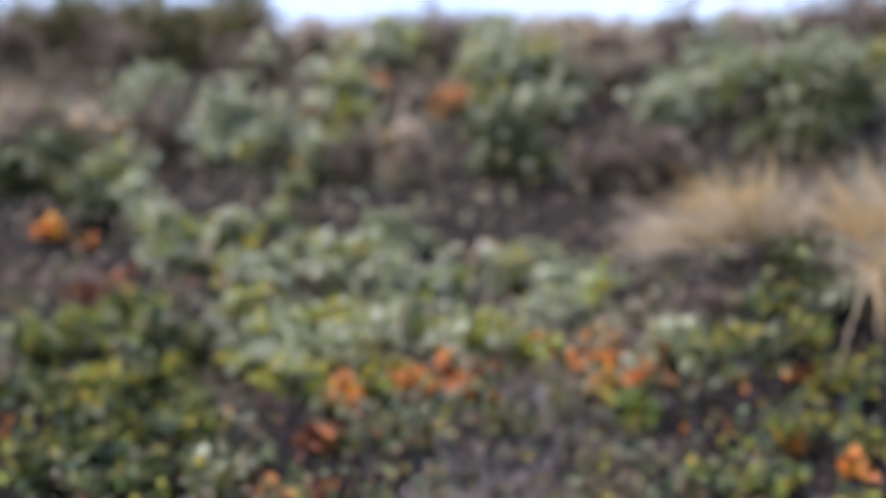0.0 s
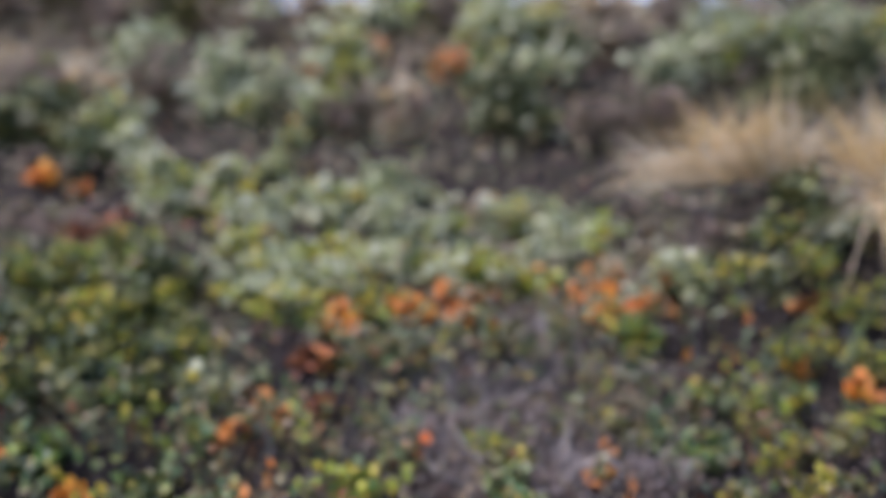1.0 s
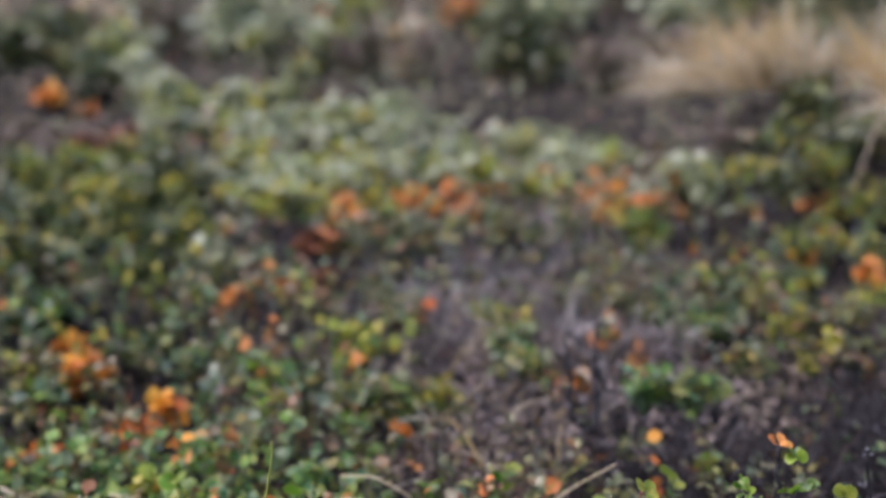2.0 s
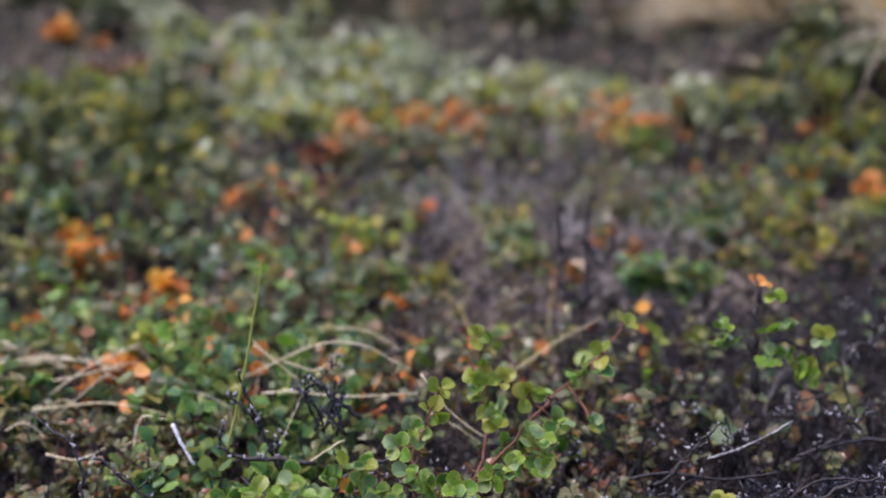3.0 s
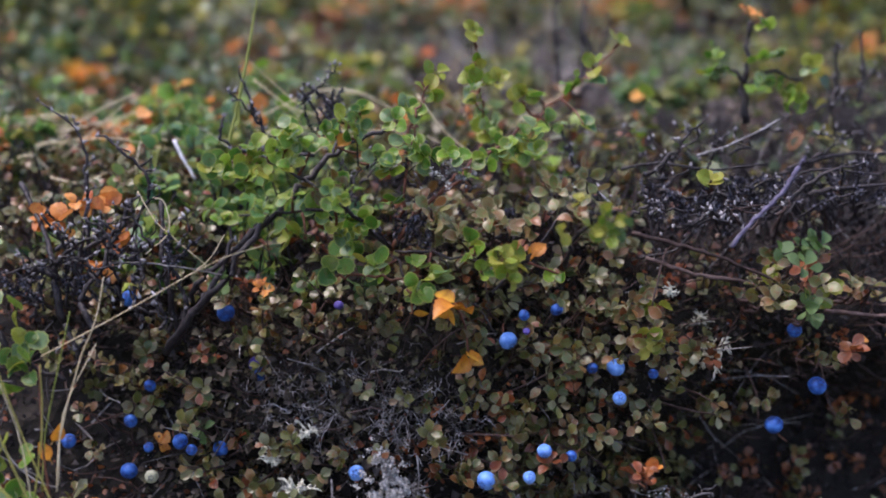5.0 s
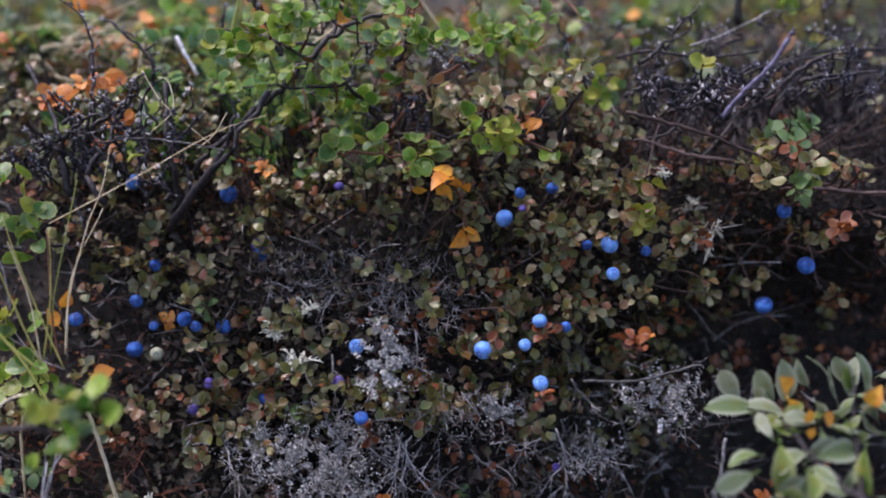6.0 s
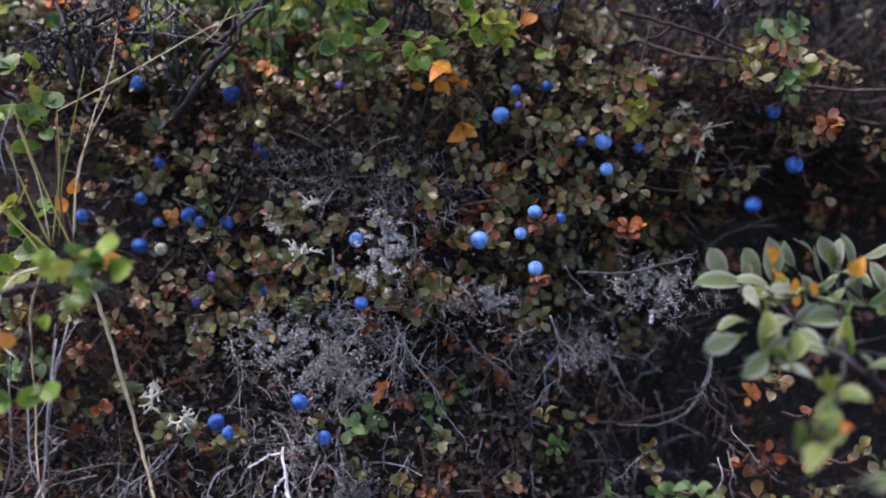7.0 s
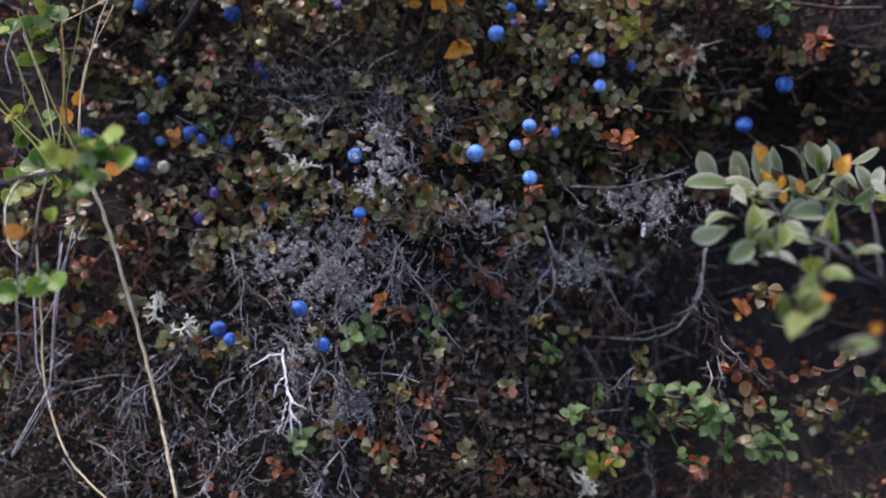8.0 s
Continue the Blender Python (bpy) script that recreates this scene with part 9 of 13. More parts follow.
bilberry_sprig("bilberry sprig with dull olive leaves on the bank", (0.078, 0.500, 0.339), (0.081, 0.468, 0.347), 0.0068, 7, "olive", 0.0061, 1186)
bilberry_sprig("bilberry sprig with dull olive leaves on the bank", (0.113, 0.521, 0.330), (0.113, 0.489, 0.338), 0.0073, 8, "olive", 0.0061, 1187)
bilberry_sprig("bilberry sprig with dull olive leaves on the bank", (0.104, 0.510, 0.320), (0.108, 0.478, 0.328), 0.0073, 8, "olive", 0.0061, 1188)
bilberry_sprig("bilberry sprig with yellow-green leaves", (0.097, 0.504, 0.362), (0.092, 0.472, 0.370), 0.0073, 7, "lime", 0.007, 1189)
bilberry_sprig("withered bilberry sprig with rusty leaves", (0.054, 0.480, 0.295), (0.049, 0.448, 0.303), 0.0057, 5, "rust", 0.0058, 1190)
bilberry_sprig("withered bilberry sprig with rusty leaves", (0.091, 0.468, 0.294), (0.085, 0.436, 0.302), 0.0078, 8, "rust", 0.0058, 1191)
bilberry_sprig("withered bilberry sprig with rusty leaves", (0.013, 0.508, 0.297), (0.013, 0.476, 0.305), 0.0062, 5, "rust", 0.0058, 1192)
bilberry_sprig("withered bilberry sprig with rusty leaves", (0.045, 0.462, 0.271), (0.045, 0.430, 0.279), 0.0057, 5, "rust", 0.0058, 1193)
bilberry_sprig("withered bilberry sprig with rusty leaves", (-0.047, 0.507, 0.294), (-0.042, 0.475, 0.302), 0.0047, 4, "rust", 0.0058, 1194)
bilberry_sprig("withered bilberry sprig with rusty leaves", (-0.071, 0.518, 0.296), (-0.071, 0.486, 0.304), 0.0042, 4, "rust", 0.0058, 1195)
bilberry_sprig("small sprig with orange autumn leaves", (-0.018, 0.479, 0.215), (-0.021, 0.447, 0.223), 0.0057, 7, "orange", 0.006, 1196)
bilberry_sprig("withered bilberry sprig with rusty leaves", (-0.116, 0.520, 0.333), (-0.111, 0.488, 0.341), 0.0057, 5, "rust", 0.0058, 1197)
bilberry_sprig("withered bilberry sprig with rusty leaves", (-0.093, 0.520, 0.367), (-0.093, 0.488, 0.375), 0.0052, 5, "rust", 0.0058, 1198)
bilberry_sprig("withered bilberry sprig with rusty leaves", (0.019, 0.503, 0.325), (0.018, 0.471, 0.333), 0.0042, 4, "rust", 0.0058, 1199)
bilberry_sprig("bilberry sprig with dull olive leaves on the bank", (0.175, 0.524, 0.336), (0.174, 0.492, 0.344), 0.0073, 8, "olive", 0.0061, 1200)
bilberry_sprig("withered bilberry sprig with rusty leaves", (0.189, 0.523, 0.345), (0.185, 0.491, 0.353), 0.0068, 7, "rust", 0.0058, 1201)
bilberry_sprig("bilberry sprig with dull olive leaves on the bank", (0.161, 0.518, 0.366), (0.157, 0.486, 0.374), 0.0088, 9, "olive", 0.0061, 1202)
bilberry_sprig("bilberry sprig with dull olive leaves on the bank", (0.142, 0.506, 0.368), (0.140, 0.474, 0.376), 0.0078, 8, "olive", 0.0061, 1203)
bilberry_sprig("bilberry sprig with fresh green leaves", (0.163, 0.520, 0.383), (0.168, 0.488, 0.391), 0.0088, 10, "fresh", 0.0074, 1204)
bilberry_sprig("bilberry sprig with yellow-green leaves", (0.153, 0.518, 0.377), (0.152, 0.486, 0.385), 0.0068, 7, "lime", 0.007, 1205)
bilberry_sprig("bilberry sprig with yellow-green leaves", (0.176, 0.520, 0.364), (0.177, 0.488, 0.372), 0.0078, 8, "lime", 0.007, 1206)
bilberry_sprig("bilberry sprig with dull olive leaves on the bank", (0.196, 0.522, 0.367), (0.200, 0.490, 0.375), 0.0078, 8, "olive", 0.0061, 1207)
bilberry_sprig("bilberry sprig with dull olive leaves on the bank", (0.153, 0.527, 0.314), (0.157, 0.495, 0.322), 0.0068, 7, "olive", 0.0061, 1208)
bilberry_sprig("small sprig with orange autumn leaves", (0.196, 0.528, 0.342), (0.198, 0.496, 0.350), 0.0062, 5, "orange", 0.006, 1209)
bilberry_sprig("bilberry sprig with dull olive leaves on the bank", (0.224, 0.549, 0.331), (0.224, 0.517, 0.339), 0.0073, 8, "olive", 0.0061, 1210)
bilberry_sprig("bilberry sprig with dull olive leaves on the bank", (0.194, 0.521, 0.309), (0.191, 0.489, 0.317), 0.0068, 7, "olive", 0.0061, 1211)
bilberry_sprig("bilberry sprig with dull olive leaves on the bank", (-0.093, 0.457, 0.198), (-0.097, 0.425, 0.206), 0.0083, 9, "olive", 0.0061, 1212)
bilberry_sprig("bilberry sprig with dull olive leaves on the bank", (-0.080, 0.455, 0.200), (-0.086, 0.423, 0.208), 0.0068, 7, "olive", 0.0061, 1213)
bilberry_sprig("bilberry sprig with dull olive leaves on the bank", (-0.101, 0.461, 0.200), (-0.106, 0.429, 0.208), 0.0062, 7, "olive", 0.0061, 1214)
bilberry_sprig("bilberry sprig with dull olive leaves on the bank", (-0.047, 0.465, 0.207), (-0.051, 0.433, 0.215), 0.0062, 7, "olive", 0.0061, 1215)
bilberry_sprig("bilberry sprig with fresh green leaves", (-0.040, 0.469, 0.204), (-0.038, 0.437, 0.212), 0.0073, 8, "fresh", 0.0074, 1216)
bilberry_sprig("bilberry sprig with fresh green leaves", (-0.026, 0.478, 0.205), (-0.029, 0.446, 0.213), 0.0073, 8, "fresh", 0.0074, 1217)
bilberry_sprig("bilberry sprig with fresh green leaves", (-0.002, 0.492, 0.206), (0.001, 0.460, 0.214), 0.0073, 7, "fresh", 0.0074, 1218)
bilberry_sprig("bilberry sprig with fresh green leaves", (0.005, 0.494, 0.212), (0.010, 0.462, 0.220), 0.0062, 7, "fresh", 0.0074, 1219)
bilberry_sprig("bilberry sprig with fresh green leaves", (-0.001, 0.497, 0.208), (-0.007, 0.465, 0.216), 0.0057, 5, "fresh", 0.0074, 1220)
bilberry_sprig("bilberry sprig with dull olive leaves on the bank", (0.061, 0.505, 0.177), (0.058, 0.473, 0.185), 0.0068, 7, "olive", 0.0061, 1221)
bilberry_sprig("bilberry sprig with dull olive leaves on the bank", (0.060, 0.510, 0.184), (0.060, 0.478, 0.192), 0.0052, 5, "olive", 0.0061, 1222)
bilberry_sprig("bilberry sprig with dull olive leaves on the bank", (0.106, 0.488, 0.176), (0.104, 0.456, 0.184), 0.0068, 7, "olive", 0.0061, 1223)
bilberry_sprig("bilberry sprig with dull olive leaves on the bank", (0.164, 0.521, 0.216), (0.167, 0.489, 0.224), 0.0083, 8, "olive", 0.0061, 1224)
bilberry_sprig("small sprig with orange autumn leaves", (0.152, 0.511, 0.211), (0.156, 0.479, 0.219), 0.0062, 7, "orange", 0.006, 1225)
bilberry_sprig("small sprig with orange autumn leaves", (0.180, 0.523, 0.212), (0.175, 0.491, 0.220), 0.0057, 5, "orange", 0.006, 1226)
bilberry_sprig("withered bilberry sprig with rusty leaves", (0.177, 0.490, 0.182), (0.181, 0.458, 0.190), 0.0062, 5, "rust", 0.0058, 1227)
bilberry_sprig("bilberry sprig with fresh green leaves", (0.064, 0.492, 0.140), (0.069, 0.460, 0.148), 0.0088, 10, "fresh", 0.0074, 1228)
bilberry_sprig("bilberry sprig with fresh green leaves", (0.114, 0.499, 0.153), (0.109, 0.467, 0.161), 0.0088, 10, "fresh", 0.0074, 1229)
bilberry_sprig("bilberry sprig with fresh green leaves", (0.110, 0.468, 0.165), (0.114, 0.436, 0.173), 0.0094, 12, "fresh", 0.0074, 1230)
bilberry_sprig("bilberry sprig with fresh green leaves", (0.112, 0.417, 0.180), (0.114, 0.385, 0.188), 0.0094, 10, "fresh", 0.0074, 1231)
bilberry_sprig("bilberry sprig with fresh green leaves", (0.129, 0.422, 0.183), (0.125, 0.390, 0.191), 0.0078, 8, "fresh", 0.0074, 1232)
bilberry_sprig("bilberry sprig with fresh green leaves", (0.135, 0.434, 0.162), (0.132, 0.402, 0.170), 0.0088, 9, "fresh", 0.0074, 1233)
bilberry_sprig("bilberry sprig with fresh green leaves", (0.156, 0.448, 0.155), (0.151, 0.416, 0.163), 0.0104, 10, "fresh", 0.0074, 1234)
bilberry_sprig("bilberry sprig with fresh green leaves", (0.122, 0.446, 0.158), (0.117, 0.414, 0.166), 0.0088, 9, "fresh", 0.0074, 1235)
bilberry_sprig("bilberry sprig with fresh green leaves", (0.163, 0.469, 0.154), (0.168, 0.437, 0.162), 0.0088, 9, "fresh", 0.0074, 1236)
bilberry_sprig("bilberry sprig with fresh green leaves", (0.089, 0.492, 0.143), (0.092, 0.460, 0.151), 0.0088, 9, "fresh", 0.0074, 1237)
bilberry_sprig("bilberry sprig with yellow-green leaves", (0.083, 0.487, 0.136), (0.083, 0.455, 0.144), 0.0078, 8, "lime", 0.007, 1238)
bilberry_sprig("bilberry sprig with dull olive leaves on the bank", (0.050, 0.481, 0.126), (0.046, 0.449, 0.134), 0.0078, 8, "olive", 0.0061, 1239)
bilberry_sprig("withered bilberry sprig with rusty leaves", (0.140, 0.435, 0.182), (0.143, 0.403, 0.190), 0.0073, 5, "rust", 0.0058, 1240)
bilberry_sprig("bilberry sprig with dull olive leaves on the bank", (0.188, 0.492, 0.164), (0.188, 0.460, 0.172), 0.0104, 10, "olive", 0.0061, 1241)
bilberry_sprig("bilberry sprig with dull olive leaves on the bank", (0.219, 0.522, 0.138), (0.218, 0.490, 0.146), 0.0104, 10, "olive", 0.0061, 1242)
bilberry_sprig("bilberry sprig with fresh green leaves", (0.226, 0.526, 0.164), (0.230, 0.494, 0.172), 0.0088, 9, "fresh", 0.0074, 1243)
bilberry_sprig("bilberry sprig with dull olive leaves on the bank", (0.195, 0.504, 0.128), (0.197, 0.472, 0.136), 0.0104, 10, "olive", 0.0061, 1244)
bilberry_sprig("bilberry sprig with dull olive leaves on the bank", (-0.046, 0.452, 0.162), (-0.047, 0.420, 0.170), 0.0088, 9, "olive", 0.0061, 1245)
bilberry_sprig("bilberry sprig with fresh green leaves", (-0.054, 0.449, 0.158), (-0.057, 0.417, 0.166), 0.0073, 8, "fresh", 0.0074, 1246)
bilberry_sprig("withered bilberry sprig with rusty leaves", (-0.045, 0.462, 0.157), (-0.040, 0.430, 0.165), 0.0073, 8, "rust", 0.0058, 1247)
bilberry_sprig("bilberry sprig with dull olive leaves on the bank", (-0.014, 0.478, 0.172), (-0.012, 0.446, 0.180), 0.0073, 7, "olive", 0.0061, 1248)
bilberry_sprig("withered bilberry sprig with rusty leaves", (-0.018, 0.470, 0.146), (-0.019, 0.438, 0.154), 0.0088, 8, "rust", 0.0058, 1249)
bilberry_sprig("withered bilberry sprig with rusty leaves", (0.037, 0.481, 0.137), (0.032, 0.449, 0.145), 0.0078, 8, "rust", 0.0058, 1250)
bilberry_sprig("withered bilberry sprig with rusty leaves", (-0.154, 0.500, 0.239), (-0.150, 0.468, 0.247), 0.0078, 8, "rust", 0.0058, 1251)
bilberry_sprig("withered bilberry sprig with rusty leaves", (-0.172, 0.492, 0.232), (-0.170, 0.460, 0.240), 0.0078, 8, "rust", 0.0058, 1252)
bilberry_sprig("withered bilberry sprig with rusty leaves", (-0.155, 0.479, 0.206), (-0.156, 0.447, 0.214), 0.0078, 8, "rust", 0.0058, 1253)
bilberry_sprig("withered bilberry sprig with rusty leaves", (-0.064, 0.455, 0.142), (-0.068, 0.423, 0.150), 0.0078, 8, "rust", 0.0058, 1254)
bilberry_sprig("bilberry sprig with fresh green leaves", (-0.196, 0.491, 0.223), (-0.200, 0.459, 0.231), 0.0078, 7, "fresh", 0.0074, 1255)
bilberry_sprig("bilberry sprig with fresh green leaves", (-0.192, 0.493, 0.226), (-0.187, 0.461, 0.234), 0.0062, 5, "fresh", 0.0074, 1256)
bilberry_sprig("bilberry sprig with dull olive leaves on the bank", (-0.098, 0.492, 0.243), (-0.095, 0.460, 0.251), 0.0057, 5, "olive", 0.0061, 1257)
bilberry_sprig("bilberry sprig with dull olive leaves on the bank", (-0.081, 0.479, 0.242), (-0.076, 0.447, 0.250), 0.0057, 5, "olive", 0.0061, 1258)
bilberry_sprig("bilberry sprig with pale khaki leaves on the brow", (0.050, 0.500, 0.409), (0.050, 0.470, 0.419), 0.0090, 10, "khaki", 0.0076, 1800)
bilberry_sprig("bilberry sprig with pale khaki leaves on the brow", (0.065, 0.505, 0.415), (0.065, 0.475, 0.425), 0.0090, 10, "khaki", 0.0076, 1801)
bilberry_sprig("bilberry sprig with pale khaki leaves on the brow", (0.036, 0.485, 0.397), (0.036, 0.455, 0.407), 0.0080, 9, "khaki", 0.0076, 1802)
bilberry_sprig("bilberry sprig with pale khaki leaves on the brow", (0.019, 0.490, 0.399), (0.019, 0.460, 0.409), 0.0080, 9, "khaki", 0.0076, 1803)
bilberry_sprig("bilberry sprig with pale khaki leaves on the brow", (-0.005, 0.490, 0.403), (-0.005, 0.460, 0.413), 0.0080, 8, "khaki", 0.0076, 1804)
bilberry_sprig("bilberry sprig with pale khaki leaves on the brow", (0.076, 0.490, 0.405), (0.076, 0.460, 0.415), 0.0080, 8, "khaki", 0.0076, 1805)
bilberry_sprig("bilberry sprig with pale khaki leaves on the brow", (0.056, 0.485, 0.400), (0.056, 0.455, 0.410), 0.0070, 7, "khaki", 0.0076, 1806)
bilberry_sprig("bilberry sprig with pale khaki leaves on the brow", (0.091, 0.500, 0.362), (0.091, 0.470, 0.372), 0.0080, 8, "khaki", 0.0076, 1807)
bilberry_sprig("bilberry sprig with pale khaki leaves on the brow", (0.081, 0.500, 0.355), (0.081, 0.470, 0.365), 0.0070, 7, "khaki", 0.0076, 1808)
bilberry_sprig("bilberry sprig with pale khaki leaves on the brow", (0.102, 0.505, 0.346), (0.102, 0.475, 0.356), 0.0080, 8, "khaki", 0.0076, 1809)
bilberry_sprig("bilberry sprig with fresh green leaves", (0.154, 0.495, 0.379), (0.154, 0.465, 0.389), 0.0080, 8, "fresh", 0.0078, 1810)
bilberry_sprig("bilberry sprig with pale khaki leaves on the brow", (0.148, 0.500, 0.370), (0.148, 0.470, 0.380), 0.0080, 7, "khaki", 0.0078, 1811)
bilberry_sprig("bilberry sprig with pale khaki leaves on the brow", (0.164, 0.495, 0.366), (0.164, 0.465, 0.376), 0.0080, 7, "khaki", 0.0078, 1812)
bilberry_sprig("bilberry sprig with fresh green leaves", (0.162, 0.495, 0.358), (0.162, 0.465, 0.368), 0.0080, 6, "fresh", 0.0078, 1813)
bilberry_sprig("bilberry sprig with pale khaki leaves on the brow", (0.184, 0.500, 0.368), (0.184, 0.470, 0.378), 0.0080, 7, "khaki", 0.0078, 1814)
bilberry_sprig("bilberry sprig with pale khaki leaves on the brow", (0.144, 0.500, 0.363), (0.144, 0.470, 0.373), 0.0080, 7, "khaki", 0.0078, 1815)
bilberry_sprig("withered bilberry sprig with rusty leaves", (0.182, 0.500, 0.342), (0.182, 0.470, 0.352), 0.0080, 8, "rust", 0.0078, 1816)
bilberry_sprig("withered bilberry sprig with rusty leaves", (0.165, 0.505, 0.372), (0.165, 0.475, 0.382), 0.0080, 7, "rust", 0.0078, 1817)
bilberry_sprig("bilberry sprig with fresh green leaves", (0.059, 0.440, 0.172), (0.063, 0.410, 0.182), 0.0075, 9, "fresh", 0.0068, 1301)
bilberry_sprig("bilberry sprig with fresh green leaves", (0.079, 0.440, 0.179), (0.075, 0.410, 0.189), 0.0060, 7, "fresh", 0.0066, 1302)
bilberry_sprig("bilberry sprig with dull olive leaves on the bank", (0.075, 0.440, 0.165), (0.079, 0.410, 0.175), 0.0060, 6, "olive", 0.0062, 1303)
bilberry_sprig("bilberry sprig with fresh green leaves", (0.102, 0.430, 0.183), (0.098, 0.400, 0.193), 0.0070, 8, "fresh", 0.0068, 1304)
bilberry_sprig("bilberry sprig with fresh green leaves", (0.108, 0.430, 0.186), (0.112, 0.400, 0.196), 0.0080, 9, "fresh", 0.0070, 1305)
bilberry_sprig("bilberry sprig with dull olive leaves on the bank", (0.127, 0.430, 0.180), (0.123, 0.400, 0.190), 0.0070, 8, "olive", 0.0066, 1306)
bilberry_sprig("bilberry sprig with fresh green leaves", (0.113, 0.430, 0.172), (0.117, 0.400, 0.182), 0.0065, 8, "fresh", 0.0066, 1307)
bilberry_sprig("bilberry sprig with dull olive leaves on the bank", (0.107, 0.430, 0.172), (0.103, 0.400, 0.182), 0.0060, 7, "olive", 0.0062, 1308)
bilberry_sprig("bilberry sprig with dull olive leaves on the bank", (0.134, 0.430, 0.179), (0.138, 0.400, 0.189), 0.0080, 9, "olive", 0.0070, 1309)
bilberry_sprig("bilberry sprig with fresh green leaves", (0.154, 0.430, 0.172), (0.150, 0.400, 0.182), 0.0080, 9, "fresh", 0.0068, 1310)
bilberry_sprig("bilberry sprig with dull olive leaves on the bank", (0.137, 0.430, 0.165), (0.141, 0.400, 0.175), 0.0060, 7, "olive", 0.0062, 1311)
bilberry_sprig("bilberry sprig with dull olive leaves on the bank", (0.056, 0.460, 0.208), (0.052, 0.430, 0.218), 0.0060, 6, "olive", 0.0062, 1312)
bilberry_sprig("bilberry sprig with fresh green leaves", (0.050, 0.460, 0.198), (0.053, 0.430, 0.208), 0.0065, 7, "fresh", 0.0060, 1313)
bilberry_sprig("withered bilberry sprig with rusty leaves", (0.149, 0.450, 0.194), (0.145, 0.420, 0.204), 0.0065, 6, "rust", 0.0066, 1314)
bilberry_sprig("withered bilberry sprig with rusty leaves", (0.131, 0.450, 0.190), (0.135, 0.420, 0.200), 0.0060, 6, "rust", 0.0066, 1315)
bilberry_sprig("bilberry sprig with dull olive leaves on the bank", (0.158, 0.460, 0.224), (0.154, 0.430, 0.234), 0.0060, 6, "olive", 0.0064, 1316)
bilberry_sprig("bilberry sprig with dull olive leaves on the bank", (0.166, 0.460, 0.213), (0.170, 0.430, 0.223), 0.0070, 7, "olive", 0.0064, 1317)
bilberry_sprig("bilberry sprig with dull olive leaves on the bank", (0.099, 0.460, 0.191), (0.095, 0.430, 0.201), 0.0065, 7, "olive", 0.0062, 1318)
bilberry_sprig("bilberry sprig with dull olive leaves on the bank", (0.033, 0.450, 0.180), (0.037, 0.420, 0.190), 0.0060, 6, "olive", 0.0060, 1319)
bilberry_sprig("withered bilberry sprig with rusty leaves", (0.088, 0.430, 0.158), (0.084, 0.400, 0.168), 0.0060, 6, "rust", 0.0060, 1320)
bilberry_sprig("withered bilberry sprig with rusty leaves", (0.113, 0.420, 0.156), (0.117, 0.390, 0.166), 0.0060, 6, "rust", 0.0060, 1321)
bilberry_sprig("bilberry sprig with dull olive leaves on the bank", (0.181, 0.430, 0.179), (0.177, 0.400, 0.189), 0.0080, 8, "olive", 0.0066, 1322)
bilberry_sprig("bilberry sprig with dull olive leaves on the bank", (0.184, 0.450, 0.194), (0.188, 0.420, 0.204), 0.0070, 7, "olive", 0.0062, 1323)
# berries
berry((-0.101, 0.486, 0.363), 0.0086, "blue", 0)
berry((-0.150, 0.497, 0.368), 0.0077, "blue", 1)
berry((-0.088, 0.491, 0.338), 0.0077, "purple", 2)
berry((-0.136, 0.482, 0.329), 0.0059, "blue", 3)
berry((-0.147, 0.487, 0.311), 0.0064, "blue", 4)
berry((-0.174, 0.480, 0.303), 0.0069, "blue", 5)
berry((-0.121, 0.477, 0.304), 0.0074, "blue", 6)
berry((-0.115, 0.474, 0.301), 0.0052, "blue", 7)
berry((-0.103, 0.480, 0.300), 0.0074, "blue", 8)
berry((-0.147, 0.483, 0.288), 0.0080, "blue", 9)
berry((-0.135, 0.478, 0.287), 0.0063, "pale", 10)
berry((-0.137, 0.481, 0.300), 0.0048, "blue", 11)
berry((-0.038, 0.463, 0.294), 0.0072, "bright", 12)
berry((-0.046, 0.460, 0.278), 0.0059, "purple", 13)
berry((-0.108, 0.469, 0.275), 0.0052, "purple", 14)
berry((-0.116, 0.470, 0.262), 0.0052, "purple", 15)
berry((-0.081, 0.463, 0.269), 0.0056, "blue", 16)
berry((-0.033, 0.431, 0.269), 0.0062, "blue", 17)
berry((-0.059, 0.418, 0.227), 0.0075, "blue", 18)
berry((-0.097, 0.424, 0.216), 0.0076, "blue", 19)
berry((-0.091, 0.421, 0.212), 0.0061, "blue", 20)
berry((-0.049, 0.425, 0.209), 0.0066, "blue", 21)
berry((0.030, 0.472, 0.353), 0.0083, "bright", 22)
berry((0.037, 0.470, 0.365), 0.0052, "blue", 23)
berry((0.052, 0.474, 0.367), 0.0058, "blue", 24)
berry((0.038, 0.468, 0.358), 0.0034, "purple", 25)
berry((0.068, 0.470, 0.341), 0.0052, "blue", 26)
berry((0.079, 0.473, 0.341), 0.0084, "bright", 27)
berry((0.096, 0.473, 0.338), 0.0047, "blue", 28)
berry((0.080, 0.467, 0.328), 0.0062, "bright", 29)
berry((0.045, 0.448, 0.309), 0.0065, "bright", 30)
berry((0.057, 0.451, 0.306), 0.0050, "blue", 31)
berry((0.020, 0.447, 0.296), 0.0084, "bright", 32)
berry((0.038, 0.439, 0.300), 0.0054, "bright", 33)
berry((0.044, 0.426, 0.286), 0.0066, "bright", 34)
berry((0.175, 0.487, 0.330), 0.0086, "blue", 35)
berry((0.157, 0.492, 0.310), 0.0087, "blue", 36)
berry((0.164, 0.488, 0.356), 0.0070, "blue", 37)
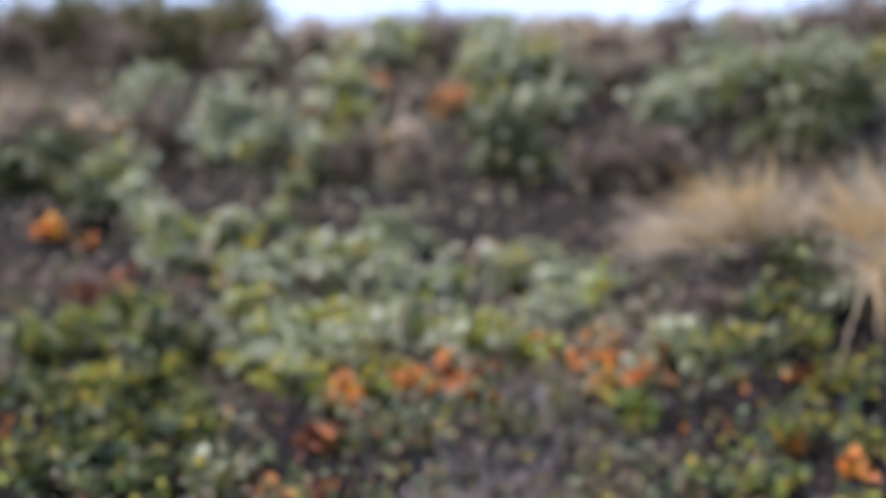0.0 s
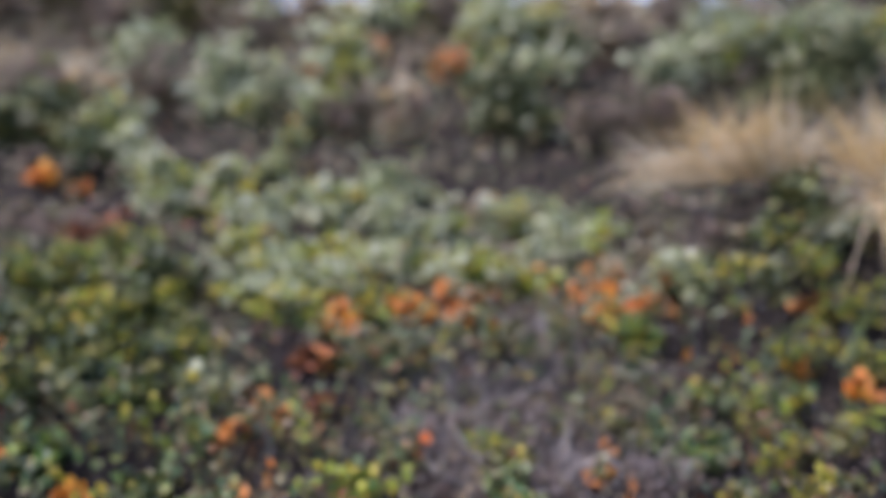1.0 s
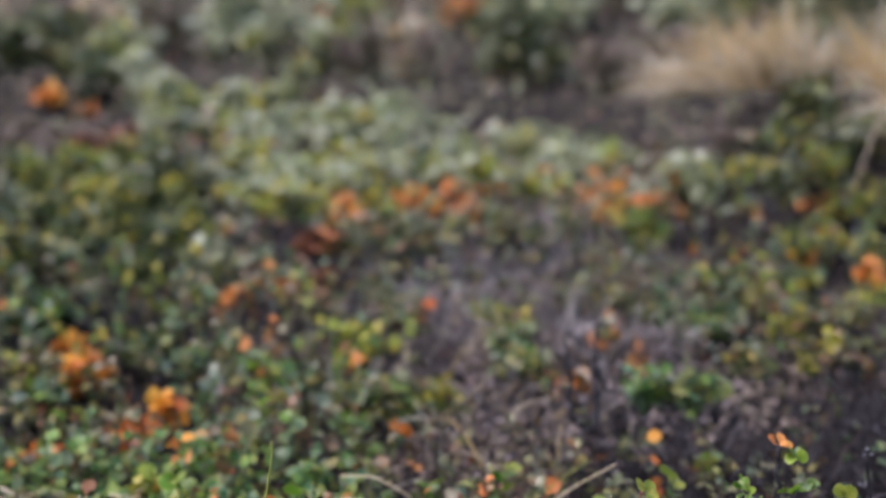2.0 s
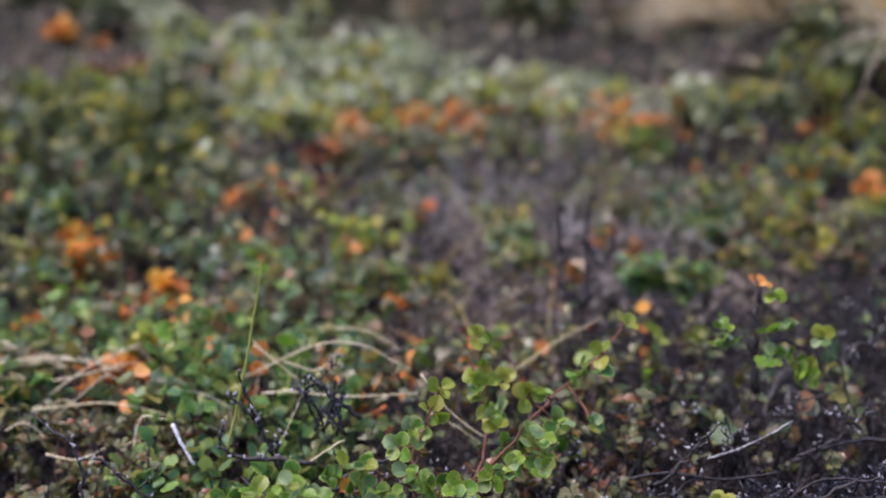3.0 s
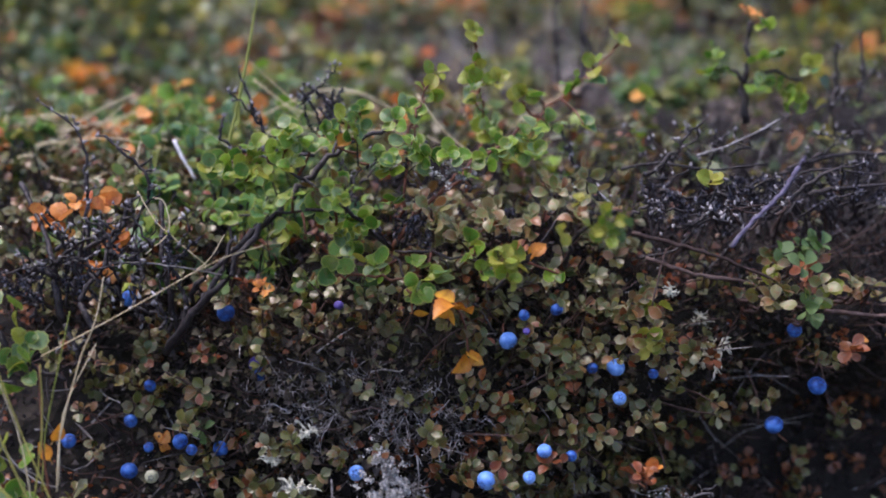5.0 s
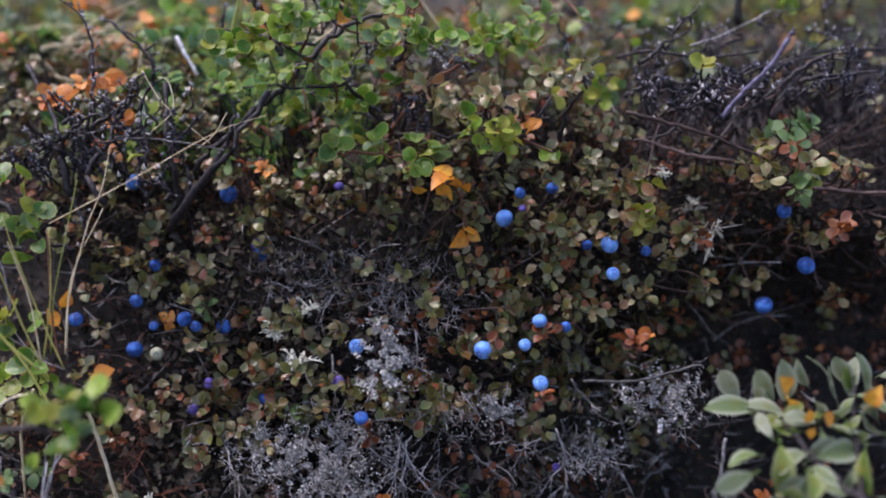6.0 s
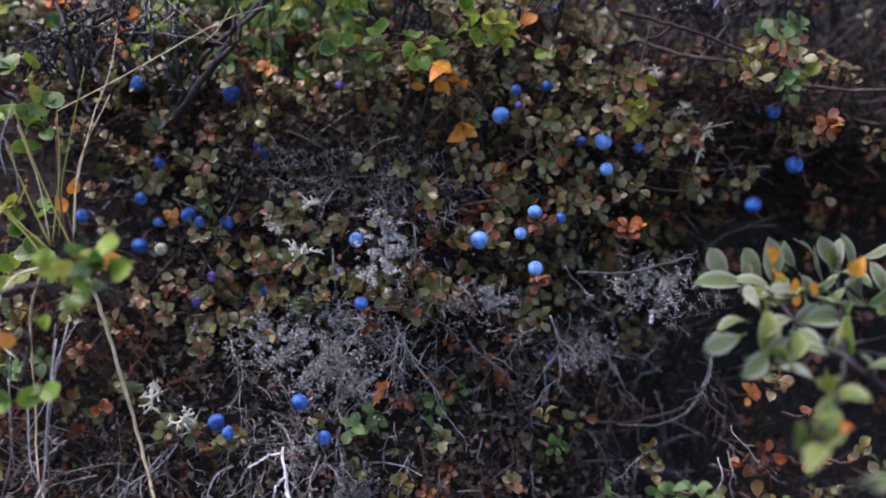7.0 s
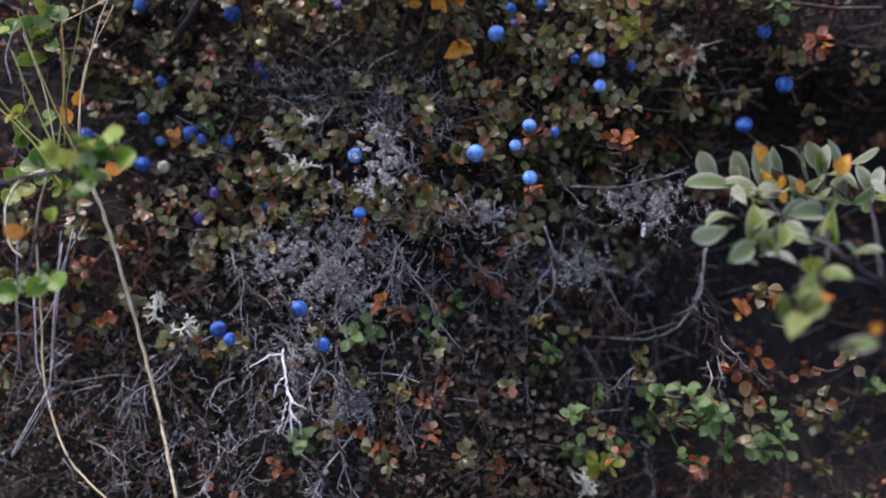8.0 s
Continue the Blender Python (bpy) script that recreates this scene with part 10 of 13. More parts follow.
berry((0.055, 0.465, 0.237), 0.0039, "purple", 38)
berry((0.059, 0.511, 0.407), 0.0037, "purple", 39)
berry((-0.048, 0.484, 0.367), 0.0045, "purple", 40)
berry((-0.086, 0.488, 0.334), 0.0075, "blue", 41)
# the willow that reaches in front of the bank
willow = plant("willow", "downy grey-green willow sprig with a few yellow leaves", "willow", (0.200, 0.372, 0.235))
branch(willow, [(0.191, 0.352, 0.238), (0.168, 0.339, 0.253), (0.147, 0.335, 0.266), (0.139, 0.356, 0.274), (0.132, 0.377, 0.281), (0.125, 0.386, 0.285)], 0.0018, 0.0007, BARK, seed=40)
branch(willow, [(0.147, 0.335, 0.266), (0.156, 0.367, 0.278), (0.167, 0.399, 0.292)], 0.0012, 0.0007, BARK, seed=41)
branch(willow, [(0.168, 0.339, 0.253), (0.167, 0.346, 0.269), (0.177, 0.378, 0.282)], 0.0012, 0.0007, BARK, seed=42)
branch(willow, [(0.147, 0.335, 0.266), (0.138, 0.319, 0.260), (0.126, 0.298, 0.254), (0.116, 0.277, 0.249)], 0.0012, 0.0007, BARK, seed=43)
branch(willow, [(0.139, 0.356, 0.274), (0.130, 0.346, 0.269), (0.118, 0.335, 0.266)], 0.0012, 0.0007, BARK, seed=44)
branch(willow, [(0.155, 0.271, 0.240), (0.139, 0.267, 0.244), (0.124, 0.264, 0.246)], 0.0012, 0.0007, BARK, seed=45)
leaf(willow, "willow", (0.126, 0.389, 0.285), (-0.956, -0.270, 0.116), (0.414, -0.158, 0.230), 0.0229, 0)
leaf(willow, "willow", (0.122, 0.402, 0.284), (-0.518, -0.369, 0.772), (-0.319, -0.545, 0.440), 0.0209, 1)
leaf(willow, "willow", (0.136, 0.386, 0.282), (-0.930, 0.067, 0.361), (-0.434, -0.276, 0.743), 0.0182, 2)
leaf(willow, "willow", (0.141, 0.404, 0.284), (-0.212, -0.507, 0.836), (-0.052, -0.647, 0.366), 0.0227, 3)
leaf(willow, "willow", (0.136, 0.402, 0.284), (-0.533, -0.367, 0.763), (0.034, -0.634, 0.106), 0.0208, 4)
leaf(willow, "willow", (0.151, 0.407, 0.290), (-0.506, -0.306, 0.806), (-0.716, -0.556, 0.860), 0.0130, 5)
leaf(willow, "willow", (0.152, 0.408, 0.301), (0.321, -0.818, -0.478), (0.850, -0.167, 0.677), 0.0163, 6)
leaf(willow, "willow", (0.161, 0.401, 0.285), (-0.379, -0.078, 0.922), (0.648, -0.479, 0.300), 0.0164, 7)
leaf(willow, "willow", (0.167, 0.405, 0.286), (0.054, -0.060, 0.997), (-0.388, -0.757, 0.988), 0.0166, 8)
leaf(willow, "willow", (0.174, 0.407, 0.284), (-0.174, -0.172, 0.970), (0.820, -0.982, 0.657), 0.0215, 9)
leaf(willow, "willow", (0.180, 0.409, 0.294), (0.582, -0.705, 0.406), (-0.795, -0.578, 0.880), 0.0157, 10)
leaf(willow, "willow", (0.172, 0.388, 0.281), (-0.494, -0.596, 0.634), (-0.753, -0.779, 1.026), 0.0169, 11)
leaf(willow, "willow", (0.147, 0.383, 0.286), (0.824, -0.466, -0.323), (0.532, -0.246, 1.148), 0.0084, 12)
leaf(willow, "willow", (0.114, 0.350, 0.272), (-0.872, -0.444, -0.207), (0.886, -0.540, 0.554), 0.0194, 13)
leaf(willow, "willow", (0.119, 0.361, 0.275), (-0.897, -0.439, -0.056), (-0.690, -0.558, 0.874), 0.0145, 14)
leaf(willow, "willow", (0.133, 0.345, 0.270), (0.858, -0.484, -0.170), (0.150, -0.874, 0.727), 0.0111, 15)
leaf(willow, "willow", (0.111, 0.331, 0.267), (0.721, -0.312, -0.619), (0.102, -0.348, 1.029), 0.0103, 16)
leaf(willow, "willow", (0.122, 0.332, 0.264), (0.946, -0.298, -0.131), (0.427, -0.896, 1.148), 0.0121, 17)
leaf(willow, "willow", (0.154, 0.336, 0.263), (0.409, -0.851, 0.329), (-0.317, -0.258, 0.865), 0.0158, 18)
leaf(willow, "willow", (0.125, 0.267, 0.245), (0.963, -0.236, 0.133), (0.374, -0.398, 0.190), 0.0126, 19)
leaf(willow, "willow", (0.179, 0.380, 0.286), (-0.627, -0.702, -0.339), (0.775, -0.355, 0.203), 0.0164, 20)
leaf(willow, "willow", (0.181, 0.387, 0.289), (0.278, -0.787, -0.551), (-0.359, -0.154, 0.533), 0.0100, 21)
leaf(willow, "willowgreen", (0.139, 0.377, 0.280), (-0.916, -0.383, 0.117), (-0.350, -0.309, 0.424), 0.0148, 22)
leaf(willow, "willowgreen", (0.124, 0.355, 0.281), (-0.041, -0.365, -0.930), (0.019, -0.988, 0.281), 0.0172, 23)
leaf(willow, "willowgreen", (0.154, 0.354, 0.280), (-0.174, -0.624, -0.762), (-0.686, -0.162, 0.203), 0.0175, 24)
leaf(willow, "willowgreen", (0.131, 0.305, 0.262), (-0.380, -0.607, -0.699), (0.806, -0.108, 1.078), 0.0171, 25)
leaf(willow, "willowgreen", (0.122, 0.282, 0.251), (-0.630, -0.757, -0.175), (-0.096, -0.254, 1.018), 0.0146, 26)
leaf(willow, "willow", (0.142, 0.315, 0.259), (-0.929, -0.290, -0.228), (0.874, -0.209, 1.042), 0.0098, 27)
leaf(willow, "gold", (0.136, 0.267, 0.249), (0.912, -0.034, 1.099), (0.233, -0.334, 0.320), 0.0042, 28)
leaf(willow, "gold", (0.136, 0.384, 0.288), (-0.401, -1.056, 0.875), (0.313, -0.276, 0.720), 0.0080, 29)
leaf(willow, "gold", (0.166, 0.384, 0.289), (-0.306, -0.128, 1.389), (0.839, -0.698, 0.613), 0.0044, 30)
leaf(willow, "gold", (0.140, 0.365, 0.282), (-1.095, -0.820, 0.411), (-0.741, -0.340, 0.267), 0.0054, 31)
leaf(willow, "gold", (0.127, 0.287, 0.258), (-0.226, -1.398, -0.187), (0.453, -0.645, 0.520), 0.0073, 32)
leaf(willow, "willowgreen", (0.157, 0.384, 0.283), (-0.923, -0.353, 0.151), (-0.680, -0.195, 0.777), 0.0151, 33)
leaf(willow, "willow", (0.120, 0.376, 0.286), (0.524, -0.439, -0.730), (0.728, -0.399, 0.343), 0.0129, 34)
leaf(willow, "willow", (0.136, 0.361, 0.276), (-0.775, -0.614, -0.147), (-0.475, -0.592, 0.788), 0.0189, 35)
leaf(willow, "willow", (0.136, 0.401, 0.292), (0.974, 0.041, 0.221), (-0.899, -0.608, 1.141), 0.0097, 36)
leaf(willow, "willow", (0.150, 0.377, 0.283), (0.609, -0.769, -0.195), (0.320, -0.590, 0.819), 0.0114, 37)
leaf(willow, "willow", (0.148, 0.349, 0.274), (-0.244, 0.063, -0.968), (-0.085, -0.716, 0.474), 0.0089, 38)
leaf(willow, "willow", (0.158, 0.336, 0.260), (-0.528, -0.254, 0.811), (-0.372, -0.286, 0.773), 0.0117, 39)
leaf(willow, "willow", (0.123, 0.380, 0.286), (0.596, -0.538, -0.596), (0.614, -0.124, 0.722), 0.0100, 40)
leaf(willow, "willow", (0.123, 0.380, 0.286), (0.095, -0.907, -0.410), (-0.869, -0.723, 0.770), 0.0129, 41)
leaf(willow, "willow", (0.128, 0.396, 0.285), (-0.216, -0.562, 0.798), (-0.175, -0.477, 0.890), 0.0124, 42)
leaf(willow, "willow", (0.125, 0.385, 0.285), (0.955, -0.281, -0.094), (0.276, -0.167, 0.264), 0.0098, 43)
leaf(willow, "willow", (0.132, 0.377, 0.283), (-0.977, -0.030, -0.213), (0.011, -0.228, 0.684), 0.0108, 44)
leaf(willow, "willowgreen", (0.134, 0.386, 0.282), (0.812, 0.224, 0.538), (0.782, -0.188, 0.736), 0.0111, 45)
leaf(willow, "willow", (0.133, 0.381, 0.282), (0.973, -0.212, 0.089), (-0.688, -0.307, 0.628), 0.0118, 46)
leaf(willow, "willowgreen", (0.133, 0.380, 0.282), (-0.844, -0.534, 0.051), (-0.603, -0.694, 0.488), 0.0134, 47)
leaf(willow, "willow", (0.147, 0.383, 0.281), (-0.789, -0.544, 0.287), (-0.542, -0.709, 0.832), 0.0201, 48)
leaf(willow, "willow", (0.148, 0.385, 0.281), (0.615, -0.587, 0.526), (0.628, -0.272, 0.938), 0.0153, 49)
leaf(willow, "willow", (0.149, 0.388, 0.281), (-0.268, -0.572, 0.776), (0.406, -0.119, 1.046), 0.0143, 50)
leaf(willow, "willow", (0.144, 0.371, 0.282), (-0.203, -0.860, -0.469), (0.437, -0.855, 0.430), 0.0114, 51)
leaf(willow, "willow", (0.170, 0.409, 0.289), (-0.561, -0.489, 0.668), (-0.353, -0.165, 0.705), 0.0209, 52)
leaf(willow, "willow", (0.164, 0.392, 0.290), (0.628, -0.756, -0.183), (0.310, -0.561, 0.202), 0.0149, 53)
leaf(willow, "willow", (0.163, 0.389, 0.290), (-0.672, -0.046, -0.739), (-0.326, -0.514, 0.831), 0.0090, 54)
leaf(willow, "willowgreen", (0.169, 0.405, 0.289), (-0.560, -0.511, 0.652), (0.293, -0.633, 0.208), 0.0164, 55)
leaf(willow, "willow", (0.168, 0.396, 0.285), (-0.003, -0.742, 0.671), (0.700, -0.791, 0.383), 0.0153, 56)
leaf(willow, "willow", (0.161, 0.377, 0.286), (-0.493, -0.034, -0.869), (-0.244, -0.171, 0.259), 0.0104, 57)
leaf(willow, "willowgreen", (0.162, 0.379, 0.286), (-0.772, -0.339, -0.537), (-0.870, -0.337, 0.969), 0.0131, 58)
leaf(willow, "willow", (0.162, 0.378, 0.286), (0.647, -0.272, -0.712), (-0.854, -0.148, 0.105), 0.0108, 59)
leaf(willow, "willow", (0.158, 0.373, 0.275), (0.109, -0.654, 0.749), (0.361, -0.218, 1.193), 0.0114, 60)
leaf(willow, "willow", (0.159, 0.377, 0.275), (-0.379, -0.477, 0.793), (0.116, -0.513, 0.608), 0.0151, 61)
leaf(willow, "willow", (0.155, 0.366, 0.276), (-0.754, -0.650, 0.095), (0.179, -0.632, 0.347), 0.0215, 62)
leaf(willow, "willow", (0.158, 0.375, 0.275), (-0.725, -0.289, 0.626), (-0.411, -0.155, 0.731), 0.0158, 63)
leaf(willow, "willowgreen", (0.177, 0.378, 0.282), (1.000, -0.029, -0.000), (-0.613, -0.202, 0.511), 0.0132, 64)
leaf(willow, "willow", (0.183, 0.391, 0.281), (-0.411, 0.030, 0.911), (-0.063, -0.186, 0.138), 0.0147, 65)
leaf(willow, "willow", (0.183, 0.391, 0.281), (0.331, 0.173, 0.928), (-0.239, -0.970, 0.665), 0.0139, 66)
leaf(willow, "willowgreen", (0.175, 0.372, 0.282), (-0.458, -0.421, -0.783), (0.001, -0.497, 0.334), 0.0074, 67)
leaf(willow, "willow", (0.134, 0.353, 0.273), (0.484, -0.865, -0.131), (-0.185, -0.363, 0.535), 0.0126, 68)
leaf(willow, "willow", (0.132, 0.347, 0.273), (-0.522, -0.780, -0.346), (0.719, -0.417, 0.319), 0.0193, 69)
leaf(willow, "willow", (0.138, 0.367, 0.271), (0.329, -0.640, 0.694), (0.643, -0.399, 1.082), 0.0168, 70)
leaf(willow, "willowgreen", (0.132, 0.349, 0.273), (-0.114, -0.931, -0.346), (0.520, -0.508, 0.997), 0.0146, 71)
leaf(willow, "willow", (0.119, 0.336, 0.268), (-0.665, -0.654, -0.361), (0.384, -0.643, 0.120), 0.0138, 72)
leaf(willow, "willow", (0.122, 0.349, 0.266), (0.748, -0.259, 0.611), (0.468, -0.946, 0.380), 0.0104, 73)
leaf(willow, "willowgreen", (0.120, 0.340, 0.268), (0.419, -0.905, -0.072), (0.497, -0.511, 0.129), 0.0151, 74)
leaf(willow, "willow", (0.119, 0.336, 0.268), (-0.597, -0.769, -0.228), (0.779, -0.146, 0.572), 0.0190, 75)
leaf(willow, "willowgreen", (0.138, 0.325, 0.255), (-0.267, -0.179, 0.947), (0.274, -0.200, 0.764), 0.0115, 76)
leaf(willow, "willowgreen", (0.135, 0.316, 0.257), (0.496, -0.812, 0.308), (-0.371, -0.323, 0.876), 0.0152, 77)
leaf(willow, "willowgreen", (0.138, 0.324, 0.256), (-0.353, -0.661, 0.662), (-0.157, -0.145, 0.501), 0.0163, 78)
leaf(willow, "willowgreen", (0.131, 0.305, 0.258), (0.176, -0.656, -0.734), (-0.373, -0.598, 0.130), 0.0081, 79)
leaf(willow, "willowgreen", (0.123, 0.297, 0.248), (-0.215, -0.662, 0.718), (0.793, -0.475, 0.819), 0.0127, 80)
leaf(willow, "willowgreen", (0.124, 0.299, 0.248), (0.211, -0.387, 0.898), (-0.335, -0.312, 1.158), 0.0119, 81)
leaf(willow, "willowgreen", (0.122, 0.294, 0.249), (-0.625, -0.690, 0.366), (0.393, -0.636, 0.169), 0.0193, 82)
leaf(willow, "willowgreen", (0.122, 0.294, 0.249), (0.793, -0.362, 0.490), (0.294, -0.969, 0.313), 0.0115, 83)
leaf(willow, "gold", (0.132, 0.372, 0.297), (-0.32, -0.3, 0.37), (-0.06, -0.9, 0.4), 0.0085, 0)
leaf(willow, "gold", (0.149, 0.372, 0.285), (-0.49, -0.3, 0.31), (0.03, -0.9, 0.4), 0.0070, 1)
leaf(willow, "gold", (0.161, 0.370, 0.292), (0.36, -0.3, 0.84), (-0.17, -0.9, 0.4), 0.0085, 2)
leaf(willow, "gold", (0.138, 0.366, 0.286), (-0.17, -0.3, 0.85), (0.20, -0.9, 0.4), 0.0060, 1)
# birch shoots beside the grass
left_shoot = plant("dwarf_birch_sprig", "blurred green birch sprig close in front of the bank", "dwarf birch", (-0.160, 0.355, 0.285))
branch(left_shoot, [(-0.157, 0.330, 0.287), (-0.138, 0.331, 0.291), (-0.126, 0.331, 0.293), (-0.114, 0.332, 0.300)], 0.0012, 0.0006)
cluster(left_shoot, (-0.131, 0.332, 0.300), 0.0028, 2, "green", 0.0082, 1259)
cluster(left_shoot, (-0.123, 0.332, 0.301), 0.0041, 4, "green", 0.0082, 1260)
cluster(left_shoot, (-0.116, 0.332, 0.301), 0.0041, 4, "green", 0.0082, 1261)
cluster(left_shoot, (-0.113, 0.332, 0.295), 0.0028, 2, "green", 0.0082, 1262)
cluster(left_shoot, (-0.124, 0.331, 0.291), 0.0041, 3, "green", 0.0082, 1263)
cluster(left_shoot, (-0.132, 0.331, 0.295), 0.0024, 2, "lime", 0.0082, 1264)
cluster(left_shoot, (-0.118, 0.331, 0.289), 0.0032, 2, "green", 0.0082, 1265)
cluster(left_shoot, (-0.122, 0.330, 0.284), 0.0028, 2, "green", 0.0082, 1266)
cluster(left_shoot, (-0.125, 0.330, 0.284), 0.0020, 1, "green", 0.0082, 1267)
cluster(left_shoot, (-0.150, 0.430, 0.288), 0.0024, 2, "gold", 0.0085, 1268)
low_shoot = plant("dwarf_birch_sprig", "small birch sprig with one orange leaf among grass", "dwarf birch", (-0.149, 0.347, 0.256))
branch(low_shoot, [(-0.148, 0.343, 0.254), (-0.147, 0.345, 0.265), (-0.148, 0.346, 0.272)], 0.0009, 0.0006)
cluster(low_shoot, (-0.154, 0.346, 0.275), 0.0008, 1, "green", 0.0085, 1269)
cluster(low_shoot, (-0.142, 0.346, 0.272), 0.0013, 1, "green", 0.0085, 1270)
cluster(low_shoot, (-0.151, 0.345, 0.267), 0.0013, 1, "orange", 0.0085, 1271)
cluster(low_shoot, (-0.143, 0.343, 0.252), 0.0017, 2, "green", 0.0085, 1272)
cluster(low_shoot, (-0.148, 0.343, 0.250), 0.0017, 1, "green", 0.0085, 1273)
cluster(low_shoot, (-0.152, 0.342, 0.247), 0.0017, 1, "green", 0.0085, 1274)
upper_shoot = plant("dwarf_birch_sprig", "green birch leaves at the edge of the bank", "dwarf birch", (-0.185, 0.433, 0.340))
branch(upper_shoot, [(-0.207, 0.446, 0.365), (-0.192, 0.445, 0.360), (-0.181, 0.444, 0.350), (-0.161, 0.443, 0.340)], 0.0018, 0.001)
cluster(upper_shoot, (-0.174, 0.435, 0.356), 0.0050, 4, "green", 0.0085, 1275)
cluster(upper_shoot, (-0.180, 0.434, 0.352), 0.0045, 3, "green", 0.0085, 1276)
cluster(upper_shoot, (-0.172, 0.433, 0.345), 0.0040, 2, "green", 0.0085, 1277)
cluster(upper_shoot, (-0.185, 0.436, 0.372), 0.0050, 3, "green", 0.0085, 1278)
cluster(upper_shoot, (-0.178, 0.437, 0.372), 0.0030, 2, "green", 0.0085, 1279)
cluster(upper_shoot, (-0.190, 0.434, 0.350), 0.0045, 2, "green", 0.0085, 1280)
cluster(upper_shoot, (-0.184, 0.433, 0.341), 0.0045, 2, "green", 0.0085, 1281)
cluster(upper_shoot, (-0.182, 0.429, 0.309), 0.0050, 3, "lime", 0.0085, 1282)
cluster(upper_shoot, (-0.175, 0.429, 0.310), 0.0045, 2, "green", 0.0085, 1283)
cluster(upper_shoot, (-0.187, 0.429, 0.305), 0.0045, 2, "green", 0.0085, 1284)
cluster(upper_shoot, (-0.162, 0.430, 0.316), 0.0020, 1, "gold", 0.0085, 1285)
cluster(upper_shoot, (-0.162, 0.429, 0.308), 0.0020, 1, "gold", 0.0085, 1286)
cluster(upper_shoot, (-0.189, 0.439, 0.397), 0.0045, 2, "green", 0.0085, 1287)
cluster(upper_shoot, (-0.132, 0.438, 0.382), 0.0030, 1, "lime", 0.0085, 1288)
branch(upper_shoot, [(-0.118, 0.475, 0.353), (-0.121, 0.467, 0.369), (-0.125, 0.469, 0.390), (-0.129, 0.482, 0.415)], 0.0016, 0.0012)
branch(upper_shoot, [(-0.123, 0.464, 0.348), (-0.104, 0.452, 0.371), (-0.088, 0.450, 0.391), (-0.077, 0.462, 0.410)], 0.0019, 0.0013)
branch(upper_shoot, [(-0.165, 0.456, 0.363), (-0.170, 0.458, 0.384), (-0.179, 0.470, 0.403), (-0.194, 0.483, 0.423)], 0.0018, 0.0012)
branch(upper_shoot, [(-0.146, 0.445, 0.360), (-0.154, 0.447, 0.375), (-0.146, 0.459, 0.394), (-0.140, 0.472, 0.416)], 0.0014, 0.0011)
bare_twig(upper_shoot, [(-0.163, 0.451, 0.363), (-0.158, 0.449, 0.350), (-0.160, 0.448, 0.342)], 0.0012, 1289, 8, 5, spur=0.008)
bare_twig(upper_shoot, [(-0.168, 0.453, 0.383), (-0.176, 0.453, 0.386), (-0.181, 0.453, 0.388)], 0.0012, 1290, 8, 5, spur=0.008)
bare_twig(upper_shoot, [(-0.144, 0.454, 0.394), (-0.135, 0.454, 0.391), (-0.129, 0.455, 0.396)], 0.0012, 1291, 8, 5, spur=0.008)
bare_twig(upper_shoot, [(-0.168, 0.454, 0.388), (-0.161, 0.455, 0.396), (-0.150, 0.455, 0.399)], 0.0012, 1292, 8, 5, spur=0.008)
bare_twig(upper_shoot, [(-0.123, 0.464, 0.362), (-0.126, 0.465, 0.369), (-0.127, 0.467, 0.382)], 0.0010, 1293, 5, 4, spur=0.009)
bare_twig(upper_shoot, [(-0.181, 0.457, 0.374), (-0.183, 0.458, 0.381), (-0.191, 0.458, 0.385)], 0.0010, 1294, 5, 4, spur=0.009)
bare_twig(upper_shoot, [(-0.152, 0.452, 0.383), (-0.154, 0.452, 0.391), (-0.165, 0.452, 0.392)], 0.0010, 1295, 5, 4, spur=0.009)
bare_twig(upper_shoot, [(-0.120, 0.443, 0.362), (-0.117, 0.444, 0.367), (-0.131, 0.444, 0.373)], 0.0010, 1296, 5, 4, spur=0.009)
bare_twig(upper_shoot, [(-0.133, 0.463, 0.363), (-0.135, 0.463, 0.367), (-0.139, 0.464, 0.377)], 0.0010, 1297, 5, 4, spur=0.009)
bare_twig(upper_shoot, [(-0.187, 0.461, 0.360), (-0.190, 0.462, 0.365), (-0.182, 0.464, 0.380)], 0.0010, 1298, 5, 4, spur=0.009)
bare_twig(upper_shoot, [(-0.165, 0.447, 0.395), (-0.160, 0.447, 0.401), (-0.158, 0.448, 0.406)], 0.0010, 1299, 5, 4, spur=0.009)
bare_twig(upper_shoot, [(-0.146, 0.447, 0.380), (-0.150, 0.448, 0.386), (-0.138, 0.448, 0.388)], 0.0010, 1300, 5, 4, spur=0.009)
bare_twig(upper_shoot, [(-0.180, 0.455, 0.363), (-0.178, 0.456, 0.372), (-0.192, 0.457, 0.375)], 0.0010, 1301, 5, 4, spur=0.009)
# grass stems
stalk("grass_straw", "dry tan grass stem hanging down the bank", "grass", [(-0.150, 0.417, 0.281), (-0.145, 0.427, 0.255), (-0.138, 0.441, 0.207), (-0.127, 0.432, 0.172), (-0.116, 0.417, 0.136)], 0.00088, 0.00078, STRAW, 1302, "grass stems")
stalk("grass_straw", "pale dry grass stem curving down the bank", "grass", [(-0.161, 0.396, 0.289), (-0.178, 0.423, 0.263), (-0.187, 0.447, 0.217), (-0.185, 0.443, 0.182), (-0.170, 0.429, 0.153), (-0.147, 0.417, 0.136)], 0.00057, 0.00042, STRAW, 1303, "grass stems")
stalk("grass_straw", "pale dry grass stem bent in an arc", "grass", [(-0.159, 0.386, 0.290), (-0.169, 0.386, 0.286), (-0.175, 0.384, 0.274), (-0.173, 0.382, 0.260), (-0.168, 0.382, 0.254)], 0.00047, 0.00031, STRAW, 1304, "grass stems")
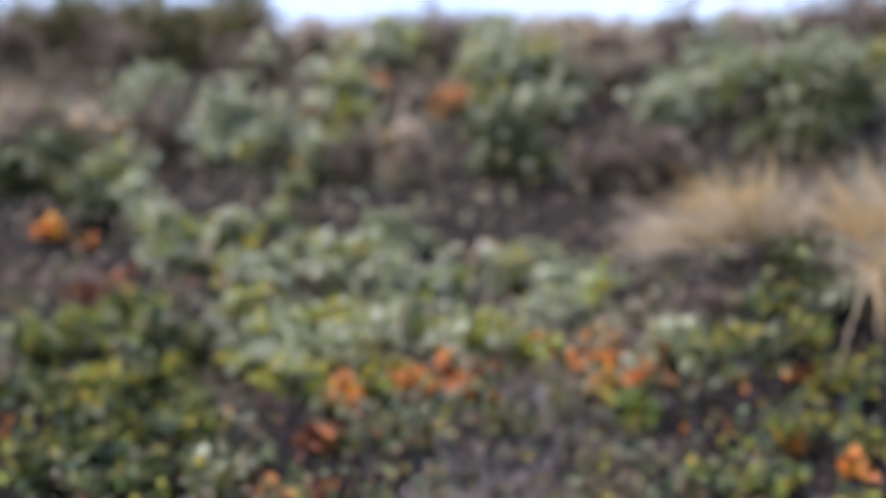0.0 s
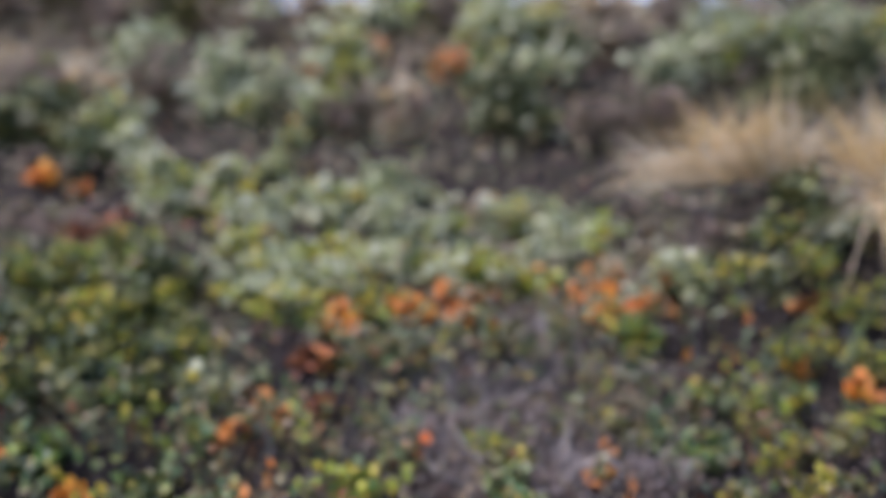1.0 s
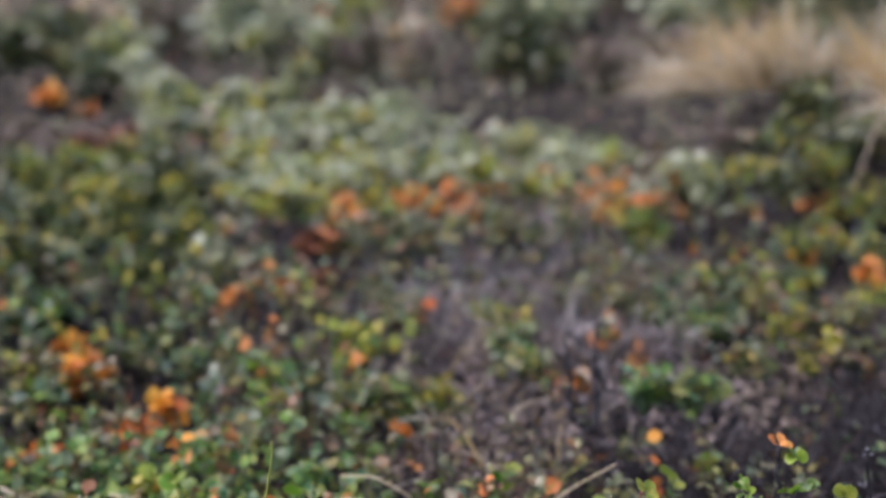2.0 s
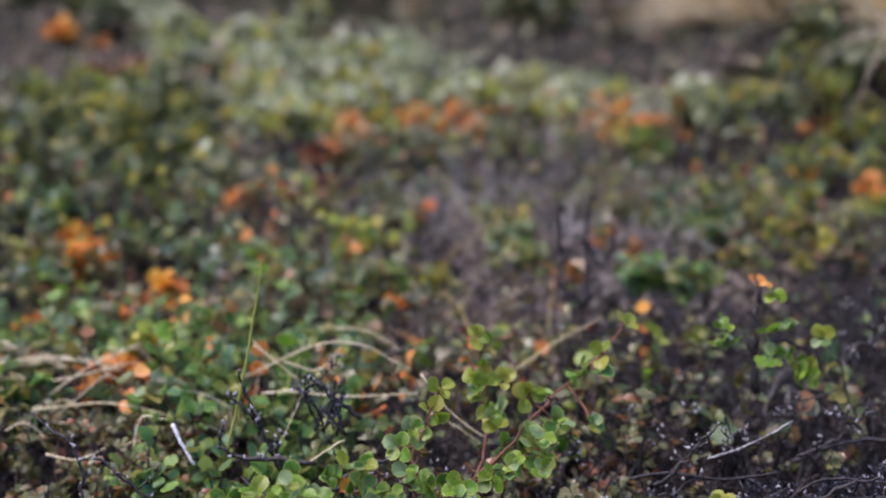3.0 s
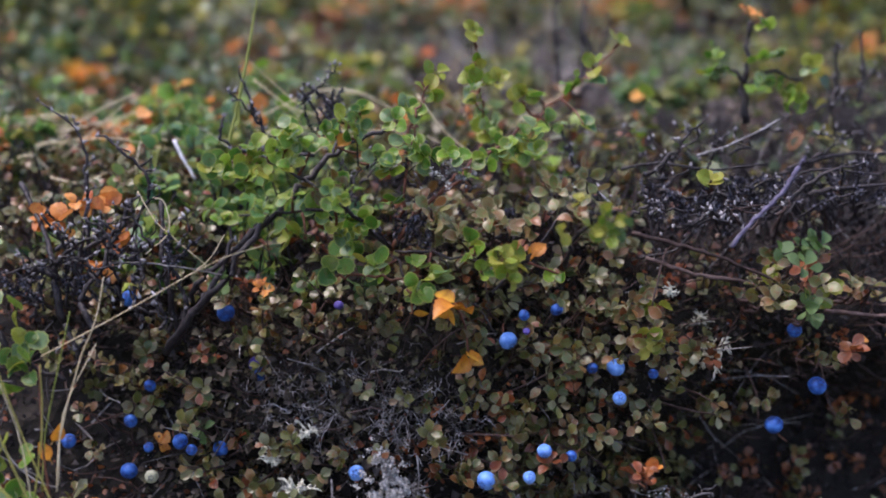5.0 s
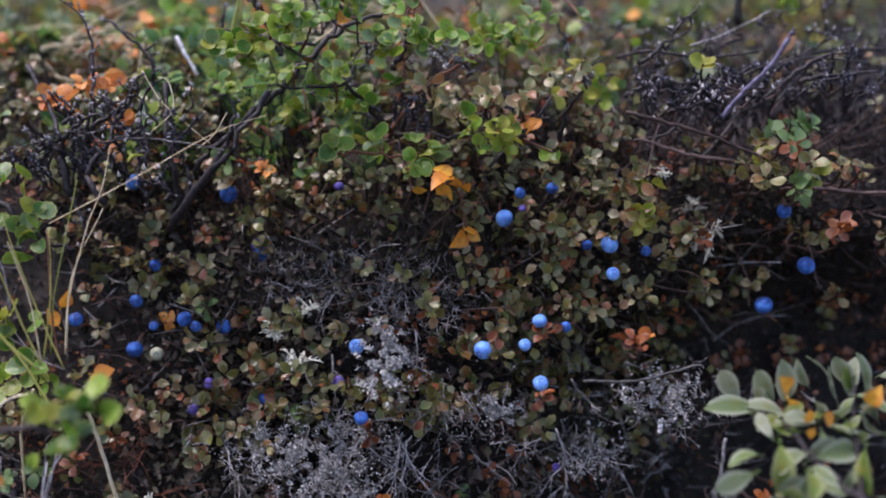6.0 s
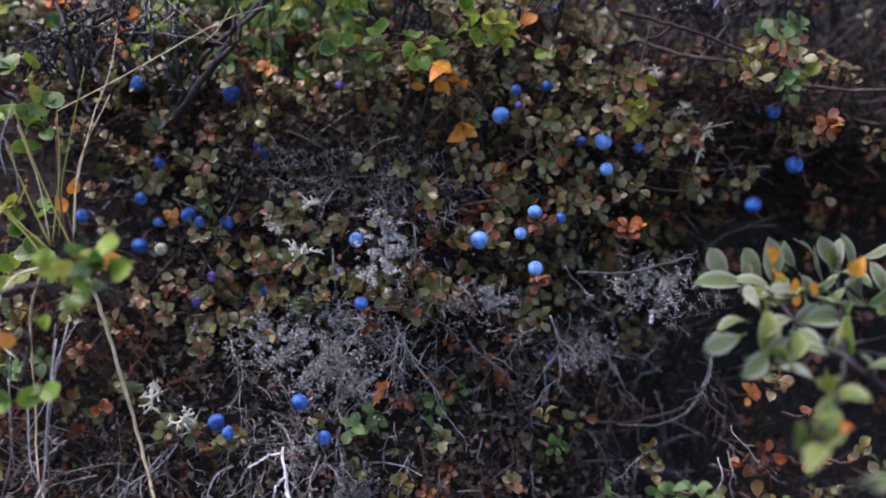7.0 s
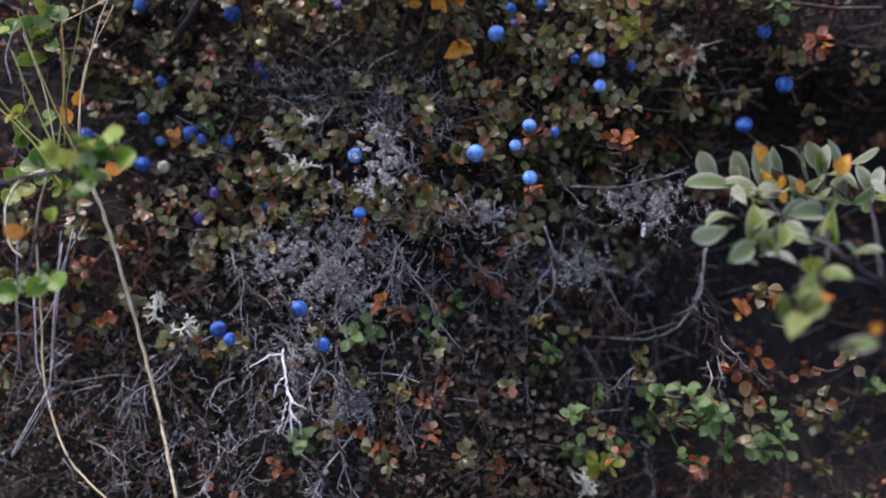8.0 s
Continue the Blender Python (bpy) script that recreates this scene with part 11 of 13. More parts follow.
stalk("grass_straw", "thin grey grass stem", "grass", [(-0.154, 0.403, 0.264), (-0.160, 0.399, 0.236), (-0.164, 0.394, 0.195), (-0.170, 0.392, 0.180), (-0.179, 0.391, 0.167)], 0.00036, 0.00023, GREY_TWIG, 1305, "grass stems")
stalk("grass_straw", "thin pale grass stem", "grass", [(-0.163, 0.413, 0.262), (-0.166, 0.408, 0.224), (-0.165, 0.404, 0.190)], 0.00036, 0.00027, GREY_TWIG, 1306, "grass stems")
stalk("grass_straw", "thin pale grass stem", "grass", [(-0.179, 0.400, 0.241), (-0.177, 0.396, 0.212), (-0.183, 0.393, 0.183)], 0.00032, 0.00023, GREY_TWIG, 1307, "grass stems")
stalk("grass_straw", "thin grey grass stem", "grass", [(-0.153, 0.413, 0.264), (-0.162, 0.411, 0.247), (-0.166, 0.408, 0.224)], 0.00032, 0.00023, GREY_TWIG, 1308, "grass stems")
stalk("grass_straw", "yellow-green grass blade on the bank", "grass", [(-0.159, 0.406, 0.281), (-0.170, 0.408, 0.298), (-0.182, 0.409, 0.311), (-0.191, 0.410, 0.319)], 0.00052, 0.00026, GREEN_BLADE, 1309, "grass stems")
stalk("grass_straw", "yellow-green grass blade on the bank", "grass", [(-0.153, 0.408, 0.295), (-0.163, 0.410, 0.317), (-0.173, 0.413, 0.340), (-0.179, 0.415, 0.357)], 0.00036, 0.00018, GREEN_BLADE, 1310, "grass stems")
stalk("grass_straw", "reddish grass stem on the bank", "grass", [(-0.159, 0.418, 0.297), (-0.162, 0.420, 0.318), (-0.164, 0.424, 0.350)], 0.00047, 0.00031, RED_BARK, 1311, "grass stems")
stalk("grass_straw", "yellow-green grass stem on the bank", "grass", [(-0.162, 0.418, 0.299), (-0.161, 0.421, 0.323), (-0.156, 0.424, 0.350), (-0.152, 0.427, 0.372)], 0.00032, 0.00023, GREEN_BLADE, 1312, "grass stems")
stalk("grass_straw", "thin dry grass stem", "grass", [(-0.156, 0.418, 0.299), (-0.155, 0.421, 0.321), (-0.148, 0.424, 0.350), (-0.141, 0.426, 0.369), (-0.138, 0.428, 0.386)], 0.00032, 0.00018, STRAW, 1313, "grass stems")
stalk("grass_straw", "pale curved grass stem", "grass", [(0.061, 0.517, 0.421), (0.071, 0.517, 0.421), (0.079, 0.516, 0.416), (0.084, 0.516, 0.410), (0.086, 0.515, 0.404)], 0.00032, 0.00018, WHITE_STEM, 1314, "grass stems")
stalk("grass_straw", "bleached splinter of grass", "grass", [(-0.144, 0.560, 0.444), (-0.139, 0.558, 0.435), (-0.132, 0.556, 0.424)], 0.00105, 0.0007, WHITE_STEM, 1315, "grass stems")
stalk("grass_straw", "tall yellow-green grass blade", "grass", [(-0.108, 0.526, 0.438), (-0.104, 0.527, 0.456), (-0.099, 0.530, 0.482), (-0.095, 0.532, 0.506), (-0.092, 0.533, 0.524), (-0.092, 0.534, 0.532)], 0.00088, 0.00047, GREEN_BLADE, 1316, "grass stems")
stalk("grass_straw", "yellow-green grass blade on the bank", "grass", [(-0.103, 0.532, 0.450), (-0.103, 0.533, 0.467), (-0.099, 0.535, 0.484)], 0.00068, 0.00042, GREEN_BLADE, 1317, "grass stems")
stalk("grass_straw", "bent dry grass stem", "grass", [(-0.080, 0.574, 0.464), (-0.095, 0.575, 0.477), (-0.106, 0.575, 0.487)], 0.00036, 0.00023, STRAW, 1318, "grass stems")
stalk("grass_straw", "dry grass stem on the bank", "grass", [(-0.086, 0.556, 0.437), (-0.078, 0.558, 0.455), (-0.073, 0.559, 0.464), (-0.056, 0.561, 0.485)], 0.00032, 0.00018, STRAW, 1319, "grass stems")
stalk("grass_straw", "curved dry grass stem", "grass", [(-0.107, 0.612, 0.449), (-0.092, 0.612, 0.450), (-0.070, 0.613, 0.448), (-0.050, 0.613, 0.447)], 0.00047, 0.00026, STRAW, 1320, "grass stems")
stalk("grass_straw", "thin tan grass stem in a long arc", "grass", [(-0.165, 0.428, 0.353), (-0.144, 0.429, 0.364), (-0.124, 0.430, 0.375), (-0.105, 0.431, 0.386), (-0.089, 0.432, 0.394), (-0.073, 0.433, 0.399)], 0.00027, 0.00018, STRAW, 1321, "grass stems")
stalk("grass_straw", "grey broken grass stem", "grass", [(-0.148, 0.456, 0.389), (-0.129, 0.456, 0.389), (-0.112, 0.456, 0.387), (-0.096, 0.456, 0.384)], 0.00057, 0.00036, GREY_TWIG, 1322, "grass stems")
stalk("grass_straw", "dry grass stem on the bank", "grass", [(-0.136, 0.469, 0.420), (-0.128, 0.468, 0.407), (-0.117, 0.467, 0.397), (-0.105, 0.467, 0.387)], 0.00027, 0.00018, STRAW, 1323, "grass stems")
stalk("grass_straw", "dry grass stem on the bank", "grass", [(-0.132, 0.467, 0.392), (-0.122, 0.468, 0.402), (-0.124, 0.469, 0.415), (-0.129, 0.469, 0.417)], 0.00027, 0.00018, STRAW, 1324, "grass stems")
stalk("grass_straw", "dry grass stem on the bank", "grass", [(-0.109, 0.461, 0.385), (-0.102, 0.462, 0.391), (-0.096, 0.463, 0.401)], 0.00023, 0.00018, STRAW, 1325, "grass stems")
stalk("grass_straw", "dry grass blade lying in the heath", "grass", [(-0.300, 0.690, 0.446), (-0.271, 0.691, 0.451), (-0.245, 0.691, 0.454), (-0.223, 0.691, 0.452)], 0.00073, 0.00042, STRAW, 1326, "grass stems")
stalk("grass_straw", "dry grass blade lying in the heath", "grass", [(-0.252, 0.668, 0.422), (-0.231, 0.670, 0.437), (-0.204, 0.672, 0.454)], 0.00073, 0.00042, STRAW, 1327, "grass stems")
stalk("grass_straw", "dry grass blade lying in the heath", "grass", [(-0.298, 0.711, 0.462), (-0.268, 0.711, 0.449), (-0.237, 0.711, 0.443)], 0.00062, 0.00042, STRAW, 1328, "grass stems")
stalk("grass_straw", "dry grass blade lying in the heath", "grass", [(-0.074, 0.675, 0.477), (-0.052, 0.675, 0.475), (-0.031, 0.675, 0.463)], 0.00057, 0.00036, STRAW, 1329, "grass stems")
stalk("grass_straw", "dry grass blade lying in the heath", "grass", [(-0.010, 0.573, 0.447), (0.002, 0.573, 0.441), (0.017, 0.572, 0.431)], 0.00032, 0.00023, STRAW, 1330, "grass stems")
stalk("grass_straw", "yellowish grass blade on the bank", "grass", [(0.047, 0.720, 0.445), (0.066, 0.722, 0.460), (0.085, 0.723, 0.472)], 0.00073, 0.00042, GREEN_BLADE, 1331, "grass stems")
stalk("dry_straw", "bare stem in the heath", "stem", [(-0.183, 0.818, 0.527), (-0.186, 0.821, 0.557), (-0.191, 0.823, 0.581)], 0.00083, 0.00042, BROWN_TWIG, 1332, "grass stems")
stalk("dry_straw", "tall orange-brown stem in the heath", "stem", [(0.242, 0.882, 0.549), (0.243, 0.884, 0.575), (0.244, 0.886, 0.597)], 0.00073, 0.00047, RED_BARK, 1333, "grass stems")
stalk("grass_straw", "pale hanging grass stem", "grass", [(0.556, 1.466, 0.753), (0.552, 1.464, 0.690), (0.553, 1.461, 0.628)], 0.00146, 0.00083, STRAW, 1334, "grass stems")
stalk("grass_straw", "pale hanging grass stem", "grass", [(0.580, 1.467, 0.760), (0.581, 1.464, 0.689), (0.573, 1.461, 0.619)], 0.00146, 0.00083, STRAW, 1335, "grass stems")
stalk("grass_straw", "pale hanging grass stem", "grass", [(0.600, 1.466, 0.751), (0.601, 1.464, 0.688), (0.603, 1.461, 0.626)], 0.00146, 0.00083, STRAW, 1336, "grass stems")
stalk("grass_straw", "pale hanging grass stem", "grass", [(0.540, 1.466, 0.738), (0.536, 1.463, 0.675)], 0.00125, 0.00083, STRAW, 1337, "grass stems")
stalk("grass_straw", "grey leaning grass stem", "grass", [(0.271, 1.513, 0.652), (0.304, 1.514, 0.675), (0.342, 1.515, 0.698)], 0.00146, 0.00083, GREY_TWIG, 1338, "grass stems")
stalk("grass_straw", "grey leaning grass stem", "grass", [(0.287, 1.512, 0.643), (0.316, 1.513, 0.654), (0.337, 1.513, 0.669)], 0.00135, 0.00083, GREY_TWIG, 1339, "grass stems")
stalk("dry_straw", "grey upright dead stem", "stem", [(0.290, 1.257, 0.519), (0.290, 1.259, 0.573), (0.300, 1.262, 0.634)], 0.00146, 0.00083, GREY_TWIG, 1340, "grass stems")
stalk("dry_straw", "grey upright dead stem", "stem", [(0.361, 1.564, 0.687), (0.372, 1.566, 0.737), (0.370, 1.568, 0.788)], 0.00146, 0.00083, GREY_TWIG, 1341, "grass stems")
stalk("dry_straw", "grey upright dead stem", "stem", [(0.365, 1.513, 0.660), (0.371, 1.515, 0.709), (0.381, 1.517, 0.757)], 0.00146, 0.00083, GREY_TWIG, 1342, "grass stems")
stalk("grass_straw", "dry grass stalk lying on the slope", "grass", [(-0.277, 1.299, 0.626), (-0.244, 1.298, 0.602), (-0.207, 1.296, 0.574)], 0.00114, 0.00073, STRAW, 1343, "grass stems")
stalk("grass_straw", "curved dry grass blade lying in the heath", "grass", [(-0.176, 0.602, 0.431), (-0.159, 0.602, 0.431), (-0.141, 0.602, 0.432)], 0.0005, 0.0003, STRAW, 1344, "grass stems")
stalk("grass_straw", "curved dry grass blade lying in the heath", "grass", [(-0.150, 0.596, 0.428), (-0.138, 0.597, 0.435), (-0.127, 0.597, 0.430)], 0.0005, 0.0003, STRAW, 1345, "grass stems")
stalk("grass_straw", "curved dry grass blade lying in the heath", "grass", [(-0.294, 0.698, 0.459), (-0.279, 0.698, 0.460), (-0.263, 0.699, 0.464)], 0.0005, 0.0003, STRAW, 1346, "grass stems")
stalk("grass_straw", "curved dry grass blade lying in the heath", "grass", [(-0.246, 0.593, 0.432), (-0.235, 0.594, 0.436), (-0.224, 0.593, 0.428)], 0.0005, 0.0003, STRAW, 1347, "grass stems")
stalk("grass_straw", "curved dry grass blade lying in the heath", "grass", [(-0.180, 0.583, 0.426), (-0.167, 0.583, 0.429), (-0.154, 0.583, 0.425)], 0.0005, 0.0003, STRAW, 1348, "grass stems")
stalk("grass_straw", "curved dry grass blade lying in the heath", "grass", [(-0.216, 0.574, 0.424), (-0.200, 0.574, 0.421), (-0.184, 0.575, 0.427)], 0.0005, 0.0003, STRAW, 1349, "grass stems")
stalk("grass_straw", "curved dry grass blade lying in the heath", "grass", [(-0.270, 0.684, 0.453), (-0.259, 0.685, 0.455), (-0.249, 0.684, 0.449)], 0.0005, 0.0003, STRAW, 1350, "grass stems")
stalk("grass_straw", "curved dry grass blade lying in the heath", "grass", [(-0.219, 0.653, 0.443), (-0.210, 0.653, 0.451), (-0.201, 0.653, 0.447)], 0.0005, 0.0003, STRAW, 1351, "grass stems")
stalk("grass_straw", "curved dry grass blade lying in the heath", "grass", [(-0.234, 0.619, 0.439), (-0.222, 0.619, 0.443), (-0.210, 0.619, 0.434)], 0.0005, 0.0003, STRAW, 1352, "grass stems")
stalk("grass_straw", "curved dry grass blade lying in the heath", "grass", [(-0.213, 0.679, 0.457), (-0.200, 0.679, 0.464), (-0.187, 0.679, 0.453)], 0.0005, 0.0003, STRAW, 1353, "grass stems")
stalk("grass_straw", "curved dry grass blade lying in the heath", "grass", [(-0.225, 0.703, 0.459), (-0.213, 0.703, 0.458), (-0.201, 0.704, 0.464)], 0.0005, 0.0003, STRAW, 1354, "grass stems")
stalk("grass_straw", "curved dry grass blade lying in the heath", "grass", [(-0.245, 0.670, 0.454), (-0.226, 0.670, 0.451), (-0.207, 0.671, 0.455)], 0.0005, 0.0003, STRAW, 1355, "grass stems")
stalk("grass_straw", "curved dry grass blade lying in the heath", "grass", [(-0.224, 0.605, 0.434), (-0.212, 0.605, 0.433), (-0.200, 0.605, 0.432)], 0.0005, 0.0003, STRAW, 1356, "grass stems")
stalk("grass_straw", "curved dry grass blade lying in the heath", "grass", [(-0.248, 0.684, 0.457), (-0.231, 0.684, 0.456), (-0.215, 0.684, 0.456)], 0.0005, 0.0003, STRAW, 1357, "grass stems")
stalk("grass_straw", "curved dry grass blade lying in the heath", "grass", [(-0.271, 0.675, 0.455), (-0.257, 0.676, 0.460), (-0.243, 0.675, 0.451)], 0.0005, 0.0003, STRAW, 1358, "grass stems")
stalk("grass_straw", "curved dry grass blade lying in the heath", "grass", [(-0.264, 0.643, 0.441), (-0.254, 0.643, 0.443), (-0.243, 0.643, 0.442)], 0.0005, 0.0003, STRAW, 1359, "grass stems")
# long straws bent over the heath behind the brow
stalk("grass_straw", "long bent straw over the heath", "grass", [(-0.269, 0.640, 0.445), (-0.228, 0.640, 0.452), (-0.187, 0.640, 0.462)], 0.00055, 0.0003, STRAW, 1900, "grass stems")
stalk("grass_straw", "long bent straw over the heath", "grass", [(-0.255, 0.630, 0.427), (-0.218, 0.630, 0.457), (-0.186, 0.630, 0.473)], 0.00055, 0.0003, STRAW, 1901, "grass stems")
stalk("grass_straw", "long bent straw over the heath", "grass", [(-0.234, 0.620, 0.428), (-0.211, 0.620, 0.448), (-0.189, 0.620, 0.466)], 0.00055, 0.0003, STRAW, 1902, "grass stems")
stalk("grass_straw", "long bent straw over the heath", "grass", [(-0.278, 0.660, 0.457), (-0.242, 0.660, 0.461), (-0.202, 0.660, 0.453)], 0.00055, 0.0003, STRAW, 1903, "grass stems")
stalk("grass_straw", "long bent straw over the heath", "grass", [(-0.109, 0.600, 0.479), (-0.096, 0.600, 0.469), (-0.084, 0.600, 0.459)], 0.00055, 0.0003, STRAW, 1904, "grass stems")
stalk("grass_straw", "long bent straw over the heath", "grass", [(-0.120, 0.630, 0.455), (-0.078, 0.630, 0.474), (-0.052, 0.630, 0.474), (-0.030, 0.630, 0.463)], 0.00055, 0.0003, STRAW, 1905, "grass stems")
stalk("grass_straw", "long bent straw over the heath", "grass", [(-0.093, 0.600, 0.454), (-0.058, 0.600, 0.450), (-0.018, 0.600, 0.452)], 0.00055, 0.0003, STRAW, 1906, "grass stems")
stalk("grass_straw", "long bent straw over the heath", "grass", [(-0.015, 0.570, 0.469), (0.001, 0.570, 0.448), (0.022, 0.570, 0.433)], 0.00055, 0.0003, STRAW, 1907, "grass stems")
stalk("grass_straw", "long bent straw over the heath", "grass", [(0.037, 0.660, 0.452), (0.065, 0.660, 0.471), (0.092, 0.660, 0.486)], 0.00055, 0.0003, STRAW, 1908, "grass stems")
stalk("grass_straw", "long bent straw over the heath", "grass", [(-0.168, 0.570, 0.428), (-0.163, 0.570, 0.445), (-0.150, 0.570, 0.444)], 0.00055, 0.0003, STRAW, 1909, "grass stems")
stalk("grass_straw", "long bent straw over the heath", "grass", [(-0.233, 0.600, 0.442), (-0.191, 0.600, 0.446), (-0.156, 0.600, 0.439)], 0.00055, 0.0003, STRAW, 1910, "grass stems")
stalk("grass_straw", "long bent straw over the heath", "grass", [(-0.096, 0.620, 0.466), (-0.077, 0.620, 0.461), (-0.064, 0.620, 0.471)], 0.00055, 0.0003, STRAW, 1911, "grass stems")
stalk("grass_straw", "long bent straw over the heath", "grass", [(-0.266, 0.650, 0.453), (-0.242, 0.650, 0.443), (-0.205, 0.650, 0.438)], 0.00055, 0.0003, STRAW, 1912, "grass stems")
stalk("grass_straw", "long bent straw over the heath", "grass", [(-0.068, 0.520, 0.435), (-0.053, 0.520, 0.445), (-0.050, 0.520, 0.446)], 0.00055, 0.0003, STRAW, 1913, "grass stems")
# pale grass and green leaves by the edge of the bank
stalk("grass_straw", "yellow-green grass blade on the bank", "grass", [(-0.161, 0.405, 0.297), (-0.170, 0.405, 0.318), (-0.178, 0.405, 0.339)], 0.00045, 0.00027, GREEN_BLADE, 2000, "grass stems")
stalk("grass_straw", "thin dry grass stem", "grass", [(-0.163, 0.410, 0.297), (-0.167, 0.410, 0.323), (-0.175, 0.410, 0.347)], 0.00030, 0.00018, STRAW, 2001, "grass stems")
stalk("grass_straw", "yellow-green grass blade on the bank", "grass", [(-0.164, 0.415, 0.297), (-0.160, 0.415, 0.326), (-0.160, 0.415, 0.352)], 0.00040, 0.00024, GREEN_BLADE, 2002, "grass stems")
stalk("grass_straw", "yellow-green grass blade on the bank", "grass", [(-0.160, 0.400, 0.296), (-0.173, 0.400, 0.308), (-0.182, 0.400, 0.319)], 0.00050, 0.00030, GREEN_BLADE, 2003, "grass stems")
stalk("grass_straw", "thin dry grass stem", "grass", [(-0.156, 0.420, 0.301), (-0.153, 0.420, 0.331), (-0.139, 0.420, 0.360)], 0.00030, 0.00018, STRAW, 2004, "grass stems")
stalk("grass_straw", "thin grey grass stem", "grass", [(-0.185, 0.420, 0.326), (-0.187, 0.420, 0.338), (-0.182, 0.420, 0.352)], 0.00040, 0.00024, GREY_TWIG, 2005, "grass stems")
stalk("grass_straw", "thin grey grass stem", "grass", [(-0.179, 0.420, 0.316), (-0.182, 0.420, 0.335), (-0.188, 0.420, 0.345)], 0.00040, 0.00024, GREY_TWIG, 2006, "grass stems")
stalk("grass_straw", "thin pale grass stem", "grass", [(-0.158, 0.400, 0.258), (-0.163, 0.400, 0.226), (-0.166, 0.400, 0.191)], 0.00040, 0.00024, PALE_TWIG, 2007, "grass stems")
stalk("grass_straw", "thin pale grass stem", "grass", [(-0.171, 0.400, 0.236), (-0.171, 0.400, 0.206), (-0.168, 0.400, 0.191), (-0.184, 0.400, 0.163)], 0.00040, 0.00024, PALE_TWIG, 2008, "grass stems")
stalk("grass_straw", "thin pale grass stem", "grass", [(-0.155, 0.405, 0.263), (-0.163, 0.405, 0.235), (-0.174, 0.405, 0.215)], 0.00035, 0.00021, PALE_TWIG, 2009, "grass stems")
stalk("grass_straw", "thin grey grass stem", "grass", [(-0.177, 0.400, 0.260), (-0.179, 0.400, 0.226), (-0.178, 0.400, 0.201)], 0.00040, 0.00024, GREY_TWIG, 2010, "grass stems")
stalk("grass_straw", "thin pale grass stem", "grass", [(-0.167, 0.400, 0.193), (-0.179, 0.400, 0.173), (-0.184, 0.400, 0.164)], 0.00040, 0.00024, PALE_TWIG, 2011, "grass stems")
cluster(upper_shoot, (-0.174, 0.436, 0.348), 0.0060, 4, "green", 0.0088, 2012)
cluster(upper_shoot, (-0.183, 0.425, 0.313), 0.0060, 4, "lime", 0.0088, 2013)
cluster(upper_shoot, (-0.182, 0.440, 0.287), 0.0060, 4, "green", 0.0088, 2014)
cluster(upper_shoot, (-0.197, 0.450, 0.279), 0.0060, 4, "green", 0.0088, 2015)
cluster(upper_shoot, (-0.176, 0.450, 0.279), 0.0060, 4, "green", 0.0088, 2016)
cluster(upper_shoot, (-0.193, 0.440, 0.349), 0.0060, 4, "green", 0.0088, 2017)
# sticks
stalk("dead_stick", "violet grey stick leaning on the bank", "stick", [(0.120, 0.435, 0.399), (0.126, 0.436, 0.407), (0.133, 0.437, 0.414), (0.141, 0.437, 0.422), (0.146, 0.438, 0.430), (0.150, 0.439, 0.436)], 0.00084, 0.00096, VIOLET_BARK, 1360, "dead sticks")
stalk("dead_stick", "dark brown stick across the bank", "stick", [(0.085, 0.472, 0.402), (0.105, 0.472, 0.397), (0.128, 0.472, 0.390), (0.149, 0.471, 0.381)], 0.00108, 0.00078, BROWN_TWIG, 1361, "dead sticks")
stalk("dead_stick", "black bent stick on the shelf", "stick", [(0.175, 0.554, 0.427), (0.191, 0.554, 0.434), (0.210, 0.555, 0.438), (0.233, 0.555, 0.438)], 0.00132, 0.00108, BARK, 1362, "dead sticks")
stalk("dead_stick", "grey stick on the shelf", "stick", [(0.125, 0.524, 0.437), (0.143, 0.524, 0.443), (0.166, 0.526, 0.455)], 0.00066, 0.00036, GREY_TWIG, 1363, "dead sticks")
stalk("dead_stick", "dark stick on the shelf", "stick", [(0.086, 0.513, 0.430), (0.105, 0.513, 0.433), (0.130, 0.513, 0.430), (0.157, 0.514, 0.433)], 0.00090, 0.00060, BARK, 1364, "dead sticks")
stalk("dead_stick", "dark stick on the shelf", "stick", [(0.159, 0.513, 0.419), (0.178, 0.514, 0.430), (0.210, 0.514, 0.428)], 0.00078, 0.00054, BARK, 1365, "dead sticks")
stalk("dead_stick", "dark brown branch at the brow", "stick", [(0.093, 0.481, 0.390), (0.115, 0.480, 0.383), (0.139, 0.480, 0.379), (0.150, 0.479, 0.371)], 0.00120, 0.00084, BROWN_TWIG, 1366, "dead sticks")
stalk("dead_stick", "reddish branch at the brow", "stick", [(0.171, 0.469, 0.368), (0.190, 0.469, 0.366), (0.214, 0.469, 0.366)], 0.00120, 0.00096, BROWN_TWIG, 1367, "dead sticks")
stalk("dead_stick", "dark branch at the brow", "stick", [(0.092, 0.491, 0.389), (0.109, 0.492, 0.393), (0.120, 0.493, 0.407), (0.128, 0.495, 0.421)], 0.00084, 0.00060, BARK, 1368, "dead sticks")
stalk("dead_stick", "dark branch at the brow", "stick", [(0.022, 0.454, 0.377), (0.032, 0.455, 0.387), (0.042, 0.456, 0.397), (0.051, 0.458, 0.410)], 0.00078, 0.00060, BARK, 1369, "dead sticks")
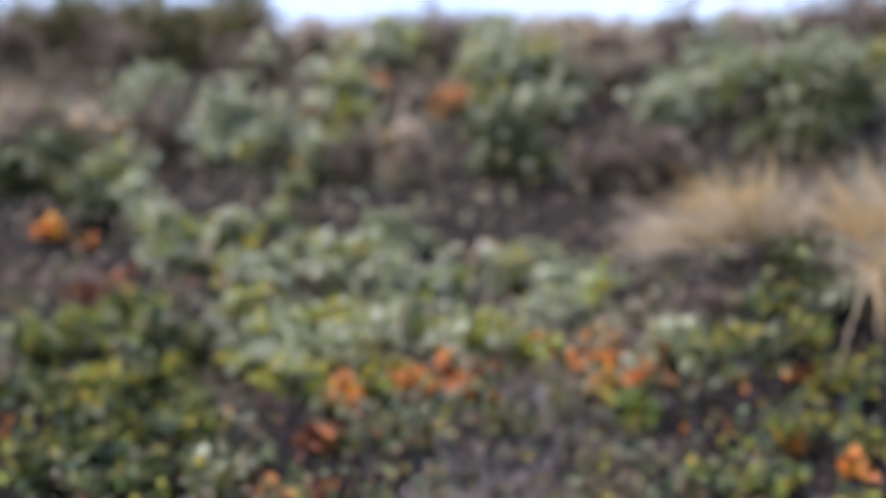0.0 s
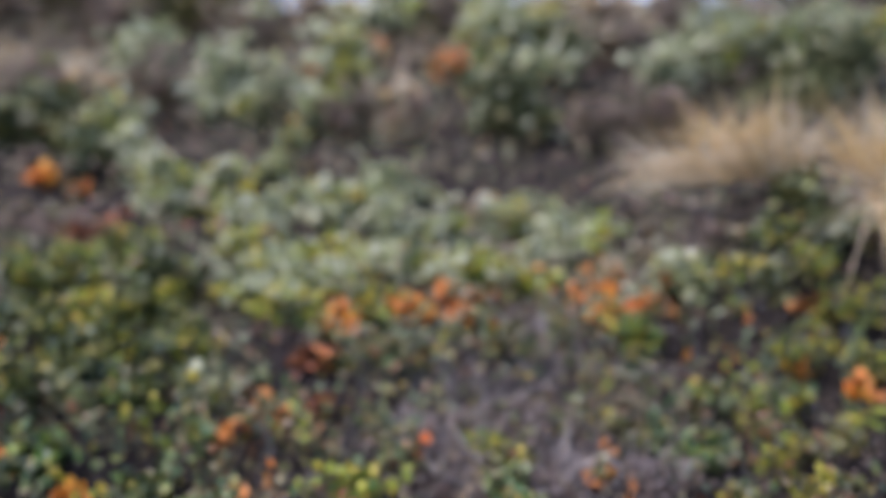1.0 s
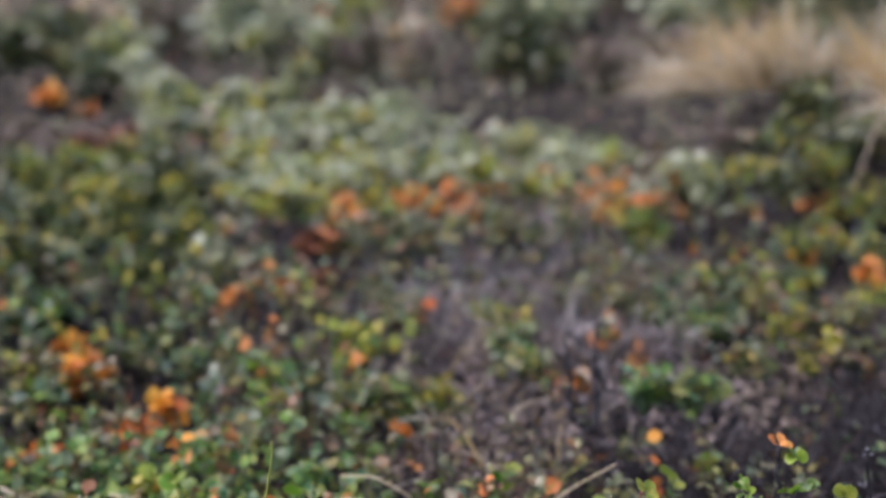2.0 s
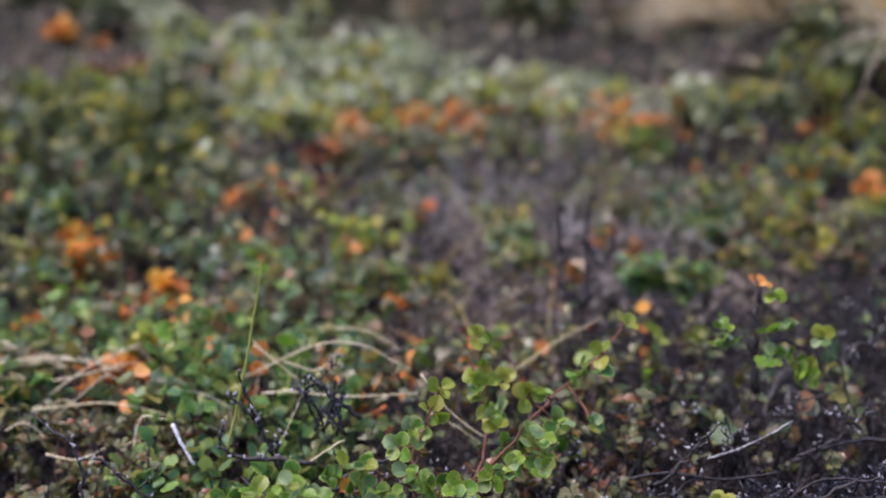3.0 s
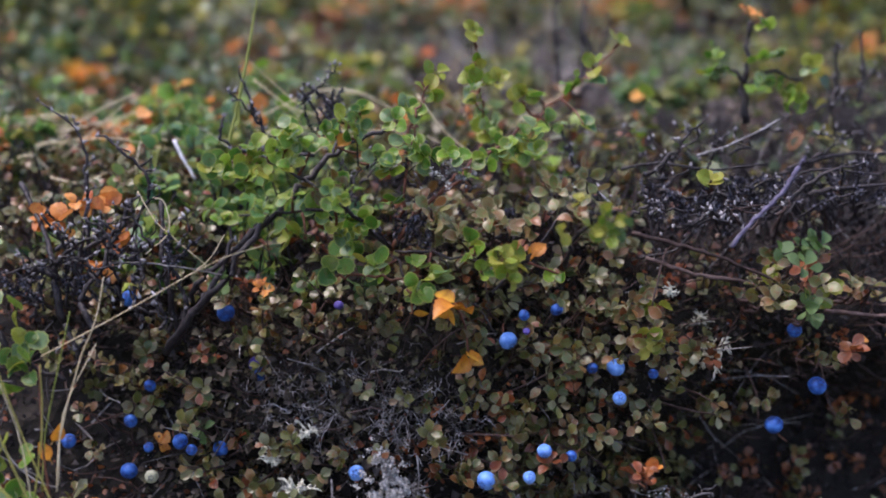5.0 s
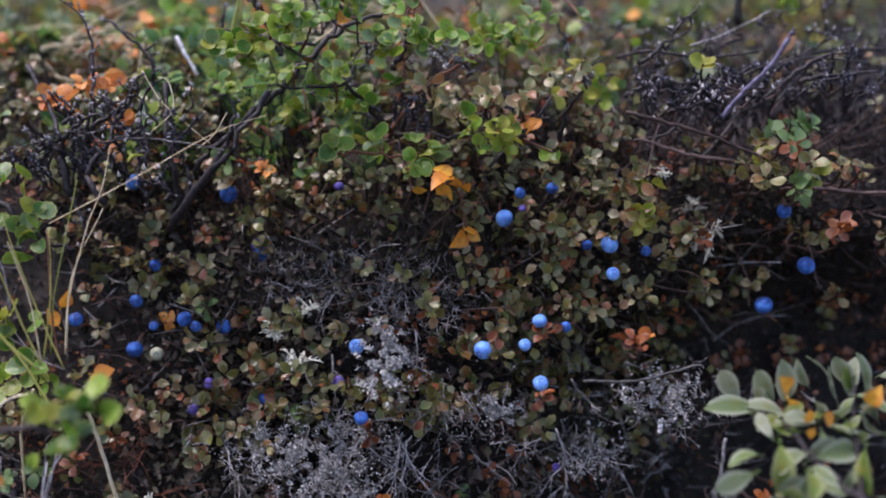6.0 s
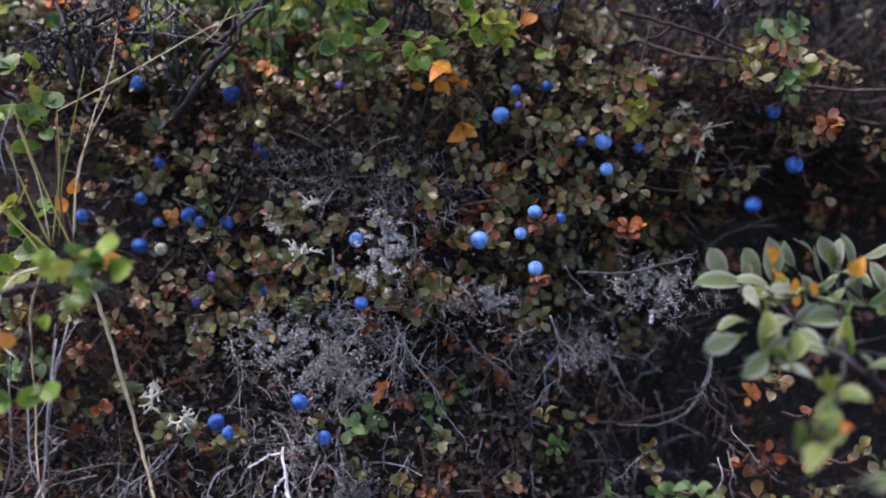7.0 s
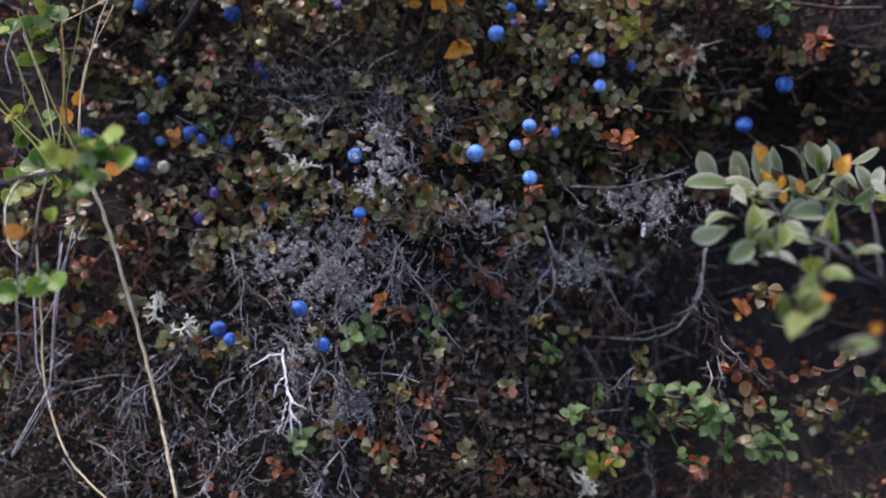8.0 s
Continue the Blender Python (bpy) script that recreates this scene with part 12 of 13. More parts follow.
stalk("dead_stick", "grey curved dead branch", "stick", [(0.136, 0.474, 0.249), (0.133, 0.472, 0.229), (0.124, 0.469, 0.212), (0.108, 0.468, 0.204), (0.089, 0.468, 0.204)], 0.00096, 0.00054, GREY_TWIG, 1370, "dead sticks")
stalk("dead_stick", "brown curved dead branch", "stick", [(0.124, 0.479, 0.210), (0.104, 0.478, 0.204), (0.084, 0.478, 0.202), (0.064, 0.478, 0.208)], 0.00096, 0.00054, BROWN_TWIG, 1371, "dead sticks")
stalk("dead_stick", "thin hanging dead twig", "stick", [(-0.006, 0.398, 0.218), (-0.001, 0.396, 0.196), (0.003, 0.395, 0.186), (0.010, 0.394, 0.180)], 0.00048, 0.00030, BROWN_TWIG, 1372, "dead sticks")
stalk("dead_stick", "pale dead twig on the bank", "stick", [(0.066, 0.457, 0.280), (0.090, 0.458, 0.280), (0.117, 0.459, 0.287), (0.121, 0.459, 0.286)], 0.00072, 0.00042, GREY_TWIG, 1373, "dead sticks")
stalk("dead_stick", "bleached splinter of wood", "stick", [(0.101, 0.455, 0.263), (0.101, 0.455, 0.260), (0.101, 0.455, 0.257)], 0.00132, 0.00096, WHITE_STEM, 1374, "dead sticks")
stalk("dead_stick", "thin brown stem at the brow", "stick", [(0.092, 0.458, 0.371), (0.095, 0.459, 0.385), (0.098, 0.460, 0.396)], 0.00048, 0.00036, BROWN_TWIG, 1375, "dead sticks")
right_twigs = plant("dead_birch_twig", "bare dark heath twigs with pale buds on the shelf", "twig", (0.143, 0.533, 0.428))
bare_twig(right_twigs, [(0.097, 0.512, 0.427), (0.108, 0.513, 0.435), (0.117, 0.514, 0.446), (0.123, 0.515, 0.451)], 0.00126, 1376, 9, 6, spur=0.008)
bare_twig(right_twigs, [(0.107, 0.523, 0.429), (0.115, 0.524, 0.437), (0.126, 0.525, 0.448)], 0.00108, 1377, 9, 6, spur=0.008)
bare_twig(right_twigs, [(0.132, 0.533, 0.430), (0.136, 0.534, 0.441), (0.143, 0.535, 0.448)], 0.00099, 1378, 9, 6, spur=0.008)
bare_twig(right_twigs, [(0.178, 0.554, 0.430), (0.192, 0.554, 0.436), (0.207, 0.555, 0.445)], 0.00126, 1379, 9, 6, spur=0.008)
bare_twig(right_twigs, [(0.223, 0.617, 0.465), (0.226, 0.619, 0.481), (0.226, 0.621, 0.503)], 0.00144, 1380, 9, 6, spur=0.008)
bare_twig(right_twigs, [(0.239, 0.618, 0.468), (0.242, 0.619, 0.484), (0.240, 0.621, 0.506)], 0.00144, 1381, 9, 6, spur=0.008)
bare_twig(right_twigs, [(0.223, 0.617, 0.465), (0.236, 0.619, 0.478), (0.249, 0.619, 0.484)], 0.00144, 1382, 9, 6, spur=0.008)
bare_twig(right_twigs, [(0.086, 0.481, 0.409), (0.094, 0.481, 0.414), (0.104, 0.481, 0.412), (0.120, 0.481, 0.409)], 0.00108, 1383, 9, 6, spur=0.008)
bare_twig(right_twigs, [(0.112, 0.471, 0.406), (0.120, 0.471, 0.411), (0.127, 0.471, 0.408)], 0.00108, 1384, 9, 6, spur=0.008)
bare_twig(right_twigs, [(0.103, 0.502, 0.420), (0.116, 0.502, 0.417), (0.135, 0.502, 0.420)], 0.00108, 1385, 9, 6, spur=0.008)
bare_twig(right_twigs, [(0.058, 0.534, 0.452), (0.062, 0.533, 0.442), (0.066, 0.532, 0.431)], 0.00090, 1386, 9, 6, spur=0.008)
bare_twig(right_twigs, [(0.222, 0.566, 0.450), (0.210, 0.566, 0.447), (0.196, 0.566, 0.450)], 0.00126, 1387, 9, 6, spur=0.008)
bare_twig(right_twigs, [(0.090, 0.565, 0.445), (0.098, 0.565, 0.450), (0.076, 0.565, 0.449)], 0.00071, 1388, 5, 3, spur=0.007, material=BARK)
bare_twig(right_twigs, [(0.082, 0.508, 0.408), (0.080, 0.508, 0.413), (0.072, 0.509, 0.422)], 0.00095, 1389, 5, 3, spur=0.007, material=BARK)
bare_twig(right_twigs, [(0.142, 0.510, 0.416), (0.144, 0.510, 0.419), (0.160, 0.511, 0.427)], 0.00087, 1390, 5, 3, spur=0.007, material=BARK)
bare_twig(right_twigs, [(0.157, 0.498, 0.409), (0.163, 0.499, 0.415), (0.160, 0.499, 0.417)], 0.00070, 1391, 5, 3, spur=0.007, material=BROWN_TWIG)
bare_twig(right_twigs, [(0.135, 0.470, 0.404), (0.144, 0.471, 0.409), (0.126, 0.471, 0.415)], 0.00061, 1392, 5, 3, spur=0.007, material=BROWN_TWIG)
bare_twig(right_twigs, [(0.144, 0.537, 0.437), (0.155, 0.537, 0.442), (0.147, 0.537, 0.446)], 0.00096, 1393, 5, 3, spur=0.007, material=BARK)
bare_twig(right_twigs, [(0.110, 0.518, 0.418), (0.106, 0.518, 0.420), (0.121, 0.519, 0.432)], 0.00100, 1394, 5, 3, spur=0.007, material=BARK)
bare_twig(right_twigs, [(0.101, 0.503, 0.420), (0.106, 0.504, 0.425), (0.094, 0.504, 0.425)], 0.00091, 1395, 5, 3, spur=0.007, material=BARK)
bare_twig(right_twigs, [(0.118, 0.517, 0.414), (0.110, 0.517, 0.416), (0.139, 0.517, 0.418)], 0.00105, 1396, 5, 3, spur=0.007, material=BARK)
bare_twig(right_twigs, [(0.096, 0.478, 0.405), (0.094, 0.478, 0.410), (0.098, 0.478, 0.412)], 0.00082, 1397, 5, 3, spur=0.007, material=BARK)
bare_twig(right_twigs, [(0.138, 0.490, 0.405), (0.136, 0.491, 0.412), (0.158, 0.491, 0.414)], 0.00086, 1398, 5, 3, spur=0.007, material=BROWN_TWIG)
bare_twig(right_twigs, [(0.209, 0.528, 0.432), (0.218, 0.529, 0.438), (0.223, 0.529, 0.444)], 0.00069, 1399, 5, 3, spur=0.007, material=BARK)
bare_twig(right_twigs, [(0.125, 0.564, 0.448), (0.128, 0.565, 0.451), (0.122, 0.565, 0.454)], 0.00065, 1400, 5, 3, spur=0.007, material=BARK)
bare_twig(right_twigs, [(0.177, 0.558, 0.450), (0.169, 0.559, 0.453), (0.199, 0.560, 0.463)], 0.00083, 1401, 5, 3, spur=0.007, material=BARK)
bare_twig(right_twigs, [(0.101, 0.547, 0.435), (0.105, 0.548, 0.441), (0.108, 0.548, 0.447)], 0.00078, 1402, 5, 3, spur=0.007, material=BARK)
bare_twig(right_twigs, [(0.183, 0.569, 0.445), (0.186, 0.569, 0.452), (0.182, 0.570, 0.457)], 0.00090, 1403, 5, 3, spur=0.007, material=BROWN_TWIG)
bare_twig(right_twigs, [(0.153, 0.505, 0.405), (0.167, 0.505, 0.418), (0.183, 0.505, 0.429), (0.200, 0.505, 0.434)], 0.00130, 2107, 8, 4, spur=0.008)
bare_twig(right_twigs, [(0.176, 0.510, 0.418), (0.194, 0.510, 0.421), (0.221, 0.510, 0.425)], 0.00140, 2108, 5, 3, spur=0.008)
bare_twig(right_twigs, [(0.129, 0.500, 0.421), (0.141, 0.500, 0.414), (0.157, 0.500, 0.409)], 0.00100, 2109, 8, 4, spur=0.008)
bare_twig(right_twigs, [(0.095, 0.495, 0.421), (0.097, 0.495, 0.406), (0.100, 0.495, 0.387)], 0.00090, 2110, 5, 3, spur=0.008)
bare_twig(right_twigs, [(0.109, 0.490, 0.403), (0.123, 0.490, 0.407), (0.139, 0.490, 0.403)], 0.00090, 2111, 8, 4, spur=0.008)
far_twigs = plant("dead_birch_twig", "two upright bare black birch twigs", "twig", (0.095, 0.768, 0.477))
bare_twig(far_twigs, [(0.095, 0.768, 0.479), (0.082, 0.768, 0.489), (0.078, 0.770, 0.512), (0.076, 0.773, 0.550)], 0.0024, 1404, 8, 5, spur=0.012)
bare_twig(far_twigs, [(0.095, 0.768, 0.479), (0.097, 0.770, 0.504), (0.096, 0.771, 0.524), (0.098, 0.774, 0.557)], 0.0024, 1405, 8, 5, spur=0.012)
bare_twig(far_twigs, [(0.097, 0.771, 0.524), (0.107, 0.770, 0.508), (0.117, 0.772, 0.532)], 0.0024, 1406, 8, 5, spur=0.012)
left_twigs = plant("dead_birch_twig", "tangle of dark budded twigs under the orange leaves", "twig", (-0.156, 0.455, 0.382))
bare_twig(left_twigs, [(-0.144, 0.455, 0.390), (-0.145, 0.456, 0.398), (-0.141, 0.456, 0.405)], 0.0008, 1407, 4, 3, spur=0.009)
bare_twig(left_twigs, [(-0.147, 0.467, 0.394), (-0.154, 0.467, 0.402), (-0.138, 0.468, 0.409)], 0.0008, 1408, 4, 3, spur=0.009)
bare_twig(left_twigs, [(-0.130, 0.451, 0.377), (-0.129, 0.452, 0.387), (-0.133, 0.453, 0.396)], 0.0008, 1409, 4, 3, spur=0.009)
bare_twig(left_twigs, [(-0.157, 0.472, 0.392), (-0.153, 0.472, 0.397), (-0.147, 0.473, 0.409)], 0.0008, 1410, 4, 3, spur=0.009)
bare_twig(left_twigs, [(-0.173, 0.462, 0.373), (-0.170, 0.462, 0.382), (-0.176, 0.463, 0.387)], 0.0008, 1411, 4, 3, spur=0.009)
bare_twig(left_twigs, [(-0.114, 0.451, 0.396), (-0.109, 0.451, 0.404), (-0.111, 0.452, 0.410)], 0.0008, 1412, 4, 3, spur=0.009)
bare_twig(left_twigs, [(-0.128, 0.463, 0.395), (-0.131, 0.463, 0.401), (-0.138, 0.464, 0.415)], 0.0008, 1413, 4, 3, spur=0.009)
bare_twig(left_twigs, [(-0.141, 0.448, 0.397), (-0.145, 0.449, 0.404), (-0.152, 0.449, 0.409)], 0.0008, 1414, 4, 3, spur=0.009)
bare_twig(left_twigs, [(-0.150, 0.470, 0.378), (-0.153, 0.471, 0.384), (-0.140, 0.472, 0.397)], 0.0008, 1415, 4, 3, spur=0.009)
bare_twig(left_twigs, [(-0.176, 0.457, 0.376), (-0.175, 0.458, 0.384), (-0.186, 0.459, 0.393)], 0.0008, 1416, 4, 3, spur=0.009)
bare_twig(left_twigs, [(-0.166, 0.458, 0.389), (-0.163, 0.458, 0.394), (-0.168, 0.459, 0.406)], 0.0008, 1417, 4, 3, spur=0.009)
bare_twig(left_twigs, [(-0.146, 0.467, 0.398), (-0.144, 0.467, 0.404), (-0.141, 0.468, 0.415)], 0.0008, 1418, 4, 3, spur=0.009)
bare_twig(left_twigs, [(-0.164, 0.468, 0.373), (-0.163, 0.468, 0.390), (-0.159, 0.468, 0.405), (-0.158, 0.468, 0.428)], 0.00130, 2100, 6, 3, spur=0.009)
bare_twig(left_twigs, [(-0.158, 0.462, 0.394), (-0.147, 0.462, 0.400), (-0.140, 0.462, 0.407), (-0.133, 0.462, 0.418)], 0.00130, 2101, 7, 4, spur=0.009)
bare_twig(left_twigs, [(-0.158, 0.458, 0.373), (-0.161, 0.458, 0.388), (-0.168, 0.458, 0.401), (-0.175, 0.458, 0.410)], 0.00120, 2102, 7, 4, spur=0.009)
bare_twig(left_twigs, [(-0.117, 0.462, 0.353), (-0.113, 0.462, 0.369), (-0.117, 0.462, 0.381), (-0.121, 0.462, 0.395)], 0.00140, 2103, 4, 2, spur=0.009)
bare_twig(left_twigs, [(-0.147, 0.460, 0.390), (-0.142, 0.460, 0.379), (-0.145, 0.460, 0.369)], 0.00100, 2104, 5, 3, spur=0.009)
bare_twig(left_twigs, [(-0.183, 0.455, 0.379), (-0.173, 0.455, 0.387), (-0.162, 0.455, 0.389)], 0.00100, 2105, 6, 3, spur=0.009)
bare_twig(left_twigs, [(-0.111, 0.458, 0.367), (-0.100, 0.458, 0.380), (-0.092, 0.458, 0.397), (-0.094, 0.458, 0.410)], 0.00140, 2106, 4, 3, spur=0.009)
mid_twigs = plant("dead_birch_twig", "dark budded twigs under the birch leaves", "twig", (-0.018, 0.479, 0.404))
bare_twig(mid_twigs, [(-0.042, 0.503, 0.412), (-0.042, 0.503, 0.418), (-0.044, 0.504, 0.426)], 0.0008, 1419, 4, 3, spur=0.009)
bare_twig(mid_twigs, [(-0.007, 0.493, 0.409), (-0.002, 0.493, 0.415), (-0.010, 0.494, 0.421)], 0.0008, 1420, 4, 3, spur=0.009)
bare_twig(mid_twigs, [(-0.004, 0.510, 0.427), (-0.006, 0.510, 0.434), (-0.005, 0.511, 0.439)], 0.0008, 1421, 4, 3, spur=0.009)
bare_twig(mid_twigs, [(-0.013, 0.499, 0.421), (-0.019, 0.500, 0.427), (-0.013, 0.500, 0.427)], 0.0008, 1422, 4, 3, spur=0.009)
bare_twig(mid_twigs, [(0.012, 0.496, 0.419), (0.014, 0.497, 0.423), (0.000, 0.497, 0.432)], 0.0008, 1423, 4, 3, spur=0.009)
bare_twig(mid_twigs, [(-0.036, 0.497, 0.430), (-0.035, 0.498, 0.436), (-0.028, 0.498, 0.435)], 0.0008, 1424, 4, 3, spur=0.009)
bare_twig(mid_twigs, [(-0.059, 0.508, 0.407), (-0.063, 0.508, 0.413), (-0.045, 0.509, 0.420)], 0.0008, 1425, 4, 3, spur=0.009)
bare_twig(mid_twigs, [(-0.040, 0.502, 0.423), (-0.035, 0.502, 0.426), (-0.031, 0.503, 0.439)], 0.0008, 1426, 4, 3, spur=0.009)
bare_twig(mid_twigs, [(-0.002, 0.510, 0.422), (0.003, 0.511, 0.428), (-0.008, 0.511, 0.438)], 0.0008, 1427, 4, 3, spur=0.009)
# lichens
branched_lichen((0.133, 0.503, 0.341), 0.0104, 1428, count=9)
branched_lichen((0.124, 0.513, 0.355), 0.0057, 1429, count=8)
branched_lichen((-0.062, 0.473, 0.310), 0.0073, 1430, count=8)
branched_lichen((-0.066, 0.493, 0.326), 0.0062, 1431, count=8)
branched_lichen((-0.076, 0.467, 0.302), 0.0062, 1432, count=8)
branched_lichen((-0.064, 0.456, 0.288), 0.0078, 1433, count=8)
branched_lichen((-0.131, 0.443, 0.222), 0.0068, 1434, count=8)
branched_lichen((-0.111, 0.427, 0.217), 0.0057, 1435, count=8)
branched_lichen((-0.073, 0.476, 0.283), 0.0047, 1436, count=8)
branched_lichen((0.106, 0.487, 0.374), 0.0036, 1437, count=8)
branched_lichen((0.075, 0.457, 0.133), 0.0088, 1438, count=9)
branched_lichen((-0.034, 0.464, 0.276), 0.0047, 1439, count=8)
crust((-0.024, 0.442, 0.293), 0.0090, 0.0130, 2400, 1440)
crust((-0.055, 0.447, 0.244), 0.0242, 0.0191, 2200, 1441)
crust((-0.042, 0.450, 0.222), 0.0153, 0.0127, 900, 1442)
crust((0.103, 0.459, 0.273), 0.0191, 0.0092, 1100, 1443)
crust((0.026, 0.454, 0.267), 0.0092, 0.0066, 500, 1444)
crust((-0.081, 0.457, 0.247), 0.0153, 0.0102, 800, 1445)
crust((-0.057, 0.432, 0.206), 0.0087, 0.0051, 300, 1446)
crust((-0.034, 0.450, 0.254), 0.0153, 0.0102, 500, 1447)
crust((-0.064, 0.519, 0.316), 0.0102, 0.0076, 300, 1448)
crust((-0.039, 0.442, 0.175), 0.0102, 0.0102, 500, 1449)
crust((-0.021, 0.489, 0.307), 0.0153, 0.0127, 400, 1450)
crust((0.073, 0.484, 0.237), 0.0153, 0.0127, 300, 1451)
crust((0.006, 0.480, 0.429), 0.0087, 0.0061, 500, 1452)
# dead twigs hanging on the bank
dead_twig((-0.019, 0.453, 0.255), (0.506, 0.120, -0.854), 0.0476, 0.0009, 1453, PALE_TWIG, 3)
dead_twig((-0.018, 0.454, 0.254), (0.226, -0.063, -0.972), 0.0301, 0.0009, 1454, PALE_TWIG, 3)
dead_twig((-0.015, 0.465, 0.249), (-0.131, -0.503, -0.854), 0.0255, 0.0009, 1455, PALE_TWIG, 3)
dead_twig((-0.011, 0.487, 0.226), (-0.059, -0.859, -0.509), 0.0439, 0.0011, 1456, PALE_TWIG, 3)
dead_twig((-0.007, 0.455, 0.211), (0.868, -0.159, -0.470), 0.0288, 0.0009, 1457, PALE_TWIG, 3)
dead_twig((0.062, 0.448, 0.262), (0.386, 0.691, -0.611), 0.0525, 0.0007, 1458, GREY_TWIG, 3)
dead_twig((0.068, 0.450, 0.260), (0.206, 0.687, -0.697), 0.0394, 0.0009, 1459, GREY_TWIG, 3)
dead_twig((-0.069, 0.434, 0.202), (0.210, -0.682, -0.701), 0.0280, 0.0007, 1460, PALE_TWIG, 3)
dead_twig((-0.068, 0.433, 0.200), (0.591, -0.772, -0.234), 0.0160, 0.0007, 1461, GREY_TWIG, 3)
dead_twig((0.052, 0.438, 0.263), (0.345, 0.684, -0.643), 0.0481, 0.0011, 1462, GREY_TWIG, 3)
dead_twig((0.045, 0.452, 0.249), (-0.364, 0.577, -0.731), 0.0227, 0.0009, 1463, GREY_TWIG, 3)
dead_twig((0.075, 0.469, 0.246), (0.653, 0.626, -0.427), 0.0384, 0.0009, 1464, GREY_TWIG, 3)
dead_twig((-0.034, 0.449, 0.252), (0.759, 0.043, -0.649), 0.0207, 0.0007, 1465, GREY_TWIG, 3)
dead_twig((-0.100, 0.461, 0.249), (0.490, -0.810, -0.323), 0.0469, 0.0009, 1466, GREY_TWIG, 3)
dead_twig((-0.023, 0.483, 0.290), (0.024, -0.417, 0.909), 0.0222, 0.0009, 1467, GREY_TWIG, 3)
dead_twig((-0.015, 0.476, 0.297), (-0.409, -0.285, 0.867), 0.0194, 0.0007, 1468, GREY_TWIG, 3)
dead_twig((-0.040, 0.449, 0.238), (-0.329, -0.871, -0.365), 0.0360, 0.0009, 1469, GREY_TWIG, 3)
dead_twig((-0.075, 0.438, 0.241), (0.460, -0.709, -0.535), 0.0289, 0.0007, 1470, GREY_TWIG, 3)
dead_twig((-0.029, 0.443, 0.261), (-0.593, -0.110, -0.797), 0.0259, 0.0007, 1471, GREY_TWIG, 3)
dead_twig((-0.050, 0.469, 0.289), (-0.233, -0.634, -0.737), 0.0262, 0.0011, 1472, GREY_TWIG, 3)
dead_twig((0.019, 0.464, 0.236), (0.818, 0.322, -0.477), 0.0345, 0.0007, 1473, GREY_TWIG, 3)
dead_twig((0.029, 0.458, 0.248), (0.736, 0.251, -0.629), 0.0189, 0.0007, 1474, GREY_TWIG, 3)
dead_twig((-0.080, 0.425, 0.202), (0.936, 0.267, 0.228), 0.0130, 0.0007, 1475, GREY_TWIG, 3)
dead_twig((-0.050, 0.426, 0.197), (0.904, -0.127, -0.408), 0.0114, 0.0007, 1476, GREY_TWIG, 3)
dead_twig((0.058, 0.435, 0.286), (0.627, 0.138, -0.766), 0.0170, 0.0009, 1477, GREY_TWIG, 3)
dead_twig((-0.009, 0.468, 0.220), (0.032, -0.844, -0.536), 0.0278, 0.0014, 1478, GREY_TWIG, 2)
white_twig = plant("bleached_twig", "bleached white forked twig hanging on the bank", "twig", (-0.062, 0.392, 0.214), "dead heath twigs")
branch(white_twig, [(-0.063, 0.397, 0.213), (-0.061, 0.389, 0.204), (-0.058, 0.381, 0.194), (-0.057, 0.378, 0.180)], 0.0005, 0.00025, WHITE_STEM, "twig", 0.0004, 1479, 5)
branch(white_twig, [(-0.060, 0.385, 0.198), (-0.055, 0.379, 0.194), (-0.051, 0.379, 0.192)], 0.0004, 0.00025, WHITE_STEM, "twig", 0.0004, 1480, 5)
branch(white_twig, [(-0.059, 0.381, 0.194), (-0.061, 0.379, 0.188), (-0.062, 0.376, 0.182)], 0.0004, 0.00025, WHITE_STEM, "twig", 0.0004, 1481, 5)
branch(white_twig, [(-0.058, 0.381, 0.191), (-0.054, 0.378, 0.186), (-0.053, 0.378, 0.181)], 0.0004, 0.00025, WHITE_STEM, "twig", 0.0004, 1482, 5)
branch(white_twig, [(-0.061, 0.389, 0.204), (-0.064, 0.386, 0.200), (-0.065, 0.385, 0.195)], 0.0004, 0.00025, WHITE_STEM, "twig", 0.0004, 1483, 5)
branch(white_twig, [(-0.063, 0.395, 0.211), (-0.069, 0.391, 0.211), (-0.076, 0.389, 0.207)], 0.0004, 0.00025, WHITE_STEM, "twig", 0.0004, 1484, 5)
dead_twig((-0.042, 0.430, 0.200), (-0.135, -0.487, -0.863), 0.0243, 0.0008, 1485, GREY_TWIG, 3)
dead_twig((-0.078, 0.421, 0.184), (0.864, -0.255, -0.434), 0.0212, 0.001, 1486, GREY_TWIG, 3)
dead_twig((-0.119, 0.436, 0.215), (-0.017, -0.047, -0.999), 0.0189, 0.001, 1487, BROWN_TWIG, 3, label="brown dead forked twig on the bank")
dead_twig((-0.083, 0.426, 0.196), (-0.205, -0.693, -0.691), 0.0103, 0.0008, 1488, GREY_TWIG, 3)
dead_twig((-0.036, 0.440, 0.198), (0.841, 0.034, -0.540), 0.0166, 0.0006, 1489, GREY_TWIG, 3)
dead_twig((-0.069, 0.420, 0.170), (0.537, -0.669, -0.513), 0.0122, 0.0008, 1490, GREY_TWIG, 3)
dead_twig((-0.179, 0.450, 0.165), (-0.805, -0.086, -0.587), 0.0137, 0.0006, 1491, GREY_TWIG, 3)
dead_twig((0.003, 0.448, 0.194), (-0.719, -0.329, -0.612), 0.0251, 0.0006, 1492, BROWN_TWIG, 3, label="brown dead forked twig on the bank")
dead_twig((-0.124, 0.444, 0.159), (-0.288, -0.043, -0.957), 0.0214, 0.0006, 1493, GREY_TWIG, 3)
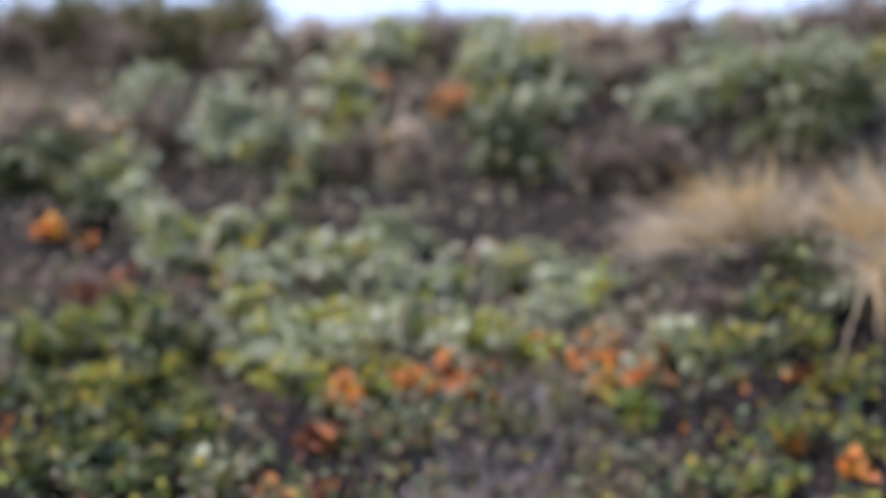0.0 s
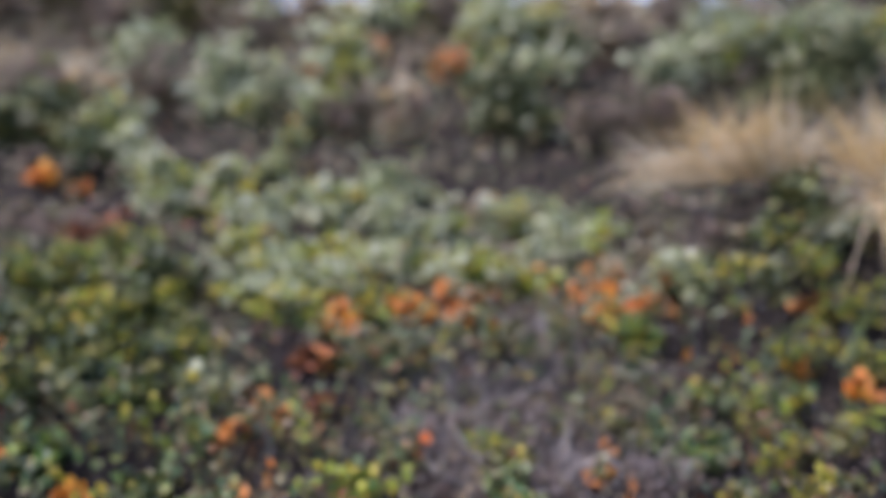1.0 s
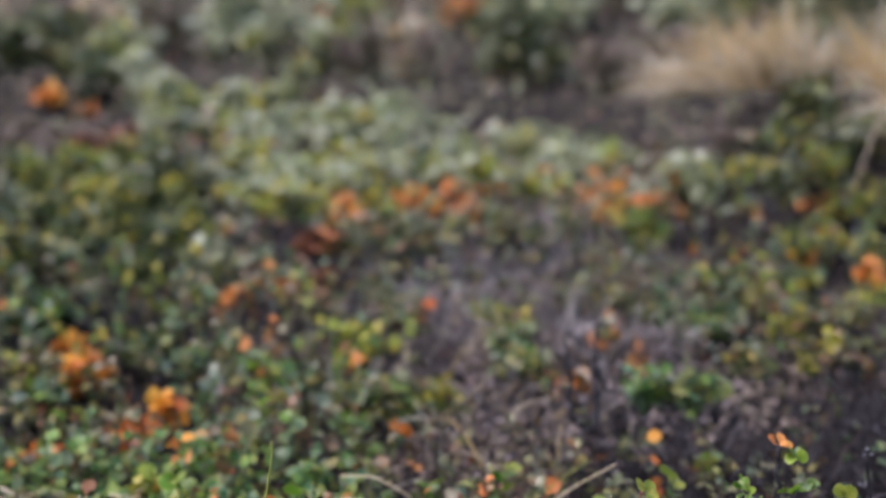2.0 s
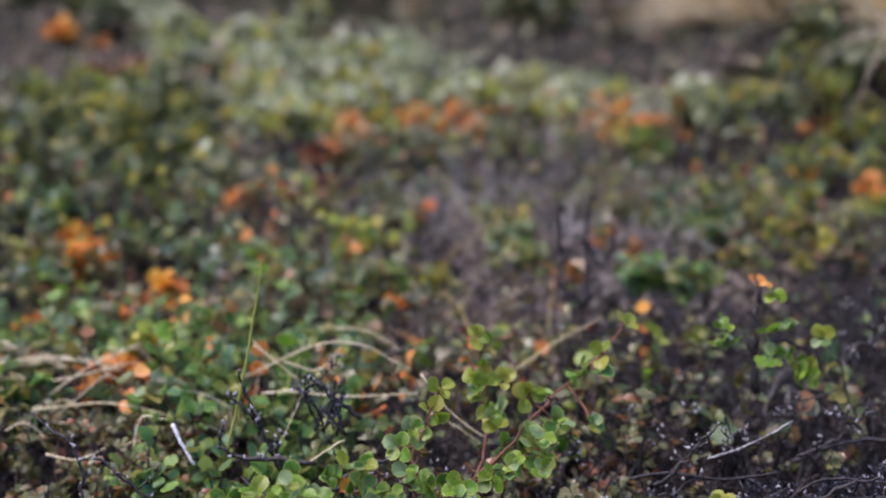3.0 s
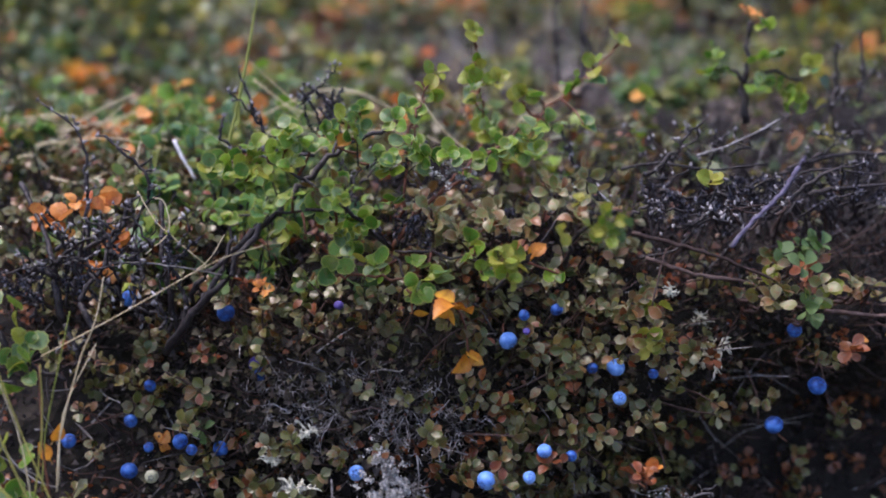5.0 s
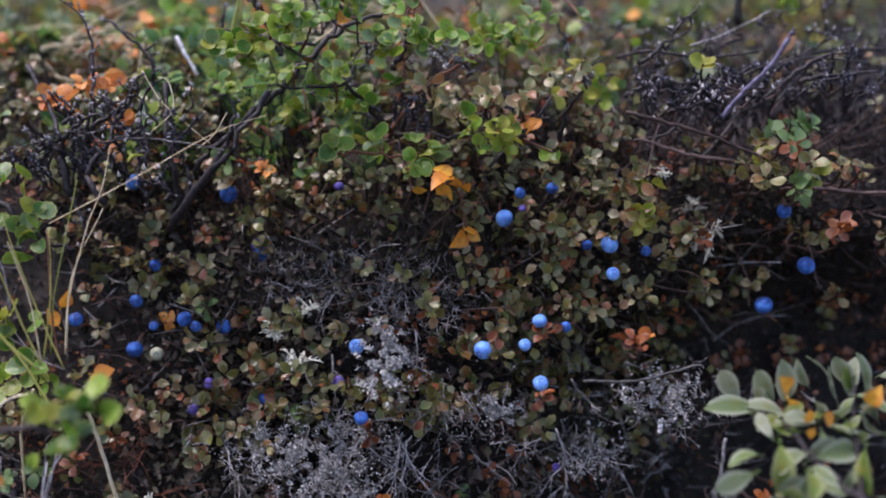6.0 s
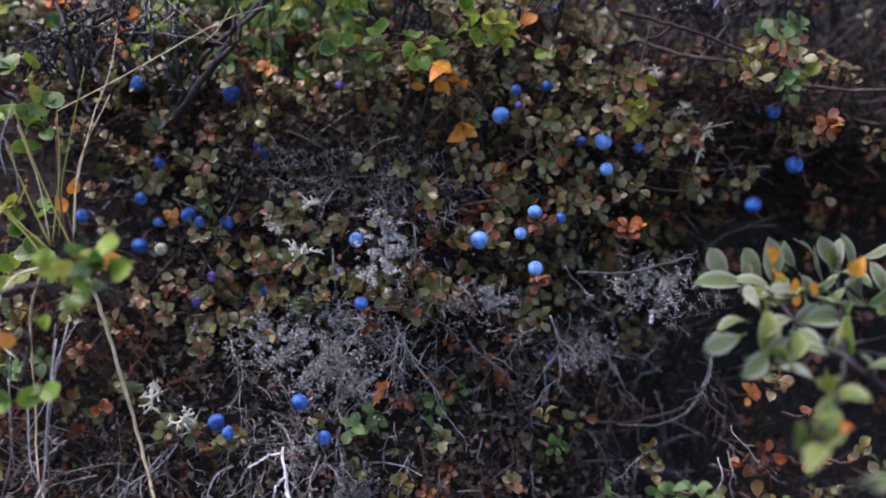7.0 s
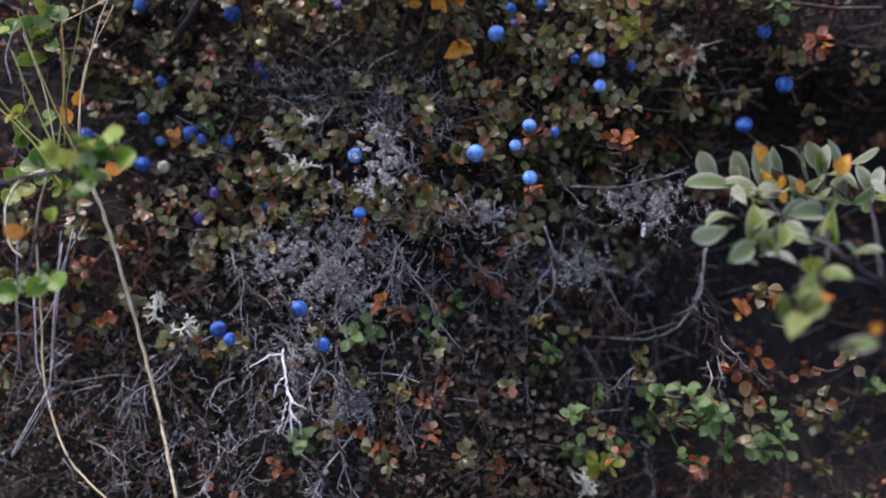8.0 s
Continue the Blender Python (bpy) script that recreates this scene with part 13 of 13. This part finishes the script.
dead_twig((-0.035, 0.441, 0.182), (0.723, -0.074, -0.687), 0.0171, 0.001, 1494, GREY_TWIG, 3)
dead_twig((-0.025, 0.437, 0.165), (-0.005, -0.494, -0.870), 0.0234, 0.001, 1495, BROWN_TWIG, 3, label="brown dead forked twig on the bank")
dead_twig((-0.041, 0.424, 0.179), (-0.207, -0.535, -0.819), 0.0088, 0.0008, 1496, GREY_TWIG, 3)
dead_twig((-0.025, 0.444, 0.178), (0.203, -0.756, -0.622), 0.0172, 0.0008, 1497, BROWN_TWIG, 3, label="brown dead forked twig on the bank")
dead_twig((-0.104, 0.433, 0.181), (-0.235, -0.024, -0.972), 0.0268, 0.0008, 1498, BROWN_TWIG, 3, label="brown dead forked twig on the bank")
dead_twig((-0.179, 0.454, 0.208), (-0.683, -0.285, -0.673), 0.0156, 0.0006, 1499, BROWN_TWIG, 3, label="brown dead forked twig on the bank")
dead_twig((-0.082, 0.418, 0.177), (-0.603, 0.377, -0.703), 0.0312, 0.001, 1500, BROWN_TWIG, 3, label="brown dead forked twig on the bank")
dead_twig((-0.082, 0.422, 0.189), (-0.765, 0.115, -0.634), 0.0156, 0.0006, 1501, GREY_TWIG, 3)
dead_twig((-0.052, 0.432, 0.199), (-0.260, -0.550, -0.794), 0.0291, 0.001, 1502, GREY_TWIG, 3)
dead_twig((-0.148, 0.443, 0.152), (0.001, -0.202, -0.979), 0.0160, 0.0008, 1503, GREY_TWIG, 3)
dead_twig((-0.043, 0.433, 0.199), (0.769, 0.280, -0.574), 0.0157, 0.001, 1504, GREY_TWIG, 3)
dead_twig((-0.046, 0.435, 0.199), (-0.448, -0.821, -0.355), 0.0317, 0.001, 1505, GREY_TWIG, 3)
dead_twig((-0.146, 0.447, 0.172), (0.048, -0.045, -0.998), 0.0280, 0.0008, 1506, GREY_TWIG, 3)
dead_twig((-0.045, 0.426, 0.172), (-0.240, -0.184, -0.953), 0.0146, 0.0008, 1507, GREY_TWIG, 3)
dead_twig((-0.144, 0.447, 0.179), (-0.505, -0.194, -0.841), 0.0147, 0.0008, 1508, GREY_TWIG, 3)
dead_twig((-0.140, 0.441, 0.170), (0.220, -0.077, -0.972), 0.0171, 0.0008, 1509, GREY_TWIG, 3)
dead_twig((-0.024, 0.437, 0.152), (0.786, -0.501, -0.361), 0.0203, 0.0008, 1510, GREY_TWIG, 3)
dead_twig((-0.125, 0.439, 0.191), (0.044, 0.037, -0.998), 0.0263, 0.0006, 1511, GREY_TWIG, 3)
dead_twig((-0.030, 0.438, 0.152), (-0.028, -0.576, -0.817), 0.0232, 0.0008, 1512, BROWN_TWIG, 3, label="brown dead forked twig on the bank")
dead_twig((-0.050, 0.427, 0.185), (-0.142, -0.703, -0.697), 0.0132, 0.0008, 1513, GREY_TWIG, 3)
dead_twig((-0.053, 0.430, 0.149), (0.433, -0.277, -0.858), 0.0311, 0.0008, 1514, GREY_TWIG, 3)
dead_twig((-0.180, 0.448, 0.146), (0.783, 0.090, -0.616), 0.0154, 0.0008, 1515, GREY_TWIG, 3)
dead_twig((-0.152, 0.443, 0.156), (0.523, 0.092, -0.847), 0.0212, 0.0006, 1516, BROWN_TWIG, 3, label="brown dead forked twig on the bank")
dead_twig((-0.158, 0.444, 0.184), (-0.895, 0.266, -0.358), 0.0237, 0.001, 1517, GREY_TWIG, 3)
dead_twig((-0.152, 0.445, 0.186), (-0.513, 0.062, -0.856), 0.0282, 0.0006, 1518, GREY_TWIG, 3)
dead_twig((-0.096, 0.430, 0.154), (-0.379, 0.202, -0.903), 0.0209, 0.0008, 1519, BROWN_TWIG, 3, label="brown dead forked twig on the bank")
dead_twig((-0.010, 0.446, 0.196), (-0.249, -0.261, -0.933), 0.0284, 0.001, 1520, GREY_TWIG, 3)
dead_twig((-0.027, 0.441, 0.176), (-0.565, -0.810, -0.158), 0.0164, 0.0008, 1521, GREY_TWIG, 3)
dead_twig((-0.166, 0.456, 0.208), (0.027, -0.673, -0.739), 0.0170, 0.0008, 1522, BROWN_TWIG, 3, label="brown dead forked twig on the bank")
dead_twig((-0.048, 0.430, 0.147), (-0.732, -0.614, -0.296), 0.0128, 0.001, 1523, GREY_TWIG, 3)
dead_twig((-0.048, 0.427, 0.149), (-0.569, -0.262, -0.780), 0.0231, 0.0008, 1524, GREY_TWIG, 3)
dead_twig((-0.076, 0.423, 0.165), (-0.007, 0.074, -0.997), 0.0262, 0.0008, 1525, GREY_TWIG, 3)
dead_twig((-0.050, 0.422, 0.186), (0.396, 0.014, -0.918), 0.0177, 0.0006, 1526, BROWN_TWIG, 3, label="brown dead forked twig on the bank")
dead_twig((-0.016, 0.442, 0.163), (0.466, -0.360, -0.808), 0.0111, 0.001, 1527, GREY_TWIG, 3)
dead_twig((-0.063, 0.420, 0.161), (0.889, 0.147, -0.434), 0.0182, 0.001, 1528, GREY_TWIG, 3)
dead_twig((-0.070, 0.415, 0.169), (0.362, 0.224, -0.905), 0.0305, 0.001, 1529, BROWN_TWIG, 3, label="brown dead forked twig on the bank")
dead_twig((-0.055, 0.420, 0.163), (0.304, 0.244, -0.921), 0.0251, 0.001, 1530, BROWN_TWIG, 3, label="brown dead forked twig on the bank")
dead_twig((-0.061, 0.427, 0.150), (0.527, -0.114, -0.842), 0.0223, 0.0008, 1531, GREY_TWIG, 3)
dead_twig((-0.152, 0.446, 0.157), (-0.599, 0.137, -0.789), 0.0195, 0.0006, 1532, GREY_TWIG, 3)
dead_twig((-0.146, 0.451, 0.211), (-0.148, -0.410, -0.900), 0.0235, 0.001, 1533, BROWN_TWIG, 3, label="brown dead forked twig on the bank")
dead_twig((-0.087, 0.424, 0.149), (-0.563, 0.167, -0.809), 0.0266, 0.0008, 1534, GREY_TWIG, 3)
dead_twig((-0.016, 0.445, 0.183), (-0.054, -0.266, -0.963), 0.0283, 0.001, 1535, GREY_TWIG, 3)
dead_twig((0.003, 0.448, 0.194), (-0.281, -0.450, -0.848), 0.0246, 0.0008, 1536, GREY_TWIG, 3)
dead_twig((-0.020, 0.447, 0.175), (0.482, -0.605, -0.634), 0.0309, 0.0008, 1537, GREY_TWIG, 3)
dead_twig((-0.093, 0.425, 0.171), (0.040, -0.267, -0.963), 0.0163, 0.001, 1538, GREY_TWIG, 3)
dead_twig((-0.160, 0.454, 0.209), (0.452, -0.822, -0.346), 0.0121, 0.0008, 1539, GREY_TWIG, 3)
dead_twig((-0.124, 0.439, 0.188), (0.623, -0.279, -0.731), 0.0282, 0.0008, 1540, BROWN_TWIG, 3, label="brown dead forked twig on the bank")
dead_twig((-0.079, 0.424, 0.194), (0.192, -0.578, -0.793), 0.0234, 0.0008, 1541, BROWN_TWIG, 3, label="brown dead forked twig on the bank")
dead_twig((-0.061, 0.420, 0.178), (-0.771, -0.111, -0.628), 0.0207, 0.001, 1542, GREY_TWIG, 3)
dead_twig((-0.127, 0.441, 0.195), (-0.426, -0.561, -0.710), 0.0100, 0.0006, 1543, GREY_TWIG, 3)
dead_twig((-0.056, 0.427, 0.218), (0.446, -0.230, -0.865), 0.0248, 0.0008, 1544, GREY_TWIG, 3)
dead_twig((0.076, 0.472, 0.199), (0.337, -0.618, -0.710), 0.0231, 0.0009, 1545, GREY_TWIG, 3)
dead_twig((0.100, 0.486, 0.219), (-0.448, -0.776, -0.443), 0.0381, 0.0007, 1546, BROWN_TWIG, 3, label="brown dead forked twig on the bank")
dead_twig((0.142, 0.492, 0.251), (-0.286, 0.366, -0.885), 0.0110, 0.0009, 1547, BROWN_TWIG, 3, label="brown dead forked twig on the bank")
dead_twig((0.093, 0.489, 0.230), (-0.811, -0.104, -0.576), 0.0229, 0.0007, 1548, BROWN_TWIG, 3, label="brown dead forked twig on the bank")
dead_twig((0.093, 0.481, 0.216), (-0.048, -0.835, -0.548), 0.0334, 0.0007, 1549, BROWN_TWIG, 3, label="brown dead forked twig on the bank")
dead_twig((0.129, 0.418, 0.207), (0.106, -0.879, -0.464), 0.0280, 0.0005, 1550, GREY_TWIG, 3)
dead_twig((0.124, 0.415, 0.205), (-0.183, -0.969, -0.167), 0.0243, 0.0005, 1551, GREY_TWIG, 3)
dead_twig((0.137, 0.484, 0.225), (0.443, -0.797, -0.410), 0.0313, 0.0005, 1552, BROWN_TWIG, 3, label="brown dead forked twig on the bank")
dead_twig((0.109, 0.486, 0.238), (-0.730, 0.283, -0.622), 0.0191, 0.0009, 1553, GREY_TWIG, 3)
dead_twig((0.129, 0.482, 0.222), (-0.018, -0.970, -0.242), 0.0523, 0.0009, 1554, BROWN_TWIG, 3, label="brown dead forked twig on the bank")
dead_twig((0.036, 0.467, 0.197), (0.432, -0.638, -0.637), 0.0169, 0.0009, 1555, BROWN_TWIG, 3, label="brown dead forked twig on the bank")
dead_twig((0.140, 0.494, 0.229), (-0.085, -0.940, -0.330), 0.0441, 0.0009, 1556, GREY_TWIG, 3)
dead_twig((0.084, 0.492, 0.218), (0.159, -0.909, -0.386), 0.0261, 0.0007, 1557, BROWN_TWIG, 3, label="brown dead forked twig on the bank")
dead_twig((0.091, 0.460, 0.186), (0.331, 0.177, -0.927), 0.0234, 0.0009, 1558, BROWN_TWIG, 3, label="brown dead forked twig on the bank")
dead_twig((0.060, 0.478, 0.224), (-0.578, -0.281, -0.766), 0.0308, 0.0009, 1559, GREY_TWIG, 3)
dead_twig((0.002, 0.455, 0.194), (0.816, -0.212, -0.538), 0.0236, 0.0005, 1560, BROWN_TWIG, 3, label="brown dead forked twig on the bank")
dead_twig((0.025, 0.460, 0.190), (0.195, -0.740, -0.644), 0.0172, 0.0005, 1561, BROWN_TWIG, 3, label="brown dead forked twig on the bank")
dead_twig((0.138, 0.447, 0.210), (0.031, -0.991, -0.130), 0.0315, 0.0005, 1562, GREY_TWIG, 3)
dead_twig((0.023, 0.461, 0.191), (-0.364, -0.914, -0.183), 0.0215, 0.0009, 1563, BROWN_TWIG, 3, label="brown dead forked twig on the bank")
dead_twig((0.132, 0.494, 0.230), (0.592, -0.762, -0.261), 0.0250, 0.0007, 1564, BROWN_TWIG, 3, label="brown dead forked twig on the bank")
dead_twig((0.103, 0.478, 0.215), (-0.106, -0.918, -0.382), 0.0292, 0.0007, 1565, BROWN_TWIG, 3, label="brown dead forked twig on the bank")
dead_twig((0.047, 0.451, 0.255), (-0.751, 0.185, -0.634), 0.0195, 0.0009, 1566, GREY_TWIG, 3)
dead_twig((0.090, 0.485, 0.220), (0.302, -0.853, -0.426), 0.0322, 0.0007, 1567, BROWN_TWIG, 3, label="brown dead forked twig on the bank")
dead_twig((0.015, 0.463, 0.246), (0.544, -0.340, -0.767), 0.0268, 0.0005, 1568, GREY_TWIG, 3)
dead_twig((0.100, 0.449, 0.196), (-0.665, 0.246, -0.705), 0.0220, 0.0009, 1569, GREY_TWIG, 3)
dead_twig((0.128, 0.482, 0.262), (-0.759, -0.087, -0.646), 0.0183, 0.0009, 1570, BROWN_TWIG, 3, label="brown dead forked twig on the bank")
dead_twig((0.004, 0.475, 0.239), (0.116, -0.377, -0.919), 0.0072, 0.0007, 1571, BROWN_TWIG, 3, label="brown dead forked twig on the bank")
dead_twig((0.080, 0.455, 0.187), (-0.389, -0.069, -0.919), 0.0232, 0.0007, 1572, BROWN_TWIG, 3, label="brown dead forked twig on the bank")
dead_twig((0.128, 0.429, 0.210), (-0.093, -0.958, -0.273), 0.0266, 0.0007, 1573, BROWN_TWIG, 3, label="brown dead forked twig on the bank")
dead_twig((0.045, 0.475, 0.195), (-0.448, -0.662, -0.601), 0.0237, 0.0005, 1574, BROWN_TWIG, 3, label="brown dead forked twig on the bank")
dead_twig((-0.164, 0.512, 0.386), (0.800, -0.336, -0.496), 0.0193, 0.0005, 1575, BROWN_TWIG, 3, label="brown dead forked twig on the bank")
dead_twig((0.180, 0.501, 0.342), (0.065, -0.568, -0.821), 0.0259, 0.0009, 1576, BROWN_TWIG, 3, label="brown dead forked twig on the bank")
dead_twig((0.066, 0.479, 0.348), (-0.299, -0.932, 0.203), 0.0109, 0.0007, 1577, BROWN_TWIG, 3, label="brown dead forked twig on the bank")
dead_twig((-0.014, 0.481, 0.388), (0.894, -0.183, 0.409), 0.0201, 0.0007, 1578, BROWN_TWIG, 3, label="brown dead forked twig on the bank")
dead_twig((-0.112, 0.494, 0.348), (-0.775, -0.625, 0.092), 0.0052, 0.0009, 1579, BROWN_TWIG, 3, label="brown dead forked twig on the bank")
dead_twig((0.030, 0.476, 0.374), (0.861, 0.323, 0.394), 0.0131, 0.0009, 1580, BROWN_TWIG, 3, label="brown dead forked twig on the bank")
dead_twig((0.020, 0.480, 0.380), (-0.005, -0.239, -0.971), 0.0166, 0.0007, 1581, BROWN_TWIG, 3, label="brown dead forked twig on the bank")
dead_twig((0.177, 0.504, 0.347), (-0.796, -0.149, -0.586), 0.0257, 0.0007, 1582, BROWN_TWIG, 3, label="brown dead forked twig on the bank")
dead_twig((0.007, 0.481, 0.321), (0.758, -0.653, -0.018), 0.0184, 0.0009, 1583, BROWN_TWIG, 3, label="brown dead forked twig on the bank")
dead_twig((0.055, 0.484, 0.360), (0.018, -0.590, -0.807), 0.0123, 0.0007, 1584, BROWN_TWIG, 3, label="brown dead forked twig on the bank")
dead_twig((-0.044, 0.485, 0.305), (0.358, -0.816, -0.454), 0.0257, 0.0007, 1585, BROWN_TWIG, 3, label="brown dead forked twig on the bank")
dead_twig((0.157, 0.502, 0.341), (0.036, -0.750, 0.660), 0.0152, 0.0005, 1586, BROWN_TWIG, 3, label="brown dead forked twig on the bank")
dead_twig((-0.098, 0.496, 0.310), (0.605, -0.520, -0.603), 0.0268, 0.0005, 1587, BROWN_TWIG, 3, label="brown dead forked twig on the bank")
dead_twig((-0.137, 0.498, 0.361), (-0.414, -0.897, 0.153), 0.0054, 0.0005, 1588, BROWN_TWIG, 3, label="brown dead forked twig on the bank")
dead_twig((-0.081, 0.497, 0.358), (-0.367, -0.268, -0.891), 0.0223, 0.0005, 1589, BROWN_TWIG, 3, label="brown dead forked twig on the bank")
dead_twig((0.093, 0.492, 0.380), (-0.230, -0.903, -0.362), 0.0211, 0.0005, 1590, BROWN_TWIG, 3, label="brown dead forked twig on the bank")
dead_twig((-0.112, 0.487, 0.296), (-0.940, -0.341, -0.016), 0.0184, 0.0005, 1591, BROWN_TWIG, 3, label="brown dead forked twig on the bank")
dead_twig((-0.202, 0.526, 0.375), (0.706, 0.005, -0.708), 0.0230, 0.0007, 1592, BROWN_TWIG, 3, label="brown dead forked twig on the bank")
dead_twig((-0.166, 0.511, 0.374), (0.485, -0.611, -0.626), 0.0134, 0.0009, 1593, BROWN_TWIG, 3, label="brown dead forked twig on the bank")
dead_twig((-0.134, 0.491, 0.300), (0.921, -0.350, -0.174), 0.0230, 0.0005, 1594, BROWN_TWIG, 3, label="brown dead forked twig on the bank")
dead_twig((-0.059, 0.486, 0.302), (0.648, -0.688, -0.328), 0.0202, 0.0007, 1595, BROWN_TWIG, 3, label="brown dead forked twig on the bank")
dead_twig((-0.122, 0.493, 0.330), (0.706, -0.572, -0.417), 0.0206, 0.0005, 1596, BROWN_TWIG, 3, label="brown dead forked twig on the bank")
dead_twig((-0.046, 0.476, 0.297), (0.957, 0.188, -0.220), 0.0181, 0.0009, 1597, BROWN_TWIG, 3, label="brown dead forked twig on the bank")
dead_twig((-0.023, 0.479, 0.305), (0.504, -0.329, -0.799), 0.0246, 0.0009, 1598, BROWN_TWIG, 3, label="brown dead forked twig on the bank")
dead_twig((0.205, 0.505, 0.372), (0.581, 0.223, -0.783), 0.0207, 0.0009, 1599, BROWN_TWIG, 3, label="brown dead forked twig on the bank")
dead_twig((-0.087, 0.494, 0.379), (0.312, -0.685, 0.658), 0.0137, 0.0007, 1600, BROWN_TWIG, 3, label="brown dead forked twig on the bank")
# mats of fine twigs under the crusts
frosted_twigs((-0.055, 0.444, 0.243), 0.044, 0.024, 190, 1700)
frosted_twigs((-0.075, 0.440, 0.205), 0.030, 0.016, 80, 1701)
frosted_twigs((0.105, 0.456, 0.272), 0.036, 0.011, 70, 1702)
frosted_twigs((0.010, 0.447, 0.268), 0.034, 0.012, 70, 1703)
frosted_twigs((-0.010, 0.470, 0.315), 0.030, 0.014, 160, 1704)
frosted_twigs((-0.064, 0.480, 0.324), 0.030, 0.014, 130, 1706)
frosted_twigs((-0.023, 0.485, 0.328), 0.028, 0.016, 120, 1707)
frosted_twigs((-0.12, 0.425, 0.150), 0.050, 0.025, 60, 1705)
# dark heather
for k, (hx, hy, hz, wide, tall, shoots) in enumerate(((-0.172, 0.462, 0.372, 0.022, 0.024, 7), (-0.148, 0.458, 0.376, 0.020, 0.020, 6), (-0.128, 0.462, 0.386, 0.016, 0.018, 5), (-0.02, 0.492, 0.398, 0.026, 0.020, 11), (0.03, 0.50, 0.400, 0.022, 0.016, 9), (0.105, 0.500, 0.405, 0.022, 0.022, 11), (0.135, 0.506, 0.408, 0.024, 0.020, 11), (0.165, 0.515, 0.412, 0.026, 0.020, 11), (0.20, 0.525, 0.415, 0.026, 0.022, 11), (-0.062, 0.545, 0.448, 0.016, 0.026, 9))):
    heather((hx, hy, hz), wide, tall, shoots, 1720 + k)
